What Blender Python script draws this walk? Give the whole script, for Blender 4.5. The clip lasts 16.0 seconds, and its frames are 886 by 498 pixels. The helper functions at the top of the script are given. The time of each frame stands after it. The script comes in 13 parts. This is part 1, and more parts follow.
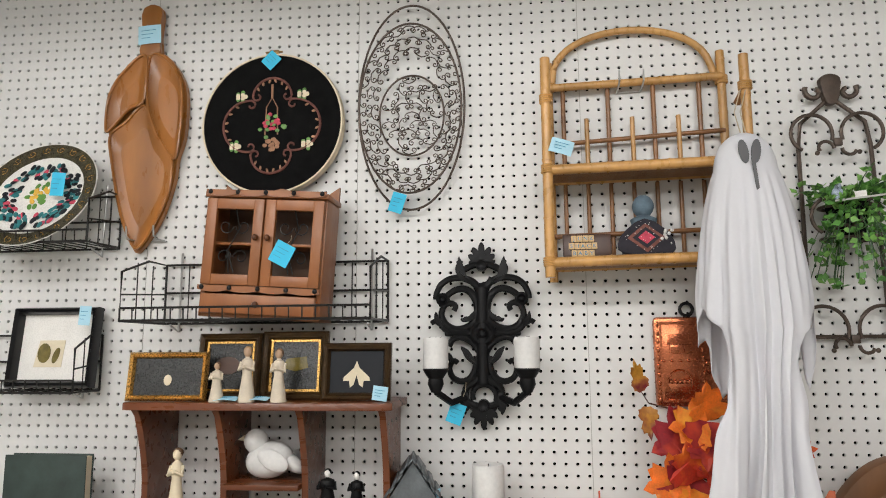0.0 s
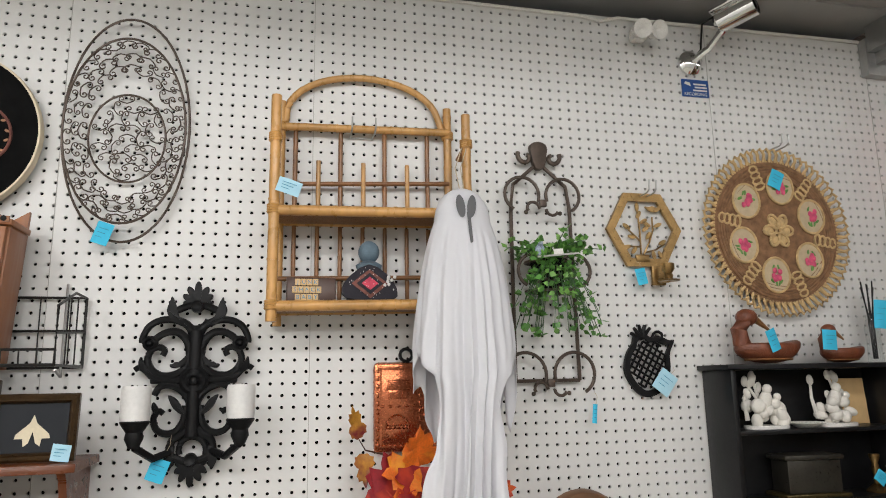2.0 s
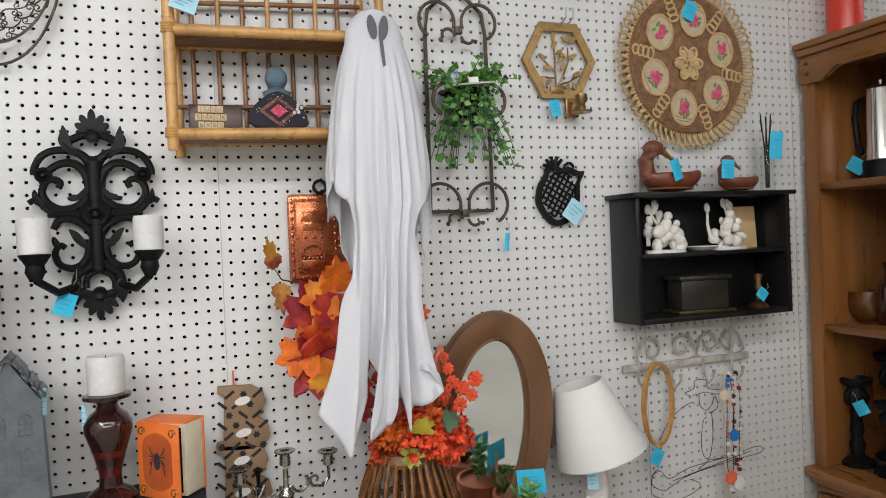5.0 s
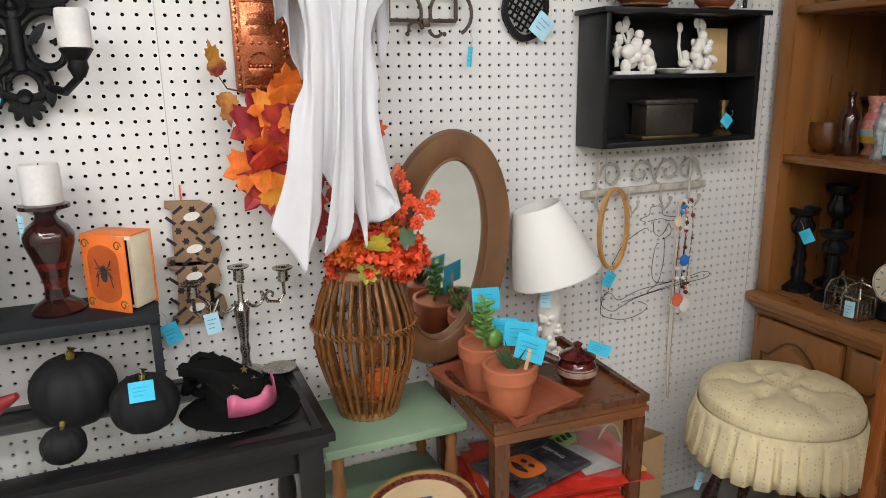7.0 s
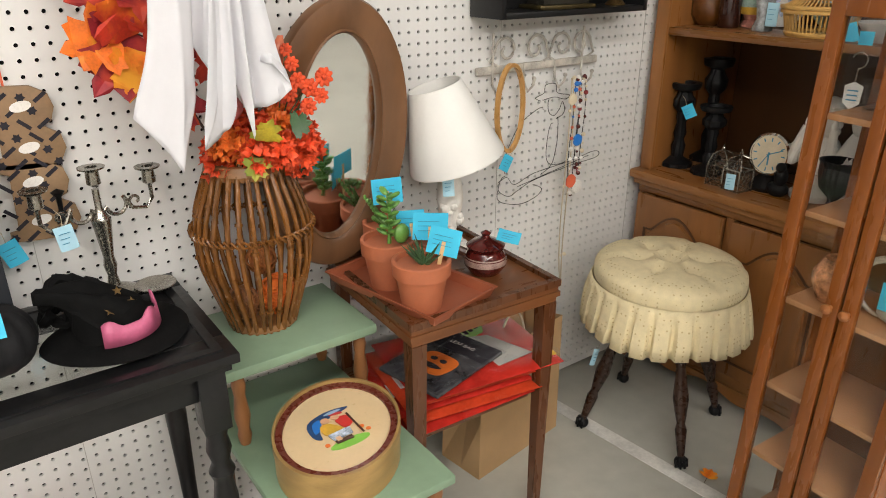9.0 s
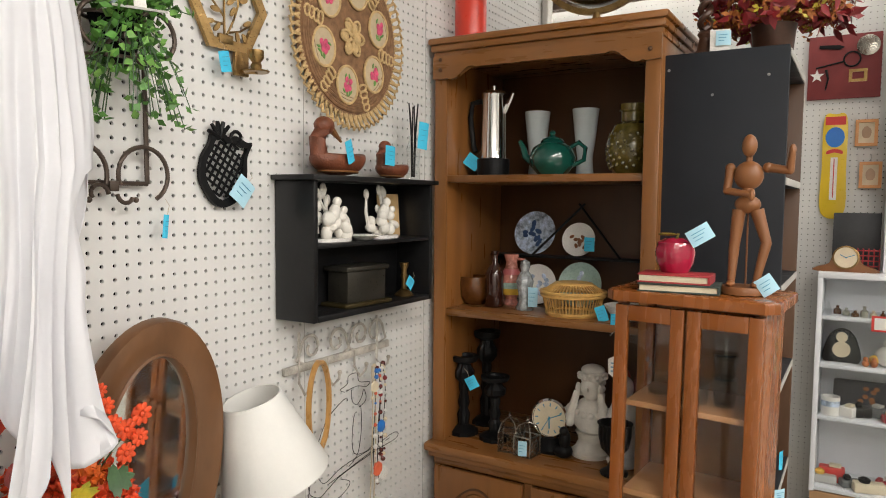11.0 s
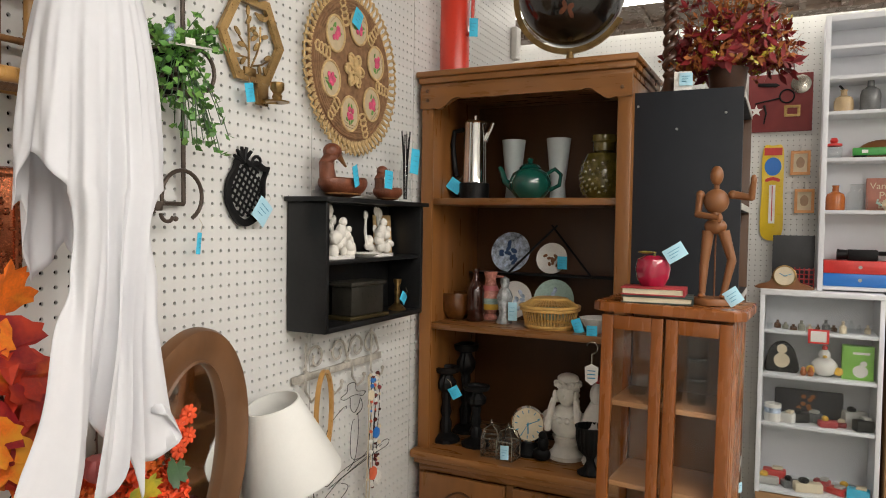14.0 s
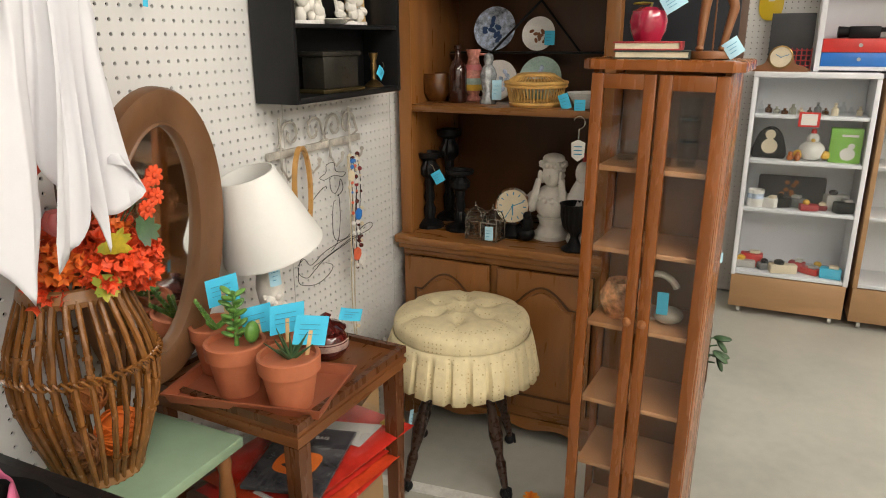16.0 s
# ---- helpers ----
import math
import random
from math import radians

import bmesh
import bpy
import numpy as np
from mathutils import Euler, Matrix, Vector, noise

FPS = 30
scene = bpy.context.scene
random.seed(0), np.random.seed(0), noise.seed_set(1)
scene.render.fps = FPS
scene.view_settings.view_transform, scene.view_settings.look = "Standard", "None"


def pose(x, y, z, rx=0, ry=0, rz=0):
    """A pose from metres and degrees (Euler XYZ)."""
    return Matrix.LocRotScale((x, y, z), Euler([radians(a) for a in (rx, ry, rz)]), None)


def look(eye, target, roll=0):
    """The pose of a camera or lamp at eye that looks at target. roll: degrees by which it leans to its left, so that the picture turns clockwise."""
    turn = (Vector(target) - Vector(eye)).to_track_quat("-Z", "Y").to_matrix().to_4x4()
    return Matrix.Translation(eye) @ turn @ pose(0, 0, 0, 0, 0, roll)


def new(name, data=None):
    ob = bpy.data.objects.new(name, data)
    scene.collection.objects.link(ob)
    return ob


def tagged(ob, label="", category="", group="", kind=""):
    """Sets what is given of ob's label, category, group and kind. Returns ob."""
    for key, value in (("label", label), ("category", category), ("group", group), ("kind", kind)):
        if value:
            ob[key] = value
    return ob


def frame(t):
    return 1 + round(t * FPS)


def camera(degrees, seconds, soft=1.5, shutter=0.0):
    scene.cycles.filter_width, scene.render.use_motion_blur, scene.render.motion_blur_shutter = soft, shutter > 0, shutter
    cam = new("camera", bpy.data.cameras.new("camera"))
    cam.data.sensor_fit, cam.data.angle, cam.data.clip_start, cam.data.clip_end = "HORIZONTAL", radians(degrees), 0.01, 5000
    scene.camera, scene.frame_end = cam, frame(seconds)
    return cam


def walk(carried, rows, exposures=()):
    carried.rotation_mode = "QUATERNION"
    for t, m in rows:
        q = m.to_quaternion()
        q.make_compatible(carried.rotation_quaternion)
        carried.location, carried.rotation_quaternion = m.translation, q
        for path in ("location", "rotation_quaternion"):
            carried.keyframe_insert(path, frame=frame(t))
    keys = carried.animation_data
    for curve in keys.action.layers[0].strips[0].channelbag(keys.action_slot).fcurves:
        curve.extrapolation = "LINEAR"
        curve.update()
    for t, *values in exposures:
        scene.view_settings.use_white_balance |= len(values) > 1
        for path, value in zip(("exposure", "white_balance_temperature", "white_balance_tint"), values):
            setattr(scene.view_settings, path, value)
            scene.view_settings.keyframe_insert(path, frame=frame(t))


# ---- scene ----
cam = camera(64.8, 16.0, soft=1.0)
PATH = [
    (0, (0.138, -1.647, 1.48), (-0.091, 0.32, 1.763), -0.4),
    (0.5, (0.146, -1.642, 1.488), (0.067, 0.334, 1.785), -1.2),
    (1, (0.154, -1.629, 1.486), (0.236, 0.344, 1.804), -1.6),
    (1.5, (0.17, -1.616, 1.497), (0.445, 0.335, 1.841), -1.0),
    (2, (0.204, -1.617, 1.5), (0.666, 0.292, 1.876), -1.1),
    (2.5, (0.215, -1.62, 1.505), (0.83, 0.25, 1.863), -1.1),
    (3, (0.214, -1.615, 1.494), (0.881, 0.247, 1.787), -1.8),
    (3.2, (0.214, -1.61, 1.485), (0.887, 0.255, 1.746), -1.8),
    (5.3, (0.217, -1.6, 1.429), (0.896, 0.279, 1.347), -2.2),
    (5.5, (0.229, -1.597, 1.425), (0.906, 0.281, 1.305), -1.7),
    (6, (0.227, -1.576, 1.404), (0.93, 0.28, 1.151), -1.4),
    (6.5, (0.229, -1.57, 1.392), (0.953, 0.26, 1.035), -1.3),
    (7, (0.233, -1.558, 1.375), (0.989, 0.231, 0.897), -1.0),
    (7.5, (0.233, -1.553, 1.357), (1.007, 0.195, 0.769), -0.9),
    (8, (0.237, -1.535, 1.332), (1.02, 0.154, 0.601), -1.2),
    (8.3, (0.248, -1.494, 1.314), (1.048, 0.145, 0.493), -0.2),
    (8.5, (0.226, -1.471, 1.314), (1.085, 0.131, 0.479), -0.1),
    (9, (0.199, -1.379, 1.333), (1.277, 0.115, 0.554), -0.1),
    (9.5, (0.154, -1.345, 1.369), (1.465, 0.027, 0.738), -0.6),
    (10, (0.153, -1.283, 1.416), (1.621, -0.005, 0.956), -0.2),
    (10.2, (0.162, -1.246, 1.429), (1.689, -0.02, 1.024), -0.5),
    (12.3, (-0.099, -1.139, 1.543), (1.722, -0.324, 1.688), 1.8),
    (12.5, (-0.106, -1.14, 1.551), (1.711, -0.318, 1.699), 1.9),
    (13, (-0.12, -1.121, 1.528), (1.689, -0.278, 1.655), 1.2),
    (13.5, (-0.131, -1.113, 1.498), (1.667, -0.24, 1.562), 1.3),
    (14, (-0.114, -1.114, 1.469), (1.681, -0.234, 1.396), 0.9),
    (14.5, (-0.094, -1.109, 1.431), (1.689, -0.233, 1.202), 0.5),
    (15, (-0.08, -1.099, 1.405), (1.685, -0.224, 1.061), 0.3),
    (15.5, (-0.067, -1.097, 1.375), (1.683, -0.241, 0.925), -0.3),
    (16, (-0.054, -1.096, 1.34), (1.684, -0.293, 0.761), -0.3),
]
EXPOSURES = ((0, -0.56, 6350, 10), (3, -0.55, 6250, 10), (5.5, -0.48, 6100, 10), (7.5, -0.17, 6400, 10), (9, -0.04, 6650, 10), (10, -0.04, 6700, 10), (12.5, -0.32, 6600, 10), (14.5, -0.27, 6800, 10), (16, -0.06, 6950, 10))
walk(cam, [(t, look(eye, target, roll)) for t, eye, target, roll in PATH], EXPOSURES)

FLOOR = 0.05

# light: shop fluorescents, plus added fill lamps out of view
world = bpy.data.worlds.new("world")
scene.world = world
world.use_nodes = True
world.node_tree.nodes["Background"].inputs[0].default_value = (0.9, 0.95, 1.0, 1)
world.node_tree.nodes["Background"].inputs[1].default_value = 0.12


def area_lamp(name, x, y, z, sx, sy, watts, color=(1.0, 0.98, 0.95), tilt=0.0):
    data = bpy.data.lights.new(name, "AREA")
    data.shape, data.size, data.size_y, data.energy, data.color = "RECTANGLE", sx, sy, watts, color
    ob = new(name, data)
    ob.matrix_basis = pose(x, y, z, tilt)
    return ob


area_lamp("lamp_aisle", 0.0, -2.0, 2.70, 3.0, 0.2, 44, tilt=26)
# added fill from the left, unseen, to brighten the hutch front
area_lamp("lamp_left_row", -1.15, -2.4, 2.72, 0.2, 3.4, 60)
# added low-angle fill behind the camera, reaching under the tables
area_lamp("lamp_aisle_back", 0.0, -4.55, 2.70, 3.0, 0.25, 52, tilt=74)
area_lamp("lamp_far_row", 3.05, -1.6, 2.72, 0.16, 3.0, 9)
# unseen fill added to lift the lower right and the hutch
area_lamp("lamp_far_aisle", 2.6, -3.2, 2.7, 3.0, 0.18, 58)
# unseen fill past the far wall, added to bounce light onto the roof
area_lamp("lamp_far_hall", 6.2, -1.5, 2.7, 0.2, 4.0, 70)


# materials
def material(name, base, rough=0.5, metal=0.0, vary=0.15, scale=8.0, bump=0.1, bscale=120.0, stretch=(1, 1, 1), coat=0.0, grain=0.0, spec=0.5):
    """Principled surface with colour varied at two scales and fine relief; grain adds wood streaks."""
    m = bpy.data.materials.new(name)
    m.use_nodes = True
    nt = m.node_tree
    b = nt.nodes["Principled BSDF"]
    co = nt.nodes.new("ShaderNodeTexCoord")
    mp = nt.nodes.new("ShaderNodeMapping")
    mp.inputs["Scale"].default_value = stretch
    nt.links.new(co.outputs["Object"], mp.inputs[0])

    def noise_node(s, detail, src):
        n = nt.nodes.new("ShaderNodeTexNoise")
        n.inputs["Scale"].default_value, n.inputs["Detail"].default_value = s, detail
        nt.links.new(src, n.inputs["Vector"])
        return n.outputs[0]

    big = noise_node(scale, 4, mp.outputs[0])
    fine = noise_node(scale * 9, 3, mp.outputs[0])
    add = nt.nodes.new("ShaderNodeMath")
    add.operation = "MULTIPLY_ADD"
    nt.links.new(fine, add.inputs[0])
    add.inputs[1].default_value = 0.45
    nt.links.new(big, add.inputs[2])
    src = add.outputs[0]
    lo, hi = 0.45, 1.0
    if grain:
        w = nt.nodes.new("ShaderNodeTexWave")
        w.inputs["Scale"].default_value, w.inputs["Distortion"].default_value = grain, 7.0
        w.inputs["Detail"].default_value, w.inputs["Detail Scale"].default_value = 3.0, 1.6
        nt.links.new(mp.outputs[0], w.inputs["Vector"])
        g = nt.nodes.new("ShaderNodeMath")
        g.operation = "MULTIPLY_ADD"
        nt.links.new(w.outputs[1], g.inputs[0])
        g.inputs[1].default_value = 0.35
        nt.links.new(src, g.inputs[2])
        src, hi = g.outputs[0], 1.3
    ramp = nt.nodes.new("ShaderNodeMapRange")
    ramp.inputs[1].default_value, ramp.inputs[2].default_value = lo, hi
    ramp.inputs[3].default_value, ramp.inputs[4].default_value = 1 - vary, 1 + vary
    nt.links.new(src, ramp.inputs[0])
    mul = nt.nodes.new("ShaderNodeVectorMath")
    mul.operation = "SCALE"
    mul.inputs[0].default_value = base
    nt.links.new(ramp.outputs[0], mul.inputs["Scale"])
    nt.links.new(mul.outputs[0], b.inputs["Base Color"])
    rr = nt.nodes.new("ShaderNodeMapRange")
    rr.inputs[1].default_value, rr.inputs[2].default_value = 0.3, 0.8
    rr.inputs[3].default_value, rr.inputs[4].default_value = max(0.02, rough - 0.08), min(1, rough + 0.08)
    nt.links.new(fine, rr.inputs[0])
    nt.links.new(rr.outputs[0], b.inputs["Roughness"])
    b.inputs["Metallic"].default_value = metal
    b.inputs["Specular IOR Level"].default_value = spec
    b.inputs["Coat Weight"].default_value = coat
    b.inputs["Coat Roughness"].default_value = 0.12
    if bump:
        bp = nt.nodes.new("ShaderNodeBump")
        bp.inputs["Strength"].default_value, bp.inputs["Distance"].default_value = bump, 0.002
        nt.links.new(noise_node(bscale, 3, mp.outputs[0]), bp.inputs["Height"])
        nt.links.new(bp.outputs[0], b.inputs["Normal"])
    return m


def glass(name, tint=(1, 1, 1), rough=0.02, edge=0.85):
    """Thin glass: clear face on, glossier towards grazing angles, the same from both sides."""
    m = bpy.data.materials.new(name)
    m.use_nodes = True
    nt = m.node_tree
    out = nt.nodes["Material Output"]
    tr, gl, mix, lw, pw, ma = (nt.nodes.new(k) for k in ("ShaderNodeBsdfTransparent", "ShaderNodeBsdfGlossy", "ShaderNodeMixShader", "ShaderNodeLayerWeight", "ShaderNodeMath", "ShaderNodeMath"))
    tr.inputs[0].default_value = (*tint, 1)
    gl.inputs["Roughness"].default_value = rough
    lw.inputs["Blend"].default_value = 0.5
    pw.operation, pw.inputs[1].default_value = "POWER", 5.0
    ma.operation, ma.inputs[1].default_value, ma.inputs[2].default_value = "MULTIPLY_ADD", edge, 0.035
    nt.links.new(lw.outputs["Facing"], pw.inputs[0])
    nt.links.new(pw.outputs[0], ma.inputs[0])
    nt.links.new(ma.outputs[0], mix.inputs[0])
    nt.links.new(tr.outputs[0], mix.inputs[1])
    nt.links.new(gl.outputs[0], mix.inputs[2])
    nt.links.new(mix.outputs[0], out.inputs[0])
    return m


def glow(name, color, strength):
    m = bpy.data.materials.new(name)
    m.use_nodes = True
    b = m.node_tree.nodes["Principled BSDF"]
    b.inputs["Base Color"].default_value = (0.9, 0.9, 0.9, 1)
    b.inputs["Emission Color"].default_value = (*color, 1)
    b.inputs["Emission Strength"].default_value = strength
    return m


M_PEG = material("pegboard white paint", (0.68, 0.675, 0.655), 0.42, vary=0.035, scale=1.6, bump=0.05, bscale=300)
# near-black: the shade inside the pegboard holes, put into the colour
M_DARK = material("near-black hole shade", (0.006, 0.006, 0.006), 0.95, vary=0.2, spec=0.1)
M_WALL = material("white wall paint", (0.74, 0.73, 0.70), 0.6, vary=0.05, scale=1.5, bump=0.06)
M_FLOOR = material("sealed concrete", (0.39, 0.385, 0.335), 0.42, vary=0.16, scale=2.2, bump=0.12, bscale=40)
M_STRIPE = material("worn floor tape", (0.62, 0.61, 0.57), 0.6, vary=0.25, scale=14)
M_CEIL = material("grey ceiling sheet", (0.34, 0.335, 0.32), 0.55, vary=0.12, scale=2)
M_ROOF = material("glossy tan roof sheet", (0.42, 0.32, 0.26), 0.27, metal=0.3, vary=0.08, scale=2)
M_STEEL = material("galvanised steel", (0.46, 0.46, 0.45), 0.38, metal=0.8, vary=0.15, scale=10)
M_CHROME = material("polished steel", (0.78, 0.78, 0.77), 0.09, metal=1.0, vary=0.05, bump=0.0)
M_WIRE = material("black wire", (0.018, 0.017, 0.016), 0.42, vary=0.2, bump=0.1, spec=0.22)
M_IRON = material("brown iron", (0.085, 0.062, 0.048), 0.45, metal=0.5, vary=0.35, scale=30, bump=0.25)
M_CAST = material("black cast iron", (0.005, 0.005, 0.0055), 0.5, vary=0.3, scale=30, bump=0.4, bscale=160, spec=0.22)
M_HUTCH = material("brown stained hutch wood", (0.215, 0.086, 0.023), 0.34, vary=0.36, scale=5, bump=0.1, stretch=(1, 1, 0.16), grain=3.0)
M_HUTCHH = material("brown stained hutch boards", (0.225, 0.092, 0.025), 0.32, vary=0.34, scale=5, bump=0.1, stretch=(1, 0.16, 1), grain=3.0)
# hutch brown scaled darker: recess shade put into the colour; plugs reuse it
M_HBACK = material("hutch brown with recess shade", (0.08, 0.032, 0.0095), 0.5, vary=0.3, scale=5, stretch=(1, 1, 0.2), grain=2.5)
M_CURIO = material("cherry curio wood", (0.225, 0.068, 0.0135), 0.28, vary=0.3, scale=5, bump=0.06, stretch=(1, 1, 0.14), grain=2.5)
M_CURIOSH = material("curio shelf board", (0.52, 0.27, 0.13), 0.4, vary=0.15, scale=5, stretch=(1, 0.2, 1), grain=2.5)
M_TABLE = material("walnut table wood", (0.135, 0.048, 0.015), 0.34, vary=0.35, scale=6, bump=0.12, stretch=(0.22, 1, 1), grain=4.0)
M_TABLEG = material("dark walnut leg", (0.085, 0.030, 0.011), 0.3, vary=0.3, scale=6, stretch=(1, 1, 0.16), grain=3.0)
M_BLACK = material("black painted wood", (0.009, 0.009, 0.0095), 0.36, vary=0.45, scale=9, bump=0.15, bscale=60, spec=0.35)
M_BLACKM = material("matt black board", (0.015, 0.017, 0.021), 0.62, vary=0.3, scale=3, bump=0.05, spec=0.22)
M_GREEN = material("sage green paint", (0.205, 0.30, 0.20), 0.42, vary=0.1, scale=6, bump=0.06)
M_MAPLE = material("maple spindle wood", (0.24, 0.10, 0.035), 0.36, vary=0.25, scale=8, stretch=(1, 1, 0.2), grain=3)
M_BAMBOO = material("honey bamboo", (0.50, 0.27, 0.085), 0.32, vary=0.35, scale=9, bump=0.12, bscale=90, stretch=(1, 1, 0.4))
M_BAMBOOD = material("dark bamboo cane", (0.22, 0.10, 0.035), 0.36, vary=0.4, scale=12, bump=0.12)
M_RATTAN = material("rattan cane", (0.165, 0.064, 0.015), 0.24, vary=0.65, scale=14, bump=0.15, stretch=(1, 1, 0.35))
M_PINE = material("orange pine", (0.26, 0.092, 0.026), 0.42, vary=0.22, scale=8, stretch=(1, 1, 0.2), grain=4)
M_SHELFW = material("red brown shelf wood", (0.125, 0.034, 0.009), 0.32, vary=0.25, scale=6, stretch=(0.2, 1, 1), grain=3)
M_MIRW = material("aged mirror frame wood", (0.145, 0.068, 0.03), 0.4, vary=0.35, scale=6, bump=0.15, stretch=(1, 1, 0.35), grain=3)
M_MIRROR = material("mirror", (0.82, 0.83, 0.82), 0.02, metal=1.0, vary=0.0, bump=0.0)
M_CLOTH = material("white ghost cloth", (0.77, 0.77, 0.80), 0.85, vary=0.03, scale=12, bump=0.08, bscale=500)


def thin_cloth(m, share, tint):
    """Let part of the light through a thin woven material."""
    nt = m.node_tree
    out, b = nt.nodes["Material Output"], nt.nodes["Principled BSDF"]
    tl, mix = nt.nodes.new("ShaderNodeBsdfTranslucent"), nt.nodes.new("ShaderNodeMixShader")
    tl.inputs[0].default_value = (*tint, 1)
    mix.inputs[0].default_value = share
    nt.links.new(b.outputs[0], mix.inputs[1])
    nt.links.new(tl.outputs[0], mix.inputs[2])
    nt.links.new(mix.outputs[0], out.inputs[0])


thin_cloth(M_CLOTH, 0.25, (0.8, 0.8, 0.82))
M_SHADE = material("cream lampshade", (0.76, 0.755, 0.72), 0.8, vary=0.03, scale=20, bump=0.08, bscale=500)
M_STOOL = material("cream upholstery", (0.70, 0.60, 0.37), 0.85, vary=0.1, scale=40, bump=0.25, bscale=420)


def dotted(m, scale, size, tint):
    """Print a fine regular sprig of dots over a cloth material."""
    nt = m.node_tree
    b = nt.nodes["Principled BSDF"]
    src = b.inputs["Base Color"].links[0].from_socket
    co, vo, lt, mix = (nt.nodes.new(k) for k in ("ShaderNodeTexCoord", "ShaderNodeTexVoronoi", "ShaderNodeMath", "ShaderNodeMix"))
    vo.inputs["Scale"].default_value, vo.inputs["Randomness"].default_value = scale, 0.12
    nt.links.new(co.outputs["Object"], vo.inputs["Vector"])
    lt.operation, lt.inputs[1].default_value = "LESS_THAN", size
    nt.links.new(vo.outputs["Distance"], lt.inputs[0])
    mix.data_type = "RGBA"
    nt.links.new(lt.outputs[0], mix.inputs["Factor"])
    nt.links.new(src, mix.inputs[6])
    mix.inputs[7].default_value = (*tint, 1)
    nt.links.new(mix.outputs[2], b.inputs["Base Color"])


dotted(M_STOOL, 80, 0.2, (0.50, 0.39, 0.21))
M_BRASS = material("aged brass", (0.30, 0.19, 0.075), 0.34, metal=0.9, vary=0.3, scale=30)
M_PEWTER = material("tarnished silver", (0.34, 0.32, 0.28), 0.26, metal=0.95, vary=0.15, scale=30, bump=0.03)
M_COPPER = material("copper", (0.46, 0.145, 0.065), 0.26, metal=0.9, vary=0.14, scale=25, bump=0.04)
M_TERRA = material("terracotta", (0.42, 0.125, 0.055), 0.7, vary=0.14, scale=14, bump=0.12)
M_TERRAT = material("rust plastic tray", (0.30, 0.085, 0.04), 0.4, vary=0.12, scale=10)
M_SOIL = material("dark soil", (0.03, 0.022, 0.017), 0.95, vary=0.5, scale=60, bump=0.8, bscale=200)
M_LEAF = material("succulent green", (0.11, 0.26, 0.05), 0.4, vary=0.35, scale=30)
M_LEAFD = material("dark aloe green", (0.04, 0.09, 0.035), 0.45, vary=0.35, scale=30)
M_VINE = material("plastic ivy green", (0.075, 0.21, 0.035), 0.5, vary=0.45, scale=25)
M_TAG = material("blue card", (0.045, 0.50, 0.74), 0.7, vary=0.05, scale=30)
M_TAGP = material("pale blue card", (0.40, 0.66, 0.78), 0.7, vary=0.05, scale=30)
M_INK = material("ink", (0.05, 0.25, 0.40), 0.7, vary=0.1)
M_STRING = material("jute string", (0.5, 0.42, 0.3), 0.9, vary=0.2)
M_WHITE = material("white china", (0.76, 0.74, 0.70), 0.3, vary=0.06, scale=30)
M_BISQUE = material("white bisque plaster", (0.72, 0.69, 0.63), 0.75, vary=0.12, scale=40, bump=0.2)
M_WAX = material("grey white candle wax", (0.66, 0.65, 0.63), 0.6, vary=0.14, scale=14, bump=0.15, bscale=50)
M_REDOX = material("oxblood glaze", (0.085, 0.010, 0.008), 0.1, vary=0.7, scale=18, bump=0.05, coat=0.5)
M_GREYC = material("grey metal house", (0.14, 0.155, 0.165), 0.42, metal=0.4, vary=0.3, scale=20, bump=0.2)
M_PUMP = material("charcoal pumpkin", (0.012, 0.012, 0.013), 0.7, vary=0.3, scale=20, bump=0.15, spec=0.22)
M_FELT = material("black felt", (0.006, 0.006, 0.006), 0.95, vary=0.3, scale=40, bump=0.3, spec=0.08)
M_PINK = material("dusty pink satin", (0.50, 0.11, 0.21), 0.5, vary=0.2, scale=20)
M_ORANGE = material("orange", (0.75, 0.17, 0.025), 0.5, vary=0.18, scale=20)
M_RED = material("red", (0.58, 0.035, 0.03), 0.4, vary=0.12, scale=20)
M_MAROON = material("burgundy", (0.21, 0.012, 0.016), 0.5, vary=0.4, scale=30)
M_YELLOW = material("mustard yellow", (0.72, 0.42, 0.05), 0.5, vary=0.2, scale=20)
M_PETAL = material("scarlet petal", (0.70, 0.075, 0.018), 0.6, vary=0.4, scale=60)
M_PAPER = material("aged paper", (0.66, 0.58, 0.42), 0.8, vary=0.12, scale=20)
M_KRAFT = material("brown kraft paper", (0.40, 0.25, 0.12), 0.8, vary=0.1, scale=8)
M_GOLD = material("gold leaf frame", (0.52, 0.30, 0.08), 0.3, metal=0.7, vary=0.3, scale=30, bump=0.2)
M_STRAW = material("straw", (0.55, 0.38, 0.18), 0.8, vary=0.3, scale=50, bump=0.5, bscale=250)
M_CREAM = material("cream", (0.70, 0.60, 0.43), 0.6, vary=0.1, scale=20)
M_DUCK = material("red brown duck", (0.17, 0.05, 0.022), 0.45, vary=0.4, scale=40, bump=0.8, bscale=240)
M_TEAL = material("bottle green glaze", (0.006, 0.075, 0.055), 0.08, vary=0.2, coat=0.6)
M_AMBER = material("amber glass", (0.10, 0.035, 0.008), 0.08, vary=0.4, scale=40, bump=0.2, coat=0.6)
M_OLIVE = material("olive glass", (0.13, 0.10, 0.02), 0.12, vary=0.45, scale=50, bump=0.5, bscale=80, coat=0.5)
M_FROST = material("frosted white glass", (0.55, 0.60, 0.60), 0.5, vary=0.05)
M_BLUEW = material("blue willow china", (0.42, 0.50, 0.62), 0.2, vary=0.9, scale=55)
M_PASTEL = material("pastel glaze", (0.55, 0.22, 0.17), 0.25, vary=0.6, scale=12)
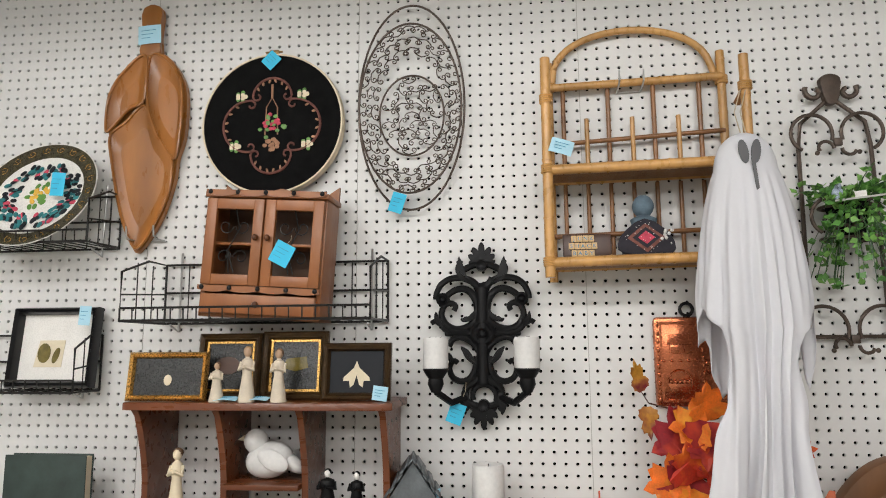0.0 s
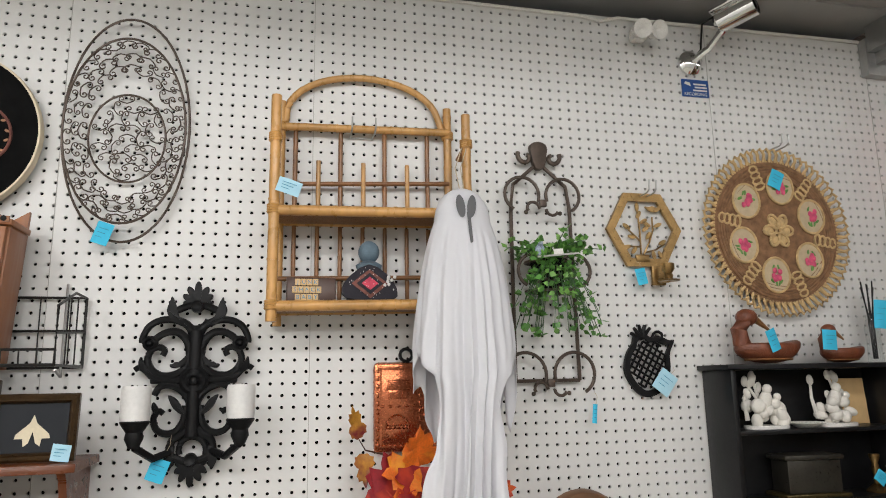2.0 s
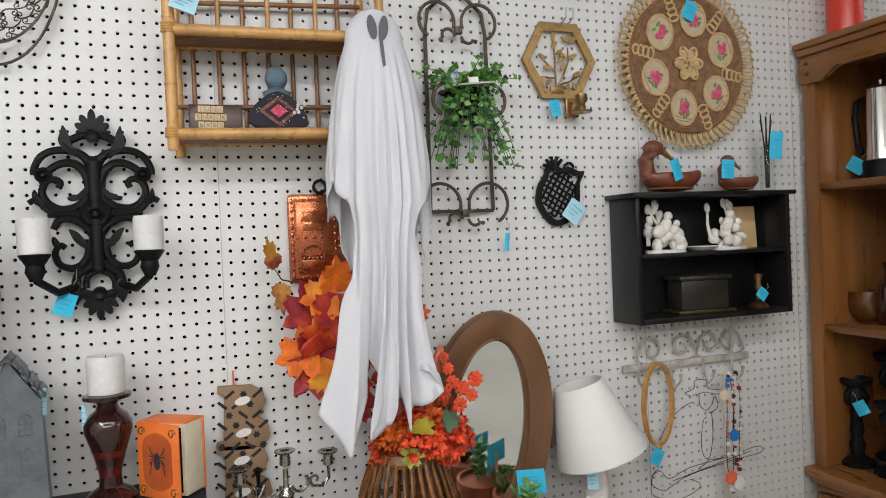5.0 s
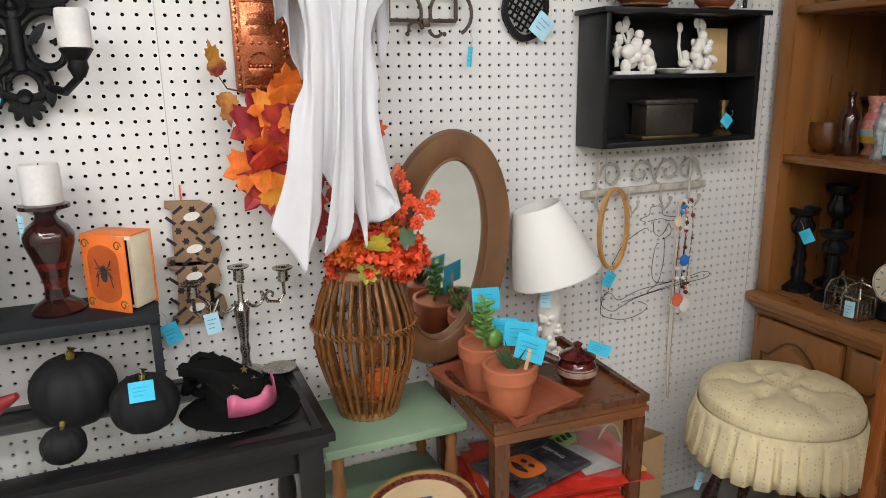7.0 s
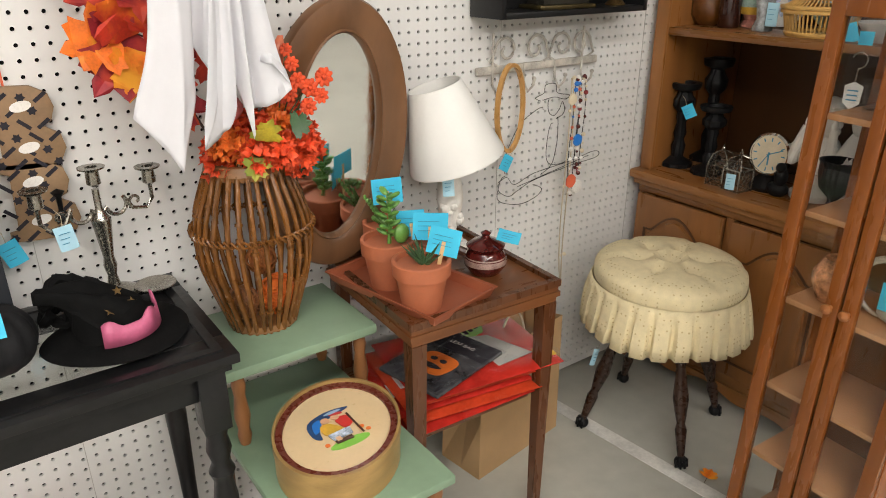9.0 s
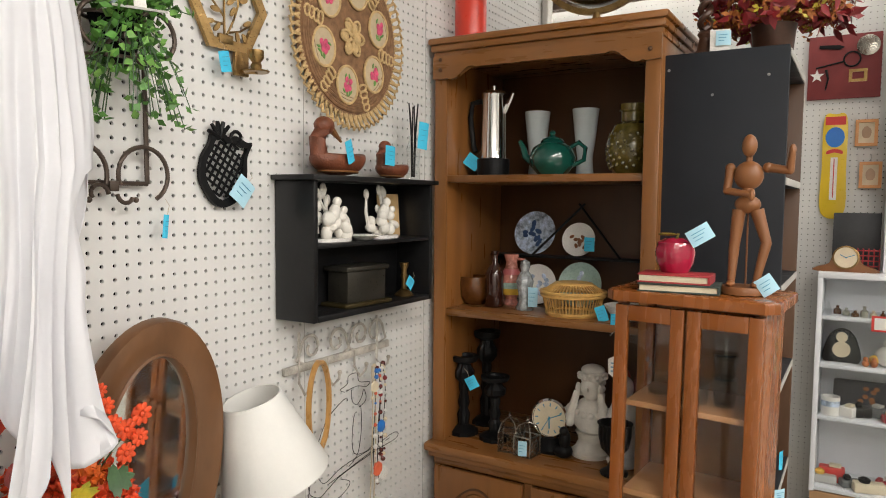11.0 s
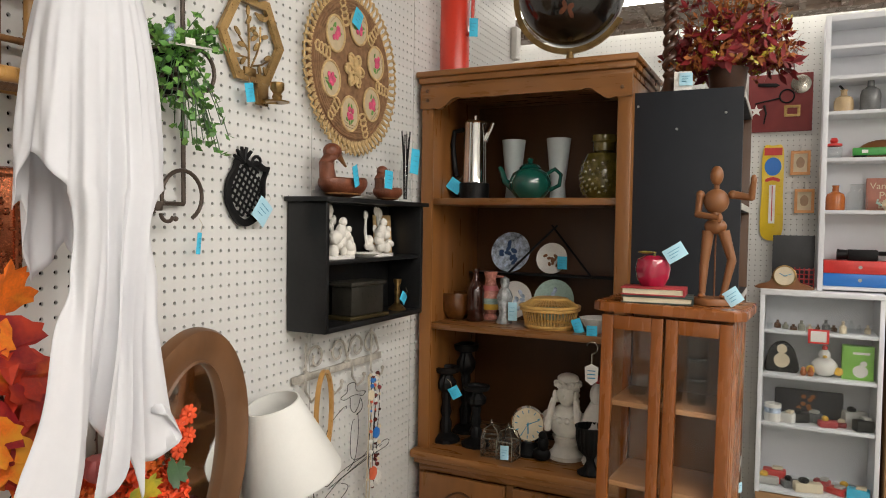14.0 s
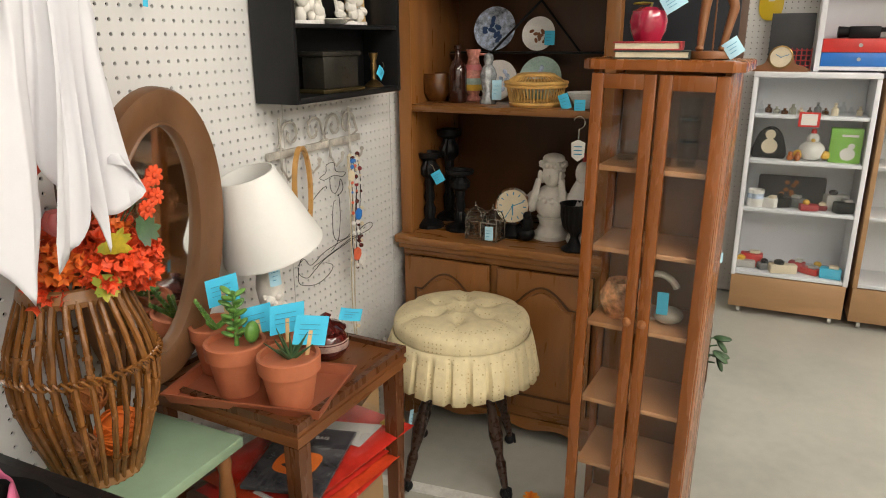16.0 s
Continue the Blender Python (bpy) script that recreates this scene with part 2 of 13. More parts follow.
M_CLEAR = glass("clear glass", (0.93, 0.95, 0.95))
M_PANE = glass("cabinet pane", (0.97, 0.97, 0.96), edge=0.6)
M_PLASTIC = glass("clear plastic bag", (0.9, 0.9, 0.9), rough=0.12)
M_BOOKRED = material("red book cloth", (0.36, 0.03, 0.035), 0.6, vary=0.2, scale=20)
M_BOOKGR = material("green book cloth", (0.028, 0.045, 0.038), 0.7, vary=0.4, scale=20)
M_APPLE = material("cranberry glaze", (0.34, 0.008, 0.04), 0.07, vary=0.15, coat=0.8)
M_WOODM = material("jointed figure wood", (0.21, 0.08, 0.025), 0.45, vary=0.2, scale=12, stretch=(1, 1, 0.3), grain=4)
M_THERM = material("orange red enamel", (0.62, 0.042, 0.02), 0.35, vary=0.06)
M_GREYP = material("grey plastic", (0.42, 0.41, 0.38), 0.45, vary=0.06)
M_GLOBE = material("black globe", (0.012, 0.010, 0.008), 0.16, vary=0.6, scale=6, coat=0.5)
M_LEAFW = material("carved tan wood", (0.31, 0.12, 0.026), 0.33, vary=0.42, scale=5, bump=0.06, stretch=(1, 1, 0.3), grain=3)
M_WSHELF = material("white shelf paint", (0.76, 0.77, 0.80), 0.5, vary=0.03, scale=3)
M_OAK = material("light oak board", (0.40, 0.23, 0.11), 0.5, vary=0.2, scale=6, stretch=(1, 0.2, 1), grain=4)
M_BLUE = material("blue plastic", (0.02, 0.17, 0.55), 0.4, vary=0.08)
M_LIME = material("lime green card", (0.22, 0.52, 0.07), 0.5, vary=0.1)
M_SKIN = material("tan clay", (0.42, 0.28, 0.18), 0.7, vary=0.1)
M_CORAL = material("coral bead", (0.68, 0.13, 0.06), 0.4, vary=0.2)
M_OLDIRON = material("whitewashed iron", (0.42, 0.39, 0.34), 0.6, vary=0.4, scale=40, bump=0.3)
M_DRIED = material("rust dried flowers", (0.32, 0.10, 0.02), 0.8, vary=0.5, scale=60)
M_LEATHER = material("dark brown leather", (0.06, 0.025, 0.014), 0.4, vary=0.3, scale=30)
M_SILVERBOX = material("dull pewter box", (0.055, 0.05, 0.04), 0.35, metal=0.6, vary=0.3, scale=20)


# mesh tools
def bm_new():
    return bmesh.new()


def box(bm, lo, hi, bevel=0.0):
    v = [bm.verts.new((x, y, z)) for x in (lo[0], hi[0]) for y in (lo[1], hi[1]) for z in (lo[2], hi[2])]
    f = [bm.faces.new([v[i] for i in q]) for q in ((0, 1, 3, 2), (4, 6, 7, 5), (0, 4, 5, 1), (2, 3, 7, 6), (0, 2, 6, 4), (1, 5, 7, 3))]
    if bevel:
        e = list({e for q in f for e in q.edges})
        bmesh.ops.bevel(bm, geom=e, offset=bevel, segments=2, affect="EDGES", profile=0.5)
    return v


def lathe(bm, prof, c=(0, 0, 0), seg=24, m=None, lobes=0, depth=0.0, caps=True):
    """Turn a profile of (radius, height) round the z axis at c; lobes press ribs into it."""
    rings = []
    for r, z in prof:
        ring = []
        for i in range(seg):
            a = 2 * math.pi * i / seg
            k = 1 - depth * (1 - abs(math.sin(lobes * a / 2))) if lobes else 1
            p = Vector((c[0] + r * k * math.cos(a), c[1] + r * k * math.sin(a), c[2] + z))
            ring.append(bm.verts.new(m @ p if m else p))
        rings.append(ring)
    for a, b in zip(rings, rings[1:]):
        for i in range(seg):
            j = (i + 1) % seg
            bm.faces.new((a[i], a[j], b[j], b[i]))
    if caps and prof[0][0] > 1e-4:
        bm.faces.new(rings[0][::-1])
    if caps and prof[-1][0] > 1e-4:
        bm.faces.new(rings[-1])


def tube(bm, pts, r, seg=6, closed=False, r2=None):
    """A round rod along points; r2 is the far end's radius."""
    pts = [Vector(p) for p in pts]
    n = len(pts)
    rings = []
    up = Vector((0.31, 0.17, 0.93))
    for i, p in enumerate(pts):
        d = (pts[(i + 1) % n] - pts[i - 1]) if closed else (pts[min(i + 1, n - 1)] - pts[max(i - 1, 0)])
        if d.length < 1e-7:
            d = Vector((0, 0, 1))
        d.normalize()
        a = d.cross(up)
        if a.length < 0.05:
            a = d.cross(Vector((1, 0, 0)))
        a.normalize()
        b = d.cross(a)
        rr = r if r2 is None else r + (r2 - r) * i / max(1, n - 1)
        rings.append([bm.verts.new(p + a * rr * math.cos(2 * math.pi * k / seg) + b * rr * math.sin(2 * math.pi * k / seg)) for k in range(seg)])
    pairs = list(zip(rings, rings[1:])) + ([(rings[-1], rings[0])] if closed else [])
    for a, b in pairs:
        for k in range(seg):
            bm.faces.new((a[k], a[(k + 1) % seg], b[(k + 1) % seg], b[k]))
    if not closed:
        bm.faces.new(rings[0][::-1])
        bm.faces.new(rings[-1])


def ball(bm, c, r, seg=12, rot=None):
    """An ellipsoid; r is a radius or three radii."""
    r = (r, r, r) if isinstance(r, (int, float)) else r
    m = Matrix.Translation(c) @ (rot if rot else Matrix()) @ Matrix.Diagonal((*r, 1))
    bmesh.ops.create_uvsphere(bm, u_segments=seg, v_segments=max(6, seg * 2 // 3), radius=1, matrix=m)


def slab(bm, outline, t, m=None, bevel=0.0):
    """An outline of (u, v) thickened by t along its third axis, placed by m."""
    m = m or Matrix()
    a = [bm.verts.new(m @ Vector((u, v, 0))) for u, v in outline]
    b = [bm.verts.new(m @ Vector((u, v, t))) for u, v in outline]
    n = len(a)
    fs = [bm.faces.new(a[::-1]), bm.faces.new(b)]
    for i in range(n):
        fs.append(bm.faces.new((a[i], a[(i + 1) % n], b[(i + 1) % n], b[i])))
    if bevel:
        e = list(set(fs[1].edges))
        bmesh.ops.bevel(bm, geom=e, offset=bevel, segments=2, affect="EDGES", profile=0.5)


def ring_slab(bm, outer, inner, t, m=None):
    """A flat ring between two outlines of as many points, thickened by t."""
    m = m or Matrix()
    n = len(outer)
    o0, i0, o1, i1 = ([bm.verts.new(m @ Vector((u, v, z))) for u, v in line] for line, z in ((outer, 0), (inner, 0), (outer, t), (inner, t)))
    for i in range(n):
        j = (i + 1) % n
        for q in ((o0[j], o0[i], i0[i], i0[j]), (o1[i], o1[j], i1[j], i1[i]), (o0[i], o0[j], o1[j], o1[i]), (i0[j], i0[i], i1[i], i1[j])):
            bm.faces.new(q)


def ellipse(a, b, n=40, cu=0.0, cv=0.0, turn=0.0):
    c, s = math.cos(turn), math.sin(turn)
    return [(cu + a * math.cos(w) * c - b * math.sin(w) * s, cv + a * math.cos(w) * s + b * math.sin(w) * c) for w in (2 * math.pi * i / n for i in range(n))]


def spiral(cu, cv, r0, r1, a0, a1, n=14):
    """Points of a spiral in the plane of the wall, from angle a0 to a1 in degrees."""
    return [(cu + (r0 + (r1 - r0) * i / n) * math.cos(radians(a0 + (a1 - a0) * i / n)), cv + (r0 + (r1 - r0) * i / n) * math.sin(radians(a0 + (a1 - a0) * i / n))) for i in range(n + 1)]


WALLM = Matrix(((1, 0, 0, 0), (0, 0, -1, 0), (0, 1, 0, 0), (0, 0, 0, 1)))  # u, v, depth to x, z, out of the wall


def wall_pts(pts, out=0.0):
    return [(u, -out, v) for u, v in pts]


def part(name, bm, mat, parent=None, label="", smooth=True):
    """Link a bmesh as one mesh object under a thing or a part."""
    me = bpy.data.meshes.new(name)
    bmesh.ops.recalc_face_normals(bm, faces=bm.faces)
    bm.to_mesh(me)
    bm.free()
    if smooth:
        me.shade_smooth()
        me.set_sharp_from_angle(angle=radians(38))
    me.materials.append(mat)
    ob = new(name, me)
    if parent:
        ob.parent = parent
    if label:
        ob["label"] = label
    return ob


def thing(name, loc, label, category, rz=0.0, group="", rx=0.0, ry=0.0):
    ob = new(name)
    ob.matrix_basis = pose(*loc, rx, ry, rz)
    return tagged(ob, label, category, group)

# ---- the setting ----
def setting(name, bm, mat, label, smooth=False):
    return tagged(part(name, bm, mat, smooth=smooth), label, kind="structure")


PITCH = 0.0258


def pegboard(name, u0, u1, z0, z1, place, label, ur, zr, radius=0.0039):
    """A board with drilled holes: each cell is a square with an eight-sided hole and its rim; u along the wall, local x out of the wall is -y."""
    us = np.arange(ur + PITCH * math.ceil((u0 - ur) / PITCH + 0.5), u1 - PITCH / 2, PITCH)
    zs = np.arange(zr + PITCH * math.ceil((z0 - zr) / PITCH + 0.5), z1 - PITCH / 2, PITCH)
    h = PITCH / 2
    sq = [(1, 0), (1, 1), (0, 1), (-1, 1), (-1, 0), (-1, -1), (0, -1), (1, -1)]
    cell = [(h * a, 0.0, h * b) for a, b in sq]
    cell += [(radius * math.cos(math.pi * k / 4), 0.0, radius * math.sin(math.pi * k / 4)) for k in range(8)]
    cell += [(x, 0.006, z) for x, _, z in cell[8:16]]
    cell = np.array(cell)
    quads = [(k, (k + 1) % 8, 8 + (k + 1) % 8, 8 + k) for k in range(8)] + [(8 + k, 8 + (k + 1) % 8, 16 + (k + 1) % 8, 16 + k) for k in range(8)]
    quads = np.array(quads)
    uu, zz = np.meshgrid(us, zs)
    centres = np.stack([uu.ravel(), np.zeros(uu.size), zz.ravel()], 1)
    verts = (centres[:, None, :] + cell[None]).reshape(-1, 3)
    faces = (np.arange(len(centres))[:, None, None] * 24 + quads[None]).reshape(-1, 4)
    me = bpy.data.meshes.new(name)
    me.from_pydata(verts.tolist(), [], faces.tolist())
    me.materials.append(M_PEG)
    ob = new(name, me)
    ob.matrix_basis = place
    tagged(ob, label, kind="structure")
    # plain black sheet close behind the board paints the holes' shade
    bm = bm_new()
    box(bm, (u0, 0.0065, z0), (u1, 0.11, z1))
    back = setting(name + "_backing", bm, M_DARK, "near-black sheet standing in for shade behind the perforated board")
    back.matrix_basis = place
    a, b, c, d = us[0] - h, us[-1] + h, zs[0] - h, zs[-1] + h
    bm = bm_new()
    for lo, hi in (((u0, 0, z0), (a, 0.006, z1)), ((b, 0, z0), (u1, 0.006, z1)), ((a, 0, z0), (b, 0.006, c)), ((a, 0, d), (b, 0.006, z1))):
        box(bm, lo, hi)
    rim = setting(name + "_edge", bm, M_PEG, "plain white edge of the perforated board")
    rim.matrix_basis = place
    return ob


TOPZ = 2.485
pegboard("wall_back", -1.55, 2.86, FLOOR + 0.01, TOPZ, Matrix(), "white painted pegboard wall with rows of small holes", -0.242, 2.33)
pegboard("wall_far", -1.2, 1.9, FLOOR + 0.01, 2.5, pose(3.72, 0, 0, 0, 0, -90), "white pegboard wall at the far end of the aisle", 0.0, 1.0, 0.0026)
bm = bm_new()
for u in (-0.805, -0.265, 0.281, 1.372, 1.918):
    box(bm, (u - 0.0007, -0.0012, FLOOR + 0.03), (u + 0.0007, 0.001, TOPZ))
setting("trim_seams", bm, M_GREYP, "thin joints between the pegboard sheets")
bm = bm_new()
tube(bm, [(-1.5, -0.006, TOPZ - 0.006), (0.5, -0.006, TOPZ - 0.008), (0.98, -0.006, TOPZ - 0.01), (1.05, -0.008, TOPZ - 0.02), (1.1, -0.008, TOPZ - 0.006), (1.9, -0.006, TOPZ + 0.004)], 0.005)
setting("trim_cable", bm, M_WHITE, "white cable run along the top of the wall", True)
bm = bm_new()
box(bm, (-1.55, -5.0, FLOOR - 0.12), (8.5, 1.2, FLOOR))
setting("floor", bm, M_FLOOR, "pale sealed concrete floor with faint stains")
bm = bm_new()
slab(bm, [(1.505, -0.10), (1.55, -0.10), (1.60, -0.60), (1.70, -1.6), (1.655, -1.6), (1.555, -0.60)], 0.002, pose(0, 0, FLOOR))
setting("trim_floor_stripe", bm, M_STRIPE, "worn whitish line across the concrete floor")
bm = bm_new()
for x0, x1, y0, y1 in ((-1.67, -1.55, -5.0, 0.11), (-1.67, 8.5, -5.12, -5.0), (8.5, 8.62, -5.12, 1.2), (2.86, 8.5, 1.2, 1.32), (2.86, 2.97, 0.11, 1.2)):
    box(bm, (x0, y0, FLOOR - 0.1), (x1, y1, 3.0))
setting("wall_shop", bm, M_WALL, "plain white shop walls round the aisle")
# booth ceiling of grey sheets and a higher shiny roof past the beam
bm = bm_new()
box(bm, (-1.67, -1.1, 2.53), (1.90, 0.11, 2.57))
for k in range(9):
    y = -0.13 - 0.12 * k
    box(bm, (-1.6, y, 2.522), (1.90, y + 0.05, 2.53))
setting("ceiling", bm, M_CEIL, "dull grey ribbed metal ceiling over the booth")
bm = bm_new()
box(bm, (-1.67, -5.1, 2.80), (8.6, -1.1, 2.85))
box(bm, (1.90, -1.1, 2.80), (8.6, 1.32, 2.85))
for k in range(26):
    y = 0.8 - 0.22 * k
    box(bm, (2.0, y, 2.775), (8.6, y + 0.035, 2.80))
for x in (2.75, 3.45, 4.6):
    box(bm, (x, -5.0, 2.77), (x + 0.02, 1.2, 2.80))
setting("ceiling_far", bm, M_ROOF, "glossy tan corrugated roof sheets over the aisle")
bm = bm_new()
box(bm, (-1.67, -1.14, 2.53), (1.9, -1.1, 2.80))
box(bm, (1.9, -1.14, 2.53), (1.94, 0.11, 2.80))
setting("ceiling_fascia", bm, M_CEIL, "grey edge between the low and the high ceiling")
bm = bm_new()
box(bm, (1.905, -3.0, 2.445), (1.985, -0.03, 2.485))
box(bm, (1.905, -3.0, 2.485), (1.915, -0.03, 2.525))
box(bm, (1.90, -0.03, 2.375), (1.99, -0.002, 2.49))
box(bm, (1.93, -0.09, 2.41), (1.965, -0.03, 2.445))
setting("trim_beam", bm, M_STEEL, "galvanised steel beam with its wall bracket")


bm = bm_new()
box(bm, (3.83, -3.2, FLOOR), (3.9, -1.9, 2.5))
setting("wall_far_side", bm, M_WALL, "plain white wall beside the far pegboard")
bm = bm_new()
box(bm, (2.80, -0.03, 2.2), (2.855, -0.001, 2.34), 0.006)
setting("trim_switch_box", bm, M_WHITE, "small white electrical box on the wall")


def strip_light(x, y0, y1):
    base = thing("strip_light", (x, 0, 2.645), "long white fluorescent strip light under the roof", "ceiling light", group="strip lights")
    bm = bm_new()
    box(bm, (-0.06, y0, 0.03), (0.06, y1, 0.075), 0.006)
    part("housing", bm, M_WHITE, base)
    for dx in (-0.03, 0.03):
        bm = bm_new()
        tube(bm, [(dx, y0 + 0.03, 0), (dx, y1 - 0.03, 0)], 0.016, 10)
        part("tube", bm, M_TUBE, base, "glowing fluorescent tube")
    for y in (y0 + 0.01, y1 - 0.03):
        bm = bm_new()
        box(bm, (-0.05, y, -0.02), (0.05, y + 0.02, 0.03))
        part("end_cap", bm, M_WHITE, base)
    return base


M_TUBE = glow("fluorescent tube", (1.0, 0.97, 0.9), 9)
strip_light(3.62, -1.42, 0.9)
strip_light(3.62, -3.6, -1.47)

M_HGROOVE = material("dark stained moulding", (0.075, 0.027, 0.008), 0.35, vary=0.3, scale=8)


# ---- furniture ----
def hutch():
    h = thing("hutch", (1.95, -0.36, FLOOR), "tall brown stained wooden hutch with open shelves above cabinet doors", "hutch")
    Z = lambda z: z - FLOOR
    D = 0.40

    def board(name, lo, hi, mat=M_HUTCHH, bev=0.003, label=""):
        bm = bm_new()
        box(bm, lo, hi, bev)
        return part(name, bm, mat, h, label)

    for y0, y1 in ((0.305, 0.335), (-0.345, -0.315)):
        board("side_panel", (0, y0, Z(0.716)), (D, y1, Z(1.93)), M_HUTCH)
        board("side_panel", (0.0, y0, 0.0), (D, y1, Z(0.69)), M_HUTCH)
    # backs behind the shelves wear the shade-darkened brown
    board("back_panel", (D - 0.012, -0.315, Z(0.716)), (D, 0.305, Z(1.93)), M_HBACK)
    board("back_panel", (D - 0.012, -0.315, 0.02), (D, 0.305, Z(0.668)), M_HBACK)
    board("face_stile", (-0.012, 0.295, Z(0.716)), (0.0, 0.337, Z(1.87)), M_HUTCH)
    board("face_stile", (-0.012, -0.347, Z(0.716)), (0.0, -0.305, Z(1.87)), M_HUTCH)
    for z in (1.553, 1.138):
        board("shelf", (0.005, -0.314, Z(z - 0.022)), (D - 0.014, 0.304, Z(z)))
    bm = bm_new()
    box(bm, (-0.045, -0.36, Z(0.688)), (D, 0.35, Z(0.716)), 0.008)
    box(bm, (-0.03, -0.352, Z(0.668)), (D, 0.342, Z(0.688)), 0.006)
    part("counter", bm, M_HUTCHH, h)
    # crown with its scalloped valance
    bm = bm_new()
    box(bm, (-0.035, -0.365, Z(1.945)), (D + 0.01, 0.35, Z(1.964)), 0.005)
    box(bm, (-0.026, -0.358, Z(1.925)), (D, 0.345, Z(1.945)), 0.004)
    box(bm, (-0.016, -0.35, Z(1.905)), (D, 0.34, Z(1.925)), 0.004)
    part("crown", bm, M_HUTCHH, h)
    out = [(-0.348, Z(1.91)), (-0.348, Z(1.845)), (-0.31, Z(1.842))]
    out += [(-0.30 + 0.1 * t, Z(1.845 + 0.026 * (0.5 - 0.5 * math.cos(math.pi * t))) - 0.007 * math.sin(2 * math.pi * t)) for t in (i / 8 for i in range(9))]
    out += [(0.19 + 0.1 * t, Z(1.871 - 0.026 * (0.5 - 0.5 * math.cos(math.pi * t))) - 0.007 * math.sin(2 * math.pi * t) * -1) for t in (i / 8 for i in range(9))]
    out += [(0.30, Z(1.842)), (0.338, Z(1.845)), (0.338, Z(1.91))]
    bm = bm_new()
    slab(bm, out, 0.018, Matrix(((0, 0, 1, -0.022), (1, 0, 0, 0), (0, 1, 0, 0), (0, 0, 0, 1))), 0.003)
    part("valance", bm, M_HUTCHH, h)
    for y, z in ((0.31, 1.87), (0.31, 1.9), (-0.32, 1.87)):
        bm = bm_new()
        ball(bm, (-0.026, y, Z(z)), 0.006, 8)
        part("wooden_plug", bm, M_HBACK, h)
    # lower doors with arched raised panels
    board("face_rail", (-0.014, -0.34, Z(0.645)), (0.0, 0.33, Z(0.668)))
    board("face_rail", (-0.014, -0.34, Z(0.13)), (0.0, 0.33, Z(0.17)))
    board("cabinet_floor", (0.0, -0.315, Z(0.13)), (D, 0.305, Z(0.15)))
    board("face_stile", (-0.014, -0.012, Z(0.17)), (0.0, 0.016, Z(0.645)), M_HUTCH)
    for c, s in ((0.167, 1), (-0.163, -1)):
        w = 0.152
        z0, z1 = Z(0.172), Z(0.6435)
        bm = bm_new()
        box(bm, (-0.030, c - w, z0), (-0.012, c + w, z1), 0.005)
        door = part("door", bm, M_HUTCH, h)
        arch = [(c - w + 0.045, z0 + 0.05), (c + w - 0.045, z0 + 0.05)]
        arch += [(c + (w - 0.045) * (1 - 2 * t), z1 - 0.11 + 0.06 * math.sin(math.pi * max(0, min(1, (t - 0.12) / 0.76)))) for t in (i / 18 for i in range(19))]
        bm = bm_new()
        ring = [(c + (u - c) * 1.07, (v - (z0 + z1) / 2) * 1.035 + (z0 + z1) / 2) for u, v in arch]
        mm = Matrix(((0, 0, -1, -0.030), (1, 0, 0, 0), (0, 1, 0, 0), (0, 0, 0, 1)))
        ring_slab(bm, ring, arch, 0.0025, mm)
        part("panel_moulding", bm, M_HGROOVE, door, "darker rounded moulding")
        bm = bm_new()
        inner = [(c + (u - c) * 0.90, (v - (z0 + z1) / 2) * 0.945 + (z0 + z1) / 2) for u, v in arch]
        slab(bm, inner, 0.010, mm, 0.007)
        part("raised_panel", bm, M_HUTCH, door)
        bm = bm_new()
        y = c - s * (w - 0.025)
        lathe(bm, [(0.014, 0), (0.014, 0.004), (0.006, 0.006)], seg=14, m=pose(-0.030, y, Z(0.47), 0, -90, 0))
        tube(bm, [(-0.038, y + 0.017 * math.sin(a), Z(0.452) - 0.017 * math.cos(a)) for a in (0.6 + 5.1 * i / 14 for i in range(15))], 0.0028, 6)
        part("handle", bm, M_CAST, door, "dark drop ring handle")
    # scalloped plinth
    out = [(-0.345, 0.08), (-0.345, 0.0), (-0.29, 0.0)]
    out += [(-0.29 + 0.58 * t, 0.03 + 0.022 * math.sin(math.pi * t) + 0.012 * math.sin(5 * math.pi * t)) for t in (i / 24 for i in range(25))]
    out += [(0.29, 0.0), (0.335, 0.0), (0.335, 0.08)]
    bm = bm_new()
    slab(bm, out, 0.018, Matrix(((0, 0, 1, -0.02), (1, 0, 0, 0), (0, 1, 0, 0), (0, 0, 0, 1))), 0.003)
    part("plinth", bm, M_HUTCHH, h)


hutch()


CURIO_TURN = -3.5


def on_curio(x, y):
    """A spot on or in the curio cabinet, by its distance behind the front edge and across from its middle."""
    a = radians(CURIO_TURN)
    u, v = x - 1.535, y + 0.885
    return 1.50 + u * math.cos(a) - v * math.sin(a), -0.866 + u * math.sin(a) + v * math.cos(a)


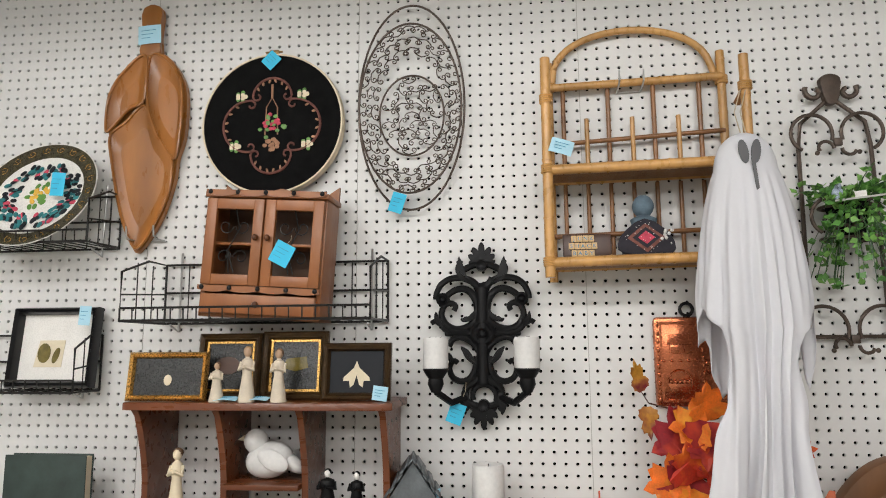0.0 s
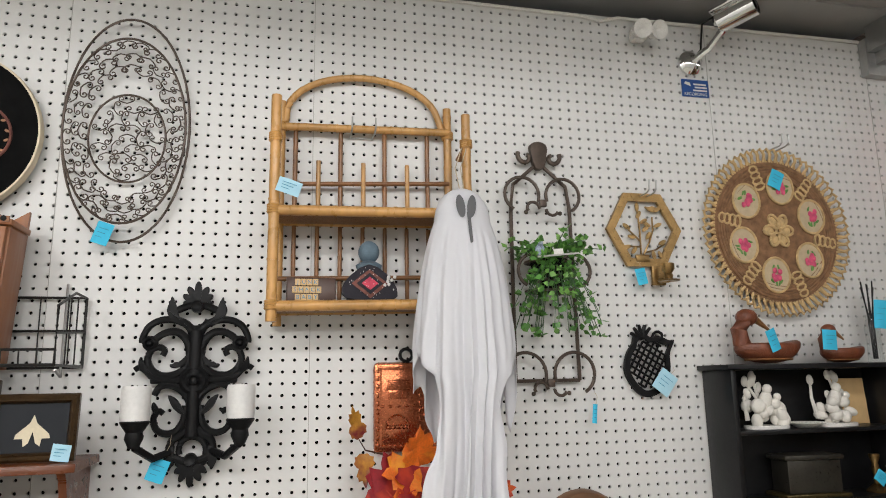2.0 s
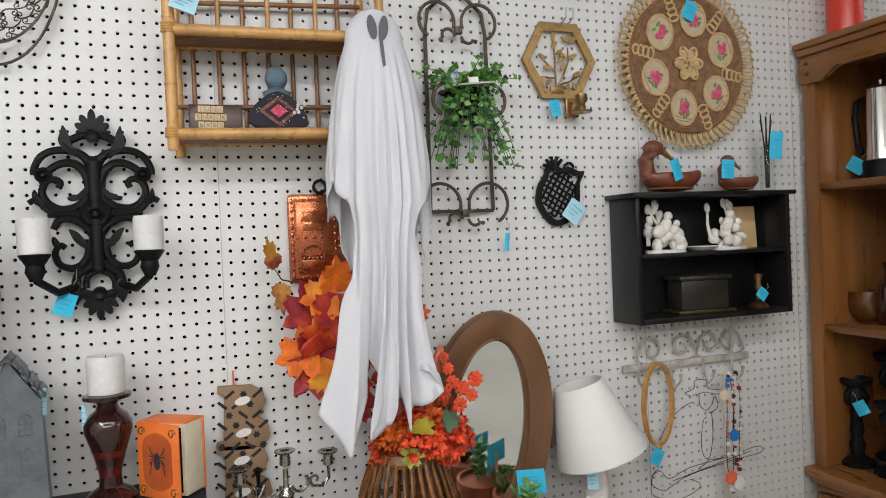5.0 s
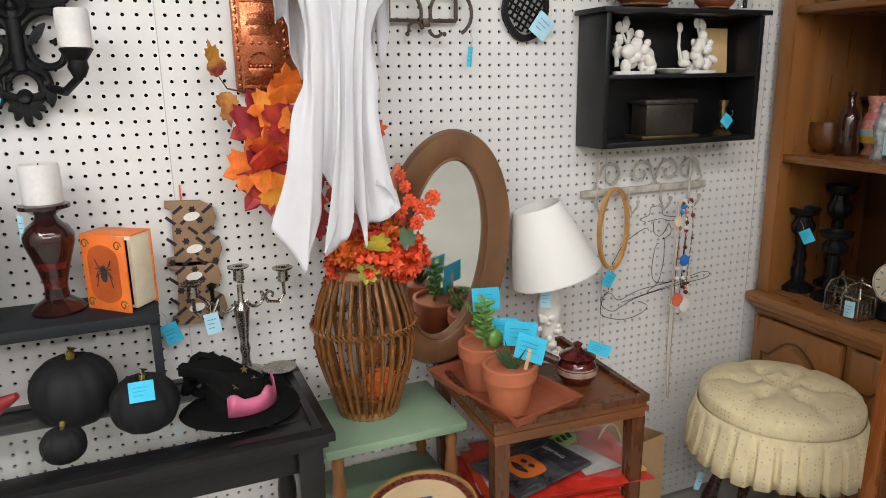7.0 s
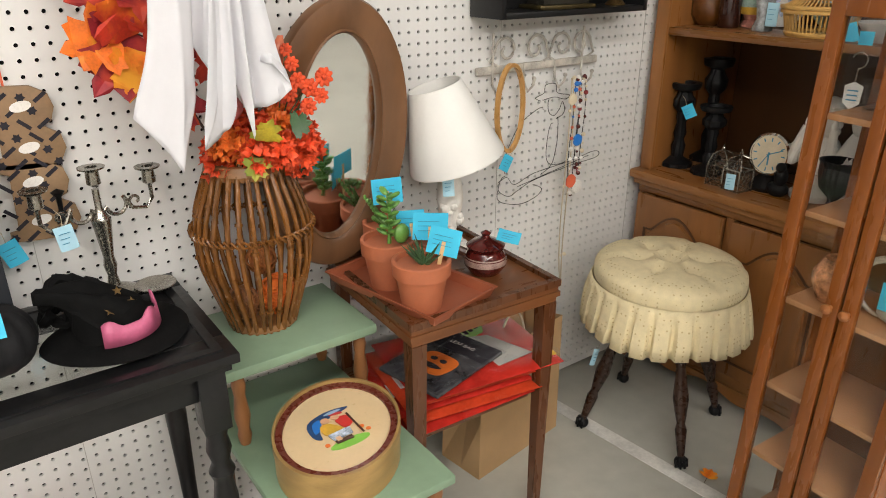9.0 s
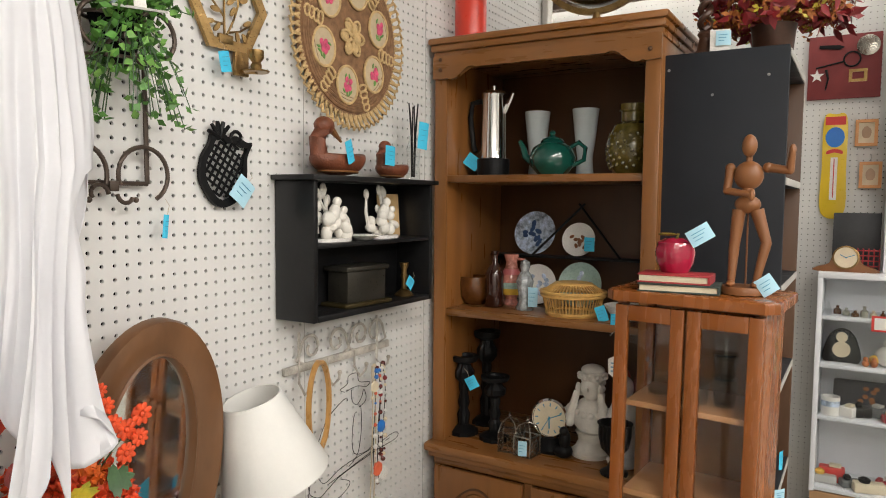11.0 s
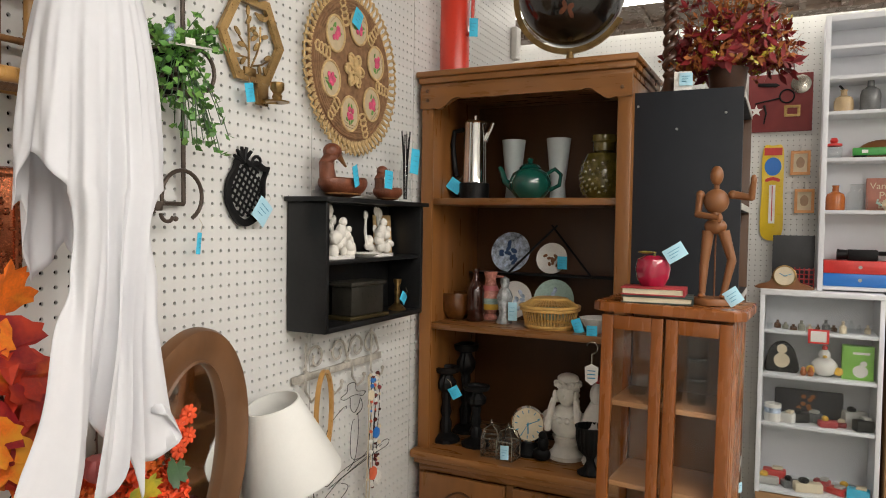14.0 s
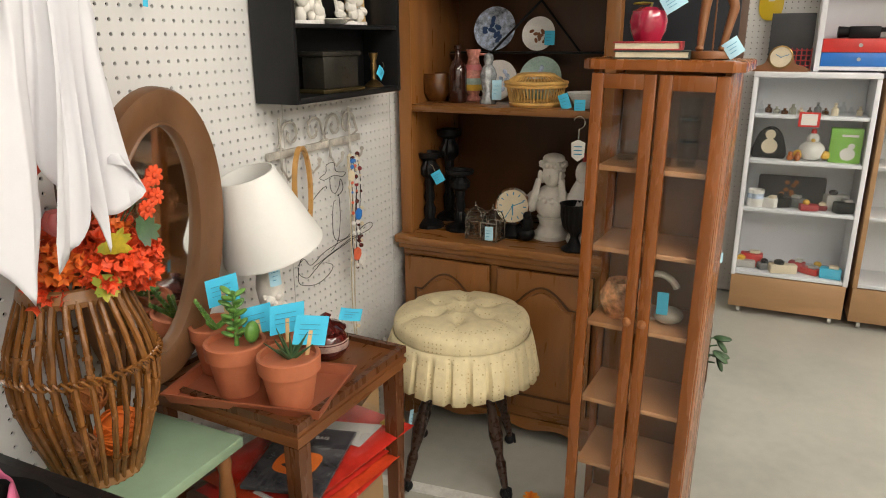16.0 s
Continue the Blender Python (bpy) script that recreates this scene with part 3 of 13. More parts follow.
def curio():
    c = thing("curio_cabinet", (1.50, -0.866, FLOOR), "narrow cherry wood curio cabinet with two glass doors and small knobs", "curio cabinet", rz=CURIO_TURN, rx=0.7)
    H, W, D = 1.225, 0.143, 0.205

    def board(name, lo, hi, mat=M_CURIO, bev=0.003, parent=c):
        bm = bm_new()
        box(bm, lo, hi, bev)
        return part(name, bm, mat, parent)

    bm = bm_new()
    slab(bm, [(-0.025, -W - 0.0), (0.0, -W - 0.022), (D + 0.005, -W - 0.022), (D + 0.005, W + 0.022), (0.0, W + 0.022), (-0.025, W)], 0.022, pose(0, 0, H - 0.002), 0.006)
    part("top", bm, M_CURIO, c)
    board("side_panel", (0.0, -W, 0), (D, -W + 0.016, H))
    for x in (0.0, D - 0.02):
        board("side_post", (x, W - 0.02, 0), (x + 0.02, W, H))
    board("back_panel", (D - 0.01, -W + 0.017, 0.05), (D - 0.001, W - 0.021, H), M_HUTCH)
    for z in (0.045, 0.235, 0.415, 0.62, 0.81, 1.0):
        board("shelf", (0.012, -W + 0.018, z), (D - 0.012, W - 0.021, z + 0.012), M_CURIOSH, 0.001)
    board("plinth", (0.002, -W + 0.018, 0.0), (0.016, W - 0.021, 0.044))
    for s in (1, -1):
        y0, y1 = (0.003, W - 0.002) if s > 0 else (-W + 0.002, -0.003)
        bm = bm_new()
        f = 0.026
        for lo, hi in (((-0.018, y0, 0.05), (-0.001, y0 + f, H - 0.01)), ((-0.018, y1 - f, 0.05), (-0.001, y1, H - 0.01)), ((-0.0175, y0 + f, H - 0.042), (-0.001, y1 - f, H - 0.01)), ((-0.0175, y0 + f, 0.05), (-0.001, y1 - f, 0.09))):
            box(bm, lo, hi, 0.002)
        door = part("door", bm, M_CURIO, c)
        bm = bm_new()
        box(bm, (-0.010, y0 + f, 0.09), (-0.008, y1 - f, H - 0.042))
        g = part("pane", bm, M_PANE, door, "clear glass pane")
        g.visible_shadow = False
        bm = bm_new()
        lathe(bm, [(0.004, 0), (0.005, 0.008), (0.010, 0.013), (0.010, 0.019), (0.0, 0.023)], seg=14, m=pose(-0.018, s * 0.017, 0.665, 0, -90, 0))
        part("knob", bm, M_PINE, door, "small round wooden knob")


curio()


def bookcase():
    b = thing("bookcase", (1.985, -0.665, FLOOR), "tall black painted bookcase seen from its end panel", "bookcase")
    L, D, H = 0.50, 0.335, 1.81
    for x in (0, L - 0.02):
        bm = bm_new()
        box(bm, (x, -D, 0), (x + 0.02, 0, H), 0.002)
        part("end_panel", bm, M_BLACKM if x == 0 else M_HBACK, b)
    bm = bm_new()
    box(bm, (0.021, -0.01, 0.02), (L - 0.021, -0.001, H - 0.02))
    # recess shade is in this back's colour too
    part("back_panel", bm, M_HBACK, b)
    for z in (0.05, 0.33, 0.62, 0.93, 1.2, 1.47, H - 0.025):
        bm = bm_new()
        box(bm, (0.0205, -D + 0.001, z), (L - 0.0205, -0.011, z + 0.02), 0.002)
        part("shelf", bm, M_BLACKM, b)
        bm = bm_new()
        box(bm, (0.0205, -D - 0.002, z + 0.001), (L - 0.0205, -D + 0.0005, z + 0.019))
        part("shelf_edge", bm, M_GREYP, b)
    for y, z in ((-0.05, 1.77), (-0.16, 1.70), (-0.29, 1.74), (-0.05, 0.9)):
        bm = bm_new()
        lathe(bm, [(0.004, 0), (0.003, 0.002)], seg=8, m=pose(0, y, z, 0, -90, 0))
        part("nail", bm, M_STEEL, b)


bookcase()


def turned_leg(bm, x, y, z0, z1, r):
    """A square block over a turned leg."""
    h = z1 - z0
    box(bm, (x - r, y - r, z1 - 0.17 * h), (x + r, y + r, z1), 0.002)
    lathe(bm, [(r * 0.55, 0), (r * 0.6, 0.02 * h), (r * 0.72, 0.05 * h), (r * 0.62, 0.1 * h), (r * 0.75, 0.35 * h), (r * 0.95, 0.6 * h), (r * 0.7, 0.66 * h), (r * 1.0, 0.69 * h), (r * 0.65, 0.72 * h), (r * 0.95, 0.76 * h), (r * 0.75, 0.80 * h), (r * 0.95, 0.83 * h)], (x, y, z0), 14)


def black_table():
    t = thing("console_table", (-0.1, -0.20, FLOOR), "black painted wooden console table with turned legs and worn edges", "table")
    H = 0.695
    X0, X1, Y0, Y1 = -0.62, 0.60, -0.205, 0.175
    bm = bm_new()
    GX0, GX1, GY0, GY1 = X0 + 0.09, X1 - 0.10, Y0 + 0.075, Y1 - 0.07
    for lo, hi in (((X0, Y0), (X1, GY0)), ((X0, GY1), (X1, Y1)), ((X0, GY0 + 0.0004), (GX0, GY1 - 0.0004)), ((GX1, GY0 + 0.0004), (X1, GY1 - 0.0004))):
        box(bm, (*lo, H - 0.018), (*hi, H), 0.002)
    ring_slab(bm, [(X0 + 0.012, Y0 + 0.012), (X1 - 0.012, Y0 + 0.012), (X1 - 0.012, Y1 - 0.005), (X0 + 0.012, Y1 - 0.005)], [(GX0 - 0.01, GY0 - 0.01), (GX1 + 0.01, GY0 - 0.01), (GX1 + 0.01, GY1 + 0.01), (GX0 - 0.01, GY1 + 0.01)], 0.015, pose(0, 0, H - 0.0335))
    part("tabletop", bm, M_BLACK, t)
    bm = bm_new()
    box(bm, (GX0 + 0.0005, GY0 + 0.0005, H - 0.012), (GX1 - 0.0005, GY1 - 0.0005, H - 0.005))
    part("glass_inset", bm, M_CLEAR, t, "clear glass panel let into the top").visible_shadow = False
    bm = bm_new()
    ring_slab(bm, [(X0 + 0.02, Y0 + 0.02), (X1 - 0.02, Y0 + 0.02), (X1 - 0.02, Y1 - 0.02), (X0 + 0.02, Y1 - 0.02)], [(X0 + 0.035, Y0 + 0.035), (X1 - 0.035, Y0 + 0.035), (X1 - 0.035, Y1 - 0.035), (X0 + 0.035, Y1 - 0.035)], 0.004, pose(0, 0, H))
    part("top_moulding", bm, M_BLACK, t)
    for lo, hi in (((X0 + 0.06, Y0 + 0.03, H - 0.085), (X1 - 0.06, Y0 + 0.05, H - 0.034)), ((X1 - 0.055, Y0 + 0.06, H - 0.085), (X1 - 0.035, Y1 - 0.06, H - 0.034)), ((X0 + 0.035, Y0 + 0.06, H - 0.085), (X0 + 0.055, Y1 - 0.06, H - 0.034))):
        bm = bm_new()
        box(bm, lo, hi, 0.002)
        part("apron", bm, M_BLACK, t)
    for x in (X0 + 0.045, X1 - 0.045):
        for y in (Y0 + 0.04, Y1 - 0.04):
            bm = bm_new()
            turned_leg(bm, x, y, 0, H - 0.034, 0.023)
            part("leg", bm, M_BLACK, t)


black_table()


def step_table():
    """Two-tier step end table painted green, on maple spindles."""
    t = thing("step_table", (0.66, -0.30, FLOOR), "sage green painted two-tier step table with turned maple legs", "side table")
    zl, zt = 0.405, 0.585
    bm = bm_new()
    box(bm, (-0.152, -0.27, zl - 0.02), (0.152, 0.25, zl), 0.004)
    part("lower_top", bm, M_GREEN, t)
    bm = bm_new()
    box(bm, (-0.155, 0.02, zt - 0.022), (0.165, 0.265, zt), 0.004)
    part("upper_top", bm, M_GREEN, t)
    for x in (-0.125, 0.135):
        for y in (0.045, 0.235):
            bm = bm_new()
            lathe(bm, [(0.010, 0), (0.014, 0.02), (0.011, 0.035), (0.016, 0.065), (0.011, 0.11), (0.014, 0.135), (0.010, zt - zl - 0.022)], (x, y, zl), 12)
            part("spindle", bm, M_MAPLE, t)
    for x in (-0.125, 0.125):
        for y in (-0.235, 0.22):
            bm = bm_new()
            lathe(bm, [(0.010, 0), (0.013, 0.05), (0.018, 0.2), (0.014, 0.26), (0.02, 0.3), (0.014, 0.33), (0.018, 0.35), (0.016, zl - 0.02)], (x, y, 0), 12)
            part("leg", bm, M_MAPLE, t)


step_table()


def end_table():
    """Walnut end table with a raised rim and tapered legs."""
    t = thing("end_table", (1.026, -0.218, FLOOR), "walnut end table with raised rim, scuffed top and a low shelf", "end table", rz=-3)
    H = 0.635
    X, Y = 0.189, 0.195
    bm = bm_new()
    box(bm, (-X + 0.014, -Y + 0.014, H - 0.035), (X - 0.014, Y - 0.014, H - 0.010), 0.002)
    part("tabletop", bm, M_TABLE, t, "scuffed walnut veneer top")
    bm = bm_new()
    ring_slab(bm, [(-X, -Y), (X, -Y), (X, Y), (-X, Y)], [(-X + 0.014, -Y + 0.014), (X - 0.014, -Y + 0.014), (X - 0.014, Y - 0.014), (-X + 0.014, Y - 0.014)], 0.016, pose(0, 0, H - 0.016))
    part("rim", bm, M_TABLEG, t)
    for k, (a, z) in enumerate(((0.004, 0.026), (0.0, 0.038), (0.006, 0.052))):
        bm = bm_new()
        o, i = a + 0.0, a + 0.018
        ring_slab(bm, [(-X + o, -Y + o), (X - o, -Y + o), (X - o, Y - o), (-X + o, Y - o)], [(-X + i, -Y + i), (X - i, -Y + i), (X - i, Y - i), (-X + i, Y - i)], 0.0115, pose(0, 0, H - z - 0.002))
        part("apron_moulding", bm, M_TABLE, t)
    for x in (-1, 1):
        for y in (-1, 1):
            bm = bm_new()
            a, b = 0.017, 0.011
            cx, cy = x * (X - 0.022), y * (Y - 0.022)
            v = [bm.verts.new((cx + sx * r, cy + sy * r, z)) for z, r in ((0, b), (H - 0.055, a)) for sx, sy in ((-1, -1), (1, -1), (1, 1), (-1, 1))]
            for q in ((3, 2, 1, 0), (4, 5, 6, 7), (0, 1, 5, 4), (1, 2, 6, 5), (2, 3, 7, 6), (3, 0, 4, 7)):
                bm.faces.new([v[i] for i in q])
            part("leg", bm, M_TABLEG, t)
    bm = bm_new()
    box(bm, (-X + 0.01, -Y + 0.04, 0.325), (X - 0.04, Y - 0.01, 0.345), 0.003)
    part("low_shelf", bm, M_TABLE, t)


end_table()


M_LEGD = material("near black turned wood", (0.028, 0.012, 0.007), 0.3, vary=0.3, scale=8, spec=0.4)


def stool():
    s = thing("vanity_stool", (1.70, -0.345, FLOOR), "round stool with tufted cream seat, pleated skirt and dark claw-foot legs", "stool")
    R, Z = 0.2, 0.485
    buttons = [(0.0, 0.0)] + [(0.085 * math.cos(k * math.pi / 3 + 0.3), 0.085 * math.sin(k * math.pi / 3 + 0.3)) for k in range(6)]
    bm = bm_new()
    bmesh.ops.create_uvsphere(bm, u_segments=72, v_segments=36, radius=1)
    for v in bm.verts:
        x, y, z = v.co
        rr = math.hypot(x, y)
        f = (1 - abs(z) ** 3) ** (1 / 3) / max(1e-4, math.sqrt(max(1e-8, 1 - z * z))) if abs(z) < 0.999 else 1
        x, y = x * f * R, y * f * R
        zz = Z + (0.052 if z > 0 else 0.04) * (abs(z) ** 0.8) * (1 if z > 0 else -1)
        if z > 0:
            for bx, by in buttons:
                zz -= 0.026 * math.exp(-((x - bx) ** 2 + (y - by) ** 2) / 0.00045)
            a = math.atan2(y, x)
            zz -= 0.010 * max(0, math.cos(6 * (a - 0.3))) ** 16 * min(1, max(0, (math.hypot(x, y) - 0.07) / 0.05))
        v.co = (x, y, zz)
    part("seat", bm, M_STOOL, s, "button-tufted cream cushion")
    for bx, by in buttons:
        bm = bm_new()
        ball(bm, (bx, by, Z + 0.030), (0.008, 0.008, 0.004), 10)
        part("button", bm, M_STOOL, s)
    # box-pleated skirt
    n, seg = 26, 8
    bm = bm_new()
    rows = []
    for j, (z, grow) in enumerate(((Z - 0.012, 0.0), (Z - 0.03, 0.25), (Z - 0.065, 0.6), (Z - 0.105, 0.85), (Z - 0.143, 1.0))):
        ring = []
        for i in range(n * seg):
            a = 2 * math.pi * i / (n * seg)
            ph = (i % seg) / seg
            d = 0.014 * (1 - grow) if 0.12 < ph < 0.88 else -0.004
            fold = (0.0 if ph > 0.15 else -0.018) * grow
            r = R + 0.004 + 0.028 * grow + fold + 0.004 * math.sin(a * 3 + j) * grow
            ring.append(bm.verts.new((r * math.cos(a), r * math.sin(a), z + 0.004 * grow * math.sin(5 * a))))
        rows.append(ring)
    for a, b in zip(rows, rows[1:]):
        for i in range(n * seg):
            j = (i + 1) % (n * seg)
            bm.faces.new((a[i], a[j], b[j], b[i]))
    sk = part("skirt", bm, M_STOOL, s, "pleated cream fabric skirt")
    so = sk.modifiers.new("thick", "SOLIDIFY")
    so.thickness = 0.002
    bm = bm_new()
    lathe(bm, [(0.03, 0), (0.07, 0.012), (0.15, 0.02), (0.15, 0.04)], (0, 0, Z - 0.085), 20)
    part("seat_base", bm, M_TABLEG, s)
    bm = bm_new()
    lathe(bm, [(0.004, 0), (0.014, 0.02), (0.009, 0.035), (0.02, 0.06), (0.012, 0.09), (0.024, 0.13), (0.026, 0.16)], (0, 0, Z - 0.245), 14)
    part("centre_post", bm, M_LEGD, s)
    for k in range(4):
        a = radians(62 + 90 * k)
        d = Vector((math.cos(a), math.sin(a), 0))
        top, foot = d * 0.095 + Vector((0, 0, Z - 0.075)), d * 0.205 + Vector((0, 0, 0.03))
        bm = bm_new()
        L = (foot - top).length
        prof = [(0.016, 0), (0.020, 0.05), (0.012, 0.075), (0.019, 0.10), (0.012, 0.125), (0.021, 0.20), (0.015, 0.24), (0.011, 0.26), (0.016, 0.275), (0.009, L - 0.01)]
        m = Matrix.Translation(top) @ (foot - top).to_track_quat("Z", "Y").to_matrix().to_4x4()
        lathe(bm, [(r, z * (L / 0.345) if z < L - 0.011 else L) for r, z in prof], seg=14, m=m)
        leg = part("leg", bm, M_LEGD, s, "turned dark wooden leg")
        bm = bm_new()
        ball(bm, foot + Vector((0, 0, -0.012)), 0.017, 12)
        for c in range(4):
            b = a + radians(-60 + 40 * c)
            e = Vector((math.cos(b), math.sin(b), 0))
            tube(bm, [foot + Vector((0, 0, 0.01)), foot + e * 0.016, foot + e * 0.018 + Vector((0, 0, -0.022))], 0.004, 5)
        part("claw_foot", bm, M_CAST, leg, "metal claw gripping a ball")


stool()


def mirror():
    m = thing("oval_mirror", (0.834, -0.05, FLOOR + 0.641), "large oval mirror in a broad aged wooden frame", "mirror", rx=4.2, ry=5.5)
    A, B = 0.167, 0.287
    c = (0, B)
    n = 64
    M = Matrix(((1, 0, 0, 0), (0, 0, -1, 0), (0, 1, 0, 0), (0, 0, 0, 1)))
    bm = bm_new()
    prof = [(0.0, 0.0), (0.0, 0.018), (0.004, 0.026), (0.02, 0.029), (0.055, 0.024), (0.062, 0.020), (0.066, 0.024), (0.070, 0.018), (0.072, 0.004)]
    rings = []
    for inset, dep in prof:
        rings.append([bm.verts.new(M @ Vector((u, v, dep))) for u, v in ellipse(A - inset, B - inset, n, *c)])
    for a, b in zip(rings, rings[1:]):
        for i in range(n):
            bm.faces.new((a[i], a[(i + 1) % n], b[(i + 1) % n], b[i]))
    part("frame", bm, M_MIRW, m)
    bm = bm_new()
    slab(bm, ellipse(A - 0.066, B - 0.066, n, *c), 0.003, M @ pose(0, 0, 0.005))
    part("mirror_glass", bm, M_MIRROR, m, "silvered mirror glass")
    bm = bm_new()
    slab(bm, ellipse(A - 0.01, B - 0.01, n, *c), 0.003, M)
    part("back_board", bm, M_KRAFT, m)


mirror()


def black_box_shelf():
    b = thing("wall_shelf_box", (1.27, -0.004, 1.195), "black painted open wall cabinet with two compartments", "wall shelf")
    W, D, H = 0.50, 0.118, 0.335

    def board(name, lo, hi):
        bm = bm_new()
        box(bm, lo, hi, 0.002)
        part(name, bm, M_BLACK, b)

    board("side_panel", (0.0, -D, 0.0), (0.014, 0, H - 0.012))
    board("side_panel", (W - 0.014, -D, 0.0), (W, 0, H - 0.012))
    board("top", (-0.014, -D - 0.012, H - 0.012), (W + 0.014, 0, H))
    board("bottom", (0.0145, -D, 0.0), (W - 0.0145, -0.007, 0.014))
    board("shelf", (0.0145, -D + 0.002, 0.168), (W - 0.0145, -0.007, 0.178))
    board("back_panel", (0.0145, -0.006, 0.0), (W - 0.0145, 0, H - 0.013))


black_box_shelf()

# ---- things on the wall ----
def tag(x, y, z, w=0.034, h=0.048, roll=0.0, yaw=0.0, mat=None, tilt=0.0, string=0.03):
    """A blue price card on a string; yaw turns it from facing the room (-y)."""
    t = thing("price_tag", (x, y, z), "handwritten blue card price tag hanging on a string" if mat is None else "pale blue card price tag with faint handwriting", "price tag", group="price tags")
    t.matrix_basis = pose(x, y, z, 0, 0, yaw) @ pose(0, 0, 0, tilt, roll, 0)
    bm = bm_new()
    n = 4
    for k in range(n):
        u0, u1 = -w / 2 + w * k / n, -w / 2 + w * (k + 1) / n
        b0, b1 = 0.0025 * math.cos(math.pi * (u0 / w)), 0.0025 * math.cos(math.pi * (u1 / w))
        v = [bm.verts.new(p) for p in ((u0, -b0, -h / 2), (u1, -b1, -h / 2), (u1, -b1, h / 2), (u0, -b0, h / 2))]
        bm.faces.new(v)
    bmesh.ops.remove_doubles(bm, verts=bm.verts, dist=1e-5)
    g = bmesh.ops.solidify(bm, geom=list(bm.faces), thickness=0.0006)
    part("card", bm, mat or M_TAG, t)
    bm = bm_new()
    for k in range(3):
        box(bm, (-w * 0.32, -0.0042, h * (0.2 - 0.2 * k)), (w * (0.3 - 0.12 * ((k * 7) % 3)), -0.0036, h * (0.2 - 0.2 * k) + 0.0011))
    part("writing", bm, M_INK, t)
    if string:
        bm = bm_new()
        tube(bm, [(0, -0.002, h / 2 - 0.004), (0.004, -0.001, h / 2 + string * 0.6), (-0.002, 0.004, h / 2 + string)], 0.0006, 4)
        part("string", bm, M_STRING, t)
    return t


def wire_tray():
    c = (-0.127, 2.06)
    t = thing("wire_tray", (c[0], -0.012, c[1]), "oval brown wire tray of scrolled metal hung on the pegboard", "wire tray")
    for nm, a, b, dz, o, r in (("outer_rim", 0.131, 0.26, 0.01, 0.012, 0.0028), ("rim", 0.125, 0.213, 0.0, 0.032, 0.0026), ("centre_ring", 0.080, 0.102, -0.012, 0.004, 0.0024)):
        bm = bm_new()
        tube(bm, wall_pts(ellipse(a, b, 56, 0, dz), o), r, 6, True)
        part(nm, bm, M_IRON, t)
    rng = random.Random(3)
    # one C-scroll with both ends curled in, shared by all
    half = spiral(0.0105, -0.0025, 0.0018, 0.0068, -330, 60, 14) + [(0.0075, 0.0065)]
    pts = [(-u, v) for u, v in half] + [(0, 0.0088)] + [(u, v) for u, v in half[::-1]]
    bm = bm_new()
    tube(bm, wall_pts(pts, 0), 0.0014, 5)
    first = part("scroll", bm, M_IRON, t)
    first.matrix_basis = pose(0, -0.005, -0.012)

    def scroll(u, v, o, turn, size):
        ob = new("scroll", first.data)
        ob.parent = t
        ob.matrix_basis = pose(u, -o, v, 0, turn, 0) @ Matrix.Scale(size, 4)

    for row, (k0, n) in enumerate(((0.945, 27), (0.83, 23), (0.72, 20))):
        for k in range(n):
            a = 2 * math.pi * (k + 0.5 * (row % 2)) / n
            cu, cv = 0.125 * k0 * math.cos(a), 0.213 * k0 * math.sin(a) - 0.012 * (1 - k0)
            scroll(cu, cv, 0.031 - 0.026 * (1 - k0) / 0.4, 90 - math.degrees(a) + rng.uniform(-14, 14) + (180 if rng.random() < 0.25 else 0), rng.uniform(0.92, 1.15))
    for i in range(-2, 3):
        for j in range(-4, 5):
            u, v = i * 0.034 + 0.017 * (j % 2) - 0.006, j * 0.0225 - 0.012
            if (i or j) and (u / 0.072) ** 2 + ((v + 0.012) / 0.094) ** 2 < 1:
                scroll(u, v, 0.005, rng.choice((0, 90, 180, 270)) + rng.uniform(-20, 20), rng.uniform(0.95, 1.1))


wire_tray()
tag(-0.158, -0.04, 1.825, roll=18, string=0.02)


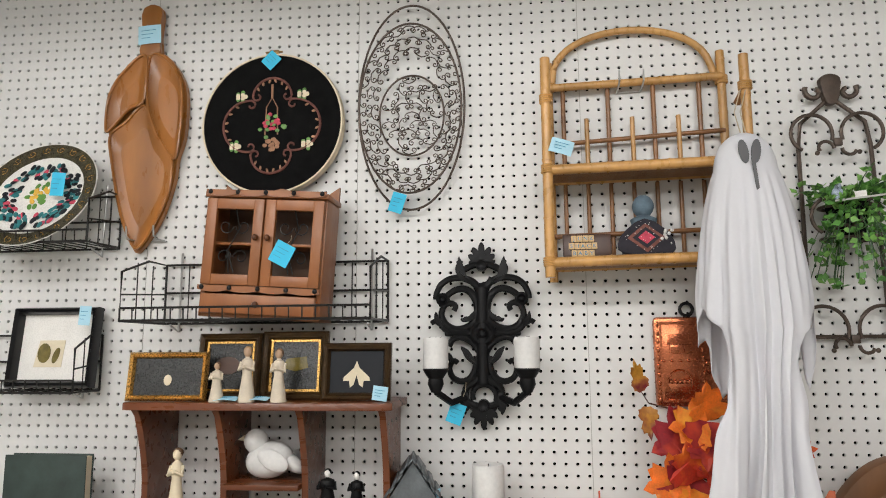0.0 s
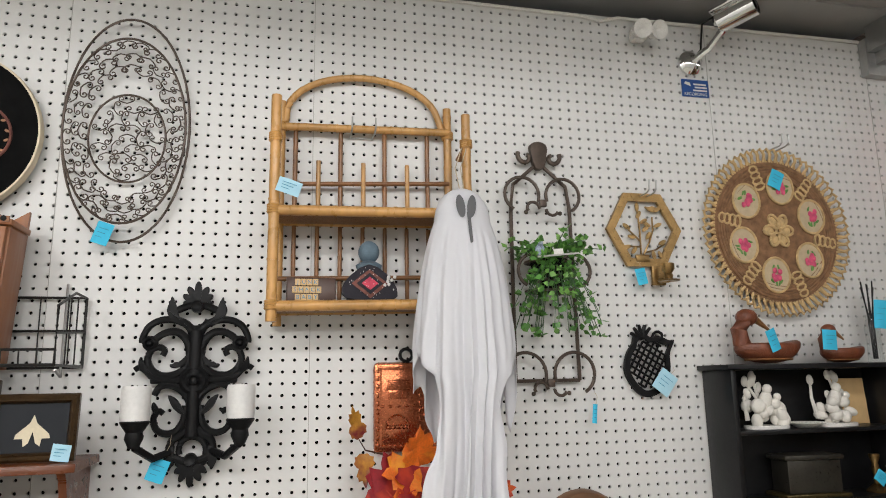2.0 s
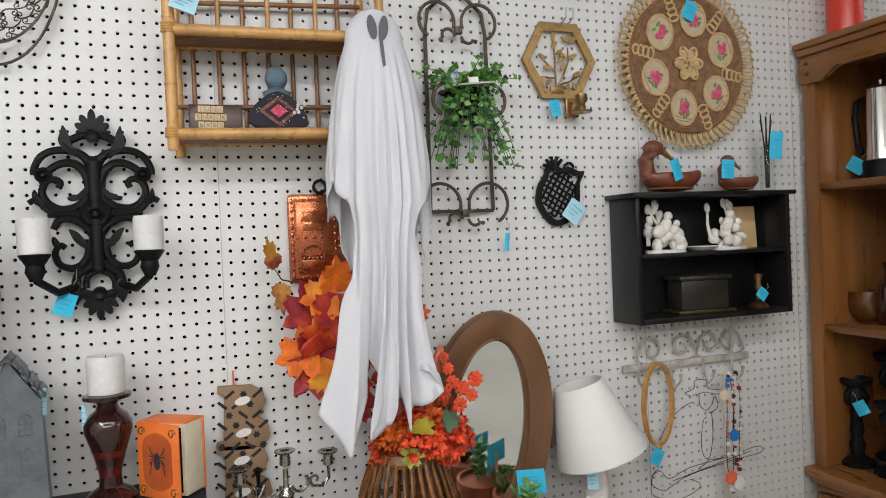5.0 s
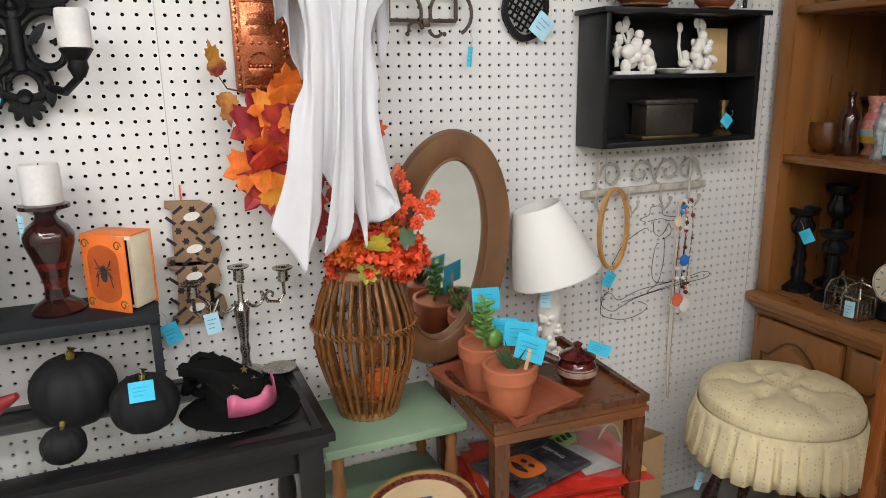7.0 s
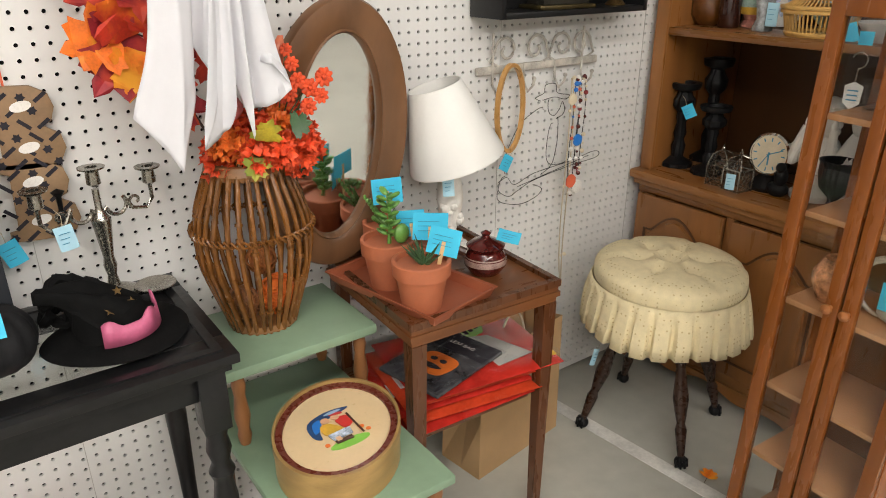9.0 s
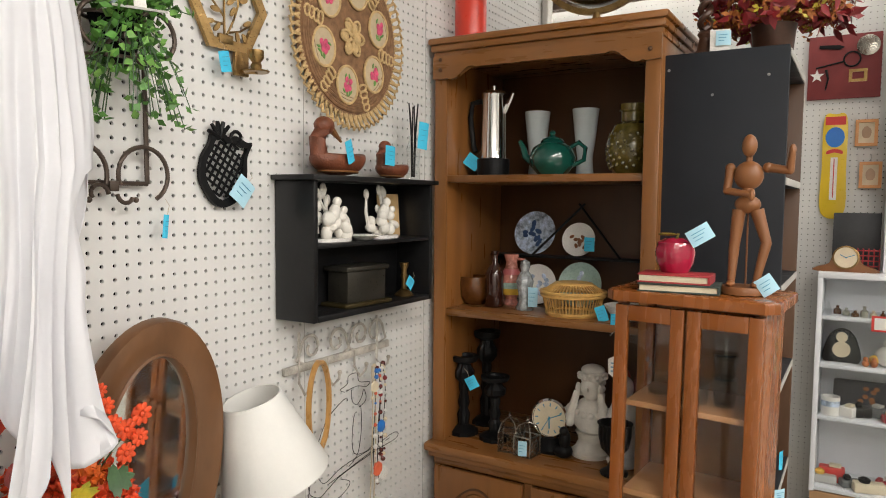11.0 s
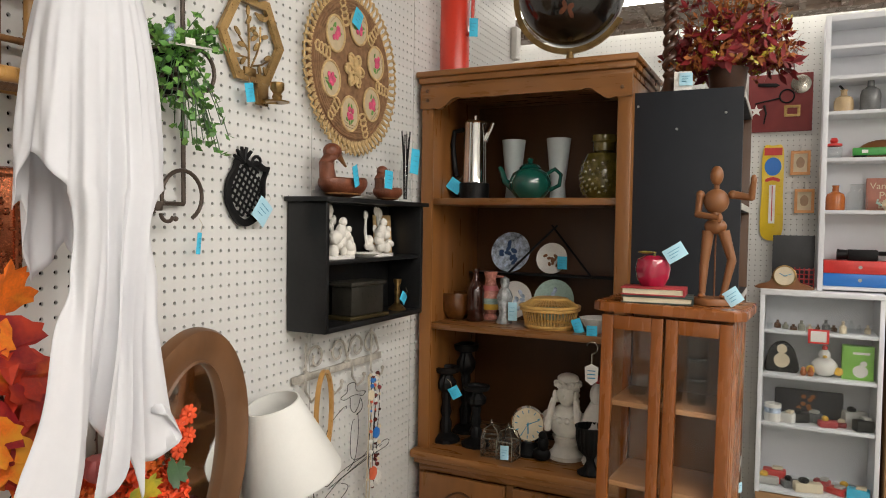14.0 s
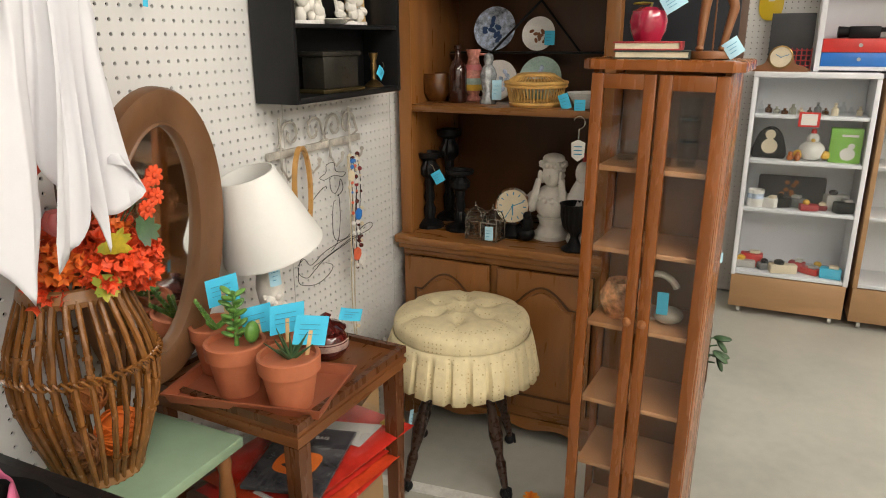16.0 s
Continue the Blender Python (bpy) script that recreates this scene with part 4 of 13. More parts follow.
def embroidery():
    t = thing("embroidery_hoop", (-0.475, -0.018, 2.037), "round black needlepoint of a flower basket in a wooden hoop", "embroidery hoop")
    R = 0.181
    bm = bm_new()
    lathe(bm, [(R - 0.006, 0.0), (R - 0.004, 0.018), (0.0, 0.019)], seg=56, m=pose(0, 0, 0, 90, 0, 0))
    part("black_canvas", bm, M_FELT, t, "black stitched canvas")
    bm = bm_new()
    lathe(bm, [(R - 0.005, -0.002), (R, -0.002), (R + 0.001, 0.010), (R - 0.001, 0.021), (R - 0.005, 0.021), (R - 0.005, -0.002)], seg=56, m=pose(0, 0, 0, 90, 0, 0), caps=False)
    part("hoop", bm, M_CREAM, t, "pale wooden hoop")
    bm = bm_new()
    box(bm, (-0.012, -0.016, R), (0.012, -0.006, R + 0.012), 0.002)
    tube(bm, [(-0.024, -0.011, R + 0.008), (0.02, -0.011, R + 0.008)], 0.0025)
    part("screw", bm, M_BRASS, t)
    o = 0.0205
    # four C-scrolls with curled ends round the basket
    for cx, cz, r, mid, span in ((-0.058, -0.006, 0.066, 180, 190), (0.058, -0.006, 0.066, 0, 190), (0, 0.066, 0.050, 90, 170), (0, -0.076, 0.052, 270, 170)):
        for half in (1, -1):
            bm = bm_new()
            pts = spiral(cx, cz, r, r, mid, mid + half * span / 2, 14)
            e = radians(mid + half * span / 2)
            pts += spiral(cx + (r - 0.012) * math.cos(e), cz + (r - 0.012) * math.sin(e), 0.012, 0.005, mid + half * span / 2, mid + half * (span / 2 + 260), 10)[1:]
            tube(bm, [(u, -o, v) for u, v in pts], 0.0034, 6, r2=0.0026)
            part("stitched_scroll", bm, M_REDST, t, "dull red stitched scroll")
            for k in range(3):
                q = radians(mid + half * (10 + 24 * k))
                bm = bm_new()
                ball(bm, (cx + (r - 0.007) * math.cos(q), -o, cz + (r - 0.007) * math.sin(q)), (0.006, 0.0015, 0.003), 6, Matrix.Rotation(-q + 0.6 * half, 4, "Y"))
                part("stitched_leaf", bm, M_TANST, t)
    rng = random.Random(5)
    for mat, n, rad, cx, cz, nm in ((M_PINKST, 12, 0.024, 0, 0.004, "rose_stitches"), (M_LEAF, 14, 0.036, 0, -0.01, "leaf_stitches"), (M_TANST, 16, 0.018, 0, -0.055, "basket_stitches")):
        bm = bm_new()
        for k in range(n):
            a, r = rng.uniform(0, 6.28), rad * math.sqrt(rng.random())
            ball(bm, (cx + r * math.cos(a), -o - 0.0008, cz + r * math.sin(a) * 0.8), (0.0065, 0.0016, 0.005), 6)
        if nm == "basket_stitches":
            tube(bm, [(-0.016, -o, -0.03), (-0.014, -o, 0.04), (0, -o, 0.066), (0.014, -o, 0.04), (0.016, -o, -0.03)], 0.0016, 5)
            tube(bm, [(0, -o, 0.066), (0, -o, 0.1)], 0.003, 5)
        part(nm, bm, mat, t)
    for a in (45, 135, 215, 325):
        for mat, dr in ((M_LEAF, 0.0), (M_CREAM, 0.012)):
            bm = bm_new()
            for k in range(5):
                b = k * 1.256
                ball(bm, (0.112 * math.cos(radians(a)) + 0.011 * math.cos(b), -o - 0.001 - dr * 0.05, 0.100 * math.sin(radians(a)) + (0.011 - dr * 0.5) * math.sin(b)), (0.006, 0.0016, 0.006), 6)
            part("corner_flower", bm, mat, t)


M_REDST = material("dull red wool", (0.17, 0.065, 0.05), 0.9, vary=0.4, scale=60)
M_PINKST = material("rose wool", (0.52, 0.06, 0.10), 0.9, vary=0.4, scale=60)
M_TANST = material("tan wool", (0.36, 0.19, 0.11), 0.9, vary=0.4, scale=60)
embroidery()
tag(-0.478, -0.045, 2.198, 0.036, 0.04, roll=45, string=0.0)


def dish(bm, outline, rim, depth, m, steps=7):
    """A hollow pressed into an outline: rings shrink to its middle and sink."""
    n = len(outline)
    cu, cv = sum(p[0] for p in outline) / n, sum(p[1] for p in outline) / n
    rings = []
    for k in range(steps + 1):
        s = 1 - k / steps
        d = rim - depth * (1 - s ** 2.2)
        rings.append([bm.verts.new(m @ Vector((cu + (u - cu) * max(s, 0.02), cv + (v - cv) * max(s, 0.02), d))) for u, v in outline])
    for a, b in zip(rings, rings[1:]):
        for i in range(n):
            bm.faces.new((a[i], a[(i + 1) % n], b[(i + 1) % n], b[i]))
    bm.faces.new(rings[-1])


def smooth_loop(ctrl, n=6):
    """Closed loop through control points, rounded."""
    out, m = [], len(ctrl)
    for i in range(m):
        p0, p1, p2, p3 = (Vector(ctrl[(i + k) % m]) for k in (-1, 0, 1, 2))
        for k in range(n):
            t = k / n
            q = 0.5 * ((2 * p1) + (p2 - p0) * t + (2 * p0 - 5 * p1 + 4 * p2 - p3) * t * t + (3 * p1 - p0 - 3 * p2 + p3) * t ** 3)
            out.append((q.x, q.y))
    return out


def leaf_bowl():
    t = thing("leaf_tray", (-0.81, -0.006, 1.73), "carved tan wooden leaf-shaped tray with three hollows", "wooden tray")
    hollows = [
        smooth_loop([(-0.005, 0.50), (-0.055, 0.47), (-0.098, 0.40), (-0.102, 0.31), (-0.085, 0.315), (-0.045, 0.36), (-0.004, 0.385)]),
        smooth_loop([(0.006, 0.50), (0.05, 0.49), (0.09, 0.43), (0.098, 0.33), (0.088, 0.235), (0.07, 0.24), (0.03, 0.30), (0.004, 0.385)]),
        smooth_loop([(-0.004, 0.37), (-0.05, 0.33), (-0.092, 0.295), (-0.085, 0.23), (-0.055, 0.10), (-0.022, 0.02), (0.0, 0.004), (0.03, 0.05), (0.07, 0.14), (0.075, 0.225), (0.03, 0.29)]),
    ]
    for k, h in enumerate(hollows):
        bm = bm_new()
        dish(bm, h, 0.034 - 0.003 * k, 0.022, WALLM)
        part("hollow", bm, M_LEAFW, t)
        bm = bm_new()
        tube(bm, [(u, -0.034 + 0.003 * k, v) for u, v in h], 0.0042, 6, True)
        part("carved_rim", bm, M_LEAFW, t)
    bm = bm_new()
    out = smooth_loop([(0.0, 0.0), (0.05, 0.08), (0.078, 0.17), (0.085, 0.23), (0.102, 0.30), (0.098, 0.42), (0.05, 0.50), (0.0, 0.515), (-0.05, 0.495), (-0.1, 0.41), (-0.106, 0.31), (-0.092, 0.28), (-0.07, 0.14), (-0.025, 0.01)])
    slab(bm, out, 0.016, WALLM)
    part("body", bm, M_LEAFW, t)
    bm = bm_new()
    slab(bm, smooth_loop([(-0.026, 0.50), (0.026, 0.50), (0.024, 0.56), (0.027, 0.63), (0.0, 0.645), (-0.026, 0.63), (-0.022, 0.56)], 5), 0.022, WALLM @ pose(0, 0, 0.004), 0.004)
    part("handle", bm, M_LEAFW, t)


leaf_bowl()
tag(-0.81, -0.036, 2.29, 0.062, 0.05, roll=-3, mat=M_TAGP, string=0)


def peg_hook(x, z, w=0.05):
    h = thing("peg_hook", (x, -0.002, z), "steel wire peg hook in the pegboard", "hook", group="peg hooks")
    for s in (-1, 1):
        bm = bm_new()
        tube(bm, [(s * w / 2, 0.004, 0.0), (s * w / 2, -0.05, 0.0), (s * w / 2, -0.062, 0.006), (s * w / 2, -0.066, 0.03)], 0.0022)
        part("prong", bm, M_STEEL, h)
    bm = bm_new()
    tube(bm, [(-w / 2, -0.004, 0), (w / 2, -0.004, 0)], 0.002)
    part("crossbar", bm, M_STEEL, h)


peg_hook(-0.79, 1.752, 0.07)
peg_hook(0.395, 2.085, 0.055)


def wire_basket(x0, x1, z, height, depth, label):
    b = thing("wire_basket", ((x0 + x1) / 2, -0.005, z), label, "wire basket", group="wall baskets")
    w = (x1 - x0) / 2
    bm = bm_new()
    tube(bm, [(-w, -depth, 0), (w, -depth, 0)], 0.0032)
    tube(bm, [(-w, -depth, 0.028), (w, -depth, 0.028)], 0.0026)
    part("front_rail", bm, M_WIRE, b)
    n = max(6, round(2 * w / 0.03))
    for k in range(n + 1):
        u = -w + 2 * w * k / n
        bm = bm_new()
        tube(bm, [(u, -depth - 0.002, 0.028), (u, -depth, 0), (u, -0.004, 0.004)], 0.0017, 5)
        part("floor_wire", bm, M_WIRE, b)
    for k in range(0, n + 1, 2):
        u = -w + 2 * w * k / n
        bm = bm_new()
        tube(bm, [(u, -0.004, 0.0), (u, -0.004, height)], 0.0015, 5)
        part("back_wire", bm, M_WIRE, b)
    for h in (0.0, height * 0.52, height):
        bm = bm_new()
        tube(bm, [(-w, -0.006, h), (w, -0.006, h)], 0.0028)
        part("back_rail", bm, M_WIRE, b)
    for s in (-1, 1):
        bm = bm_new()
        tube(bm, [(s * w, -0.006, 0), (s * w, -0.006, height), (s * w, -depth * 0.45, height), (s * w, -depth, height * 0.75), (s * w, -depth, 0), (s * w, -0.006, 0)], 0.003)
        tube(bm, [(s * w, -0.006, height * 0.5), (s * w, -depth, height * 0.4)], 0.002)
        for q in (0.35, 0.68):
            tube(bm, [(s * w, -depth * q, 0), (s * w, -depth * q, height * 0.94)], 0.0016)
        part("side_frame", bm, M_WIRE, b)
        bm = bm_new()
        tube(bm, [(s * w * 0.86, -0.004, height + 0.03), (s * w * 0.86, -0.008, -0.02), (s * w * 0.86, -0.05, -0.005)], 0.0028)
        part("wall_clip", bm, M_STEEL, b)


wire_basket(-0.745, -0.185, 1.545, 0.145, 0.20, "black wire wall basket holding a small wooden cabinet")
wire_basket(-1.50, -0.905, 1.385, 0.135, 0.11, "black wire wall basket holding a framed print")
wire_basket(-1.50, -0.875, 1.735, 0.135, 0.14, "black wire wall basket holding a painted plate")


def spice_cabinet():
    s = thing("spice_cabinet", (-0.453, -0.05, 1.549), "small orange pine cabinet with two wire-scroll doors and a drawer", "spice cabinet", rz=-1, ry=3.5)
    W, D, H = 0.142, 0.105, 0.285
    for nm, lo, hi in (("side_panel", (-W, -D + 0.012, 0), (-W + 0.012, 0, H - 0.012)), ("side_panel", (W - 0.012, -D + 0.012, 0), (W, 0, H - 0.012)), ("top", (-W - 0.004, -D, H - 0.012), (W + 0.004, 0, H)), ("bottom", (-W, -D + 0.012, 0.0), (W, 0, 0.010)), ("shelf", (-W + 0.0125, -D + 0.02, 0.165), (W - 0.0125, -0.006, 0.172)), ("drawer_board", (-W + 0.0125, -D + 0.016, 0.058), (W - 0.0125, -0.006, 0.066))):
        bm = bm_new()
        box(bm, lo, hi, 0.002)
        part(nm, bm, M_PINE, s)
    # cabinet back: interior shade painted by the darkened hutch brown instead of pine
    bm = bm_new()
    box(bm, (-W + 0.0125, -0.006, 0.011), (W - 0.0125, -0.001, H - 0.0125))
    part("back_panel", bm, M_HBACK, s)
    bm = bm_new()
    slab(bm, [(-W, H), (W, H), (W, H + 0.036)] + [(W - 0.03 - 0.225 * t, H + 0.014 + 0.01 * math.sin(math.pi * t) + 0.006 * math.sin(5 * math.pi * t)) for t in (i / 14 for i in range(15))] + [(-W, H + 0.036)], 0.010, WALLM @ pose(0, 0, 0.002))
    part("crest", bm, M_PINE, s)
    bm = bm_new()
    box(bm, (-W + 0.008, -D - 0.004, 0.008), (W - 0.008, -D + 0.012, 0.052), 0.003)
    dr = part("drawer", bm, M_PINE, s)
    bm = bm_new()
    ball(bm, (0, -D - 0.011, 0.030), 0.0075, 10)
    part("knob", bm, M_TABLEG, dr)
    for z, nm in ((0.062, "scallop"), (H - 0.004, "scallop")):
        bm = bm_new()
        slab(bm, [(-W, z + 0.008), (-W, z - 0.002)] + [(-W + 2 * W * t, z - 0.002 - 0.005 * abs(math.sin(4 * math.pi * t))) for t in (i / 32 for i in range(33))] + [(W, z + 0.008)], 0.004, WALLM @ pose(0, 0, D + 0.0005))
        part(nm, bm, M_PINE, s)
        for k in range(5):
            bm = bm_new()
            ball(bm, (-W * 0.93 + 0.465 * W * k, -D - 0.004, z + 0.003), (0.006, 0.004, 0.006), 8)
            part("stud", bm, M_CAST, s)
    for sd in (-1, 1):
        u0, u1 = (-W + 0.004, -0.002) if sd < 0 else (0.002, W - 0.004)
        z0, z1, f = 0.072, H - 0.016, 0.024
        bm = bm_new()
        for lo, hi in (((u0, -D - 0.002, z0), (u0 + f, -D + 0.011, z1)), ((u1 - f, -D - 0.002, z0), (u1, -D + 0.011, z1)), ((u0 + f, -D - 0.0015, z1 - f), (u1 - f, -D + 0.011, z1)), ((u0 + f, -D - 0.0015, z0), (u1 - f, -D + 0.011, z0 + f))):
            box(bm, lo, hi, 0.0015)
        d = part("door", bm, M_PINE, s)
        bm = bm_new()
        c = (u0 + u1) / 2
        zc = (z0 + z1) / 2
        for e in (1, -1):
            tube(bm, wall_pts([(c - 0.006 * e, zc - 0.07), (c - 0.012, zc - 0.02), (c + 0.012, zc + 0.03), (c, zc + 0.075)], D - 0.004), 0.0016, 5)
            for q in (1, -1):
                tube(bm, wall_pts(spiral(c + e * 0.02, zc + q * 0.035, 0.018, 0.005, 90 + 90 * e, 90 + 90 * e + q * e * 400, 14), D - 0.004), 0.0014, 5)
        part("wire_scroll", bm, M_WIRE, d, "black wire scroll grille")
        bm = bm_new()
        ball(bm, (-sd * 0.0 + sd * 0.014, -D - 0.009, zc + 0.01), 0.0075, 10)
        part("knob", bm, M_TABLEG, d)


spice_cabinet()
tag(-0.392, -0.172, 1.69, 0.046, 0.05, roll=28, string=0.02)


def wall_plate():
    t = thing("decorative_plate", (-1.05, -0.075, 1.858), "round painted plate with dark patterned rim and floral centre", "plate", rx=-24)
    bm = bm_new()
    R = 0.154
    m = pose(0, 0, 0, 90, 0, 0)
    lathe(bm, [(0.0, 0.0), (0.09, 0.0), (0.112, 0.008), (R, 0.02), (R + 0.001, 0.023), (0.112, 0.013), (0.09, 0.005), (0.0, 0.005)], seg=56, m=m)
    part("plate_body", bm, M_WHITE, t)
    bm = bm_new()
    lathe(bm, [(0.116, 0.0145), (R - 0.002, 0.0235), (R - 0.002, 0.0225)], seg=56, m=m, caps=False)
    rim = part("patterned_rim", bm, M_PRIM, t, "dark olive and gold scrolled border")
    bm = bm_new()
    for k in range(22):
        a = 2 * math.pi * k / 22
        tube(bm, [(m @ Vector((u, v, 0.021))) for u, v in spiral(0.137 * math.cos(a), 0.137 * math.sin(a), 0.012, 0.003, k * 30, k * 30 + 400, 9)], 0.001, 4)
    part("gold_scroll", bm, M_GOLD, t)
    rng = random.Random(11)
    for mat, n, nm in ((M_BLACKM, 90, "dark_scroll"), (M_TEALP, 80, "teal_leaf"), (M_PINKST, 22, "red_flower"), (M_YELLOW, 9, "yellow_flower"), (M_LEAF, 16, "green_leaf")):
        bm = bm_new()
        for k in range(n):
            a = rng.uniform(0, 6.28)
            r = rng.uniform(0.064, 0.108) if nm not in ("yellow_flower", "green_leaf") else rng.uniform(0.0, 0.042)
            z = 0.0065 if r < 0.09 else 0.0065 + (r - 0.09) * 0.36
            ball(bm, m @ Vector((r * math.cos(a), r * 0.9 * math.sin(a), z)), (0.010, 0.0012, 0.006), 6, Matrix.Rotation(a, 4, "Y"))
        tagged(part(nm, bm, mat, t), kind="stuff")


M_PRIM = material("olive gilt border", (0.045, 0.038, 0.018), 0.3, vary=0.7, scale=90)
M_TEALP = material("teal paint", (0.02, 0.16, 0.17), 0.4, vary=0.4, scale=60)
wall_plate()
tag(-0.99, -0.10, 1.885, 0.036, 0.058, roll=4, string=0)


def picture(name, u0, v0, u1, v1, out, fw, fmat, art, label, dep=0.016, tilt=0.0, inner=None, rz=0.0):
    """A framed picture standing at v0; art lists (outline, material, part name)."""
    p = thing(name, ((u0 + u1) / 2, -out, v0), label, "picture frame", rx=-tilt, rz=rz)
    w, h = (u1 - u0) / 2, v1 - v0
    bm = bm_new()
    prof = [(0.0, 0.0), (0.0, dep * 0.7), (fw * 0.25, dep), (fw * 0.6, dep * 0.72), (fw * 0.75, dep * 0.85), (fw, dep * 0.45), (fw, 0.0)]
    rings = []
    for ins, d in prof:
        rings.append([bm.verts.new(WALLM @ Vector(q)) for q in ((-w + ins, ins, d), (w - ins, ins, d), (w - ins, h - ins, d), (-w + ins, h - ins, d))])
    for a, b in zip(rings, rings[1:]):
        for i in range(4):
            bm.faces.new((a[i], a[(i + 1) % 4], b[(i + 1) % 4], b[i]))
    part("frame", bm, fmat, p)
    if inner:
        bm = bm_new()
        ring_slab(bm, [(-w + fw, fw), (w - fw, fw), (w - fw, h - fw), (-w + fw, h - fw)], [(-w + fw + 0.005, fw + 0.005), (w - fw - 0.005, fw + 0.005), (w - fw - 0.005, h - fw - 0.005), (-w + fw + 0.005, h - fw - 0.005)], 0.006, WALLM @ pose(0, 0, 0.002))
        part("slip", bm, inner, p)
    for outline, mat, nm, o in art:
        bm = bm_new()
        slab(bm, outline if outline else [(-w + fw * 0.9, fw * 0.9), (w - fw * 0.9, fw * 0.9), (w - fw * 0.9, h - fw * 0.9), (-w + fw * 0.9, h - fw * 0.9)], 0.001, WALLM @ pose(0, 0, o))
        part(nm, bm, mat, p)
    return p


M_FRD = material("dark gilt frame", (0.055, 0.03, 0.011), 0.35, metal=0.4, vary=0.4, scale=40, bump=0.4)
M_SLATE = material("dark grey picture ground", (0.013, 0.014, 0.014), 0.3, vary=0.7, scale=30)
picture("framed_print", -1.115, 1.392, -0.895, 1.586, 0.045, 0.016, M_BLACK, [(None, M_WHITE, "mat_board", 0.003), ([(-0.055, 0.05), (0.018, 0.05), (0.022, 0.115), (-0.045, 0.115)], M_PAPER, "print", 0.0045), (ellipse(0.017, 0.024, 18, -0.03, 0.084), M_OLIVE, "printed_plant", 0.006), (ellipse(0.008, 0.02, 14, 0.002, 0.078, -0.3), M_OLIVE, "printed_root", 0.006)], "black framed botanical print with wide white mat", 0.03, tilt=6)
tag(-0.915, -0.072, 1.565, 0.030, 0.046, roll=4, mat=M_TAGP, string=0)


def crafted_shelf():
    s = thing("wall_shelf", (-0.43, -0.005, 1.0), "red brown wooden curio shelf with curved uprights and cubbies", "wall shelf")
    bm = bm_new()
    slab(bm, [(-0.305, 0), (0.29, 0), (0.29, -0.185), (0.27, -0.20), (-0.285, -0.20), (-0.305, -0.185)], 0.016, pose(0, 0, 0.354), 0.004)
    part("top_board", bm, M_SHELFW, s)
    for x in (-0.275, -0.093, 0.09, 0.268):
        bm = bm_new()
        out = [(0, 0), (0, 0.353), (-0.19, 0.353)] + [(-0.175 + 0.045 * math.sin(math.pi * t), 0.34 - 0.34 * t) for t in (i / 12 for i in range(13))]
        slab(bm, out, 0.014, Matrix(((0, 0, 1, x - 0.007), (1, 0, 0, 0), (0, 1, 0, 0), (0, 0, 0, 1))), 0.002)
        part("upright", bm, M_SHELFW, s)
    for x0, x1, z in ((-0.085, 0.082, 0.195), (-0.27, -0.101, 0.13), (0.098, 0.26, 0.13), (-0.268, 0.26, 0.012)):
        bm = bm_new()
        box(bm, (x0, -0.155, z - 0.012), (x1, -0.002, z), 0.002)
        part("shelf", bm, M_SHELFW, s)


crafted_shelf()
ZS = 1.3705
picture("gold_framed_picture", -0.738, ZS, -0.558, ZS + 0.106, 0.165, 0.013, M_GOLD, [(None, M_SLATE, "picture", 0.003), (ellipse(0.009, 0.012, 14, 0.0, 0.045), M_CREAM, "pale_flower", 0.0045)], "small bright gold framed dark picture leaning on the wall shelf", tilt=8, rz=2)
picture("fungus_picture", -0.60, ZS, -0.452, ZS + 0.147, 0.12, 0.018, M_FRD, [(None, M_SLATE, "picture", 0.003), (ellipse(0.028, 0.02, 18, -0.005, 0.075), M_LEATHER, "fungus_shape", 0.0045)], "dark gilt framed picture of a brown fungus", tilt=7, inner=M_GOLD)
picture("leaf_picture", -0.446, ZS, -0.296, ZS + 0.15, 0.13, 0.018, M_FRD, [(None, M_SLATE, "picture", 0.003), ([(-0.02, 0.09), (0.025, 0.095), (0.03, 0.07), (0.0, 0.062), (-0.028, 0.07)], M_OLIVE, "leaf_shape", 0.0045)], "dark gilt framed picture of a green leaf", tilt=7, inner=M_GOLD)
mw = [(0.0, 0.085), (0.006, 0.07), (0.028, 0.05), (0.03, 0.042), (0.016, 0.042), (0.014, 0.028), (0.006, 0.034), (0.0, 0.055)]
picture("moth_picture", -0.302, ZS, -0.150, ZS + 0.123, 0.15, 0.017, M_FRD, [(None, M_BLACKM, "picture", 0.003), (mw + [(-u, v) for u, v in mw[::-1]][1:-1], M_PAPER, "moth_wings", 0.0045)], "dark bronze framed picture of a pale moth", tilt=6)
tag(-0.168, -0.18, 1.388, 0.032, 0.03, roll=8, mat=M_TAGP, string=0)


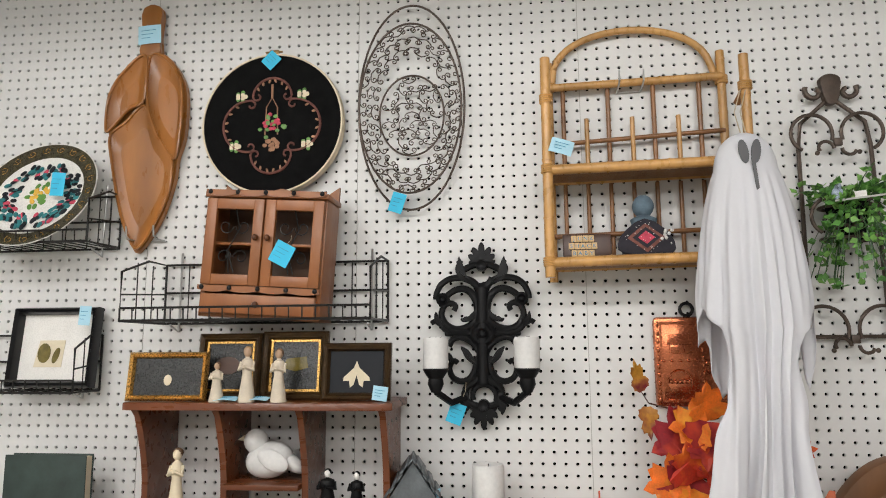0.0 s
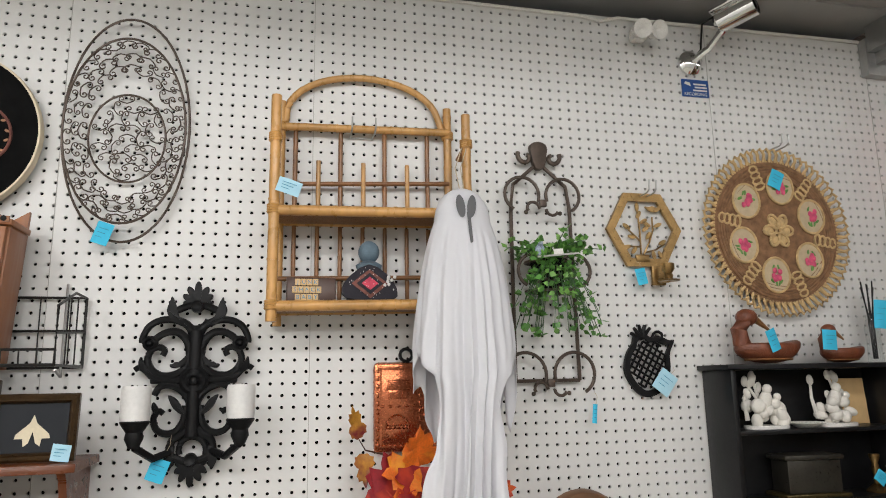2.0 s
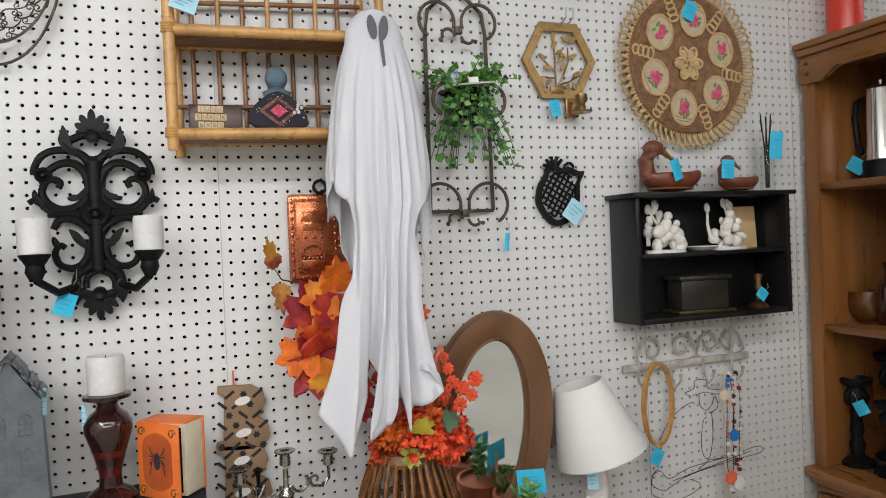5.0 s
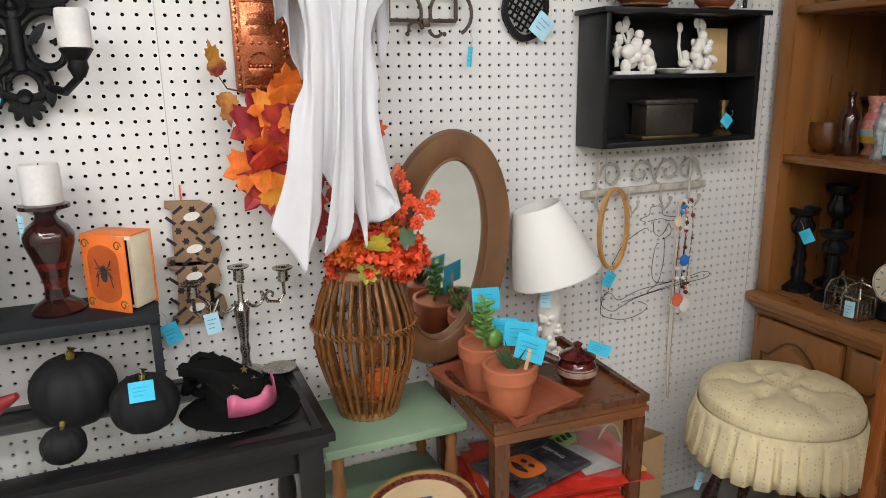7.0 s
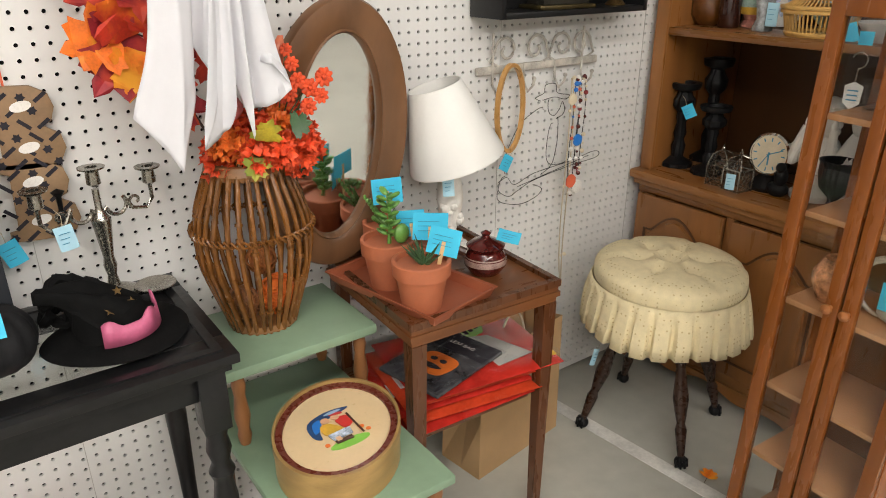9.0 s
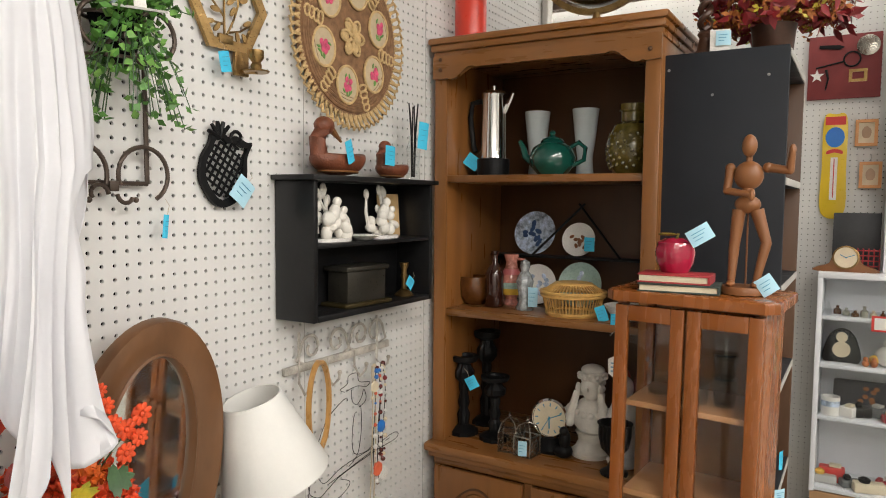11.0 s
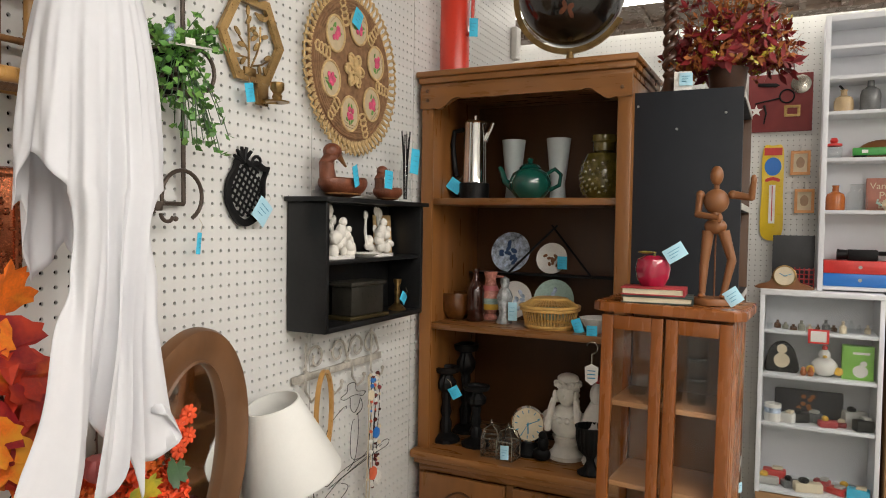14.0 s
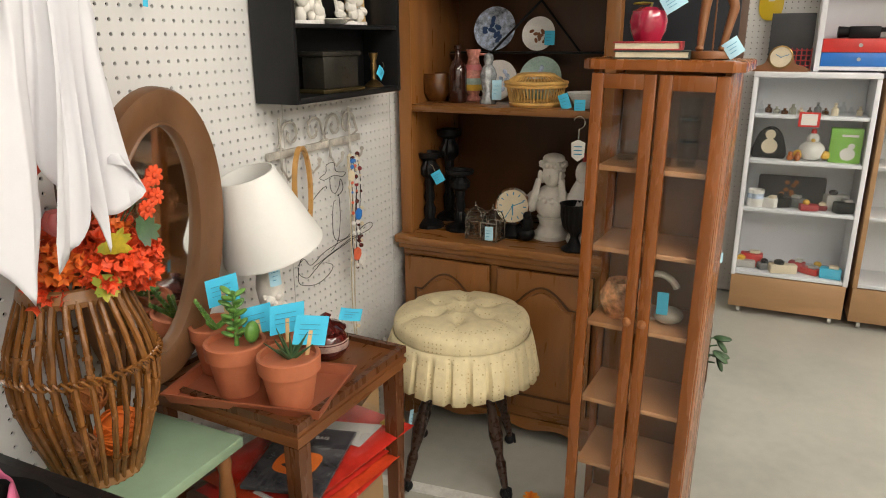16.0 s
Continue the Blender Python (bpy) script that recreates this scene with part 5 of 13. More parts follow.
def figurine(x, y, z, h, mat, label, wide=0.28, arms=True, head=None, hair=None):
    """A plain standing figure in one mesh; head and hair may have colours of their own."""
    bm = bm_new()
    lathe(bm, [(h * wide * 0.5, 0), (h * wide * 0.48, h * 0.03), (h * wide * 0.36, h * 0.3), (h * wide * 0.27, h * 0.52), (h * wide * 0.36, h * 0.68), (h * wide * 0.3, h * 0.76), (h * 0.04, h * 0.8), (h * 0.035, h * 0.83)], seg=18)
    if arms:
        for s in (-1, 1):
            tube(bm, [(s * h * wide * 0.34, 0, h * 0.72), (s * h * wide * 0.42, -h * 0.05, h * 0.58), (s * h * 0.01, -h * wide * 0.42, h * 0.64)], h * 0.035, 8)
    made = set(bm.faces)
    ball(bm, (0, 0, h * 0.9), (h * 0.075, h * 0.08, h * 0.095), 12)
    for f in set(bm.faces) - made:
        f.material_index = 1
    made = set(bm.faces)
    ball(bm, (0, h * 0.022, h * 0.925), (h * 0.086, h * 0.082, h * 0.085), 12)
    for f in set(bm.faces) - made:
        f.material_index = 2
    ob = part("figurine", bm, mat)
    ob.data.materials.append(head or mat)
    ob.data.materials.append(hair or mat)
    ob.matrix_basis = pose(x, y, z)
    return tagged(ob, label, "figurine")


M_WILLOW = material("cream carved resin", (0.58, 0.50, 0.39), 0.75, vary=0.15, scale=40, bump=0.3)
M_HAIRB = material("brown painted hair", (0.13, 0.07, 0.035), 0.7, vary=0.2, scale=40)
M_HAIRT = material("tan painted hair", (0.34, 0.20, 0.09), 0.7, vary=0.2, scale=40)
figurine(-0.525, -0.185, ZS, 0.084, M_WILLOW, "small cream figurine with folded arms and brown hair", 0.4, head=M_SKIN, hair=M_HAIRB)
figurine(-0.456, -0.188, ZS, 0.117, M_WILLOW, "tall cream figurine with folded arms and tan hair", 0.32, head=M_SKIN, hair=M_HAIRT)
figurine(-0.386, -0.188, ZS, 0.112, M_WILLOW, "cream figurine holding something to its chest", 0.32, head=M_SKIN, hair=M_HAIRB)
figurine(-0.634, -0.13, 1.1305, 0.135, M_CREAM, "cream winged figurine in a shelf cubby", hair=M_HAIRB)
figurine(-0.292, -0.13, 1.1305, 0.095, M_CAST, "black and white figurine in a shelf cubby", 0.5, head=M_WHITE)
figurine(-0.228, -0.13, 1.1305, 0.09, M_CAST, "black and white figurine with raised arm", 0.45, head=M_WHITE)
for x in (-0.5, -0.432):
    tag(x, -0.187, 1.377, 0.05, 0.03, tilt=-80, mat=M_TAGP, string=0)


def bird():
    b = thing("bird_figure", (-0.437, -0.09, 1.195), "plump white ceramic bird in a shelf cubby", "bird figure")
    bm = bm_new()
    ball(bm, (0.0, 0, 0.042), (0.055, 0.036, 0.04), 18, Matrix.Rotation(radians(-12), 4, "Y"))
    ball(bm, (-0.032, 0, 0.082), (0.028, 0.025, 0.028), 14)
    ball(bm, (0.052, 0, 0.036), (0.035, 0.02, 0.016), 12, Matrix.Rotation(radians(35), 4, "Y"))
    part("body", bm, M_WAX, b)
    bm = bm_new()
    lathe(bm, [(0.008, 0), (0.0, 0.018)], seg=8, m=pose(-0.058, 0, 0.088, 0, -100, 0))
    part("beak", bm, M_CREAM, b)
    for s in (-1, 1):
        bm = bm_new()
        ball(bm, (0.018, s * 0.032, 0.045), (0.038, 0.008, 0.022), 12, Matrix.Rotation(radians(25), 4, "Y"))
        part("wing", bm, M_WAX, b)


bird()


def book(name, lo, size, cover, label, rx=0, ry=0, rz=0, pages=None):
    """A closed book lying at lo: x is the spine's length."""
    b = thing(name, lo, label, "book", rz=rz, rx=rx, ry=ry)
    x, y, z = size
    for z0 in (0, z - 0.003):
        bm = bm_new()
        box(bm, (0, 0, z0), (x, y, z0 + 0.003), 0.0008)
        part("cover", bm, cover, b)
    bm = bm_new()
    box(bm, (0, 0, 0.003), (x, 0.004, z - 0.003), 0.0)
    part("spine", bm, cover, b)
    bm = bm_new()
    box(bm, (0.003, 0.0045, 0.0032), (x - 0.003, y - 0.004, z - 0.0032))
    part("page_block", bm, pages or M_PAPER, b)
    return b


book("old_book", (-1.06, -0.085, 1.05), (0.20, 0.195, 0.03), M_BOOKGR, "old worn green cloth book standing upright", rx=90)


def book_prop():
    s = thing("ledge", (-0.955, -0.004, 1.0), "plain brown ledge under the old green book", "shelf")
    bm = bm_new()
    box(bm, (-0.25, -0.15, 0.03), (0.20, 0, 0.049), 0.002)
    part("board", bm, M_SHELFW, s)
    for x in (-0.2, 0.15):
        bm = bm_new()
        box(bm, (x, -0.1, 0.0), (x + 0.012, 0, 0.029))
        part("bracket", bm, M_SHELFW, s)


book_prop()


def smooth_path(pts, n=4):
    """Catmull-Rom through the control points of an open line."""
    out = []
    for i in range(len(pts) - 1):
        a, b, c, d = (Vector(pts[max(0, min(len(pts) - 1, i + k))]) for k in (-1, 0, 1, 2))
        for j in range(n):
            f = j / n
            out.append(tuple(0.5 * ((2 * b) + (c - a) * f + (2 * a - 5 * b + 4 * c - d) * f * f + (3 * b - a - 3 * c + d) * f ** 3)))
    return out + [tuple(pts[-1])]


def sconce():
    s = thing("wall_sconce", (0.040, -0.012, 1.295), "black cast iron scrolled wall sconce holding two candles", "wall sconce")
    P3 = lambda pts, o=0.016: [(u, -o, v) for u, v in pts]

    def leaf_part(pts, o=0.012, th=0.012):
        bm = bm_new()
        slab(bm, smooth_loop(pts, 4), th, WALLM @ pose(0, 0, o), 0.003)
        part("leaf", bm, M_CAST, s)

    for sd in (-1, 1):
        S = lambda pts: [(sd * u, v) for u, v in smooth_path(pts)]
        for nm, pts, r, r2 in (
                ("outer_scroll", [(0.002, 0.300), (0.014, 0.332), (0.04, 0.347), (0.072, 0.347), (0.095, 0.334), (0.107, 0.311), (0.108, 0.299)], 0.0095, 0.0065),
                ("inner_scroll", [(0.008, 0.235), (0.010, 0.27), (0.016, 0.30), (0.034, 0.32), (0.056, 0.322), (0.076, 0.312), (0.086, 0.30)], 0.010, 0.0075),
                ("c_scroll", [(0.066, 0.272), (0.062, 0.283), (0.073, 0.290), (0.088, 0.284), (0.095, 0.264), (0.086, 0.243), (0.065, 0.230), (0.038, 0.233), (0.018, 0.248), (0.011, 0.268)], 0.0065, 0.009),
                ("side_sprig", [(0.02, 0.220), (0.055, 0.222), (0.082, 0.228), (0.097, 0.242), (0.110, 0.248), (0.119, 0.243)], 0.0095, 0.006),
                ("lower_scroll", [(0.006, 0.175), (0.022, 0.198), (0.048, 0.211), (0.068, 0.207), (0.078, 0.190)], 0.009, 0.007),
                ("lower_scroll", [(0.014, 0.168), (0.017, 0.14), (0.030, 0.118), (0.05, 0.111), (0.070, 0.120), (0.077, 0.142), (0.068, 0.158), (0.058, 0.152)], 0.0085, 0.006),
                ("foot_scroll", [(0.002, 0.128), (0.02, 0.11), (0.038, 0.098), (0.044, 0.075), (0.042, 0.055), (0.035, 0.046)], 0.010, 0.006)):
            bm = bm_new()
            tube(bm, P3(S(pts)), r, 8, r2=r2)
            part(nm, bm, M_CAST, s)
        M = lambda pts: [(sd * u, v) for u, v in pts]
        leaf_part(M([(0.012, 0.278), (0.022, 0.268), (0.036, 0.256), (0.05, 0.254), (0.046, 0.246), (0.03, 0.248), (0.014, 0.258)]))
        leaf_part(M([(0.012, 0.150), (0.022, 0.165), (0.034, 0.182), (0.050, 0.190), (0.046, 0.176), (0.038, 0.162), (0.02, 0.148)]))
        leaf_part(M([(0.016, 0.335), (0.034, 0.350), (0.042, 0.375), (0.052, 0.398), (0.056, 0.385), (0.062, 0.368), (0.052, 0.348), (0.030, 0.334)]))
        leaf_part(M([(0.088, 0.236), (0.098, 0.250), (0.108, 0.270), (0.112, 0.252), (0.104, 0.238)]))
        leaf_part(M([(0.034, 0.088), (0.05, 0.076), (0.052, 0.055), (0.042, 0.036), (0.036, 0.052), (0.034, 0.070)]))
        leaf_part(M([(0.074, 0.152), (0.082, 0.166), (0.078, 0.176), (0.068, 0.162)]))
        bm = bm_new()
        lathe(bm, [(0.016, 0), (0.016, 0.008), (0.010, 0.012), (0.007, 0.007), (0.003, 0.013)], seg=16, m=pose(sd * 0.091, -0.014, 0.298, 90, 0, 0))
        part("rosette", bm, M_CAST, s)
        # arm, cup and candle
        bm = bm_new()
        tube(bm, [(sd * 0.04, -0.018, 0.075), (sd * 0.07, -0.045, 0.065), (sd * 0.098, -0.085, 0.09), (sd * 0.1, -0.09, 0.12)], 0.008, 8)
        lathe(bm, [(0.010, 0), (0.018, 0.018), (0.016, 0.03), (0.026, 0.045), (0.029, 0.05), (0.026, 0.052)], (sd * 0.1, -0.09, 0.09), 16)
        part("candle_arm", bm, M_CAST, s)
    bm = bm_new()
    tube(bm, P3([(0, 0.105), (0, 0.13), (0, 0.17), (0, 0.24), (0, 0.29), (0, 0.325)]), 0.0155, 10)
    part("stem", bm, M_CAST, s)
    bm = bm_new()
    box(bm, (-0.088, -0.020, 0.213), (0.088, -0.008, 0.226), 0.004)
    part("cross_bar", bm, M_CAST, s)
    bm = bm_new()
    lathe(bm, [(0.030, 0), (0.030, 0.014), (0.024, 0.019), (0.018, 0.015), (0.012, 0.018), (0.009, 0.024), (0.004, 0.018), (0.0, 0.018)], seg=24, m=pose(0, -0.012, 0.220, 90, 0, 0))
    part("centre_rosette", bm, M_CAST, s)
    for z, up in ((0.372, 1), (0.062, -1)):
        bm = bm_new()
        tube(bm, P3(spiral(0, z - up * 0.015, 0.030, 0.024, 200 if up > 0 else -20, 340 if up > 0 else 200, 12)), 0.0065, 8)
        part("arch", bm, M_CAST, s)
        bm = bm_new()
        tube(bm, P3([(-0.042, z - up * 0.004), (-0.02, z + up * 0.006), (0, z + up * 0.008), (0.02, z + up * 0.006), (0.042, z - up * 0.004)]), 0.0085, 8)
        part("cross_scroll", bm, M_CAST, s)
        for k in range(7):
            a = radians(90 * up + (k - 3) * 27)
            L = 0.052 - 0.007 * abs(k - 3)
            c, sn = math.cos(a), math.sin(a)
            q = [(c * L * f - sn * w, z + up * 0.008 + sn * L * f + c * w) for f, w in ((0, 0.004), (0.5, 0.007), (0.85, 0.006), (1, 0), (0.85, -0.006), (0.5, -0.007), (0, -0.004))]
            leaf_part(q, 0.010 + 0.001 * (k % 2), 0.010)
        bm = bm_new()
        lathe(bm, [(0.014, 0), (0.012, 0.016), (0.005, 0.011)], seg=14, m=pose(0, -0.016, z + up * 0.004, 90, 0, 0))
        part("boss", bm, M_CAST, s)
    for sd in (-1, 1):
        c = thing("pillar_candle", (0.04 + sd * 0.1, -0.102, 1.4375), "stubby off-white pillar candle on an iron sconce", "candle", group="pillar candles")
        bm = bm_new()
        lathe(bm, [(0.027, 0), (0.028, 0.004), (0.0285, 0.06), (0.026, 0.067), (0.018, 0.064), (0.0, 0.062)], seg=22)
        part("wax", bm, M_WAX, c)
        bm = bm_new()
        tube(bm, [(0, 0, 0.061), (0.001, 0, 0.069)], 0.001, 5)
        part("wick", bm, M_CAST, c)


sconce()
tag(-0.022, -0.04, 1.335, 0.036, 0.046, roll=20, string=0.05)


def bamboo_shelf():
    b = thing("bamboo_shelf", (0.0, 0.0, 1.63), "honey coloured bamboo wall shelf with arched top and two tiers", "wall shelf")
    X0, X1, YF, YB = 0.195, 0.607, -0.135, -0.018
    Z = lambda z: z - 1.63

    def cane(name, pts, r, mat=M_BAMBOO, knots=True, parent=b):
        bm = bm_new()
        tube(bm, pts, r, 10)
        if knots and len(pts) == 2:
            p, q = Vector(pts[0]), Vector(pts[1])
            d = q - p
            for k in range(1, int(d.length / 0.13) + 1):
                c = p + d * (k * 0.13 / d.length)
                tube(bm, [c - d.normalized() * 0.002, c + d.normalized() * 0.002], r * 1.1, 10)
        return part(name, bm, mat, parent)

    cane("post", [(X0, YF, Z(1.63)), (X0, YF, Z(2.125))], 0.0115)
    cane("post", [(X1 + 0.015, YF, Z(1.63)), (X1 + 0.015, YF, Z(2.11))], 0.0105)
    cane("post", [(X0 + 0.012, YB, Z(1.63)), (X0 + 0.012, YB, Z(2.16))], 0.010)
    cane("post", [(X1, YB, Z(1.63)), (X1, YB, Z(2.17))], 0.010)
    arc = [((X0 + X1) / 2 - 0.185 * math.cos(a), YB, Z(2.12) + 0.115 * math.sin(a) ** 0.9 if a not in (0,) else Z(2.12)) for a in (math.pi * i / 20 for i in range(1, 20))]
    cane("arch", [(X0 + 0.02, YB, Z(2.10))] + arc + [(X1 - 0.01, YB, Z(2.10))], 0.0085)
    cane("rail", [(X0 + 0.01, YB - 0.01, Z(2.095)), (X1, YB - 0.01, Z(2.105))], 0.0095)
    cane("rail", [(X0, YB - 0.008, Z(1.955)), (X1, YB - 0.008, Z(1.975))], 0.0055, M_BAMBOOD)
    cane("rail", [(X0, YB - 0.008, Z(1.735)), (X1, YB - 0.008, Z(1.745))], 0.0055, M_BAMBOOD)
    for k in range(4):
        x = X0 + 0.045 + 0.105 * k
        cane("slat", [(x, YB, Z(1.885)), (x, YB, Z(2.10))], 0.0055, M_BAMBOOD)
    for k in range(3):
        x = X0 + 0.098 + 0.105 * k
        cane("slat", [(x, YB - 0.01, Z(1.885)), (x, YB - 0.01, Z(2.015))], 0.0055)
    for k in range(8):
        x = X0 + 0.045 + 0.0525 * k
        cane("slat", [(x, YB, Z(1.66)), (x, YB, Z(1.86))], 0.005, M_BAMBOOD)
    for z in (1.867, 1.662):
        cane("front_rail", [(X0, YF, Z(z)), (X1 + 0.015, YF, Z(z + 0.008))], 0.0115)
        cane("back_rail", [(X0, YB, Z(z)), (X1, YB, Z(z + 0.008))], 0.009)
        for x in (X0, X1 + 0.008):
            cane("side_rail", [(x, YF, Z(z + 0.004)), (x, YB, Z(z + 0.004))], 0.009)
        n = 11
        for k in range(n):
            y = YF + 0.014 + (YB - YF - 0.024) * k / (n - 1)
            cane("shelf_cane", [(X0 + 0.005, y, Z(z + 0.001)), (X1, y, Z(z + 0.008))], 0.0058, M_BAMBOOD)
    for x, y, zs in ((X0, YF, (1.665, 1.87, 2.03)), (X1, YB, (2.10,)), (X1 + 0.015, YF, (1.87, 2.04)), (X0 + 0.012, YB, (2.10,))):
        for z in zs:
            bm = bm_new()
            for k in range(4):
                tube(bm, [(x + 0.0125 * math.cos(a), y + 0.0125 * math.sin(a), Z(z) - 0.008 + 0.005 * k) for a in (2 * math.pi * i / 12 for i in range(12))], 0.003, 5, True)
            part("cane_binding", bm, M_BAMBOO, b)
    cane("branch_stub", [(X1 + 0.005, YF + 0.03, Z(2.01)), (X1 + 0.015, YF, Z(2.035))], 0.008, M_BAMBOOD)


bamboo_shelf()
tag(0.225, -0.16, 1.912, 0.05, 0.032, roll=18, mat=M_TAGP, string=0.0)


def letter_tiles():
    s = thing("word_plaque", (0.225, -0.105, 1.6735), "wooden block with lettered wooden tiles on the bamboo shelf", "sign", rx=-6)
    bm = bm_new()
    box(bm, (0.0, 0, 0), (0.105, 0.014, 0.056), 0.003)
    part("block", bm, M_LEATHER, s)
    for r, word in enumerate(("JUNK", "SHACK", "BABY")):
        for k, ch in enumerate(word):
            x = 0.012 + (0.006 if len(word) == 4 else 0) + 0.0125 * k
            z = 0.037 - 0.0165 * r
            bm = bm_new()
            box(bm, (x, -0.004, z), (x + 0.0118, -0.0003, z + 0.0145), 0.001)
            tl = part("tile", bm, M_CREAMT, s)
            cu = bpy.data.curves.new("letter", "FONT")
            cu.body, cu.size, cu.align_x, cu.extrude = ch, 0.012, "CENTER", 0.0002
            me_ob = bpy.data.objects.new("letter_tmp", cu)
            scene.collection.objects.link(me_ob)
            me = bpy.data.meshes.new_from_object(me_ob.evaluated_get(bpy.context.evaluated_depsgraph_get()))
            bpy.data.objects.remove(me_ob)
            me.materials.clear()
            me.materials.append(M_INK)
            ob = new("letter", me)
            ob.parent = tl
            ob.matrix_basis = pose(x + 0.0059, -0.0045, z + 0.003, 90, 0, 0)


M_CREAMT = material("pale letter tile", (0.62, 0.42, 0.20), 0.5, vary=0.1, scale=40)
letter_tiles()


def cloth_doll():
    bm = bm_new()
    lathe(bm, [(0.052, 0), (0.05, 0.012), (0.034, 0.05), (0.026, 0.075), (0.03, 0.088), (0.012, 0.098)], (0, 0, 0), 16)
    ball(bm, (0, 0, 0.118), (0.024, 0.022, 0.026), 14)
    d = part("doll", bm, M_DOLLB)
    d.matrix_basis = pose(0.405, -0.075, 1.6735)
    tagged(d, "small faceless cloth doll in a blue dress on the bamboo shelf", "doll")
    q = thing("patchwork_quilt", (0.402, -0.122, 1.676), "small red and black patchwork cloth held by a doll", "quilt", rx=-14)
    s = 0.05
    bm = bm_new()
    slab(bm, smooth_loop([(-s, 0.004), (s, 0.0), (s * 1.05, 0.045), (0.0, 0.085), (-s * 1.1, 0.042)], 3), 0.005, WALLM, 0.002)
    part("black_ground", bm, M_BLACKD, q)
    for k, (a, mat, o) in enumerate(((0.040, M_REDST, 0.0055), (0.029, M_BLACKD, 0.0065), (0.018, M_PINKST, 0.0075))):
        bm = bm_new()
        slab(bm, [(0, 0.038 - a * 0.85), (a, 0.038), (0, 0.038 + a * 0.85), (-a, 0.038)], 0.001, WALLM @ pose(0, 0, o))
        part("patch", bm, mat, q)
    bm = bm_new()
    rng = random.Random(9)
    for k in range(46):
        u, v = rng.uniform(-0.045, 0.045), rng.uniform(0.004, 0.075)
        if abs(u) / 0.05 + abs(v - 0.038) / 0.045 < 0.98:
            ball(bm, (u, -0.0088, v), 0.0009, 5)
    tagged(part("white_dot", bm, M_WHITE, q), kind="stuff")
    f = thing("flower_bunch", (0.445, -0.115, 1.715), "tiny bunch of silver grey flowers", "flowers")
    bm = bm_new()
    for k in range(14):
        ball(bm, (rng.uniform(-0.012, 0.012), rng.uniform(-0.006, 0.006), rng.uniform(-0.016, 0.016)), 0.004, 6)
    tagged(part("blossom", bm, M_WAX, f), kind="stuff")
    bm = bm_new()
    tube(bm, [(0, 0, -0.014), (0.004, 0.004, -0.03)], 0.003, 5)
    part("stem", bm, M_LEAFD, f)


M_DOLLB = material("slate blue doll cloth", (0.11, 0.16, 0.20), 0.9, vary=0.3, scale=30)
M_BLACKD = material("black print cotton", (0.02, 0.018, 0.025), 0.9, vary=0.3, scale=40)
cloth_doll()


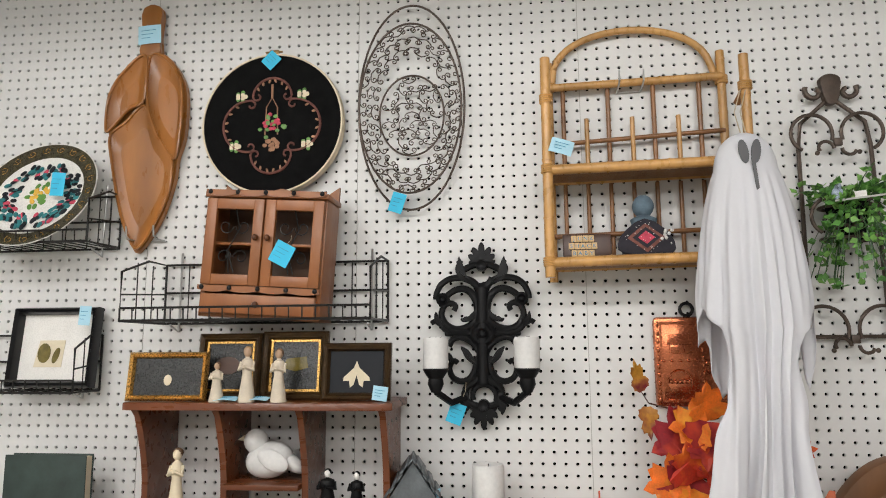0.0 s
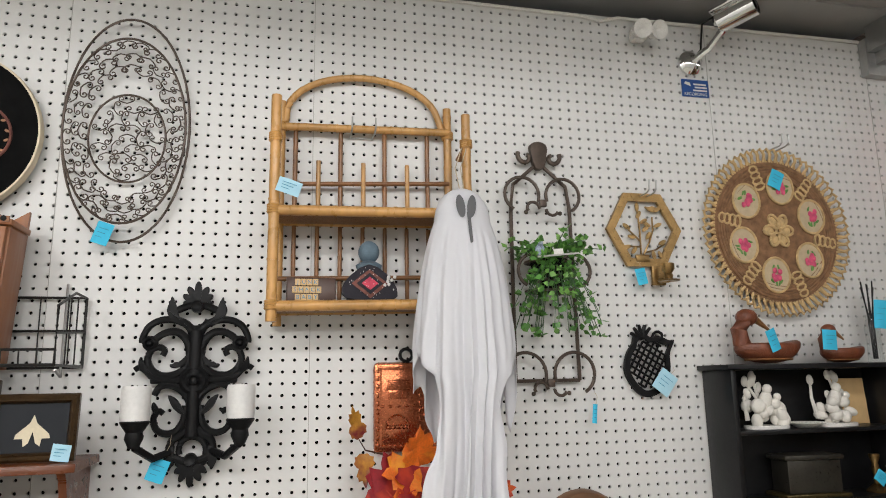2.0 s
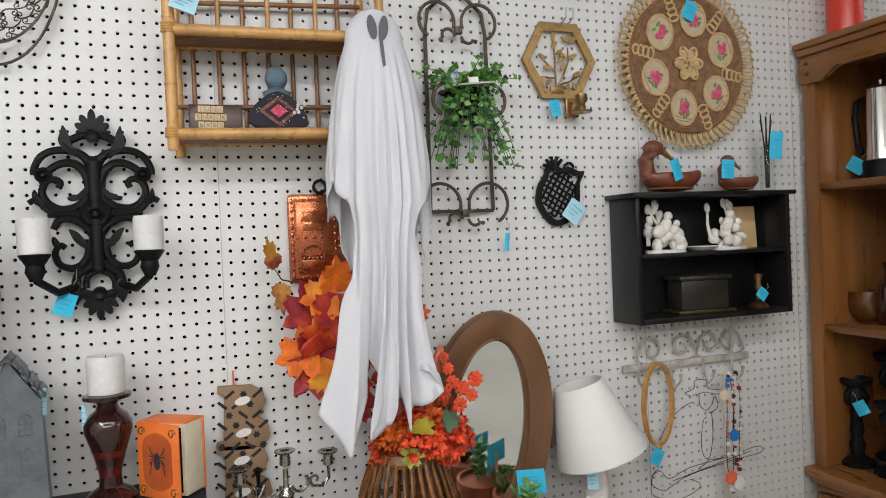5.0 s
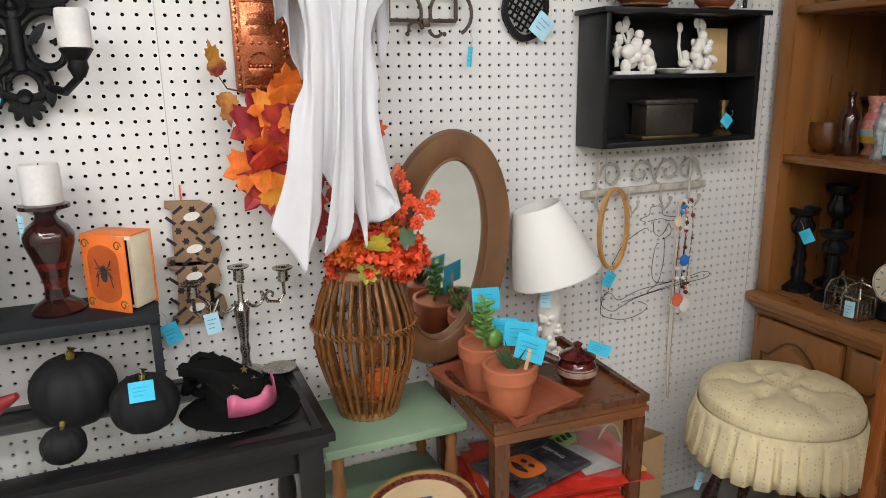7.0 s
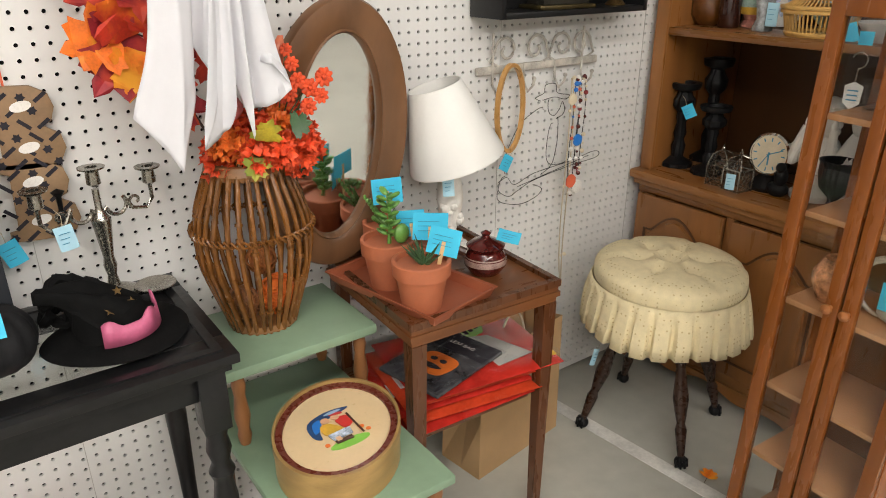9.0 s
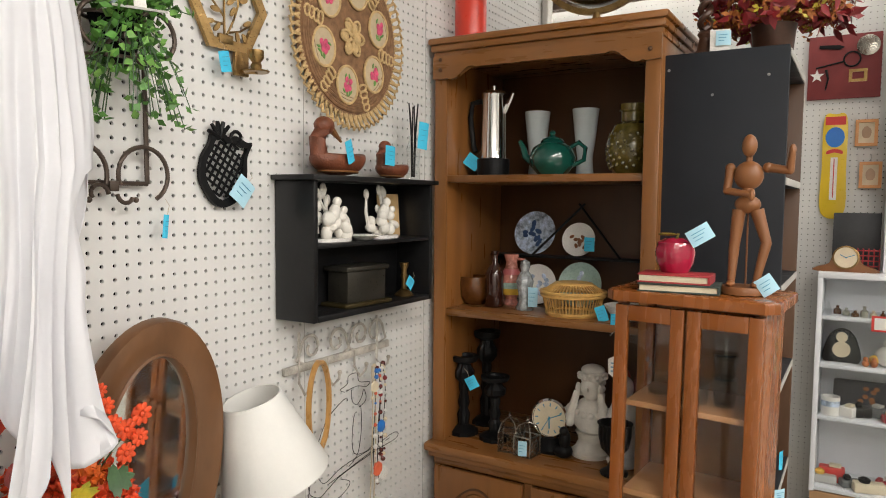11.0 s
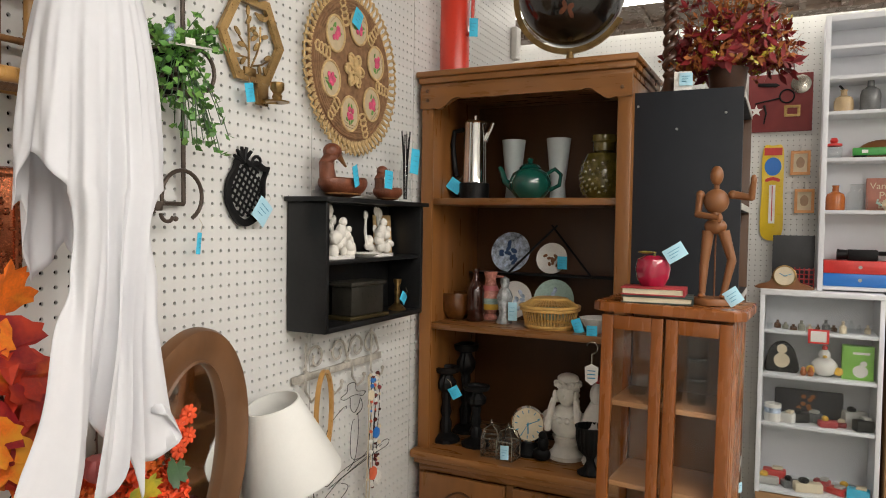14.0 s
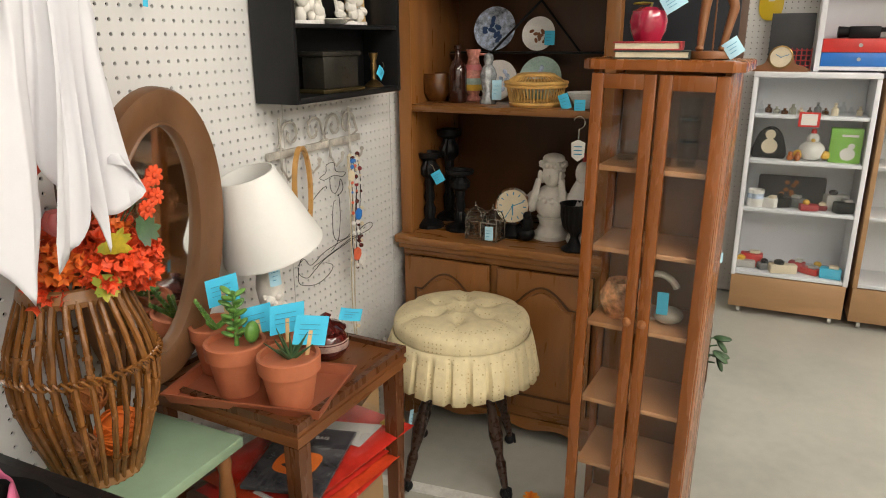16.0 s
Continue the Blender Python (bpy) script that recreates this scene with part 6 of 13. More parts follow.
def ghost():
    """A hanging cloth ghost: a sheet over a ball, short flaps at the sides and a long panel torn into points in front."""
    g = thing("hanging_ghost", (0.595, -0.185, 1.0), "white cloth hanging ghost decoration with painted grey face", "halloween decoration")
    n, rows, low_rows = 300, 40, 44
    top, drop = 0.918, 0.42
    first, last = 222, 318  # the long front panel, in degrees round the head; 270 is the front
    flaps = ((0, 0.40), (8, 0.45), (18, 0.54), (30, 0.46), (42, 0.51), (60, 0.57), (90, 0.50), (118, 0.56), (138, 0.50), (150, 0.44), (160, 0.455), (171, 0.41), (182, 0.37), (195, 0.378), (207, 0.392), (first, drop), (last, drop), (327, 0.40), (341, 0.37), (350, 0.35), (360, 0.40))
    # across the panel: share of its width, and the place of its torn lower edge
    torn = ((0.0, -0.158, 0.100), (0.05, -0.141, 0.078), (0.11, -0.118, 0.045), (0.15, -0.101, 0.008), (0.19, -0.088, 0.05), (0.235, -0.06, 0.12), (0.30, -0.05, 0.20), (0.37, -0.03, 0.165), (0.43, -0.018, 0.14), (0.455, -0.04, 0.08), (0.475, -0.062, 0.04), (0.53, -0.03, 0.052), (0.58, -0.010, 0.066), (0.65, 0.006, 0.15), (0.69, 0.016, 0.09), (0.715, 0.022, 0.042), (0.75, 0.027, 0.092), (0.86, 0.055, 0.094), (0.94, 0.096, 0.112), (0.97, 0.085, 0.13), (1.0, 0.052, 0.17))
    ridges = ((0.03, 0.035, 0.006), (0.15, 0.05, 0.014), (0.27, 0.035, -0.010), (0.37, 0.06, -0.020), (0.47, 0.035, 0.015), (0.555, 0.025, -0.008), (0.61, 0.022, 0.012), (0.665, 0.025, -0.010), (0.73, 0.035, 0.011), (0.81, 0.03, -0.010), (0.90, 0.05, 0.012))

    def along(table, q):
        for a, b in zip(table, table[1:]):
            if a[0] <= q <= b[0]:
                k = (q - a[0]) / (b[0] - a[0])
                return [x + (y - x) * k for x, y in zip(a[1:], b[1:])]
        return list(table[-1][1:])

    def pleat(u):
        return sum(h * math.exp(-abs((u - c) / w) ** 1.7) for c, w, h in ridges)

    bm = bm_new()
    grid = []
    for j in range(rows):
        ring = []
        for i in range(n):
            deg = 360 * i / n
            a = radians(deg)
            s = j / (rows - 1) * along(flaps, deg)[0]
            if s < 0.09:
                q = s / 0.09
                r, z = 0.062 * math.sin(q * math.pi / 2), top - 0.075 * (1 - math.cos(q * math.pi / 2))
            else:
                r, z = 0.062 + 0.050 * (1 - math.exp(-(s - 0.09) / 0.13)), top + 0.015 - s
            fold = min(1, max(0, (s - 0.10) / 0.26))
            u = (deg - first) / (last - first)
            r += fold * (pleat(u) if -0.3 < u < 1.3 else 0) * 0.8
            r += fold * (0.006 * math.sin(9 * a + 2.0 * s) + 0.004 * math.sin(17 * a + 5 * s) * math.sin(3 * a + 9 * s))
            wob = noise.noise(Vector((6 * math.cos(a), 6 * math.sin(a), 9 * s))) * 0.006 * fold
            ring.append(bm.verts.new(((r + wob) * math.cos(a), (r + wob) * 0.66 * math.sin(a), z)))
        grid.append(ring)
    for a, b in zip(grid, grid[1:]):
        for i in range(n):
            bm.faces.new((a[i], a[(i + 1) % n], b[(i + 1) % n], b[i]))
    cols = [i for i in range(n) if first <= 360 * i / n <= last]
    prev = [grid[-1][i] for i in cols]
    heads = [v.co.copy() for v in prev]
    for j in range(1, low_rows + 1):
        v = j / low_rows
        line = []
        for k, h in enumerate(heads):
            u = k / (len(heads) - 1)
            bx, bz = along(torn, u)
            x = h.x + (bx - h.x) * v ** (1.6 - 1.15 * u)
            z = h.z + (bz - h.z) * v
            x *= 1 - (0.05 + 0.28 * u) * math.sin(math.pi * min(1, 1.1 * v)) ** 0.8
            x += math.exp(-u / 0.09) * (0.014 * math.sin(9 * v) * (1 - v) + 0.010 * math.exp(-((v - 0.36) / 0.07) ** 2))
            x += math.exp(-(1 - u) / 0.09) * (-0.022 * math.exp(-((v - 0.14) / 0.10) ** 2) + 0.012 * math.exp(-((v - 0.36) / 0.08) ** 2))
            y = h.y + (-0.058 - h.y) * v * 0.7 - pleat(u) * 1.1 * v
            y += 0.010 * noise.noise(Vector((9 * u, 5 * z, 3.0))) * v + 0.004 * math.sin(14 * u + 16 * z)
            if 0.9 < u < 0.99 and v > 0.9:
                z += 0.12 * (v - 0.9)
                y -= 0.2 * (v - 0.9)
            line.append(bm.verts.new((x, y, z)))
        for k in range(len(line) - 1):
            bm.faces.new((prev[k], prev[k + 1], line[k + 1], line[k]))
        prev = line
    bmesh.ops.remove_doubles(bm, verts=grid[0], dist=1e-4)
    ob = part("sheet", bm, M_CLOTH, g)
    so = ob.modifiers.new("thick", "SOLIDIFY")
    so.thickness = 0.0012
    for u, tilt in ((-0.014, 9), (0.010, -6)):
        bm = bm_new()
        slab(bm, ellipse(0.0095, 0.025, 18, u, 0.868, radians(tilt)), 0.002, WALLM @ pose(0, 0, 0.041))
        part("eye", bm, M_GREYF, g, "grey felt eye")
    bm = bm_new()
    slab(bm, [(-0.003, 0.853), (0.004, 0.853), (0.009, 0.79), (0.003, 0.785)], 0.002, WALLM @ pose(0, 0, 0.050))
    part("mouth", bm, M_GREYF, g, "grey painted line")
    bm = bm_new()
    tube(bm, [(-0.004, 0, 0.915), (-0.008, 0.02, 0.97), (0.018, 0.05, 1.035)], 0.0013, 5)
    tube(bm, [(0.006, 0, 0.915), (0.004, 0.02, 0.97), (0.028, 0.045, 1.035)], 0.0013, 5)
    part("string", bm, M_STRING, g)


M_GREYF = material("grey felt", (0.12, 0.12, 0.125), 0.9, vary=0.1)
ghost()


def copper_plaque():
    c = thing("copper_mould", (0.424, -0.003, 1.348), "embossed copper wall mould with house and basket reliefs", "copper mould")
    W, H = 0.168, 0.20
    bm = bm_new()
    box(bm, (0, -0.022, 0), (W, 0, H), 0.010)
    part("body", bm, M_COPPER, c)
    bm = bm_new()
    o = 0.0225
    for a, b in (((0.012, 0.012), (W - 0.012, H - 0.012)),):
        ring_slab(bm, [(a[0], a[1]), (b[0], a[1]), (b[0], b[1]), (a[0], b[1])], [(a[0] + 0.005, a[1] + 0.005), (b[0] - 0.005, a[1] + 0.005), (b[0] - 0.005, b[1] - 0.005), (a[0] + 0.005, b[1] - 0.005)], 0.003, WALLM @ pose(0, 0, 0.021))
    part("raised_border", bm, M_COPPER, c)
    bm = bm_new()
    box(bm, (0.032, -0.026, 0.118), (0.078, -0.021, 0.138), 0.001)
    slab(bm, [(0.026, 0.138), (0.084, 0.138), (0.074, 0.162), (0.037, 0.162)], 0.006, WALLM @ pose(0, 0, 0.021), 0.001)
    for k in range(3):
        box(bm, (0.036 + 0.014 * k, -0.028, 0.121), (0.044 + 0.014 * k, -0.025, 0.133))
    for k in range(5):
        box(bm, (0.031, -0.0285, 0.1405 + 0.0045 * k), (0.08, -0.0265, 0.142 + 0.0045 * k))
    part("house_relief", bm, M_COPPER, c)
    bm = bm_new()
    slab(bm, [(0.034, 0.03), (0.07, 0.03), (0.08, 0.052), (0.024, 0.052)], 0.006, WALLM @ pose(0, 0, 0.021), 0.001)
    tube(bm, [(0.052 + 0.026 * math.cos(a), -0.024, 0.052 + 0.03 * math.sin(a)) for a in (math.pi * i / 12 for i in range(13))], 0.0022, 6)
    for k in range(5):
        ball(bm, (0.033 + 0.0095 * k, -0.023, 0.056), 0.006, 8)
    part("basket_relief", bm, M_COPPER, c)
    bm = bm_new()
    for k in range(9):
        ball(bm, (0.125 + 0.014 * math.sin(k * 1.3), -0.0225, 0.03 + 0.0165 * k), (0.006, 0.004, 0.006), 8)
    for k in range(8):
        ball(bm, (0.018 + 0.0185 * k, -0.0225, 0.102), (0.006, 0.003, 0.003), 6)
    for k in range(10):
        ball(bm, (0.104, -0.0225, 0.022 + 0.0172 * k), (0.003, 0.003, 0.006), 6)
        for u in (0.008, 0.16):
            ball(bm, (u, -0.0215, 0.016 + 0.0185 * k), (0.004, 0.003, 0.007), 6)
    part("vine_relief", bm, M_COPPER, c)
    bm = bm_new()
    tube(bm, [(0.075 + 0.014 * math.cos(a), -0.012, H + 0.016 + 0.014 * math.sin(a)) for a in (2 * math.pi * i / 16 for i in range(16))], 0.004, 6, True)
    part("hanging_ring", bm, M_CAST, c)


copper_plaque()


def ivy_rack():
    r = thing("plant_rack", (0.845, -0.004, 1.46), "brown scrolled iron wall plant rack on the pegboard", "plant rack")
    Z = lambda z: z - 1.46
    W = lambda pts, o=0.012: [(u, -o, Z(v)) for u, v in pts]
    for s in (-1, 1):
        bm = bm_new()
        tube(bm, W([(s * 0.012, 2.035), (s * 0.07, 1.985), (s * 0.078, 1.93), (s * 0.082, 1.50)]), 0.0048, 8)
        part("side_bar", bm, M_IRON, r)
    bm = bm_new()
    tube(bm, W([(-0.082, 1.50), (0.082, 1.50)]), 0.0045, 8)
    part("foot_bar", bm, M_IRON, r)
    # finial
    bm = bm_new()
    slab(bm, smooth_loop([(-0.012, Z(2.03)), (0.012, Z(2.03)), (0.02, Z(2.065)), (0.022, Z(2.09)), (0.0, Z(2.10)), (-0.022, Z(2.09)), (-0.02, Z(2.065))], 4), 0.016, WALLM @ pose(0, 0, 0.006), 0.004)
    for s in (-1, 1):
        tube(bm, W(spiral(s * 0.036, 2.058, 0.022, 0.006, 90 - s * 60, 90 - s * 330, 14), 0.018), 0.006, 8)
    part("finial", bm, M_IRON, r)
    for zc, o, sc in ((1.955, 0.03, 1.0), (1.755, 0.085, 0.92), (1.515, 0.03, 1.15)):
        for s in (-1, 1):
            bm = bm_new()
            cx = s * 0.055 * sc
            tube(bm, W(spiral(cx, zc, 0.046 * sc, 0.043 * sc, 90 + s * 110, 90 - s * 150, 20) , o), 0.0042, 8)
            tube(bm, W(spiral(s * 0.028, zc - 0.035, 0.02, 0.012, 90 + s * 90, 270 + s * 60, 8), o), 0.004, 8)
            ball(bm, (s * 0.045, -o, Z(zc - 0.045)), 0.0055, 8)
            part("scroll_arm", bm, M_IRON, r)
        bm = bm_new()
        box(bm, (-0.009, -o - 0.006, Z(zc - 0.03)), (0.009, -o + 0.006, Z(zc - 0.012)), 0.002)
        part("collar", bm, M_IRON, r)
    bm = bm_new()
    for z in (1.71, 1.78):
        tube(bm, [(0.06 * math.cos(a), -0.05 + 0.04 * math.sin(a), Z(z)) for a in (2 * math.pi * i / 20 for i in range(20))], 0.0035, 6, True)
    part("pot_ring", bm, M_IRON, r)
    v = thing("ivy_plant", (0.845, -0.055, 1.70), "artificial green ivy spilling from the iron wall rack", "plant")
    bm = bm_new()
    lathe(bm, [(0.028, 0), (0.045, 0.07), (0.046, 0.075), (0.04, 0.074), (0.0, 0.068)], (0, 0, 0.01), 18)
    part("pot", bm, M_FELT, v)
    rng = random.Random(21)
    stems, leaves, leaves2 = bm_new(), bm_new(), bm_new()
    for k in range(64):
        a = rng.uniform(0, 2 * math.pi)
        up = rng.uniform(-0.6, 1.1)
        L = rng.uniform(0.06, 0.125)
        pts = []
        for i in range(7):
            t = i / 6
            pts.append(Vector((L * t * math.cos(a) * 1.05, -0.03 + max(-0.045, L * t * math.sin(a) * 0.6) * 0.8, 0.085 + up * L * t - 0.13 * t * t * (1.0 if up < 0.3 else 0.3))))
        tube(stems, pts, 0.0011, 4)
        for i in range(1, 7):
            for s in (-1, 1):
                c = pts[i] + Vector((rng.uniform(-0.004, 0.004), rng.uniform(-0.004, 0.004), 0))
                d = Vector((rng.uniform(-1, 1), rng.uniform(-0.8, 0.5), rng.uniform(-0.5, 0.8))).normalized()
                e = d.cross(Vector((rng.uniform(-1, 1), rng.uniform(-1, 1), 0.4))).normalized()
                l, w = rng.uniform(0.014, 0.023), rng.uniform(0.006, 0.0095)
                tgt = leaves if rng.random() < 0.6 else leaves2
                q = [c, c + d * l * 0.4 + e * w, c + d * l, c + d * l * 0.4 - e * w]
                mid = c + d * l * 0.5 + d.cross(e) * 0.0015
                vs = [tgt.verts.new(p) for p in q] + [tgt.verts.new(mid)]
                for i0 in range(4):
                    tgt.faces.new((vs[i0], vs[(i0 + 1) % 4], vs[4]))
    tagged(part("stem", stems, M_LEAFD, v), kind="stuff")
    tagged(part("leaf", leaves, M_VINE, v), kind="stuff")
    part("young_leaves", leaves2, M_VINEL, v, "brighter green leaves")
    t = thing("blue_ornament", (0.80, -0.115, 1.785), "tiny blue and white ornament on the plant rack", "ornament")
    bm = bm_new()
    ball(bm, (0, 0, 0.014), (0.012, 0.010, 0.015), 10)
    ball(bm, (0.001, 0, 0.03), 0.008, 10)
    part("body", bm, M_BLUEW, t)
    p = thing("paper_label", (0.845, -0.12, 1.79), "small folded white paper label on the rack", "label", ry=-6)
    bm = bm_new()
    box(bm, (-0.012, 0, 0), (0.012, 0.0008, 0.013))
    part("front_leaf", bm, M_WHITE, p)
    bm = bm_new()
    box(bm, (-0.055, -0.004, -0.004), (0.05, -0.0025, 0.0))
    part("strip", bm, M_GREYP, p)


M_VINEL = material("light ivy green", (0.16, 0.34, 0.07), 0.5, vary=0.4, scale=25)
ivy_rack()
tag(0.955, -0.03, 1.42, 0.012, 0.045, roll=6, string=0.03)


def hex_sconce():
    h = thing("hexagon_sconce", (1.13, -0.008, 1.88), "hexagonal brass wall sconce with bird and branch openwork", "wall sconce")
    A, B = 0.107, 0.097
    hexa = lambda k: [(A * k * math.cos(math.pi * i / 3), B * k * math.sin(math.pi * i / 3) * 1.155 * (1 if k == 1 else 1)) for i in range(6)]
    bm = bm_new()
    ring_slab(bm, hexa(1.0), hexa(0.78), 0.010, WALLM)
    part("frame", bm, M_BRASS, h, "hexagonal brass band")
    bm = bm_new()
    tube(bm, wall_pts([(-0.012, -0.07), (-0.012, 0.0), (-0.016, 0.065)], 0.006), 0.0028, 6)
    tube(bm, wall_pts([(-0.005, -0.065), (0.012, -0.035), (0.026, 0.0), (0.026, 0.035)], 0.006), 0.0025, 6)
    tube(bm, wall_pts([(0.0, -0.06), (0.03, -0.052), (0.058, -0.035)], 0.006), 0.0024, 6)
    tube(bm, wall_pts([(-0.012, -0.03), (-0.045, 0.0)], 0.006), 0.0024, 6)
    tube(bm, wall_pts([(-0.012, -0.045), (-0.045, -0.045)], 0.006), 0.0024, 6)
    part("branch", bm, M_BRASS, h)
    rng = random.Random(4)
    for u, v, a in ((-0.016, 0.055, 90), (-0.016, 0.035, 60), (-0.045, 0.004, 140), (-0.03, -0.02, 170), (-0.045, -0.045, 190), (-0.028, -0.05, 230), (0.0, 0.0, 40), (0.008, -0.02, 60), (0.035, 0.012, 20), (0.014, 0.012, 150), (0.045, -0.035, 30), (0.04, -0.06, 300), (0.058, -0.05, 330), (0.022, -0.06, 280), (-0.005, 0.02, 30)):
        bm = bm_new()
        c, sn = math.cos(radians(a)), math.sin(radians(a))
        slab(bm, ellipse(0.012, 0.0055, 10, u + 0.006 * c, v + 0.006 * sn, radians(a)), 0.003, WALLM @ pose(0, 0, 0.005))
        part("leaf", bm, M_BRASS, h)
    bm = bm_new()
    slab(bm, smooth_loop([(0.006, 0.062), (0.02, 0.05), (0.038, 0.048), (0.052, 0.058), (0.046, 0.066), (0.04, 0.06), (0.028, 0.064), (0.018, 0.062)], 3), 0.004, WALLM @ pose(0, 0, 0.005))
    part("bird", bm, M_BRASS, h)
    bm = bm_new()
    box(bm, (-0.03, -0.012, -0.085), (0.008, -0.004, -0.066), 0.002)
    part("planter", bm, M_BRASS, h)
    bm = bm_new()
    box(bm, (0.012, -0.012, -0.145), (0.05, -0.002, -0.095), 0.002)
    tube(bm, [(0.03, -0.008, -0.135), (0.034, -0.05, -0.138)], 0.006, 8)
    lathe(bm, [(0.026, 0), (0.028, 0.003), (0.010, 0.006), (0.012, 0.014), (0.009, 0.02), (0.016, 0.03), (0.016, 0.045), (0.012, 0.045)], (0.034, -0.05, -0.14), 18)
    part("candle_holder", bm, M_BRASS, h)


hex_sconce()
tag(1.105, -0.03, 1.755, 0.028, 0.042, roll=-12, string=0.02)
peg_hook(1.135, 1.97, 0.02)


def trivet():
    t = thing("trivet", (1.137, -0.006, 1.465), "black cast iron openwork trivet in a fruit shape", "trivet", ry=-14)
    out = smooth_loop([(-0.02, -0.004), (0.02, 0.006), (0.05, 0.045), (0.062, 0.085), (0.084, 0.112), (0.068, 0.118), (0.045, 0.135), (0.02, 0.138), (0.004, 0.158), (-0.02, 0.150), (-0.03, 0.134), (-0.056, 0.11), (-0.072, 0.07), (-0.062, 0.03), (-0.045, 0.005)], 4)
    bm = bm_new()
    inner = [(u * 0.80, 0.072 + (v - 0.072) * 0.80) for u, v in out]
    ring_slab(bm, out, inner, 0.010, WALLM)
    part("rim", bm, M_CAST, t)
    bm = bm_new()
    for k in range(-6, 7):
        for s in (-1, 1):
            a, b = Vector((k * 0.02 - 0.06, 0.072 - s * 0.06, 0)), Vector((k * 0.02 + 0.06, 0.072 + s * 0.06, 0))
            pts = []
            for i in range(25):
                p = a.lerp(b, i / 24)
                if (p.x / 0.056) ** 2 + ((p.y - 0.072) / 0.06) ** 2 < 1:
                    pts.append((p.x, -0.006, p.y))
            if len(pts) > 2:
                tube(bm, pts, 0.003, 5)
    part("lattice", bm, M_CAST, t)
    bm = bm_new()
    for k in range(5):
        a = radians(90 + (k - 2) * 28)
        tube(bm, [(0.0, -0.006, 0.14), (0.034 * math.cos(a), -0.01, 0.14 + 0.034 * math.sin(a))], 0.007, 6, r2=0.004)
    tube(bm, wall_pts(spiral(0.045, 0.13, 0.02, 0.006, 200, -120, 10), 0.008), 0.004, 6)
    part("leafy_top", bm, M_CAST, t)


trivet()
tag(1.148, -0.03, 1.49, 0.05, 0.056, roll=38, mat=M_TAGP, string=0.02)


def wicker_mat():
    w = thing("woven_mat", (1.525, -0.012, 1.888), "oval woven straw mat with embroidered roses and braided edge", "wall mat")
    A, B = 0.228, 0.232
    bm = bm_new()
    slab(bm, ellipse(A * 0.86, B * 0.86, 48), 0.012, WALLM)
    part("ground", bm, M_MATB, w, "brown stitched straw ground")
    for k in range(5):
        s = 0.80 - 0.035 * k
        bm = bm_new()
        tube(bm, wall_pts(ellipse(A * s, B * s, 48), 0.013), 0.0045, 6, True)
        part("coil", bm, M_MATB, w)
    n = 66
    bm = bm_new()
    for k in range(n):
        a = 2 * math.pi * k / n
        e = Vector((A * math.cos(a), 0, B * math.sin(a)))
        tan = Vector((-math.sin(a), 0, math.cos(a)))
        p = [e * 0.84 - tan * 0.008, e * 0.93 - tan * 0.012, e * 1.0 - tan * 0.002, e * 0.97 + tan * 0.010, e * 0.88 + tan * 0.006, e * 0.84]
        tube(bm, [(q.x, -0.010 - 0.006 * (i in (1, 2, 3)), q.z) for i, q in enumerate(p)], 0.0042, 6)
    part("braided_edge", bm, M_STRAW, w, "looped straw braid")
    for k in range(6):
        a = 2 * math.pi * k / 6 + 0.35
        cu, cv = 0.118 * math.cos(a), 0.124 * math.sin(a)
        bm = bm_new()
        slab(bm, ellipse(0.040, 0.046, 24, cu, cv), 0.004, WALLM @ pose(0, 0, 0.013))
        md = part("medallion", bm, M_CANVAS, w, "beige linen medallion")
        bm = bm_new()
        tube(bm, wall_pts(ellipse(0.041, 0.047, 28, cu, cv), 0.017), 0.0035, 6, True)
        part("medallion_cord", bm, M_STRAW, md)
        rng = random.Random(k)
        for i in range(9):
            bm = bm_new()
            ball(bm, (cu + rng.uniform(-0.012, 0.012), -0.019 - 0.0002 * i, cv + rng.uniform(-0.014, 0.014)), (0.007, 0.002, 0.008), 7)
            part("petal", bm, M_ROSE, md, "pink stitched petal")
        bm = bm_new()
        for i in range(6):
            b = rng.uniform(0, 6.28)
            ball(bm, (cu + 0.021 * math.cos(b), -0.018, cv + 0.023 * math.sin(b)), (0.008, 0.0015, 0.003), 6, Matrix.Rotation(b, 4, "Y"))
        part("rose_leaf", bm, M_LEAF, md)
        a2 = a + math.pi / 6
        bm = bm_new()
        for i in range(4):
            c = (0.125 + 0.016 * i)
            tube(bm, wall_pts(ellipse(0.016 - 0.001 * i, 0.009, 12, c * math.cos(a2), c * 1.04 * math.sin(a2), a2 + math.pi / 2), 0.016), 0.0035, 5, True)
        part("straw_fan", bm, M_STRAW, w)
    bm = bm_new()
    for i in range(6):
        b = i * math.pi / 3
        tube(bm, wall_pts(ellipse(0.02, 0.013, 14, 0.026 * math.cos(b), 0.028 * math.sin(b), b), 0.018), 0.004, 6, True)
        ball(bm, (0.026 * math.cos(b), -0.015, 0.028 * math.sin(b)), (0.014, 0.004, 0.014), 8)
    part("centre_flower", bm, M_STRAW, w)


M_MATB = material("brown raffia", (0.22, 0.115, 0.055), 0.85, vary=0.4, scale=60, bump=0.6, bscale=300)
M_CANVAS = material("beige linen", (0.50, 0.40, 0.26), 0.9, vary=0.12, scale=60, bump=0.3, bscale=500)
M_ROSE = material("pink wool", (0.62, 0.09, 0.18), 0.9, vary=0.4, scale=60)
wicker_mat()
tag(1.53, -0.035, 2.03, 0.040, 0.052, roll=24, string=0.0)
peg_hook(1.55, 2.122, 0.02)


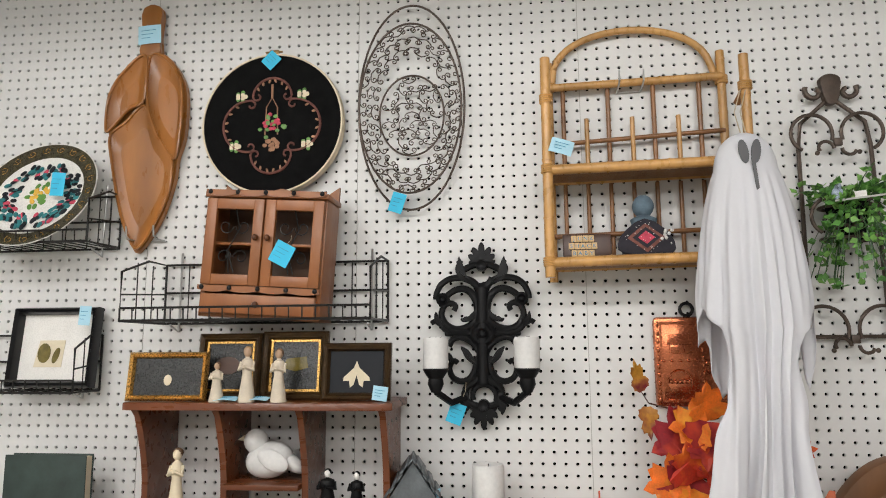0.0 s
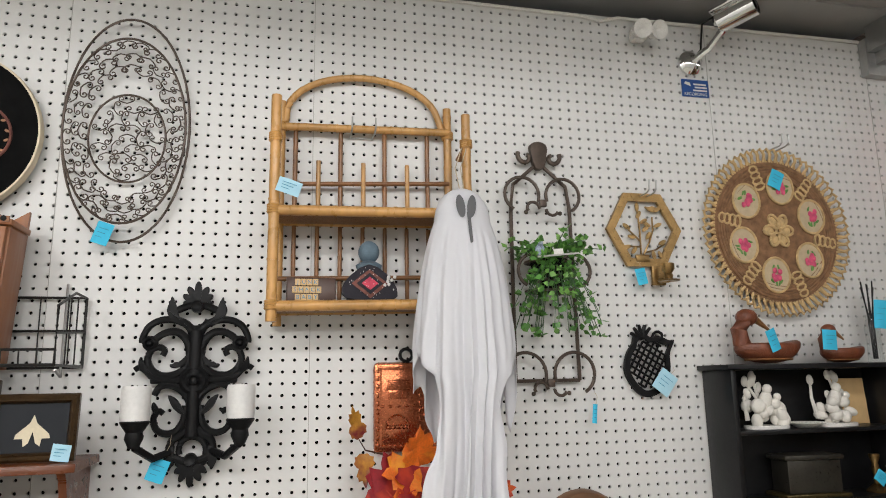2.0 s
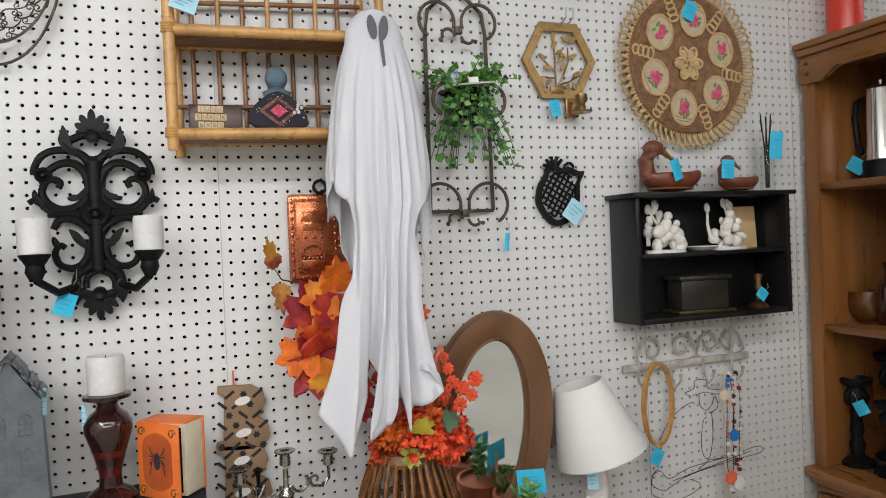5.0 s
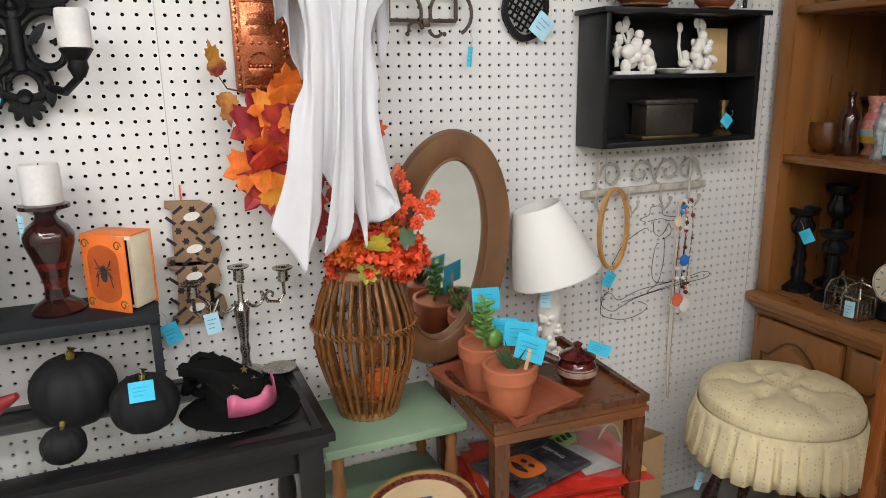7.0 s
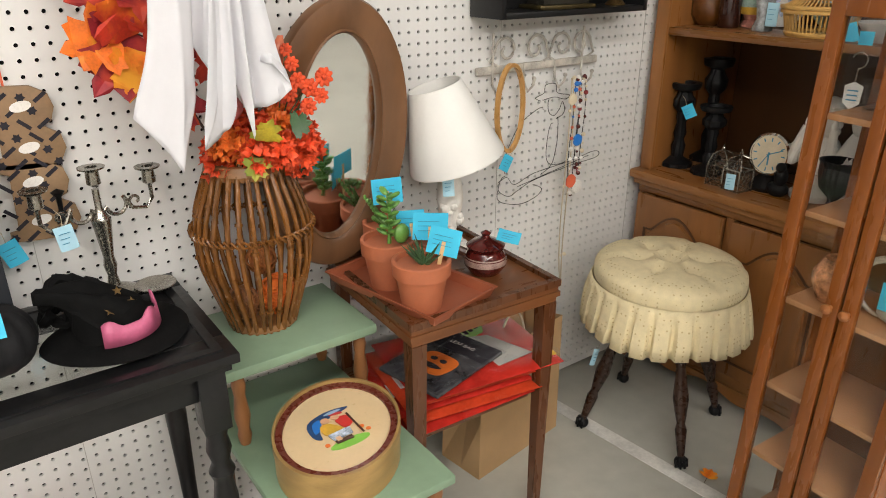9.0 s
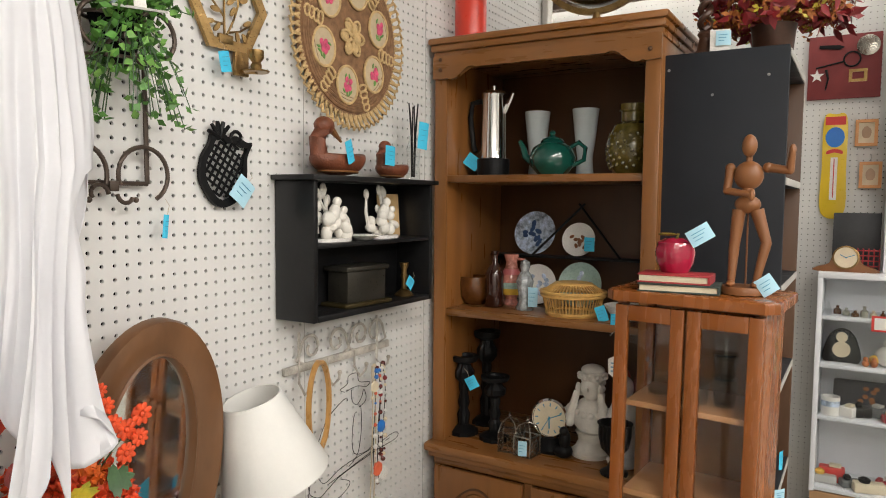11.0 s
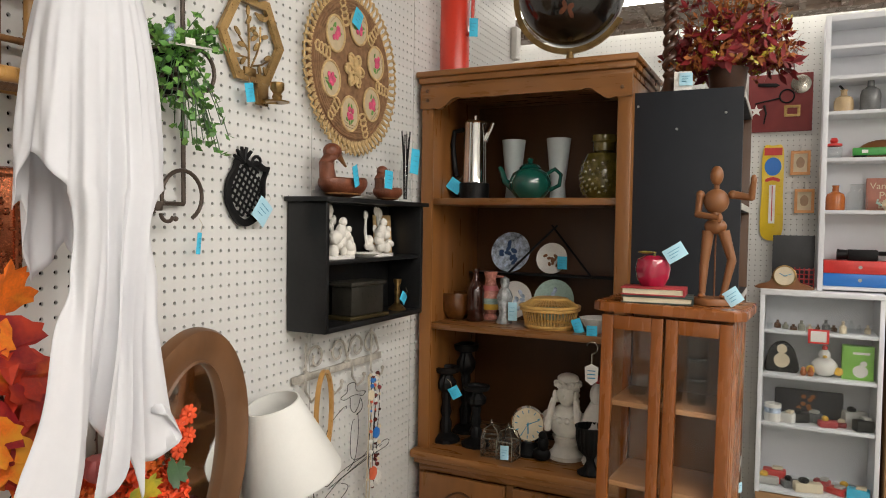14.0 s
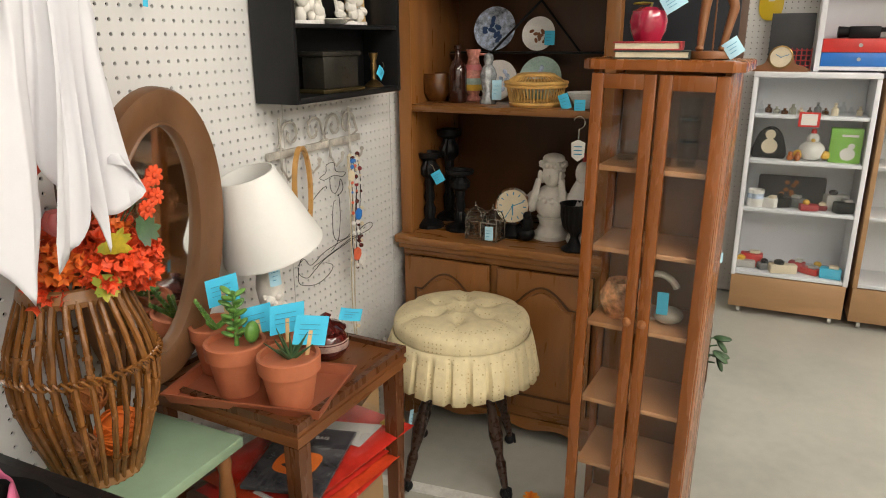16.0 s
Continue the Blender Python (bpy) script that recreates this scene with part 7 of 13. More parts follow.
def security_gear():
    c = thing("security_camera", (1.315, -0.004, 2.365), "silver bullet security camera on a wall bracket", "security camera")
    bm = bm_new()
    lathe(bm, [(0.036, 0), (0.036, 0.008), (0.026, 0.018), (0.012, 0.024)], seg=22, m=pose(0, 0, 0, 90, 0, 0))
    part("base", bm, M_CHROME, c)
    bm = bm_new()
    tube(bm, [(0, -0.02, 0), (0.025, -0.06, 0.02), (0.05, -0.09, 0.06)], 0.010, 8)
    part("arm", bm, M_CHROME, c)
    m = look((0.05, -0.095, 0.085), (0.13, -0.22, 0.11))
    bm = bm_new()
    lathe(bm, [(0.02, -0.02), (0.03, -0.01), (0.03, 0.09), (0.027, 0.09), (0.027, 0.075), (0.0, 0.074)], seg=22, m=m @ pose(0, 0, 0, 180, 0, 0))
    part("barrel", bm, M_CHROME, c)
    bm = bm_new()
    lathe(bm, [(0.0265, 0.0755), (0.014, 0.078), (0.012, 0.082), (0.0, 0.082)], seg=20, m=m @ pose(0, 0, 0, 180, 0, 0))
    part("lens", bm, M_CAST, c)
    bm = bm_new()
    box(bm, (-0.034, 0.024, -0.115), (0.034, 0.034, 0.02), 0.004)
    for v in bm.verts:
        v.co = m @ v.co
    part("sun_shield", bm, M_CHROME, c)
    bm = bm_new()
    tube(bm, [(0.03, -0.1, 0.1), (0.01, -0.06, 0.09), (0.02, -0.03, 0.03), (0.0, -0.012, 0.0)], 0.003, 6)
    part("cable", bm, M_WIRE, c)
    s = thing("wall_spotlight", (1.153, -0.004, 2.43), "small white twin wall lamp near the ceiling", "wall lamp")
    bm = bm_new()
    box(bm, (-0.02, -0.03, -0.02), (0.02, 0, 0.02), 0.004)
    part("base", bm, M_WHITE, s)
    for x, r in ((-0.015, 20), (0.02, -25)):
        bm = bm_new()
        lathe(bm, [(0.012, 0), (0.022, 0.03), (0.026, 0.055), (0.02, 0.055), (0.0, 0.04)], seg=16, m=pose(x, -0.03, 0, 110, r, 0))
        part("lamp_head", bm, M_WHITE, s)
    n = thing("recording_sign", (1.328, -0.002, 2.293), "small blue security sign with white lettering", "sign")
    bm = bm_new()
    box(bm, (-0.042, -0.0015, -0.025), (0.042, 0, 0.026))
    part("plate", bm, M_NAVY, n)
    bm = bm_new()
    for k, (a, b) in enumerate(((-0.005, 0.034), (-0.002, 0.036), (-0.008, 0.036))):
        box(bm, (a, -0.0024, 0.010 - 0.009 * k), (b, -0.0016, 0.0145 - 0.009 * k))
    slab(bm, [(-0.034, 0.012), (-0.014, 0.006), (-0.016, 0.016), (-0.03, 0.019)], 0.0008, WALLM @ pose(0, 0, 0.0016))
    part("emblem_bar", bm, M_WHITE, n)
    cu = bpy.data.curves.new("word", "FONT")
    cu.body, cu.size, cu.align_x, cu.extrude = "RECORDING", 0.0125, "CENTER", 0.0002
    tmp = bpy.data.objects.new("word_tmp", cu)
    scene.collection.objects.link(tmp)
    me = bpy.data.meshes.new_from_object(tmp.evaluated_get(bpy.context.evaluated_depsgraph_get()))
    bpy.data.objects.remove(tmp)
    me.materials.clear()
    me.materials.append(M_WHITE)
    ob = new("lettering", me)
    ob.parent = n
    ob.matrix_basis = pose(0, -0.0018, -0.021, 90, 0, 0)


M_NAVY = material("sign blue", (0.015, 0.07, 0.26), 0.4, vary=0.06)
security_gear()


def hook_rack():
    h = thing("hook_rack", (1.50, -0.004, 1.065), "whitewashed scrolled iron coat rack on a weathered slat", "coat rack")
    bm = bm_new()
    box(bm, (-0.212, -0.012, -0.010), (0.212, 0, 0.010), 0.003)
    part("slat", bm, M_OLDIRON, h, "weathered grey wooden slat")
    for cu, s in ((-0.12, 1), (-0.02, -1), (0.075, 1), (0.145, -1)):
        bm = bm_new()
        tube(bm, wall_pts(spiral(cu, 0.045, 0.038, 0.010, 270 - s * 90, 270 - s * 90 + s * -400, 18), 0.010), 0.004, 6)
        tube(bm, wall_pts([(cu - s * 0.038, 0.045), (cu - s * 0.05, 0.02), (cu - s * 0.03, 0.01)], 0.010), 0.004, 6)
        part("scroll", bm, M_OLDIRON, h)
    for x in (-0.165, -0.06, 0.05, 0.15):
        bm = bm_new()
        tube(bm, [(x, -0.012, 0.09 if abs(x) > 0.12 else 0.01), (x, -0.012, -0.035), (x, -0.03, -0.06), (x, -0.05, -0.04), (x, -0.052, -0.028)], 0.0036, 6)
        ball(bm, (x, -0.052, -0.024), 0.006, 8)
        part("hook", bm, M_OLDIRON, h)
    r = thing("wooden_hoop", (1.366, -0.045, 0.972), "empty oval wooden embroidery hoop hung on a hook", "hoop", rz=18)
    bm = bm_new()
    ring_slab(bm, ellipse(0.066, 0.113, 44), ellipse(0.061, 0.108, 44), 0.012, WALLM)
    part("outer_ring", bm, M_BAMBOO, r)
    bm = bm_new()
    ring_slab(bm, ellipse(0.0605, 0.1075, 44), ellipse(0.057, 0.104, 44), 0.010, WALLM @ pose(0, 0, 0.001))
    part("inner_ring", bm, M_BAMBOO, r)
    g = thing("wire_guitarist", (1.52, -0.032, 0.73), "black wire outline sculpture of a guitar player", "wire art")
    paths = {
        "hat": [(-0.03, 0.245), (-0.05, 0.255), (-0.02, 0.265), (-0.015, 0.285), (0.02, 0.285), (0.03, 0.26), (0.075, 0.25), (0.06, 0.24), (0.02, 0.25), (-0.03, 0.245)],
        "head": [(0.0, 0.245), (0.0, 0.215), (0.02, 0.20), (0.04, 0.215), (0.05, 0.235), (0.06, 0.215), (0.055, 0.2), (0.03, 0.19)],
        "back": [(-0.02, 0.22), (-0.09, 0.2), (-0.13, 0.15), (-0.15, 0.1), (-0.145, 0.06)],
        "front": [(0.03, 0.19), (0.04, 0.15), (0.035, 0.1), (0.02, 0.06), (-0.02, 0.04)],
        "arm": [(0.02, 0.18), (0.0, 0.12), (0.01, 0.07), (0.06, 0.06), (0.09, 0.07)],
        "legs": [(-0.145, 0.06), (-0.17, 0.02), (-0.16, -0.01), (-0.09, -0.03), (-0.03, -0.02), (-0.01, 0.0), (-0.05, 0.02)],
        "guitar": [(-0.17, 0.045), (-0.14, 0.055), (-0.11, 0.03), (-0.04, 0.05), (0.1, 0.062), (0.18, 0.075), (0.212, 0.07), (0.2, 0.055), (0.1, 0.048), (-0.04, 0.03), (-0.1, 0.01), (-0.13, 0.0), (-0.165, 0.02), (-0.17, 0.045)],
        "strings": [(-0.1, 0.022), (0.17, 0.066)],
    }
    for nm, p in paths.items():
        bm = bm_new()
        q = smooth_loop(p + [p[-1]], 5)[: 5 * (len(p) - 1)] if len(p) > 2 else p
        tube(bm, wall_pts(q), 0.0010, 5)
        part(nm + "_wire", bm, M_WIRE, g)


hook_rack()
tag(1.352, -0.06, 0.835, 0.034, 0.042, roll=30, string=0.03)


def necklaces():
    rng = random.Random(8)
    for k, (x, top, bot, mats, nm) in enumerate(((1.602, 1.03, 0.70, "cwrbw", "beaded necklace of coral, blue and white beads"), (1.625, 1.03, 0.76, "rwmt", "beaded necklace with red and tan beads"), (1.585, 1.03, 0.43, "ttt", "long tan cord necklace with small beads"))):
        n = thing("necklace", (x, -0.052, bot), nm + " hanging from the rack", "necklace", group="necklaces")
        H = top - bot
        bm = bm_new()
        pts = [(0.012 * math.cos(a) * (1 if k != 2 else 0.7), -0.004 * math.sin(3 * a), H * 0.5 + H * 0.5 * math.sin(a)) for a in (2 * math.pi * i / 30 for i in range(30))]
        tube(bm, pts, 0.0012 if k < 2 else 0.0018, 4, True)
        part("cord", bm, M_STRING if k == 2 else M_WIRE, n)
        by = {}
        for i in range(34 if k < 2 else 8):
            a = 2 * math.pi * i / (34 if k < 2 else 8)
            c = mats[rng.randrange(len(mats))]
            p = (0.012 * math.cos(a), -0.004, H * 0.5 + H * 0.5 * math.sin(a))
            by.setdefault(c, []).append((p, rng.uniform(0.003, 0.0075)))
        for c, lst in by.items():
            mat = {"c": M_CORAL, "w": M_WHITE, "r": M_REDOX, "b": M_BLUE, "m": M_MAROON, "t": M_CREAM}[c]
            for p, r in lst:
                bm = bm_new()
                ball(bm, p, r, 7)
                part("bead", bm, mat, n)
    for x, z, r, mat, nm in ((1.615, 0.725, 0.022, M_WHITE, "white shell disc"), (1.590, 0.745, 0.021, M_CORAL, "coral flower bead"), (1.605, 0.86, 0.018, M_BLUE, "blue flower bead"), (1.575, 0.975, 0.017, M_CREAM, "cream shell bead")):
        b = thing("pendant", (x, -0.062, z), nm + " pendant hanging on a necklace", "pendant")
        bm = bm_new()
        lathe(bm, [(r * 0.5, 0), (r, 0.002), (r * 0.9, 0.006), (0, 0.008)], seg=14, m=pose(0, 0, 0, 90, 0, 0), lobes=6, depth=0.15)
        part("disc", bm, mat, b)


necklaces()


def b_letter():
    b = thing("wall_letter", (0.285, -0.004, 0.865), "patterned wooden letter B hanging on the pegboard", "wall letter", ry=3)
    m = WALLM @ pose(0, 0, 0.001)
    o1 = smooth_loop([(-0.03, 0.14), (-0.03, 0.26), (0.02, 0.262), (0.055, 0.245), (0.05, 0.205), (0.03, 0.198), (0.062, 0.17), (0.062, 0.14), (0.04, 0.128), (0.0, 0.126)], 4)
    o1 = [(-0.04, 0.13), (-0.04, 0.145), (-0.026, 0.148), (-0.026, 0.25), (-0.04, 0.253), (-0.04, 0.268), (0.03, 0.268), (0.055, 0.255), (0.062, 0.232), (0.055, 0.208), (0.04, 0.20), (0.066, 0.185), (0.072, 0.16), (0.062, 0.138), (0.035, 0.128), (0.0, 0.128)]
    for outline, nm in ((o1, "upper_letter"), ([(u * 1.02 + 0.005, v - 0.13) for u, v in o1], "lower_letter")):
        bm = bm_new()
        slab(bm, outline, 0.014, m, 0.001)
        p = part(nm, bm, M_TANL, b)
        base = outline[0][1] - 0.13
        for r in range(6):
            for q in range(4):
                u, v = -0.03 + 0.029 * q + 0.0145 * (r % 2), base + 0.137 + 0.0225 * r
                if u > (0.066 if v - base < 0.19 else 0.052) or v > base + 0.262:
                    continue
                bm = bm_new()
                if (r + q) % 3 == 0:
                    slab(bm, [((0.0085 if k % 2 == 0 else 0.0055) * math.cos(math.pi * k / 6) + u, (0.0085 if k % 2 == 0 else 0.0055) * math.sin(math.pi * k / 6) + v) for k in range(12)], 0.0006, m @ pose(0, 0, 0.0141))
                    part("printed_flower", bm, M_BLACKD, p)
                else:
                    t = 0.7 if (r + q) % 2 else -0.7
                    c, sn = math.cos(t), math.sin(t)
                    slab(bm, [(u + a * c - d * sn, v + a * sn + d * c) for a, d in ((-0.012, -0.0032), (0.012, -0.0032), (0.012, 0.0032), (-0.012, 0.0032))], 0.0006, m @ pose(0, 0, 0.0141))
                    part("printed_bar", bm, M_BLACKD, p)
        for u, v in ((0.012, base + 0.235), (0.015, base + 0.165)):
            bm = bm_new()
            slab(bm, ellipse(0.017, 0.009, 14, u, v, 0.25), 0.0008, m @ pose(0, 0, 0.0142))
            part("counter", bm, M_WHITE, p)
    bm = bm_new()
    tube(bm, [(-0.006, -0.004, 0.262), (-0.008, -0.002, 0.30)], 0.002, 5)
    part("hanger", bm, M_CORAL, b)
    d = thing("black_pull", (0.335, -0.02, 0.885), "small black wooden pull hanging by the letter", "ornament")
    bm = bm_new()
    lathe(bm, [(0.0, 0), (0.012, 0.006), (0.012, 0.016), (0.004, 0.026), (0.005, 0.05), (0.012, 0.06), (0.0, 0.066)], seg=12)
    part("body", bm, M_CAST, d)


M_TANL = material("tan printed wood", (0.25, 0.155, 0.08), 0.6, vary=0.2, scale=20)
b_letter()
tag(0.245, -0.03, 0.852, 0.034, 0.046, roll=-18, string=0.03)

# ---- on and under the tables ----
TB = 0.7495  # top of the black table's rim
def rattan_vase():
    v = thing("rattan_vase", (0.645, -0.125, FLOOR + 0.5855), "tall open vase of upright rattan canes with a woven band", "vase")
    H = 0.33
    prof = [(0.062, 0.0), (0.072, 0.03), (0.092, 0.09), (0.108, 0.15), (0.112, 0.20), (0.101, 0.26), (0.081, 0.31), (0.072, H)]

    def rad(z):
        for (r0, z0), (r1, z1) in zip(prof, prof[1:]):
            if z0 <= z <= z1:
                return r0 + (r1 - r0) * (z - z0) / (z1 - z0)
        return prof[-1][0]

    rng = random.Random(6)
    n = 29
    for k in range(n):
        a = 2 * math.pi * k / n + rng.uniform(-0.03, 0.03)
        bm = bm_new()
        pts = []
        for i in range(13):
            z = H * i / 12
            r = (rad(z) * 2 + rad(max(0, z - 0.02)) + rad(min(H, z + 0.02))) / 4 + rng.uniform(-0.001, 0.001)
            w = a + rng.uniform(-0.008, 0.008)
            pts.append((r * math.cos(w), r * math.sin(w), z))
        tube(bm, pts, rng.uniform(0.0042, 0.0062), 7)
        for q in range(2):
            i = rng.randrange(2, 11)
            p, p2 = Vector(pts[i]), Vector(pts[i + 1])
            d = (p2 - p).normalized() * 0.003
            tube(bm, [p - d, p + d], 0.0076, 7)
        part("cane", bm, M_RATTAN, v)
    bm = bm_new()
    for s in (0, 1):
        tube(bm, [((rad(0.212) + 0.006 + 0.004 * math.sin(n * a + s * math.pi)) * math.cos(a), (rad(0.212) + 0.006 + 0.004 * math.sin(n * a + s * math.pi)) * math.sin(a), 0.212 + 0.006 * math.cos(n * a + s * math.pi)) for a in (2 * math.pi * i / 136 for i in range(136))], 0.0028, 5, True)
    part("woven_band", bm, M_RATTAN, v)
    bm = bm_new()
    lathe(bm, [(0.060, 0.0), (0.070, 0.003), (0.068, 0.016), (0.062, 0.018)], (0, 0, -0.0), 36)
    part("base", bm, M_BAMBOOD, v, "flat cane base")
    bm = bm_new()
    lathe(bm, [(0.076, 0), (0.080, 0.01), (0.075, 0.026), (0.068, 0.028), (0.066, 0.006), (0.076, 0)], (0, 0, H - 0.012), 36, caps=False)
    part("rim", bm, M_BAMBOOD, v, "bent cane rim")
    for x, y, z, r, mat in ((0.03, -0.02, 0.06, 0.042, M_ORANGE), (-0.04, 0.0, 0.052, 0.034, M_WOODM), (0.02, 0.035, 0.12, 0.03, M_DRIED)):
        o = thing("filler_ball", (0.645 + x, -0.128 + y, FLOOR + 0.5855 + z - r), "woven vine ball inside the rattan vase", "decor ball", group="vase fillers")
        bm = bm_new()
        for k in range(16):
            m = Matrix.Rotation(rng.uniform(0, 3.1), 4, "X") @ Matrix.Rotation(rng.uniform(0, 3.1), 4, "Y")
            tube(bm, [m @ Vector((r * math.cos(a), r * math.sin(a), 0)) + Vector((0, 0, r)) for a in (2 * math.pi * i / 14 for i in range(14))], 0.0022, 4, True)
        part("vines", bm, mat, o)
        bm = bm_new()
        ball(bm, (0, 0, r), r * 0.85, 12)
        part("core", bm, mat, o)


rattan_vase()


def maple_leaf(bm, c, size, d, up, narrow=1.0, curl=0.25):
    """A lobed leaf at c pointing along d, folded along its veins."""
    d = d.normalized()
    e = d.cross(up).normalized()
    f = d.cross(e)
    half = [(0.0, 1.0), (0.07, 0.87), (0.14, 0.84), (0.16, 0.68), (0.27, 0.72), (0.40, 0.80), (0.42, 0.68), (0.52, 0.66), (0.43, 0.55), (0.36, 0.44), (0.48, 0.42), (0.66, 0.30), (0.56, 0.22), (0.58, 0.12), (0.40, 0.10), (0.22, 0.02), (0.05, 0.03)]

    def put(u, w, lift):
        u *= narrow
        sag = curl * (u * u + 0.35 * w * w)
        return bm.verts.new(c + (e * u + d * w) * size + f * size * (lift - sag))

    veins = [put(0, w, 0.02) for w in (1.0, 0.75, 0.5, 0.25, 0.03)]
    for s in (-1, 1):
        rim = [veins[0]] + [put(s * u, w, 0.03 * math.sin(9 * w + 4 * s * u)) for u, w in half[1:]]
        for a, b, k in ((0, 3, 0), (3, 6, 1), (6, 9, 1), (9, 12, 2), (12, 15, 3), (15, 16, 4)):
            for i in range(a, b):
                bm.faces.new([rim[i], rim[i + 1], veins[k]] if rim[i] is not veins[k] else [rim[i], rim[i + 1], veins[1]])
        for i, k in ((3, 0), (9, 1), (12, 2), (15, 3)):
            bm.faces.new((rim[i], veins[k + 1], veins[k]))
    return veins


def leaf_material(name, body, tint, rough=0.5):
    """A dyed cloth leaf: body colour bleeding into a tint in broad patches, with fine mottling."""
    m = material(name, body, rough, vary=0.35, scale=30, bump=0.2, bscale=160)
    nt = m.node_tree
    b = nt.nodes["Principled BSDF"]
    src = b.inputs["Base Color"].links[0].from_socket
    co, no, mr, mix, info, add = (nt.nodes.new(k) for k in ("ShaderNodeTexCoord", "ShaderNodeTexNoise", "ShaderNodeMapRange", "ShaderNodeMix", "ShaderNodeObjectInfo", "ShaderNodeMath"))
    no.inputs["Scale"].default_value, no.inputs["Detail"].default_value = 22, 3
    nt.links.new(co.outputs["Object"], no.inputs["Vector"])
    add.operation = "MULTIPLY_ADD"
    nt.links.new(info.outputs["Random"], add.inputs[0])
    add.inputs[1].default_value = 0.22
    nt.links.new(no.outputs[0], add.inputs[2])
    mr.inputs[1].default_value, mr.inputs[2].default_value = 0.56, 0.78
    nt.links.new(add.outputs[0], mr.inputs[0])
    mix.data_type = "RGBA"
    nt.links.new(mr.outputs[0], mix.inputs["Factor"])
    nt.links.new(src, mix.inputs[6])
    mix.inputs[7].default_value = (*tint, 1)
    nt.links.new(mix.outputs[2], b.inputs["Base Color"])
    return m


M_MAPLE1 = leaf_material("flame red leaf", (0.46, 0.030, 0.012), (0.74, 0.16, 0.015))
M_ORANGEL = leaf_material("orange leaf", (0.72, 0.15, 0.012), (0.78, 0.34, 0.03))
M_CRIMSON = leaf_material("crimson leaf", (0.26, 0.012, 0.018), (0.52, 0.05, 0.02))
M_YELLOWL = leaf_material("yellow green leaf", (0.45, 0.36, 0.03), (0.20, 0.24, 0.03))
M_BUDL = leaf_material("mottled bud leaf", (0.48, 0.22, 0.02), (0.16, 0.012, 0.02))
M_PINKP = material("dusty pink", (0.42, 0.10, 0.10), 0.5, vary=0.2, scale=20)
M_SALMON = material("sheer salmon leaf", (0.60, 0.17, 0.09), 0.35, vary=0.2, scale=40)


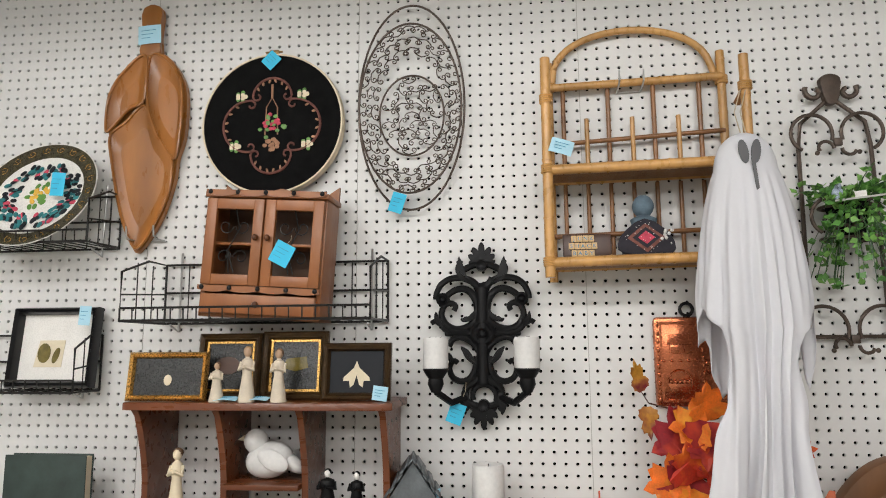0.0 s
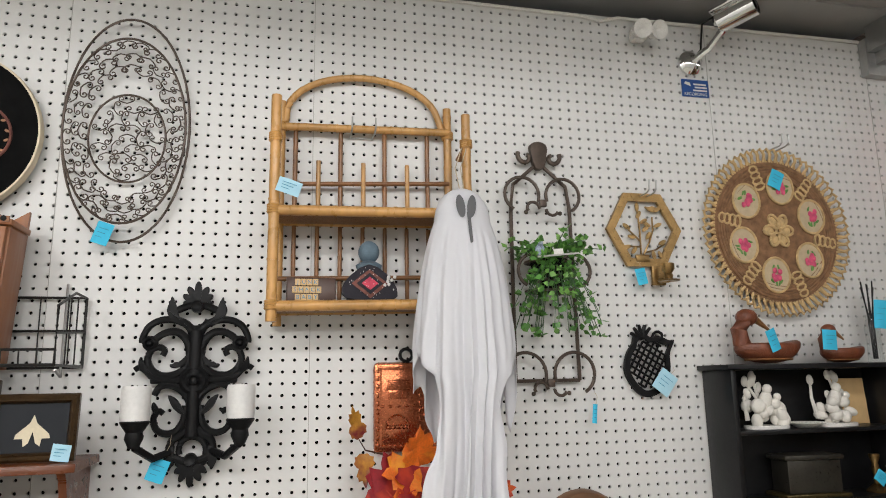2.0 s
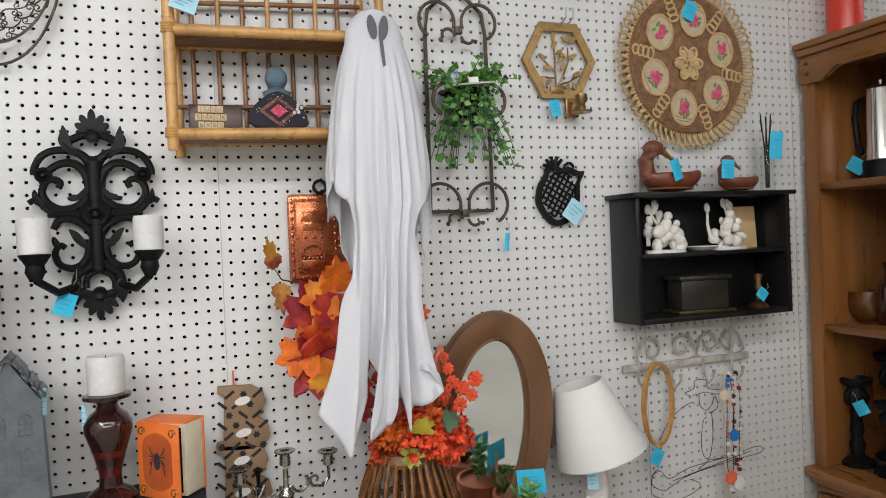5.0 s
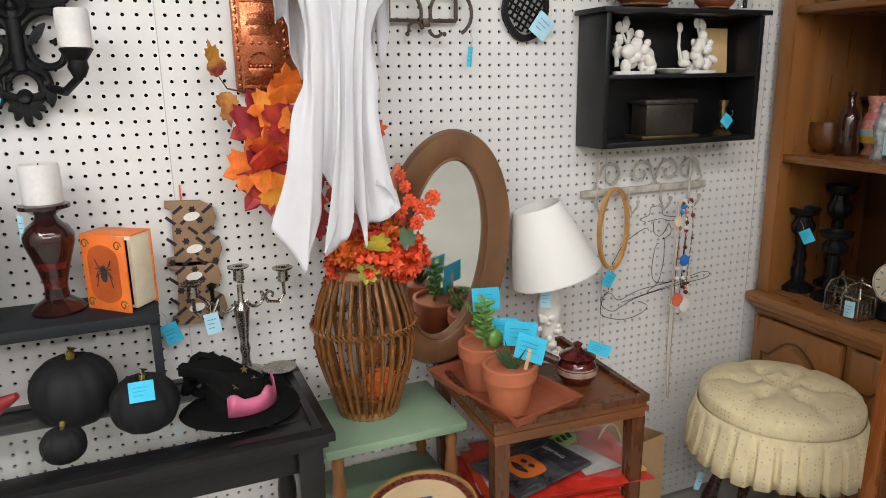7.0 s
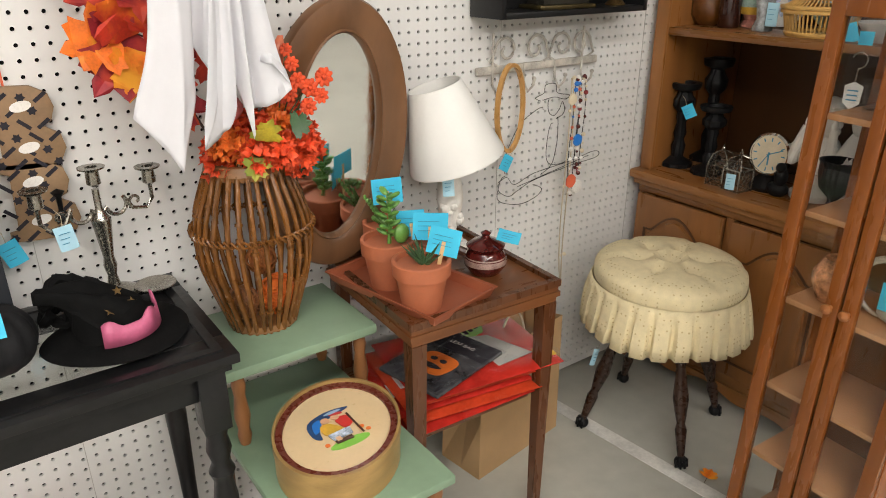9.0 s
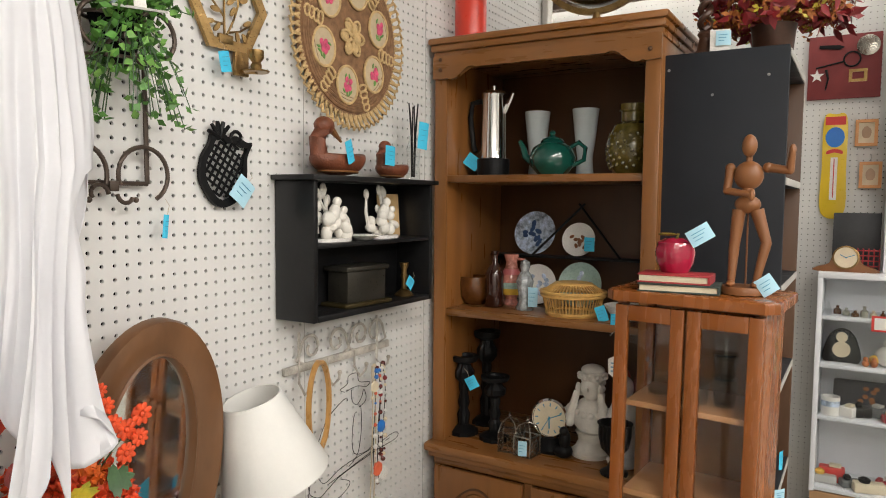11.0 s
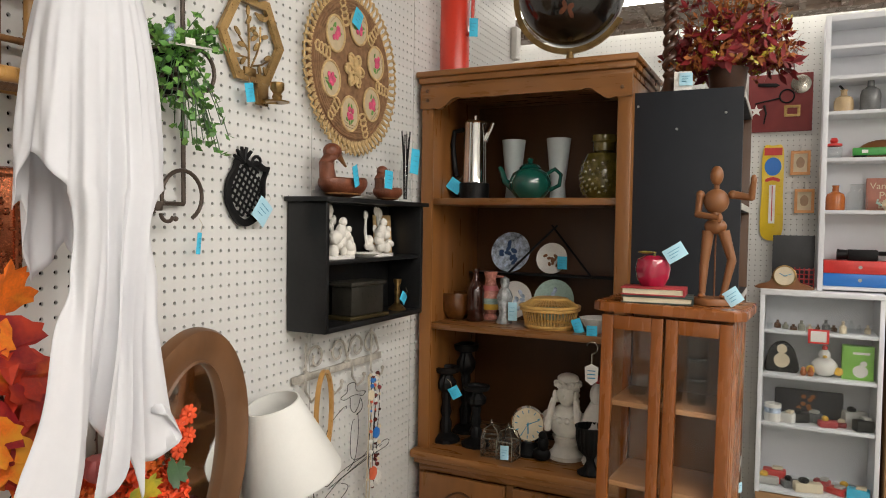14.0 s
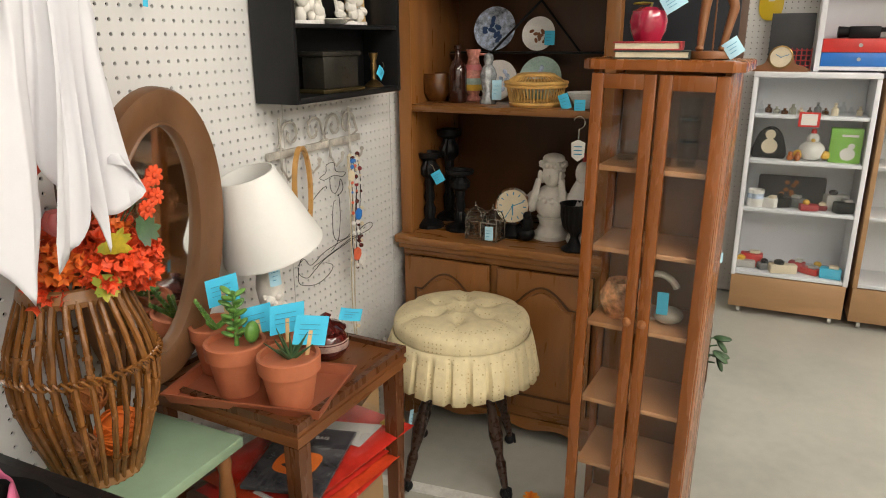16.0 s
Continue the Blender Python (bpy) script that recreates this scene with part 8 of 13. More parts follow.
def bouquet():
    ox, oy, oz = 0.665, -0.14, 0.93
    b = thing("autumn_bouquet", (ox, oy, oz), "artificial autumn bouquet of orange flowers and maple leaves in the vase", "flowers")
    rng = random.Random(14)

    def at(x, y, z):
        return Vector((x - ox, y - oy, z - oz))

    # mop-head flowers packed over the vase's mouth
    heads = [(0.60, -0.17, 1.02), (0.635, -0.205, 1.0), (0.68, -0.215, 1.005), (0.725, -0.19, 1.01), (0.75, -0.15, 1.015), (0.60, -0.12, 1.0), (0.66, -0.17, 1.035), (0.705, -0.15, 1.04), (0.735, -0.12, 1.05), (0.67, -0.10, 1.03), (0.72, -0.20, 0.985), (0.585, -0.15, 0.985), (0.625, -0.13, 1.045), (0.765, -0.14, 0.985)]
    for k, c in enumerate(heads):
        c = at(*c)
        bm = bm_new()
        for p in range(60):
            d = Vector((rng.gauss(0, 1), rng.gauss(-0.2, 1), rng.gauss(0.25, 1))).normalized()
            q = c + d * rng.uniform(0.014, 0.034)
            e = d.cross(Vector((rng.random() - 0.5, rng.random() - 0.5, 1))).normalized()
            f = d.cross(e)
            s = rng.uniform(0.008, 0.014)
            ang = rng.uniform(0, 6.28)
            m = bm.verts.new(q - d * 0.005)
            vs = [bm.verts.new(q + (e * math.cos(w) + f * math.sin(w)) * s * (1.0 if i % 2 else 0.62) + d * (0.007 if i % 2 else 0.002)) for i, w in enumerate(ang + 2 * math.pi * i / 8 for i in range(8))]
            for i in range(8):
                bm.faces.new((vs[i], vs[(i + 1) % 8], m))
        part("flower_head", bm, M_PETAL if k % 7 else M_ORANGE, b)
    for x, z, dx, dz, m, s in ((0.632, 1.005, -0.3, -1, M_YELLOWL, 0.045), (0.645, 1.03, 0.2, 0.6, M_YELLOWL, 0.05), (0.70, 1.05, 0.7, 0.1, M_LEAFD, 0.04)):
        bm = bm_new()
        maple_leaf(bm, at(x, -0.22, z), s, Vector((dx, -0.25, dz)), Vector((0.1, -1, 0.2)))
        part("leaf", bm, m, b)
    # tall branch of large leaves rising along the wall
    for pts, r in ((((0.635, -0.13, 0.93), (0.575, -0.09, 1.06), (0.52, -0.08, 1.20), (0.51, -0.08, 1.33), (0.46, -0.07, 1.345), (0.40, -0.06, 1.36)), 0.003), (((0.52, -0.08, 1.20), (0.47, -0.09, 1.22)), 0.0022), (((0.40, -0.06, 1.36), (0.385, -0.06, 1.385)), 0.0016), (((0.65, -0.13, 0.93), (0.67, -0.09, 1.1), (0.685, -0.08, 1.27)), 0.0022), (((0.545, -0.085, 1.13), (0.51, -0.10, 1.12)), 0.002)):
        bm = bm_new()
        tube(bm, smooth_path([at(*q) for q in pts], 4), r, 6, r2=r * 0.6)
        part("branch", bm, M_LEATHER, b)
    for x, y, z, s, m, dx, dz, nw in (
            (0.515, -0.10, 1.325, 0.088, M_ORANGEL, -0.12, 1, 0.85), (0.512, -0.11, 1.325, 0.092, M_ORANGEL, -1, -0.12, 0.9), (0.485, -0.10, 1.305, 0.108, M_CRIMSON, -0.85, -0.35, 1), (0.51, -0.11, 1.33, 0.105, M_CRIMSON, -0.15, -1, 0.9),
            (0.475, -0.12, 1.205, 0.092, M_MAPLE1, -0.25, 1, 1), (0.462, -0.12, 1.213, 0.100, M_ORANGEL, -1, -0.2, 0.9), (0.495, -0.11, 1.215, 0.135, M_CRIMSON, -0.75, -0.75, 0.85), (0.487, -0.12, 1.19, 0.092, M_ORANGEL, -0.4, -1, 0.8),
            (0.535, -0.10, 1.28, 0.10, M_MAPLE1, -0.3, -0.9, 1), (0.55, -0.10, 1.24, 0.10, M_CRIMSON, 0.1, -1, 1), (0.56, -0.09, 1.17, 0.095, M_MAPLE1, -0.8, -0.5, 1), (0.555, -0.10, 1.12, 0.085, M_CRIMSON, -0.5, -0.9, 1), (0.53, -0.11, 1.15, 0.085, M_ORANGEL, -0.7, -0.9, 0.9), (0.57, -0.09, 1.10, 0.09, M_MAPLE1, -0.9, -0.2, 1),
            (0.396, -0.06, 1.355, 0.075, M_BUDL, 0.02, -1, 0.5), (0.388, -0.06, 1.383, 0.078, M_BUDL, -0.3, 1, 0.42), (0.675, -0.09, 1.265, 0.052, M_MAPLE1, 1, 0.15, 0.8), (0.672, -0.09, 1.26, 0.05, M_ORANGEL, 0.6, -0.7, 0.8), (0.62, -0.10, 1.13, 0.08, M_MAPLE1, -0.3, 1, 1)):
        bm = bm_new()
        maple_leaf(bm, at(x, y, z), s, Vector((dx, -0.18, dz)), Vector((0.25, -1, 0.2)), nw, 0.35)
        part("maple_leaf", bm, m, b)
    bm = bm_new()
    lathe(bm, [(0.004, -0.016), (0.016, -0.019), (0.026, -0.008), (0.027, 0.004), (0.02, 0.016), (0.006, 0.018)], at(0.60, -0.19, 1.09), 40, lobes=10, depth=0.12)
    part("tiny_pumpkin", bm, M_PINKP, b, "dusty pink toy pumpkin")
    # sheer tall leaf and small daisies beside the mirror
    bm = bm_new()
    q, t = at(0.69, -0.15, 1.08), at(0.738, -0.13, 1.21)
    for k in range(10):
        a = bm.verts.new(q.lerp(t, k / 10) + Vector((-0.017 * math.sin(math.pi * (k + 0.6) / 10.6), 0, 0)))
        c = bm.verts.new(q.lerp(t, k / 10) + Vector((0.015 * math.sin(math.pi * (k + 0.6) / 10.6), -0.004, 0)))
        if k:
            bm.faces.new((pa, pc, c, a))
        pa, pc = a, c
    sheer = part("sheer_leaf", bm, M_SALMON, b)
    sheer.modifiers.new("thick", "SOLIDIFY").thickness = 0.001
    for x, y, z, r in ((0.728, -0.16, 1.175, 0.013), (0.735, -0.165, 1.15, 0.015), (0.742, -0.17, 1.12, 0.017), (0.765, -0.17, 1.105, 0.019), (0.80, -0.16, 1.12, 0.02), (0.782, -0.18, 1.09, 0.016), (0.72, -0.18, 1.10, 0.016), (0.75, -0.19, 1.075, 0.018)):
        bm = bm_new()
        c = at(x, y, z)
        for p in range(16):
            w = 2 * math.pi * p / 16
            k = 0.62 if p % 2 else 0.5
            ball(bm, c + Vector((r * k * math.cos(w), -0.004 * (p % 2), r * k * math.sin(w))), (r * 0.4, 0.0025, r * 0.26), 6, Matrix.Rotation(-w, 4, "Y"))
        ball(bm, c + Vector((0, -0.005, 0)), r * 0.25, 6)
        part("daisy", bm, M_PETAL, b)
    bm = bm_new()
    for x, z in ((0.742, 1.12), (0.80, 1.12), (0.765, 1.105), (0.728, 1.175)):
        tube(bm, [at(0.70, -0.14, 1.0), at((x + 0.70) / 2, -0.16, (z + 1.03) / 2), at(x, -0.162, z)], 0.0013, 5)
    part("stems", bm, M_LEAFD, b)


bouquet()


def table_lamp():
    l = thing("table_lamp", (1.126, -0.122, FLOOR + 0.6255), "small white figural table lamp with a tilted cream shade", "table lamp")
    bm = bm_new()
    lathe(bm, [(0.045, 0), (0.047, 0.012), (0.03, 0.02)], seg=20)
    part("base", bm, M_WHITE, l)
    bm = bm_new()
    rng = random.Random(1)
    lathe(bm, [(0.022, 0.02), (0.016, 0.05), (0.026, 0.09), (0.032, 0.13), (0.028, 0.17), (0.014, 0.2)], seg=16)
    part("column", bm, M_BISQUE, l)
    for k in range(22):
        a = rng.uniform(0, 6.28)
        bm = bm_new()
        ball(bm, (0.026 * math.cos(a), 0.026 * math.sin(a), rng.uniform(0.02, 0.12)), rng.uniform(0.007, 0.014), 7)
        part("flower", bm, M_BISQUE, l)
    bm = bm_new()
    tube(bm, [(0, 0, 0.2), (0.0, 0, 0.24)], 0.009, 8)
    part("socket", bm, M_BRASS, l)
    bm = bm_new()
    m = pose(-0.008, 0.004, 0.302, -7, -15, 0)
    lathe(bm, [(0.112, -0.09), (0.113, -0.084), (0.062, 0.088), (0.061, 0.093), (0.058, 0.093), (0.059, 0.088), (0.109, -0.088), (0.112, -0.09)], seg=48, m=m, caps=False)
    part("shade", bm, M_SHADE, l, "cream fabric lampshade tipped to one side")


table_lamp()
tag(1.088, -0.168, 0.85, 0.026, 0.045, roll=-4, yaw=-30, mat=M_TAGP, string=0.03)


def pot(x, y, h, r, z):
    p = thing("flower_pot", (x, y, z), "terracotta flower pot filled with dark soil", "flower pot", group="terracotta pots")
    bm = bm_new()
    lathe(bm, [(r * 0.66, 0), (r * 0.68, 0.003), (r * 0.90, h * 0.70), (r, h * 0.71), (r * 1.02, h * 0.98), (r * 0.98, h), (r * 0.88, h), (r * 0.86, h * 0.9)], seg=30)
    part("pot_wall", bm, M_TERRA, p)
    bm = bm_new()
    lathe(bm, [(r * 0.87, h * 0.84), (r * 0.5, h * 0.89), (0, h * 0.90)], seg=22)
    part("soil", bm, M_SOIL, p)
    return z + h * 0.89


def tray_and_pots():
    z = FLOOR + 0.6255
    t = thing("plant_tray", (0.925, -0.25, z), "rust coloured rectangular plastic tray under the plant pots", "tray", rz=12)
    A, B = 0.092, 0.158
    bm = bm_new()
    base = [(-A, -B), (A, -B), (A, B), (-A, B)]
    rings = []
    for s, h in ((0.93, 0.0), (1.0, 0.018), (1.05, 0.02), (1.05, 0.023), (0.98, 0.021), (0.90, 0.004)):
        rings.append([bm.verts.new((u * s, v * (1 - (1 - s) * 0.55), h)) for u, v in base])
    for a, b in zip(rings, rings[1:]):
        for i in range(4):
            bm.faces.new((a[i], a[(i + 1) % 4], b[(i + 1) % 4], b[i]))
    bm.faces.new(rings[0][::-1])
    bm.faces.new(rings[-1])
    part("tray_body", bm, M_TERRAT, t)
    z += 0.0048
    s1 = pot(0.895, -0.342, 0.104, 0.058, z)
    s2 = pot(0.898, -0.214, 0.106, 0.058, z)
    s3 = pot(0.985, -0.235, 0.096, 0.05, z)
    s4 = pot(0.955, -0.118, 0.104, 0.055, z)
    al = thing("trailing_cactus", (0.95, -0.118, s4), "bright green ridged cactus stems leaning out of a pot", "succulent")
    for dx, dy, h in ((-0.055, -0.01, 0.08), (-0.045, -0.025, 0.035), (-0.03, 0.01, 0.06), (0.02, -0.03, 0.03)):
        bm = bm_new()
        d = Vector((dx, dy, h))
        for i in range(10):
            ball(bm, d * (i / 9), (0.0075 - 0.0004 * i, 0.0075 - 0.0004 * i, 0.006), 6)
        part("stem", bm, M_LEAF, al)
    rng = random.Random(17)
    a = thing("aloe", (0.902, -0.342, s1), "small dark green spiky aloe in a terracotta pot", "succulent")
    for k in range(15):
        w = rng.uniform(0, 6.28)
        d = Vector((math.cos(w) * rng.uniform(0.3, 1), math.sin(w) * rng.uniform(0.3, 1), rng.uniform(0.35, 1.2))).normalized()
        bm = bm_new()
        tube(bm, [Vector((0, 0, -0.004)), d * 0.028, d * 0.056 + Vector((0, 0, 0.006))], 0.0052, 6, r2=0.0006)
        part("leaf", bm, M_LEAFD, a)
    c = thing("jade_plant", (0.898, -0.218, s2), "bright green upright succulent with plump leaves", "succulent")
    bm = bm_new()
    tube(bm, [(0, 0, -0.004), (0.004, 0, 0.05), (0.0, -0.004, 0.105)], 0.005, 6, r2=0.003)
    part("stem", bm, M_LEAF, c)
    for k in range(20):
        w = k * 2.4
        h = 0.015 + 0.095 * k / 20
        d = Vector((math.cos(w), math.sin(w), 0.5))
        bm = bm_new()
        ball(bm, Vector((0, 0, h)) + d * 0.014, (0.014, 0.008, 0.005), 8, Matrix.Rotation(w, 4, "Z") @ Matrix.Rotation(-0.5, 4, "Y"))
        part("leaf", bm, M_LEAF, c)
    bm = bm_new()
    ball(bm, (0.012, -0.03, 0.03), (0.018, 0.012, 0.022), 10)
    part("lobe", bm, M_LEAF, c)
    e = thing("small_succulent", (0.988, -0.235, s3), "low rosette succulent in a terracotta pot", "succulent")
    for k in range(16):
        w = k * 2.4
        r = 0.004 + 0.022 * k / 16
        bm = bm_new()
        ball(bm, (r * math.cos(w), r * math.sin(w), 0.022 - 0.012 * k / 16), (0.010, 0.006, 0.004), 7, Matrix.Rotation(w, 4, "Z") @ Matrix.Rotation(-0.7, 4, "Y"))
        part("leaf", bm, M_LEAF, e)
    # plant labels on sticks
    for x, y, zz, w, h, yaw, roll in ((0.925, -0.172, 0.872, 0.064, 0.056, -25, -4), (0.942, -0.236, 0.815, 0.060, 0.058, -40, -6), (0.938, -0.312, 0.832, 0.070, 0.058, -30, 3), (0.928, -0.372, 0.822, 0.062, 0.058, -42, 12)):
        p = thing("plant_label", (x, y, zz), "blue card plant label clipped to a wooden stick", "plant label", group="plant labels", rz=yaw, ry=roll)
        bm = bm_new()
        box(bm, (-w / 2, -0.0005, -h / 2), (w / 2, 0.0003, h / 2))
        for v in bm.verts:
            v.co.y += 0.05 * v.co.x * (1 if v.co.x > 0 else -1)
        part("card", bm, M_TAG, p)
        bm = bm_new()
        for k in range(3):
            box(bm, (-w * 0.36, -0.0012, h * (0.2 - 0.17 * k)), (w * 0.25, -0.0008, h * (0.2 - 0.17 * k) + 0.001))
        part("writing", bm, M_INK, p)
        bm = bm_new()
        box(bm, (-0.004, 0.0006, -0.085), (0.004, 0.002, 0.0), 0.0005)
        part("stick", bm, M_CREAMT, p, "wooden clothes-peg stick")


tray_and_pots()


def sugar_jar():
    j = thing("glazed_jar", (1.108, -0.28, FLOOR + 0.6255), "brown drip-glazed lidded pot with a stick handle", "jar")
    bm = bm_new()
    lathe(bm, [(0.03, 0), (0.034, 0.003), (0.047, 0.022), (0.047, 0.04), (0.038, 0.056), (0.04, 0.062), (0.043, 0.066), (0.036, 0.064)], seg=26)
    part("body", bm, M_REDOX, j)
    bm = bm_new()
    lathe(bm, [(0.0475, 0.026), (0.0485, 0.034), (0.0455, 0.044)], seg=26, caps=False)
    part("drip_band", bm, M_DRIPW, j, "milky glaze drips")
    bm = bm_new()
    lathe(bm, [(0.042, 0.066), (0.03, 0.076), (0.012, 0.082), (0.008, 0.088), (0.012, 0.095), (0.0, 0.102)], seg=22)
    part("lid", bm, M_REDOX, j)
    bm = bm_new()
    tube(bm, [(-0.04, 0.02, 0.05), (-0.072, 0.05, 0.065)], 0.010, 8, r2=0.012)
    part("handle", bm, M_LEATHER, j)


M_DRIPW = material("milky drip glaze", (0.30, 0.20, 0.17), 0.12, vary=0.6, scale=40, coat=0.4)
sugar_jar()
tag(1.134, -0.327, 0.77, 0.05, 0.028, yaw=-40, roll=14, string=0)


def round_box():
    b = thing("round_box", (0.665, -0.395, FLOOR + 0.4055), "oval wooden box with a picture lid in a red rim", "box", rz=-35)
    A, B, H = 0.118, 0.150, 0.072
    mk = lambda s: ellipse(A * s, B * s, 48)
    bm = bm_new()
    slab(bm, mk(0.985), H - 0.02, pose(0, 0, 0))
    part("side_band", bm, M_OAKB, b, "bent wood band")
    bm = bm_new()
    ring_slab(bm, mk(1.0), mk(0.955), 0.022, pose(0, 0, H - 0.0195))
    part("lid_band", bm, M_OAKB, b, "bent wood lid edge")
    bm = bm_new()
    ring_slab(bm, mk(0.953), mk(0.845), 0.016, pose(0, 0, H - 0.0195))
    part("lid_rim", bm, M_LIDR, b, "dark red stained rim")
    bm = bm_new()
    slab(bm, mk(0.843), 0.012, pose(0, 0, H - 0.0195))
    lid = part("lid_panel", bm, M_PANELC, b, "cream panel with a painted umbrella scene")
    z = H - 0.0072

    def patch(nm, outline, mat, dz):
        bm = bm_new()
        slab(bm, outline, 0.0008, pose(0, 0, z + dz, 0, 0, 35))
        part(nm, bm, mat, lid)

    patch("painted_grass", ellipse(0.04, 0.012, 18, 0.0, -0.052), M_LIME, 0.0)
    patch("painted_umbrella", smooth_loop([(-0.052, -0.005), (-0.045, 0.035), (0.0, 0.052), (0.045, 0.045), (0.02, 0.035), (-0.02, 0.025), (-0.035, 0.0), (-0.04, -0.02)], 4), M_DKBLUE, 0.0008)
    patch("umbrella_panel", smooth_loop([(-0.044, 0.0), (-0.038, 0.028), (-0.02, 0.036), (-0.026, 0.012)], 4), M_BLUE, 0.0012)
    patch("umbrella_panel", smooth_loop([(-0.008, 0.043), (0.012, 0.048), (0.03, 0.044), (0.01, 0.039)], 4), M_PALEB, 0.0012)
    patch("painted_coat", smooth_loop([(-0.03, 0.012), (-0.012, 0.016), (0.008, -0.012), (-0.01, -0.018), (-0.03, -0.014)], 4), M_YELLOW, 0.0016)
    patch("painted_hat", smooth_loop([(0.0, 0.036), (0.02, 0.037), (0.026, 0.03), (0.012, 0.031)], 4), M_RED, 0.003)
    patch("painted_jacket", smooth_loop([(0.005, 0.022), (0.03, 0.02), (0.03, -0.005), (0.01, -0.012)], 3), M_RED, 0.0016)
    patch("painted_trousers", [(-0.028, -0.016), (0.018, -0.014), (0.015, -0.035), (-0.025, -0.037)], M_BLUEW, 0.0024)
    patch("painted_face", ellipse(0.009, 0.009, 16, -0.013, 0.025), M_PALES, 0.0024)
    patch("painted_face", ellipse(0.008, 0.008, 16, 0.008, 0.026), M_PALES, 0.0024)
    patch("painted_legs", [(-0.02, -0.030), (-0.010, -0.030), (-0.010, -0.042), (-0.02, -0.042)], M_PALES, 0.0028)
    patch("painted_boots", [(-0.024, -0.038), (0.01, -0.038), (0.01, -0.048), (-0.024, -0.048)], M_LEATHER, 0.0024)
    patch("painted_cane", [(0.03, 0.025), (0.034, 0.025), (0.034, -0.045), (0.03, -0.045)], M_LEATHER, 0.0032)
    for u, v in ((-0.04, -0.04), (0.038, -0.025), (0.045, -0.038)):
        patch("painted_flower", ellipse(0.005, 0.005, 8, u, v), M_ORANGE, 0.0008)


M_OAKB = material("bent oak band", (0.34, 0.21, 0.075), 0.4, vary=0.25, scale=12, stretch=(1, 1, 4), grain=3)
M_PANELC = material("varnished cream panel", (0.70, 0.52, 0.30), 0.35, vary=0.06, scale=12)
M_LIDR = material("dark red stain", (0.13, 0.028, 0.018), 0.3, vary=0.2, scale=10)
M_PALEB = material("pale blue paint", (0.30, 0.45, 0.62), 0.5, vary=0.3, scale=40)
M_PALES = material("peach paint", (0.66, 0.38, 0.22), 0.5, vary=0.1, scale=40)
M_DKBLUE = material("ink blue paint", (0.02, 0.06, 0.16), 0.5, vary=0.3, scale=40)
round_box()


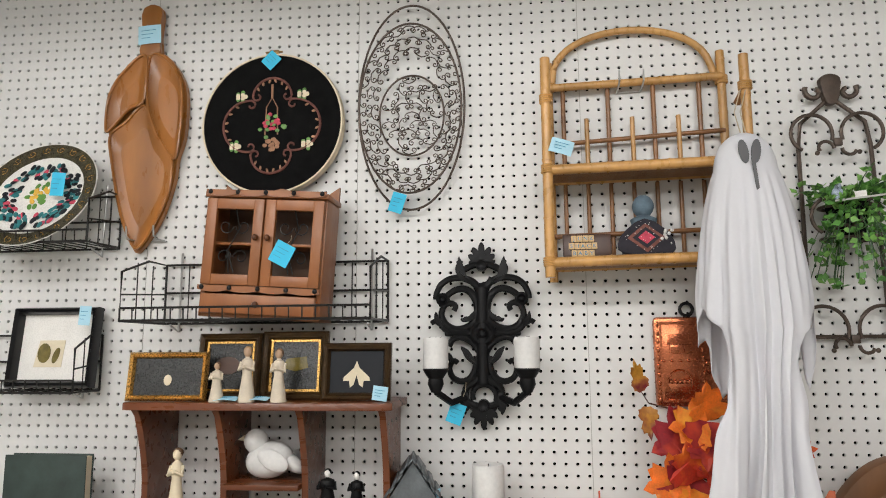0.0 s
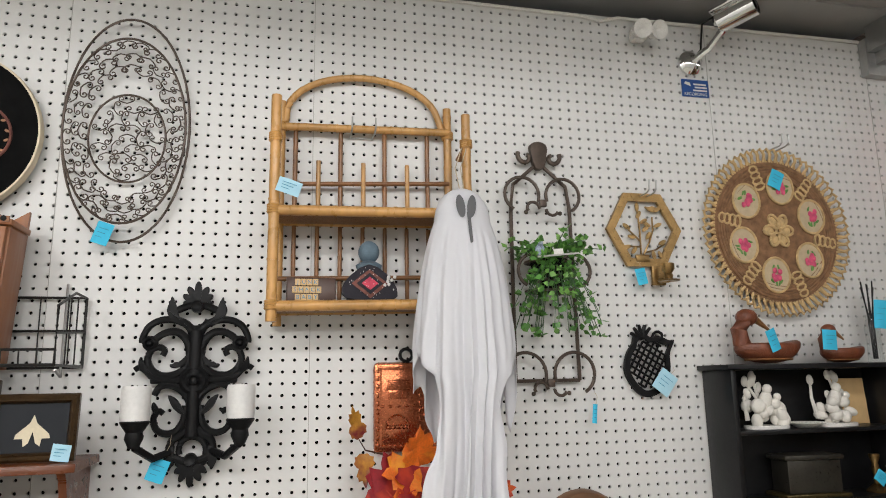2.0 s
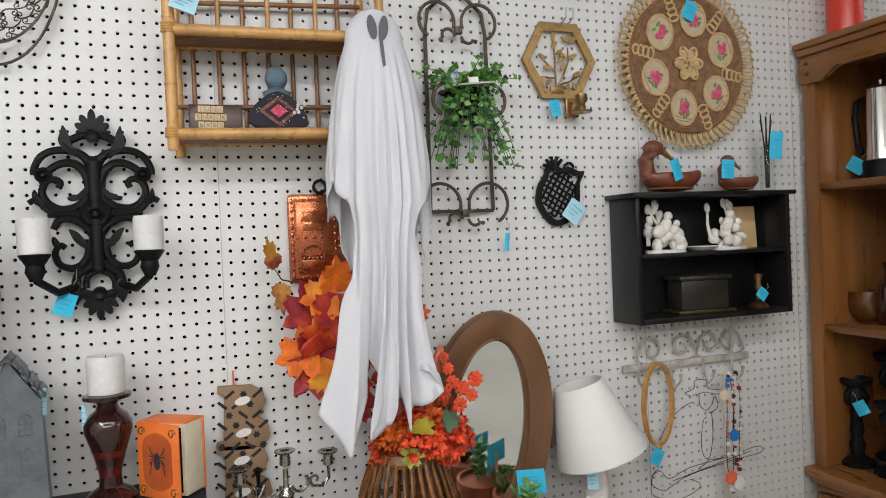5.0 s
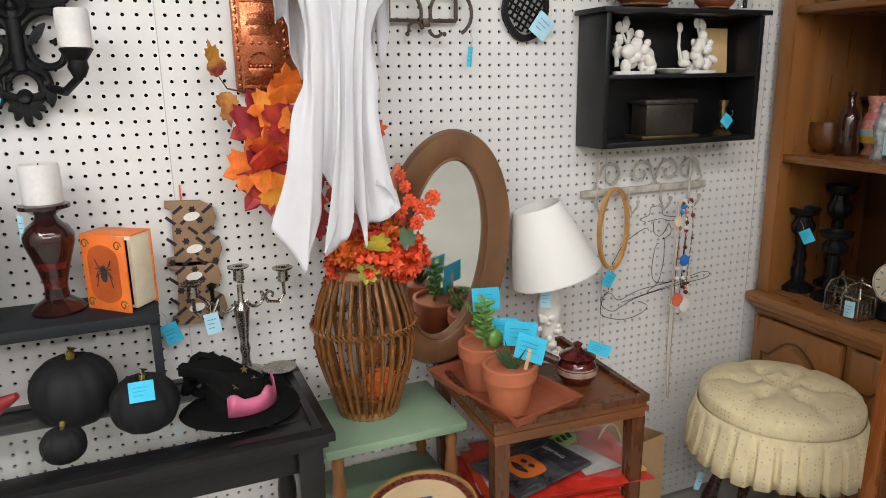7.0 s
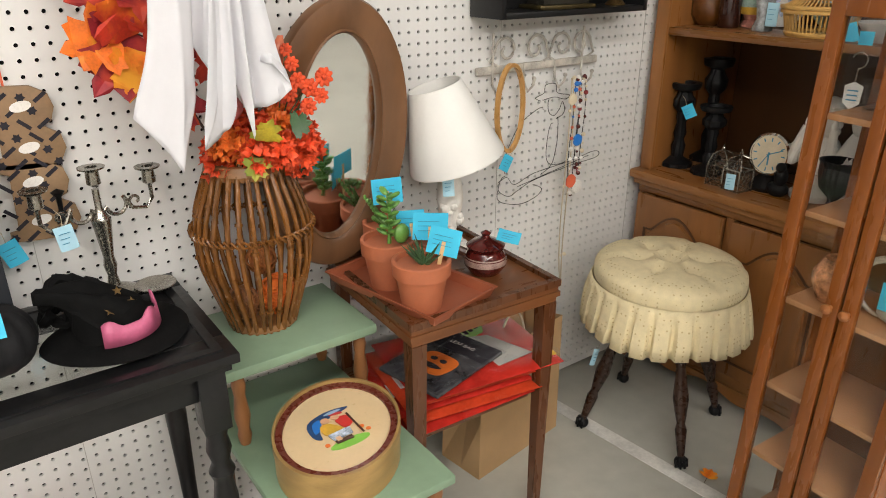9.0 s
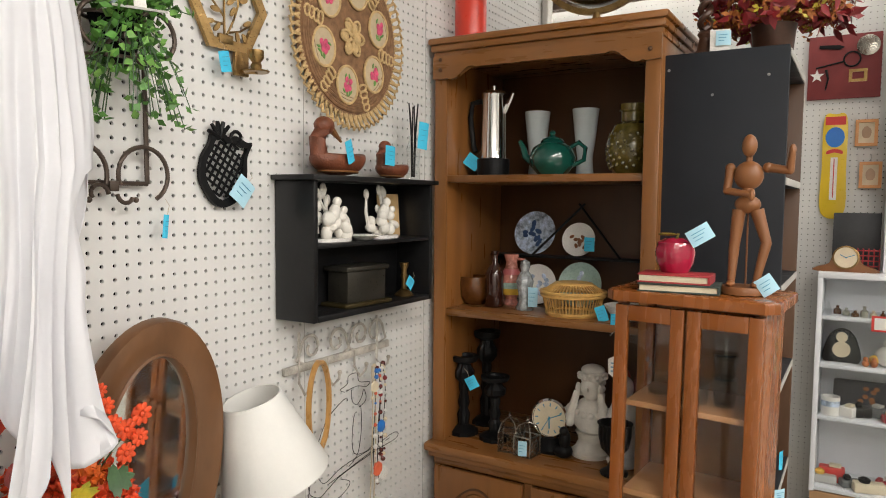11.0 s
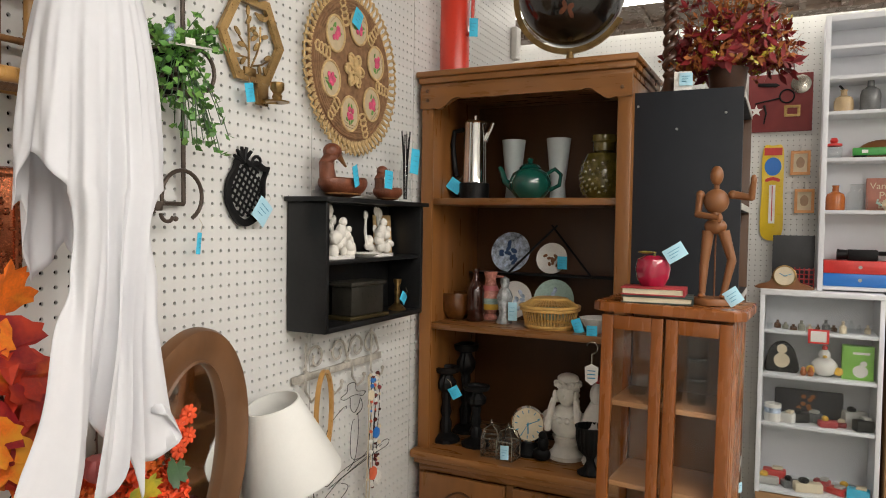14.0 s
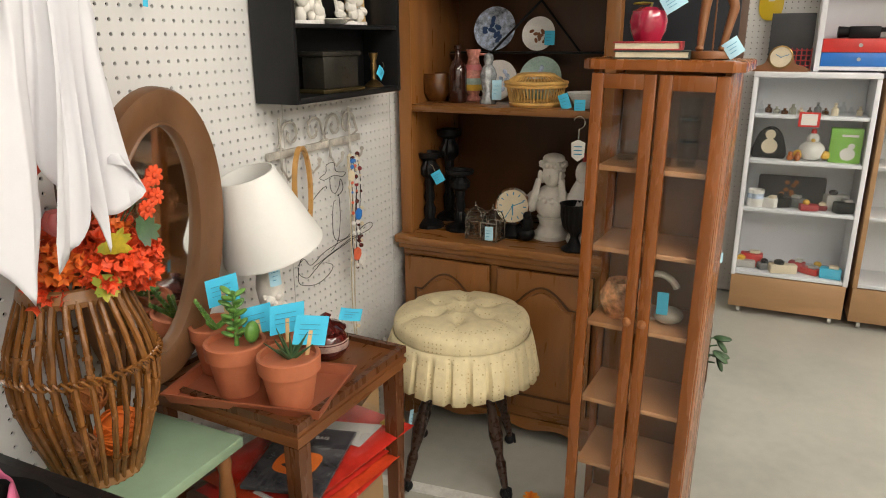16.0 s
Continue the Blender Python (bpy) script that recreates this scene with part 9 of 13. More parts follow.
def under_tables():
    # flat costume packets on the end table's low shelf
    rng = random.Random(31)
    z = FLOOR + 0.3455

    def lettering(name, text, size, mat, parent, m):
        cu = bpy.data.curves.new(name, "FONT")
        cu.body, cu.size, cu.align_x, cu.extrude = text, size, "CENTER", 0.0002
        tmp = bpy.data.objects.new("t_tmp", cu)
        scene.collection.objects.link(tmp)
        me = bpy.data.meshes.new_from_object(tmp.evaluated_get(bpy.context.evaluated_depsgraph_get()))
        bpy.data.objects.remove(tmp)
        me.materials.clear()
        me.materials.append(mat)
        ob = new(name, me)
        ob.parent, ob.matrix_basis = parent, m

    def sleeve(w, d, h, seed, parent):
        """A crinkled clear film over a packet, hanging a little past its edges."""
        bm = bm_new()
        n = 22
        vs = []
        for i in range(n + 1):
            row = []
            for j in range(n + 1):
                u, v = -1.06 + 2.12 * i / n, -1.08 + 2.16 * j / n
                over = max(0, abs(u) - 1, abs(v) - 1) * 14
                row.append(bm.verts.new((w * u, d * v, h + 0.003 + 0.005 * noise.noise((i * 0.5, j * 0.6, seed)) - 0.006 * over)))
            vs.append(row)
        for i in range(n):
            for j in range(n):
                bm.faces.new((vs[i][j], vs[i + 1][j], vs[i + 1][j + 1], vs[i][j + 1]))
        part("plastic_sleeve", bm, M_PLASTIC, parent, "crinkled clear plastic sleeve").visible_shadow = False

    def bag_block(w, d, h, seed, mat, parent):
        """A soft flat bag with a puckered top and rounded rim."""
        bm = bm_new()
        n = 16
        up, down = [], []
        for i in range(n + 1):
            a, b = [], []
            for j in range(n + 1):
                u, v = -1 + 2 * i / n, -1 + 2 * j / n
                k = (1 - abs(u) ** 6) * (1 - abs(v) ** 6)
                a.append(bm.verts.new((w * u, d * v, h * (0.45 + 0.55 * k) + 0.0035 * k * noise.noise((i * 0.4, j * 0.4, seed)))))
                b.append(bm.verts.new((w * u, d * v, h * 0.4 * (1 - k))))
            up.append(a)
            down.append(b)
        for i in range(n):
            for j in range(n):
                bm.faces.new((up[i][j], up[i + 1][j], up[i + 1][j + 1], up[i][j + 1]))
                bm.faces.new((down[i][j + 1], down[i + 1][j + 1], down[i + 1][j], down[i][j]))
        for i in range(n):
            for q in ((up[i][0], down[i][0], down[i + 1][0], up[i + 1][0]), (up[i + 1][n], down[i + 1][n], down[i][n], up[i][n]), (up[0][i + 1], down[0][i + 1], down[0][i], up[0][i]), (up[n][i], down[n][i], down[n][i + 1], up[n][i + 1])):
                bm.faces.new(q)
        return part("bag", bm, mat, parent)

    for k in range(4):
        w, d, h = 0.168, 0.125, 0.016
        p = thing("costume_packet", (1.025 + rng.uniform(-0.02, 0.015), -0.25 + rng.uniform(-0.02, 0.01), z), "flat red party packet sealed in clear plastic", "packet", rz=rng.uniform(-12, 10), group="party packets")
        bag_block(w, d, h, k * 3.0, M_PKTO if k % 2 else M_PKTR, p)
        bm = bm_new()
        box(bm, (-w * 0.9, -d * 0.5, h + 0.0015), (-w * 0.55, -d * 0.1, h + 0.0027))
        part("white_label", bm, M_WHITE, p, "white printed label")
        sleeve(w, d, h, k * 3.1, p)
        z += 0.0165
    p = thing("costume_packet", (1.07, -0.262, z), "large red party bag in clear plastic with a yellow price sticker", "packet", rz=-9, group="party packets")
    w, d, h = 0.185, 0.135, 0.018
    bag_block(w, d, h, 21.0, M_PKTR, p)
    bm = bm_new()
    slab(bm, [(0.0, 0.02), (0.075, 0.05), (0.09, 0.085), (0.055, 0.105), (-0.01, 0.07)], 0.0012, pose(0, 0, h + 0.002))
    part("yellow_green_print", bm, M_LIME, p, "yellow-green printed emblem")
    for q in range(4):
        bm = bm_new()
        box(bm, (0.01 + 0.017 * q, 0.045 + 0.008 * q, h + 0.0034), (0.021 + 0.017 * q, 0.07 + 0.008 * q, h + 0.0042))
        part("dark_bar", bm, M_BLACKD, p)
    bm = bm_new()
    box(bm, (w * 0.72, -d * 0.86, h + 0.001), (w * 0.95, -d * 0.55, h + 0.0038))
    part("price_sticker", bm, M_YELLOW, p, "yellow price sticker")
    lettering("sticker_text", "$1", 0.032, M_BLACKD, p, pose(w * 0.835, -d * 0.79, h + 0.0042))
    bm = bm_new()
    slab(bm, [(0.03, -0.10), (0.13, -0.085), (0.075, 0.03), (0.02, 0.045)], 0.001, pose(0, 0, h + 0.0022))
    part("silver_print", bm, M_GREYP, p, "grey printed picture")
    sleeve(w, d, h, 7.3, p)
    z += 0.0245
    p = thing("costume_packet", (0.985, -0.285, z), "black and grey packet printed with an orange grinning pumpkin", "packet", rz=14, group="party packets")
    w, d, h = 0.115, 0.085, 0.010
    bm = bm_new()
    box(bm, (-w, -d, 0), (w, d, h), 0.003)
    part("grey_card", bm, M_PKTB, p, "grey printed card")
    bm = bm_new()
    box(bm, (w * 0.35, -d * 0.97, h), (w * 0.97, d * 0.97, h + 0.0012))
    part("black_header", bm, M_BLACKD, p, "black printed header")
    lettering("card_text", "LEAF BAG", 0.016, M_WHITE, p, pose(w * 0.60, 0.0, h + 0.0014, 0, 0, -90))
    bm = bm_new()
    for q in range(12):
        x = -w * 0.95 + w * 0.10 * (q % 3)
        y = -d * 0.9 + d * 1.75 * q / 12
        box(bm, (x, y, h + 0.0003), (x + w * 0.18, y + d * 0.09, h + 0.0014))
    part("printed_leaves", bm, M_BLACKD, p, "black printed leaf litter")
    bm = bm_new()
    slab(bm, smooth_loop([(-0.04, -0.04), (0.02, -0.045), (0.032, 0.0), (0.022, 0.04), (-0.035, 0.045), (-0.05, 0.0)], 4), 0.001, pose(-0.015, 0, h + 0.0004))
    part("printed_pumpkin", bm, M_ORANGE, p, "orange printed pumpkin")
    for nm, o in (("printed_eye", ellipse(0.007, 0.009, 14, 0.005, 0.014)), ("printed_eye", ellipse(0.007, 0.009, 14, 0.005, -0.012)), ("printed_grin", smooth_loop([(-0.022, -0.028), (-0.032, 0.0), (-0.022, 0.03), (-0.014, 0.012), (-0.016, -0.012)], 4))):
        bm = bm_new()
        slab(bm, o, 0.0008, pose(-0.015, 0, h + 0.0016))
        part(nm, bm, M_BLACKD, p)
    sleeve(w, d, h + 0.0015, 11.0, p)
    bag = thing("paper_bag", (1.285, -0.155, FLOOR), "brown kraft paper shopping bag standing on the floor", "paper bag", rz=8)
    W, D, H = 0.165, 0.07, 0.36
    bm = bm_new()
    rings = []
    for z, s in ((0, 1.0), (H * 0.5, 0.98), (H, 0.97)):
        rings.append([bm.verts.new(p) for p in ((-W * s, -D * s, z), (W * s, -D * s, z + 0.012 * (z > 0)), (W * s, 0, z), (W * s, D * s, z), (-W * s, D * s, z + 0.01 * (z > 0)), (-W * s, 0, z))])
    for v in (rings[1][2], rings[1][5]):
        v.co.x *= 0.82
    for a, b in zip(rings, rings[1:]):
        for i in range(6):
            bm.faces.new((a[i], a[(i + 1) % 6], b[(i + 1) % 6], b[i]))
    bm.faces.new(rings[0][::-1])
    ob = part("bag_body", bm, M_KRAFT, bag, smooth=False)
    so = ob.modifiers.new("thick", "SOLIDIFY")
    so.thickness = 0.0012
    bm = bm_new()
    tube(bm, [(-0.05 + 0.05 * math.cos(a), -D * 0.97, H - 0.01 + 0.11 * math.sin(a)) for a in (math.pi * i / 14 for i in range(15))], 0.003, 6)
    part("handle", bm, M_STRING, bag)
    cu = bpy.data.curves.new("bag_text", "FONT")
    cu.body, cu.size, cu.align_x, cu.extrude = "CO", 0.05, "CENTER", 0.0002
    tmp = bpy.data.objects.new("t_tmp", cu)
    scene.collection.objects.link(tmp)
    me = bpy.data.meshes.new_from_object(tmp.evaluated_get(bpy.context.evaluated_depsgraph_get()))
    bpy.data.objects.remove(tmp)
    me.materials.clear()
    me.materials.append(M_BLACKD)
    ob = new("bag_lettering", me)
    ob.parent = bag
    ob.matrix_basis = pose(-0.02, -D - 0.002, 0.22, 90, 0, 0)
    # basket of linens under the black table
    bk = thing("linen_basket", (0.12, -0.215, FLOOR), "oval brown basket under the console table", "basket")
    bm = bm_new()
    rings = [[bm.verts.new((u, v, z)) for u, v in ellipse(a, b, 40)] for a, b, z in ((0.22, 0.13, 0.0), (0.26, 0.155, 0.16), (0.268, 0.162, 0.175), (0.255, 0.15, 0.17), (0.22, 0.13, 0.012))]
    for a, b in zip(rings, rings[1:]):
        for i in range(40):
            bm.faces.new((a[i], a[(i + 1) % 40], b[(i + 1) % 40], b[i]))
    bm.faces.new(rings[0][::-1])
    bm.faces.new(rings[-1])
    part("basket_body", bm, M_BAMBOOD, bk)
    bm = bm_new()
    for z in (0.03, 0.06, 0.09, 0.12, 0.15):
        k = 0.222 + 0.25 * z
        tube(bm, [(u, v, z) for u, v in ellipse(k + 0.004, k * 0.6 + 0.003, 40)], 0.004, 5, True)
    part("weave_bands", bm, M_BAMBOO, bk)
    for x, y, z, sx, sy, mat, lab, turn, seed in ((-0.10, 0.01, 0.165, 0.13, 0.115, M_FLORAL, "rumpled white linen printed with pink flowers in a basket", 8, 2.0), (-0.13, -0.04, 0.19, 0.09, 0.07, M_LINEN, "crumpled plain white napkin in a basket", -20, 9.0), (0.045, 0.04, 0.17, 0.095, 0.09, M_LACE, "folded pink crocheted lace in a basket", 20, 5.0), (0.155, 0.0, 0.175, 0.082, 0.11, M_LINEN, "folded white embroidered linen in a basket", -6, 7.0)):
        c = thing("folded_linen", (0.12 + x, -0.215 + y, FLOOR + z), lab, "linen", rz=turn)
        bm = bm_new()
        n = 26
        vs = []
        for i in range(n + 1):
            row = []
            for j in range(n + 1):
                u, v = -1 + 2 * i / n, -1 + 2 * j / n
                k = max(0, 1 - abs(u) ** 4) * max(0, 1 - abs(v) ** 4)
                rum = noise.noise((2.2 * u, 2.2 * v, seed)) * 0.02 + noise.noise((6 * u, 6 * v, seed)) * 0.006
                row.append(bm.verts.new((sx * u * (1 + 0.06 * noise.noise((v * 2, seed, 0))), sy * v * (1 + 0.06 * noise.noise((u * 2, seed, 4))), 0.022 * k + rum * (0.4 + 0.7 * k) + 0.25 * sx * max(0, v) * 0.3)))
            vs.append(row)
        for i in range(n):
            for j in range(n):
                bm.faces.new((vs[i][j], vs[i + 1][j], vs[i + 1][j + 1], vs[i][j + 1]))
        part("folds", bm, mat, c).modifiers.new("thick", "SOLIDIFY").thickness = 0.005
    for x, y, yaw in ((0.16, -0.31, -10), (0.235, -0.315, 20), (0.06, -0.32, 5)):
        tag(x, y, FLOOR + 0.255, 0.04, 0.05, tilt=-35, yaw=yaw, string=0)
    # striped orange cat figure and a dark pot below the step table
    t = thing("tiger_figure", (0.69, -0.34, FLOOR), "glossy orange and black striped ceramic animal on the floor", "ceramic animal", rz=-8)
    bm = bm_new()
    ball(bm, (0, 0, 0.075), (0.13, 0.065, 0.07), 20)
    ball(bm, (0.10, -0.02, 0.11), (0.055, 0.05, 0.05), 14)
    part("body", bm, M_TIGER, t)
    for k in range(7):
        bm = bm_new()
        x = -0.09 + 0.028 * k
        r = math.sqrt(max(0, 1 - (x / 0.13) ** 2))
        tube(bm, [(x + 0.006 * math.sin(3 * a), 0.0655 * r * math.cos(a), 0.075 + 0.0705 * r * math.sin(a)) for a in (0.2 + 2.7 * i / 12 for i in range(13))], 0.0045, 6)
        part("stripe", bm, M_CAST, t)
    d = thing("black_pot", (0.545, -0.30, FLOOR), "round black pot on the floor", "pot")
    bm = bm_new()
    lathe(bm, [(0.05, 0), (0.07, 0.03), (0.075, 0.07), (0.06, 0.1), (0.064, 0.108), (0.056, 0.106)], seg=24)
    part("body", bm, M_CAST, d)


M_PKTO = material("orange printed packet", (0.60, 0.06, 0.02), 0.2, vary=0.3, scale=14, coat=0.5)
M_PKTR = material("red printed packet", (0.55, 0.03, 0.02), 0.2, vary=0.4, scale=18, coat=0.5)
M_PKTB = material("black and grey printed card", (0.06, 0.06, 0.065), 0.2, vary=0.9, scale=16, coat=0.5)
M_LINEN = material("white linen", (0.68, 0.65, 0.62), 0.9, vary=0.1, scale=14, bump=0.3, bscale=300)
M_FLORAL = leaf_material("pink printed floral linen", (0.68, 0.64, 0.61), (0.62, 0.24, 0.28), 0.9)
M_LACE = material("pink crochet", (0.58, 0.24, 0.29), 0.9, vary=0.35, scale=70, bump=0.6, bscale=250)
M_TIGER = material("orange glaze", (0.50, 0.16, 0.025), 0.1, vary=0.4, scale=16, coat=0.6)
under_tables()
tag(0.735, -0.452, FLOOR + 0.33, 0.016, 0.055, string=0.02, yaw=-20)


def riser_shelf():
    r = thing("riser_shelf", (-0.12, -0.115, TB), "narrow black metal riser shelf on the console table", "riser shelf")
    H = 0.205
    bm = bm_new()
    box(bm, (-0.42, -0.085, H - 0.022), (0.345, 0.085, H), 0.002)
    part("deck", bm, M_BLACKM, r)
    for x in (-0.41, 0.335):
        for y in (-0.07, 0.07):
            bm = bm_new()
            box(bm, (x - 0.008, y - 0.008, 0), (x + 0.008, y + 0.008, H - 0.0225), 0.001)
            part("leg", bm, M_BLACKM, r)


riser_shelf()
ZR = TB + 0.2055


M_OXDARK = material("dark oxblood glaze", (0.022, 0.005, 0.004), 0.1, vary=0.8, scale=22, coat=0.4)


def candle_stand():
    c = thing("candle_holder", (0.052, -0.105, ZR), "tall oxblood glazed ceramic candle holder", "candle holder")
    bm = bm_new()
    lathe(bm, [(0.047, 0), (0.048, 0.006), (0.04, 0.016), (0.022, 0.028), (0.020, 0.05), (0.021, 0.056), (0.031, 0.095), (0.044, 0.135), (0.044, 0.150), (0.036, 0.165), (0.022, 0.176), (0.018, 0.186), (0.03, 0.194), (0.044, 0.199), (0.044, 0.206), (0.036, 0.208)], seg=30)
    part("body", bm, M_OXDARK, c)
    bm = bm_new()
    lathe(bm, [(0.0205, 0.048), (0.0212, 0.056), (0.0275, 0.082), (0.033, 0.1)], seg=30, caps=False)
    part("red_glaze", bm, M_REDOX, c, "red glaze run on the lower stem")
    k = thing("pillar_candle", (0.052, -0.105, ZR + 0.2085), "off-white pillar candle on a ceramic holder", "candle", group="pillar candles")
    bm = bm_new()
    lathe(bm, [(0.033, 0), (0.034, 0.003), (0.0345, 0.066), (0.032, 0.072), (0.022, 0.068), (0, 0.067)], seg=24)
    part("wax", bm, M_WAX, k)
    bm = bm_new()
    tube(bm, [(0, 0, 0.064), (0.001, 0, 0.073)], 0.001, 5)
    part("wick", bm, M_CAST, k)


candle_stand()
tag(0.012, -0.11, 1.12, 0.01, 0.05, mat=M_TAGP, string=0.02)


def spider_book():
    b = thing("spider_book", (0.165, -0.115, ZR), "orange hollow book box with a spider on its cover, ajar", "book box", rz=-36)
    W, D, H = 0.108, 0.056, 0.146
    bm = bm_new()
    box(bm, (-W / 2 + 0.01, -D / 2, 0.004), (W / 2 - 0.002, D / 2, H - 0.004), 0.001)
    part("page_block", bm, M_PAPER, b)
    for lo, hi, nm in (((-W / 2, D / 2, 0), (W / 2, D / 2 + 0.004, H), "back_cover"), ((-W / 2 + 0.0, -D / 2, 0), (-W / 2 + 0.004, D / 2, H), "spine"), ((-W / 2, -D / 2 + 0.004, H - 0.004), (W / 2 - 0.003, D / 2 - 0.001, H), "top_cap")):
        bm = bm_new()
        box(bm, lo, hi, 0.001)
        part(nm, bm, M_ORANGE, b)
    # thin black sheet over the pages paints the shade in the ajar gap
    bm = bm_new()
    box(bm, (-W / 2 + 0.0095, -D / 2 - 0.0005, 0.01), (W / 2 - 0.01, -D / 2 + 0.0005, H - 0.01))
    part("hollow", bm, M_FELT, b)
    bm = bm_new()
    box(bm, (0, 0, 0), (W, 0.004, H), 0.001)
    fc = part("front_cover", bm, M_ORANGE, b, "orange cover with gilt corners")
    fc.matrix_basis = pose(-W / 2, -D / 2 - 0.0045, 0, 0, 0, -9)
    mm = WALLM @ pose(0, 0, 0)
    bm = bm_new()
    slab(bm, smooth_loop([(0.018, 0.03), (0.052, 0.015), (0.087, 0.03), (0.09, 0.07), (0.087, 0.112), (0.052, 0.128), (0.018, 0.112), (0.014, 0.07)], 4), 0.0006, mm)
    part("cover_panel", bm, M_RUST, fc)
    bm = bm_new()
    ball(bm, (0.052, -0.001, 0.068), (0.008, 0.003, 0.012), 10)
    ball(bm, (0.052, -0.001, 0.083), (0.0055, 0.003, 0.006), 8)
    for s in (-1, 1):
        for k in range(4):
            tube(bm, [(0.052, -0.0012, 0.078), (0.052 + s * 0.014, -0.0012, 0.084 - 0.006 * k + 0.004), (0.052 + s * 0.02, -0.0012, 0.1 - 0.018 * k)], 0.0011, 4)
    part("spider", bm, M_BLACKD, fc)
    for u, v in ((0.012, 0.014), (0.092, 0.014), (0.012, 0.128), (0.092, 0.128)):
        bm = bm_new()
        tube(bm, wall_pts(spiral(u, v, 0.010, 0.003, 0, 420, 10), 0.0005), 0.0013, 4)
        part("corner_scroll", bm, M_OLIVE, fc)


M_RUST = material("burnt orange", (0.42, 0.08, 0.015), 0.5, vary=0.3, scale=20)
spider_book()


def tin_house():
    h = thing("tin_house", (-0.11, -0.105, ZR), "grey metal haunted house lantern with gabled roof", "house ornament", rz=8)
    W, D, H = 0.05, 0.045, 0.215
    bm = bm_new()
    v = [bm.verts.new(p) for p in ((-W - 0.008, -D - 0.006, 0), (W + 0.008, -D - 0.006, 0), (W + 0.008, D + 0.006, 0), (-W - 0.008, D + 0.006, 0), (-W, -D, H), (W, -D, H), (W, D, H), (-W, D, H))]
    for q in ((3, 2, 1, 0), (4, 5, 6, 7), (0, 1, 5, 4), (1, 2, 6, 5), (2, 3, 7, 6), (3, 0, 4, 7)):
        bm.faces.new([v[i] for i in q])
    slab(bm, [(-W, H), (W, H), (0, H + 0.075)], 2 * D, WALLM @ pose(0, 0, -D))
    part("wall_body", bm, M_GREYC, h)
    for s in (-1, 1):
        bm = bm_new()
        n = Vector((s * 0.055, 0, -0.078))
        for k in range(7):
            a, b = k / 7, (k + 1) / 7
            p0, p1 = Vector((0, 0, H + 0.084)) + n * a, Vector((0, 0, H + 0.082)) + n * (b + 0.03)
            vs = [bm.verts.new((p0.x, -D - 0.012, p0.z)), bm.verts.new((p0.x, D + 0.012, p0.z)), bm.verts.new((p1.x, D + 0.012, p1.z + 0.002)), bm.verts.new((p1.x, -D - 0.012, p1.z + 0.002))]
            bm.faces.new(vs)
        ob = part("roof_slope", bm, M_GREYC, h)
        so = ob.modifiers.new("thick", "SOLIDIFY")
        so.thickness = 0.003
    for x, z, w, hh in ((-0.02, 0.15, 0.012, 0.035), (0.022, 0.15, 0.012, 0.035), (-0.02, 0.085, 0.012, 0.035), (0.024, 0.085, 0.012, 0.035), (0.0, 0.02, 0.014, 0.045)):
        bm = bm_new()
        ring_slab(bm, [(x - w, z), (x + w, z), (x + w, z + hh), (x, z + hh + 0.01), (x - w, z + hh)], [(x - w + 0.003, z + 0.003), (x + w - 0.003, z + 0.003), (x + w - 0.003, z + hh - 0.002), (x, z + hh + 0.006), (x - w + 0.003, z + hh - 0.002)], 0.006, WALLM @ pose(0, 0, D - 0.001))
        for dz in (0.33, 0.66):
            box(bm, (x - w + 0.003, -D - 0.004, z + hh * dz), (x + w - 0.003, -D + 0.002, z + hh * dz + 0.0018))
        box(bm, (x - 0.0009, -D - 0.004, z + 0.003), (x + 0.0009, -D + 0.002, z + hh))
        part("window", bm, M_GREYC, h)
    for x, r in ((0.03, 0.017), (-0.03, 0.014)):
        bm = bm_new()
        lathe(bm, [(r * 0.3, -r * 0.75), (r * 0.8, -r * 0.6), (r, 0), (r * 0.75, r * 0.65), (r * 0.2, r * 0.72), (r * 0.14, r * 1.05)], (x, -D - 0.012, 0.015), 20, lobes=8, depth=0.12)
        part("pumpkin_relief", bm, M_GREYC, h)


tin_house()
tag(-0.058, -0.115, 1.16, 0.02, 0.05, yaw=40, mat=M_TAGP, string=0)


def pumpkin(x, y, r, hgt, rz, label):
    p = thing("black_pumpkin", (x, y, TB - 0.003), label, "pumpkin", rz=rz, group="black pumpkins")
    bm = bm_new()
    prof = [(r * max(0.06, math.sin(math.pi * k / 16)) ** 0.75, hgt * (0.5 - 0.5 * math.cos(math.pi * k / 16))) for k in range(1, 15)] + [(r * 0.2, hgt * 0.985), (r * 0.06, hgt * 0.93)]
    lathe(bm, prof, seg=66, lobes=11, depth=0.055)
    part("shell", bm, M_PUMP, p)
    bm = bm_new()
    tube(bm, [(0, 0, hgt * 0.92), (0.002, 0, hgt * 1.03), (0.006, 0.003, hgt * 1.12)], r * 0.1, 7, r2=r * 0.13)
    part("stem", bm, M_OLIVE, p)


pumpkin(0.062, -0.16, 0.077, 0.134, 0, "large matt charcoal pumpkin on the console table")
pumpkin(0.183, -0.245, 0.062, 0.105, 20, "medium matt charcoal pumpkin with a blue tag")
pumpkin(0.052, -0.31, 0.037, 0.062, 40, "tiny matt charcoal pumpkin on the console table")
tag(0.182, -0.30, 0.845, 0.042, 0.036, tilt=-25, string=0.02)


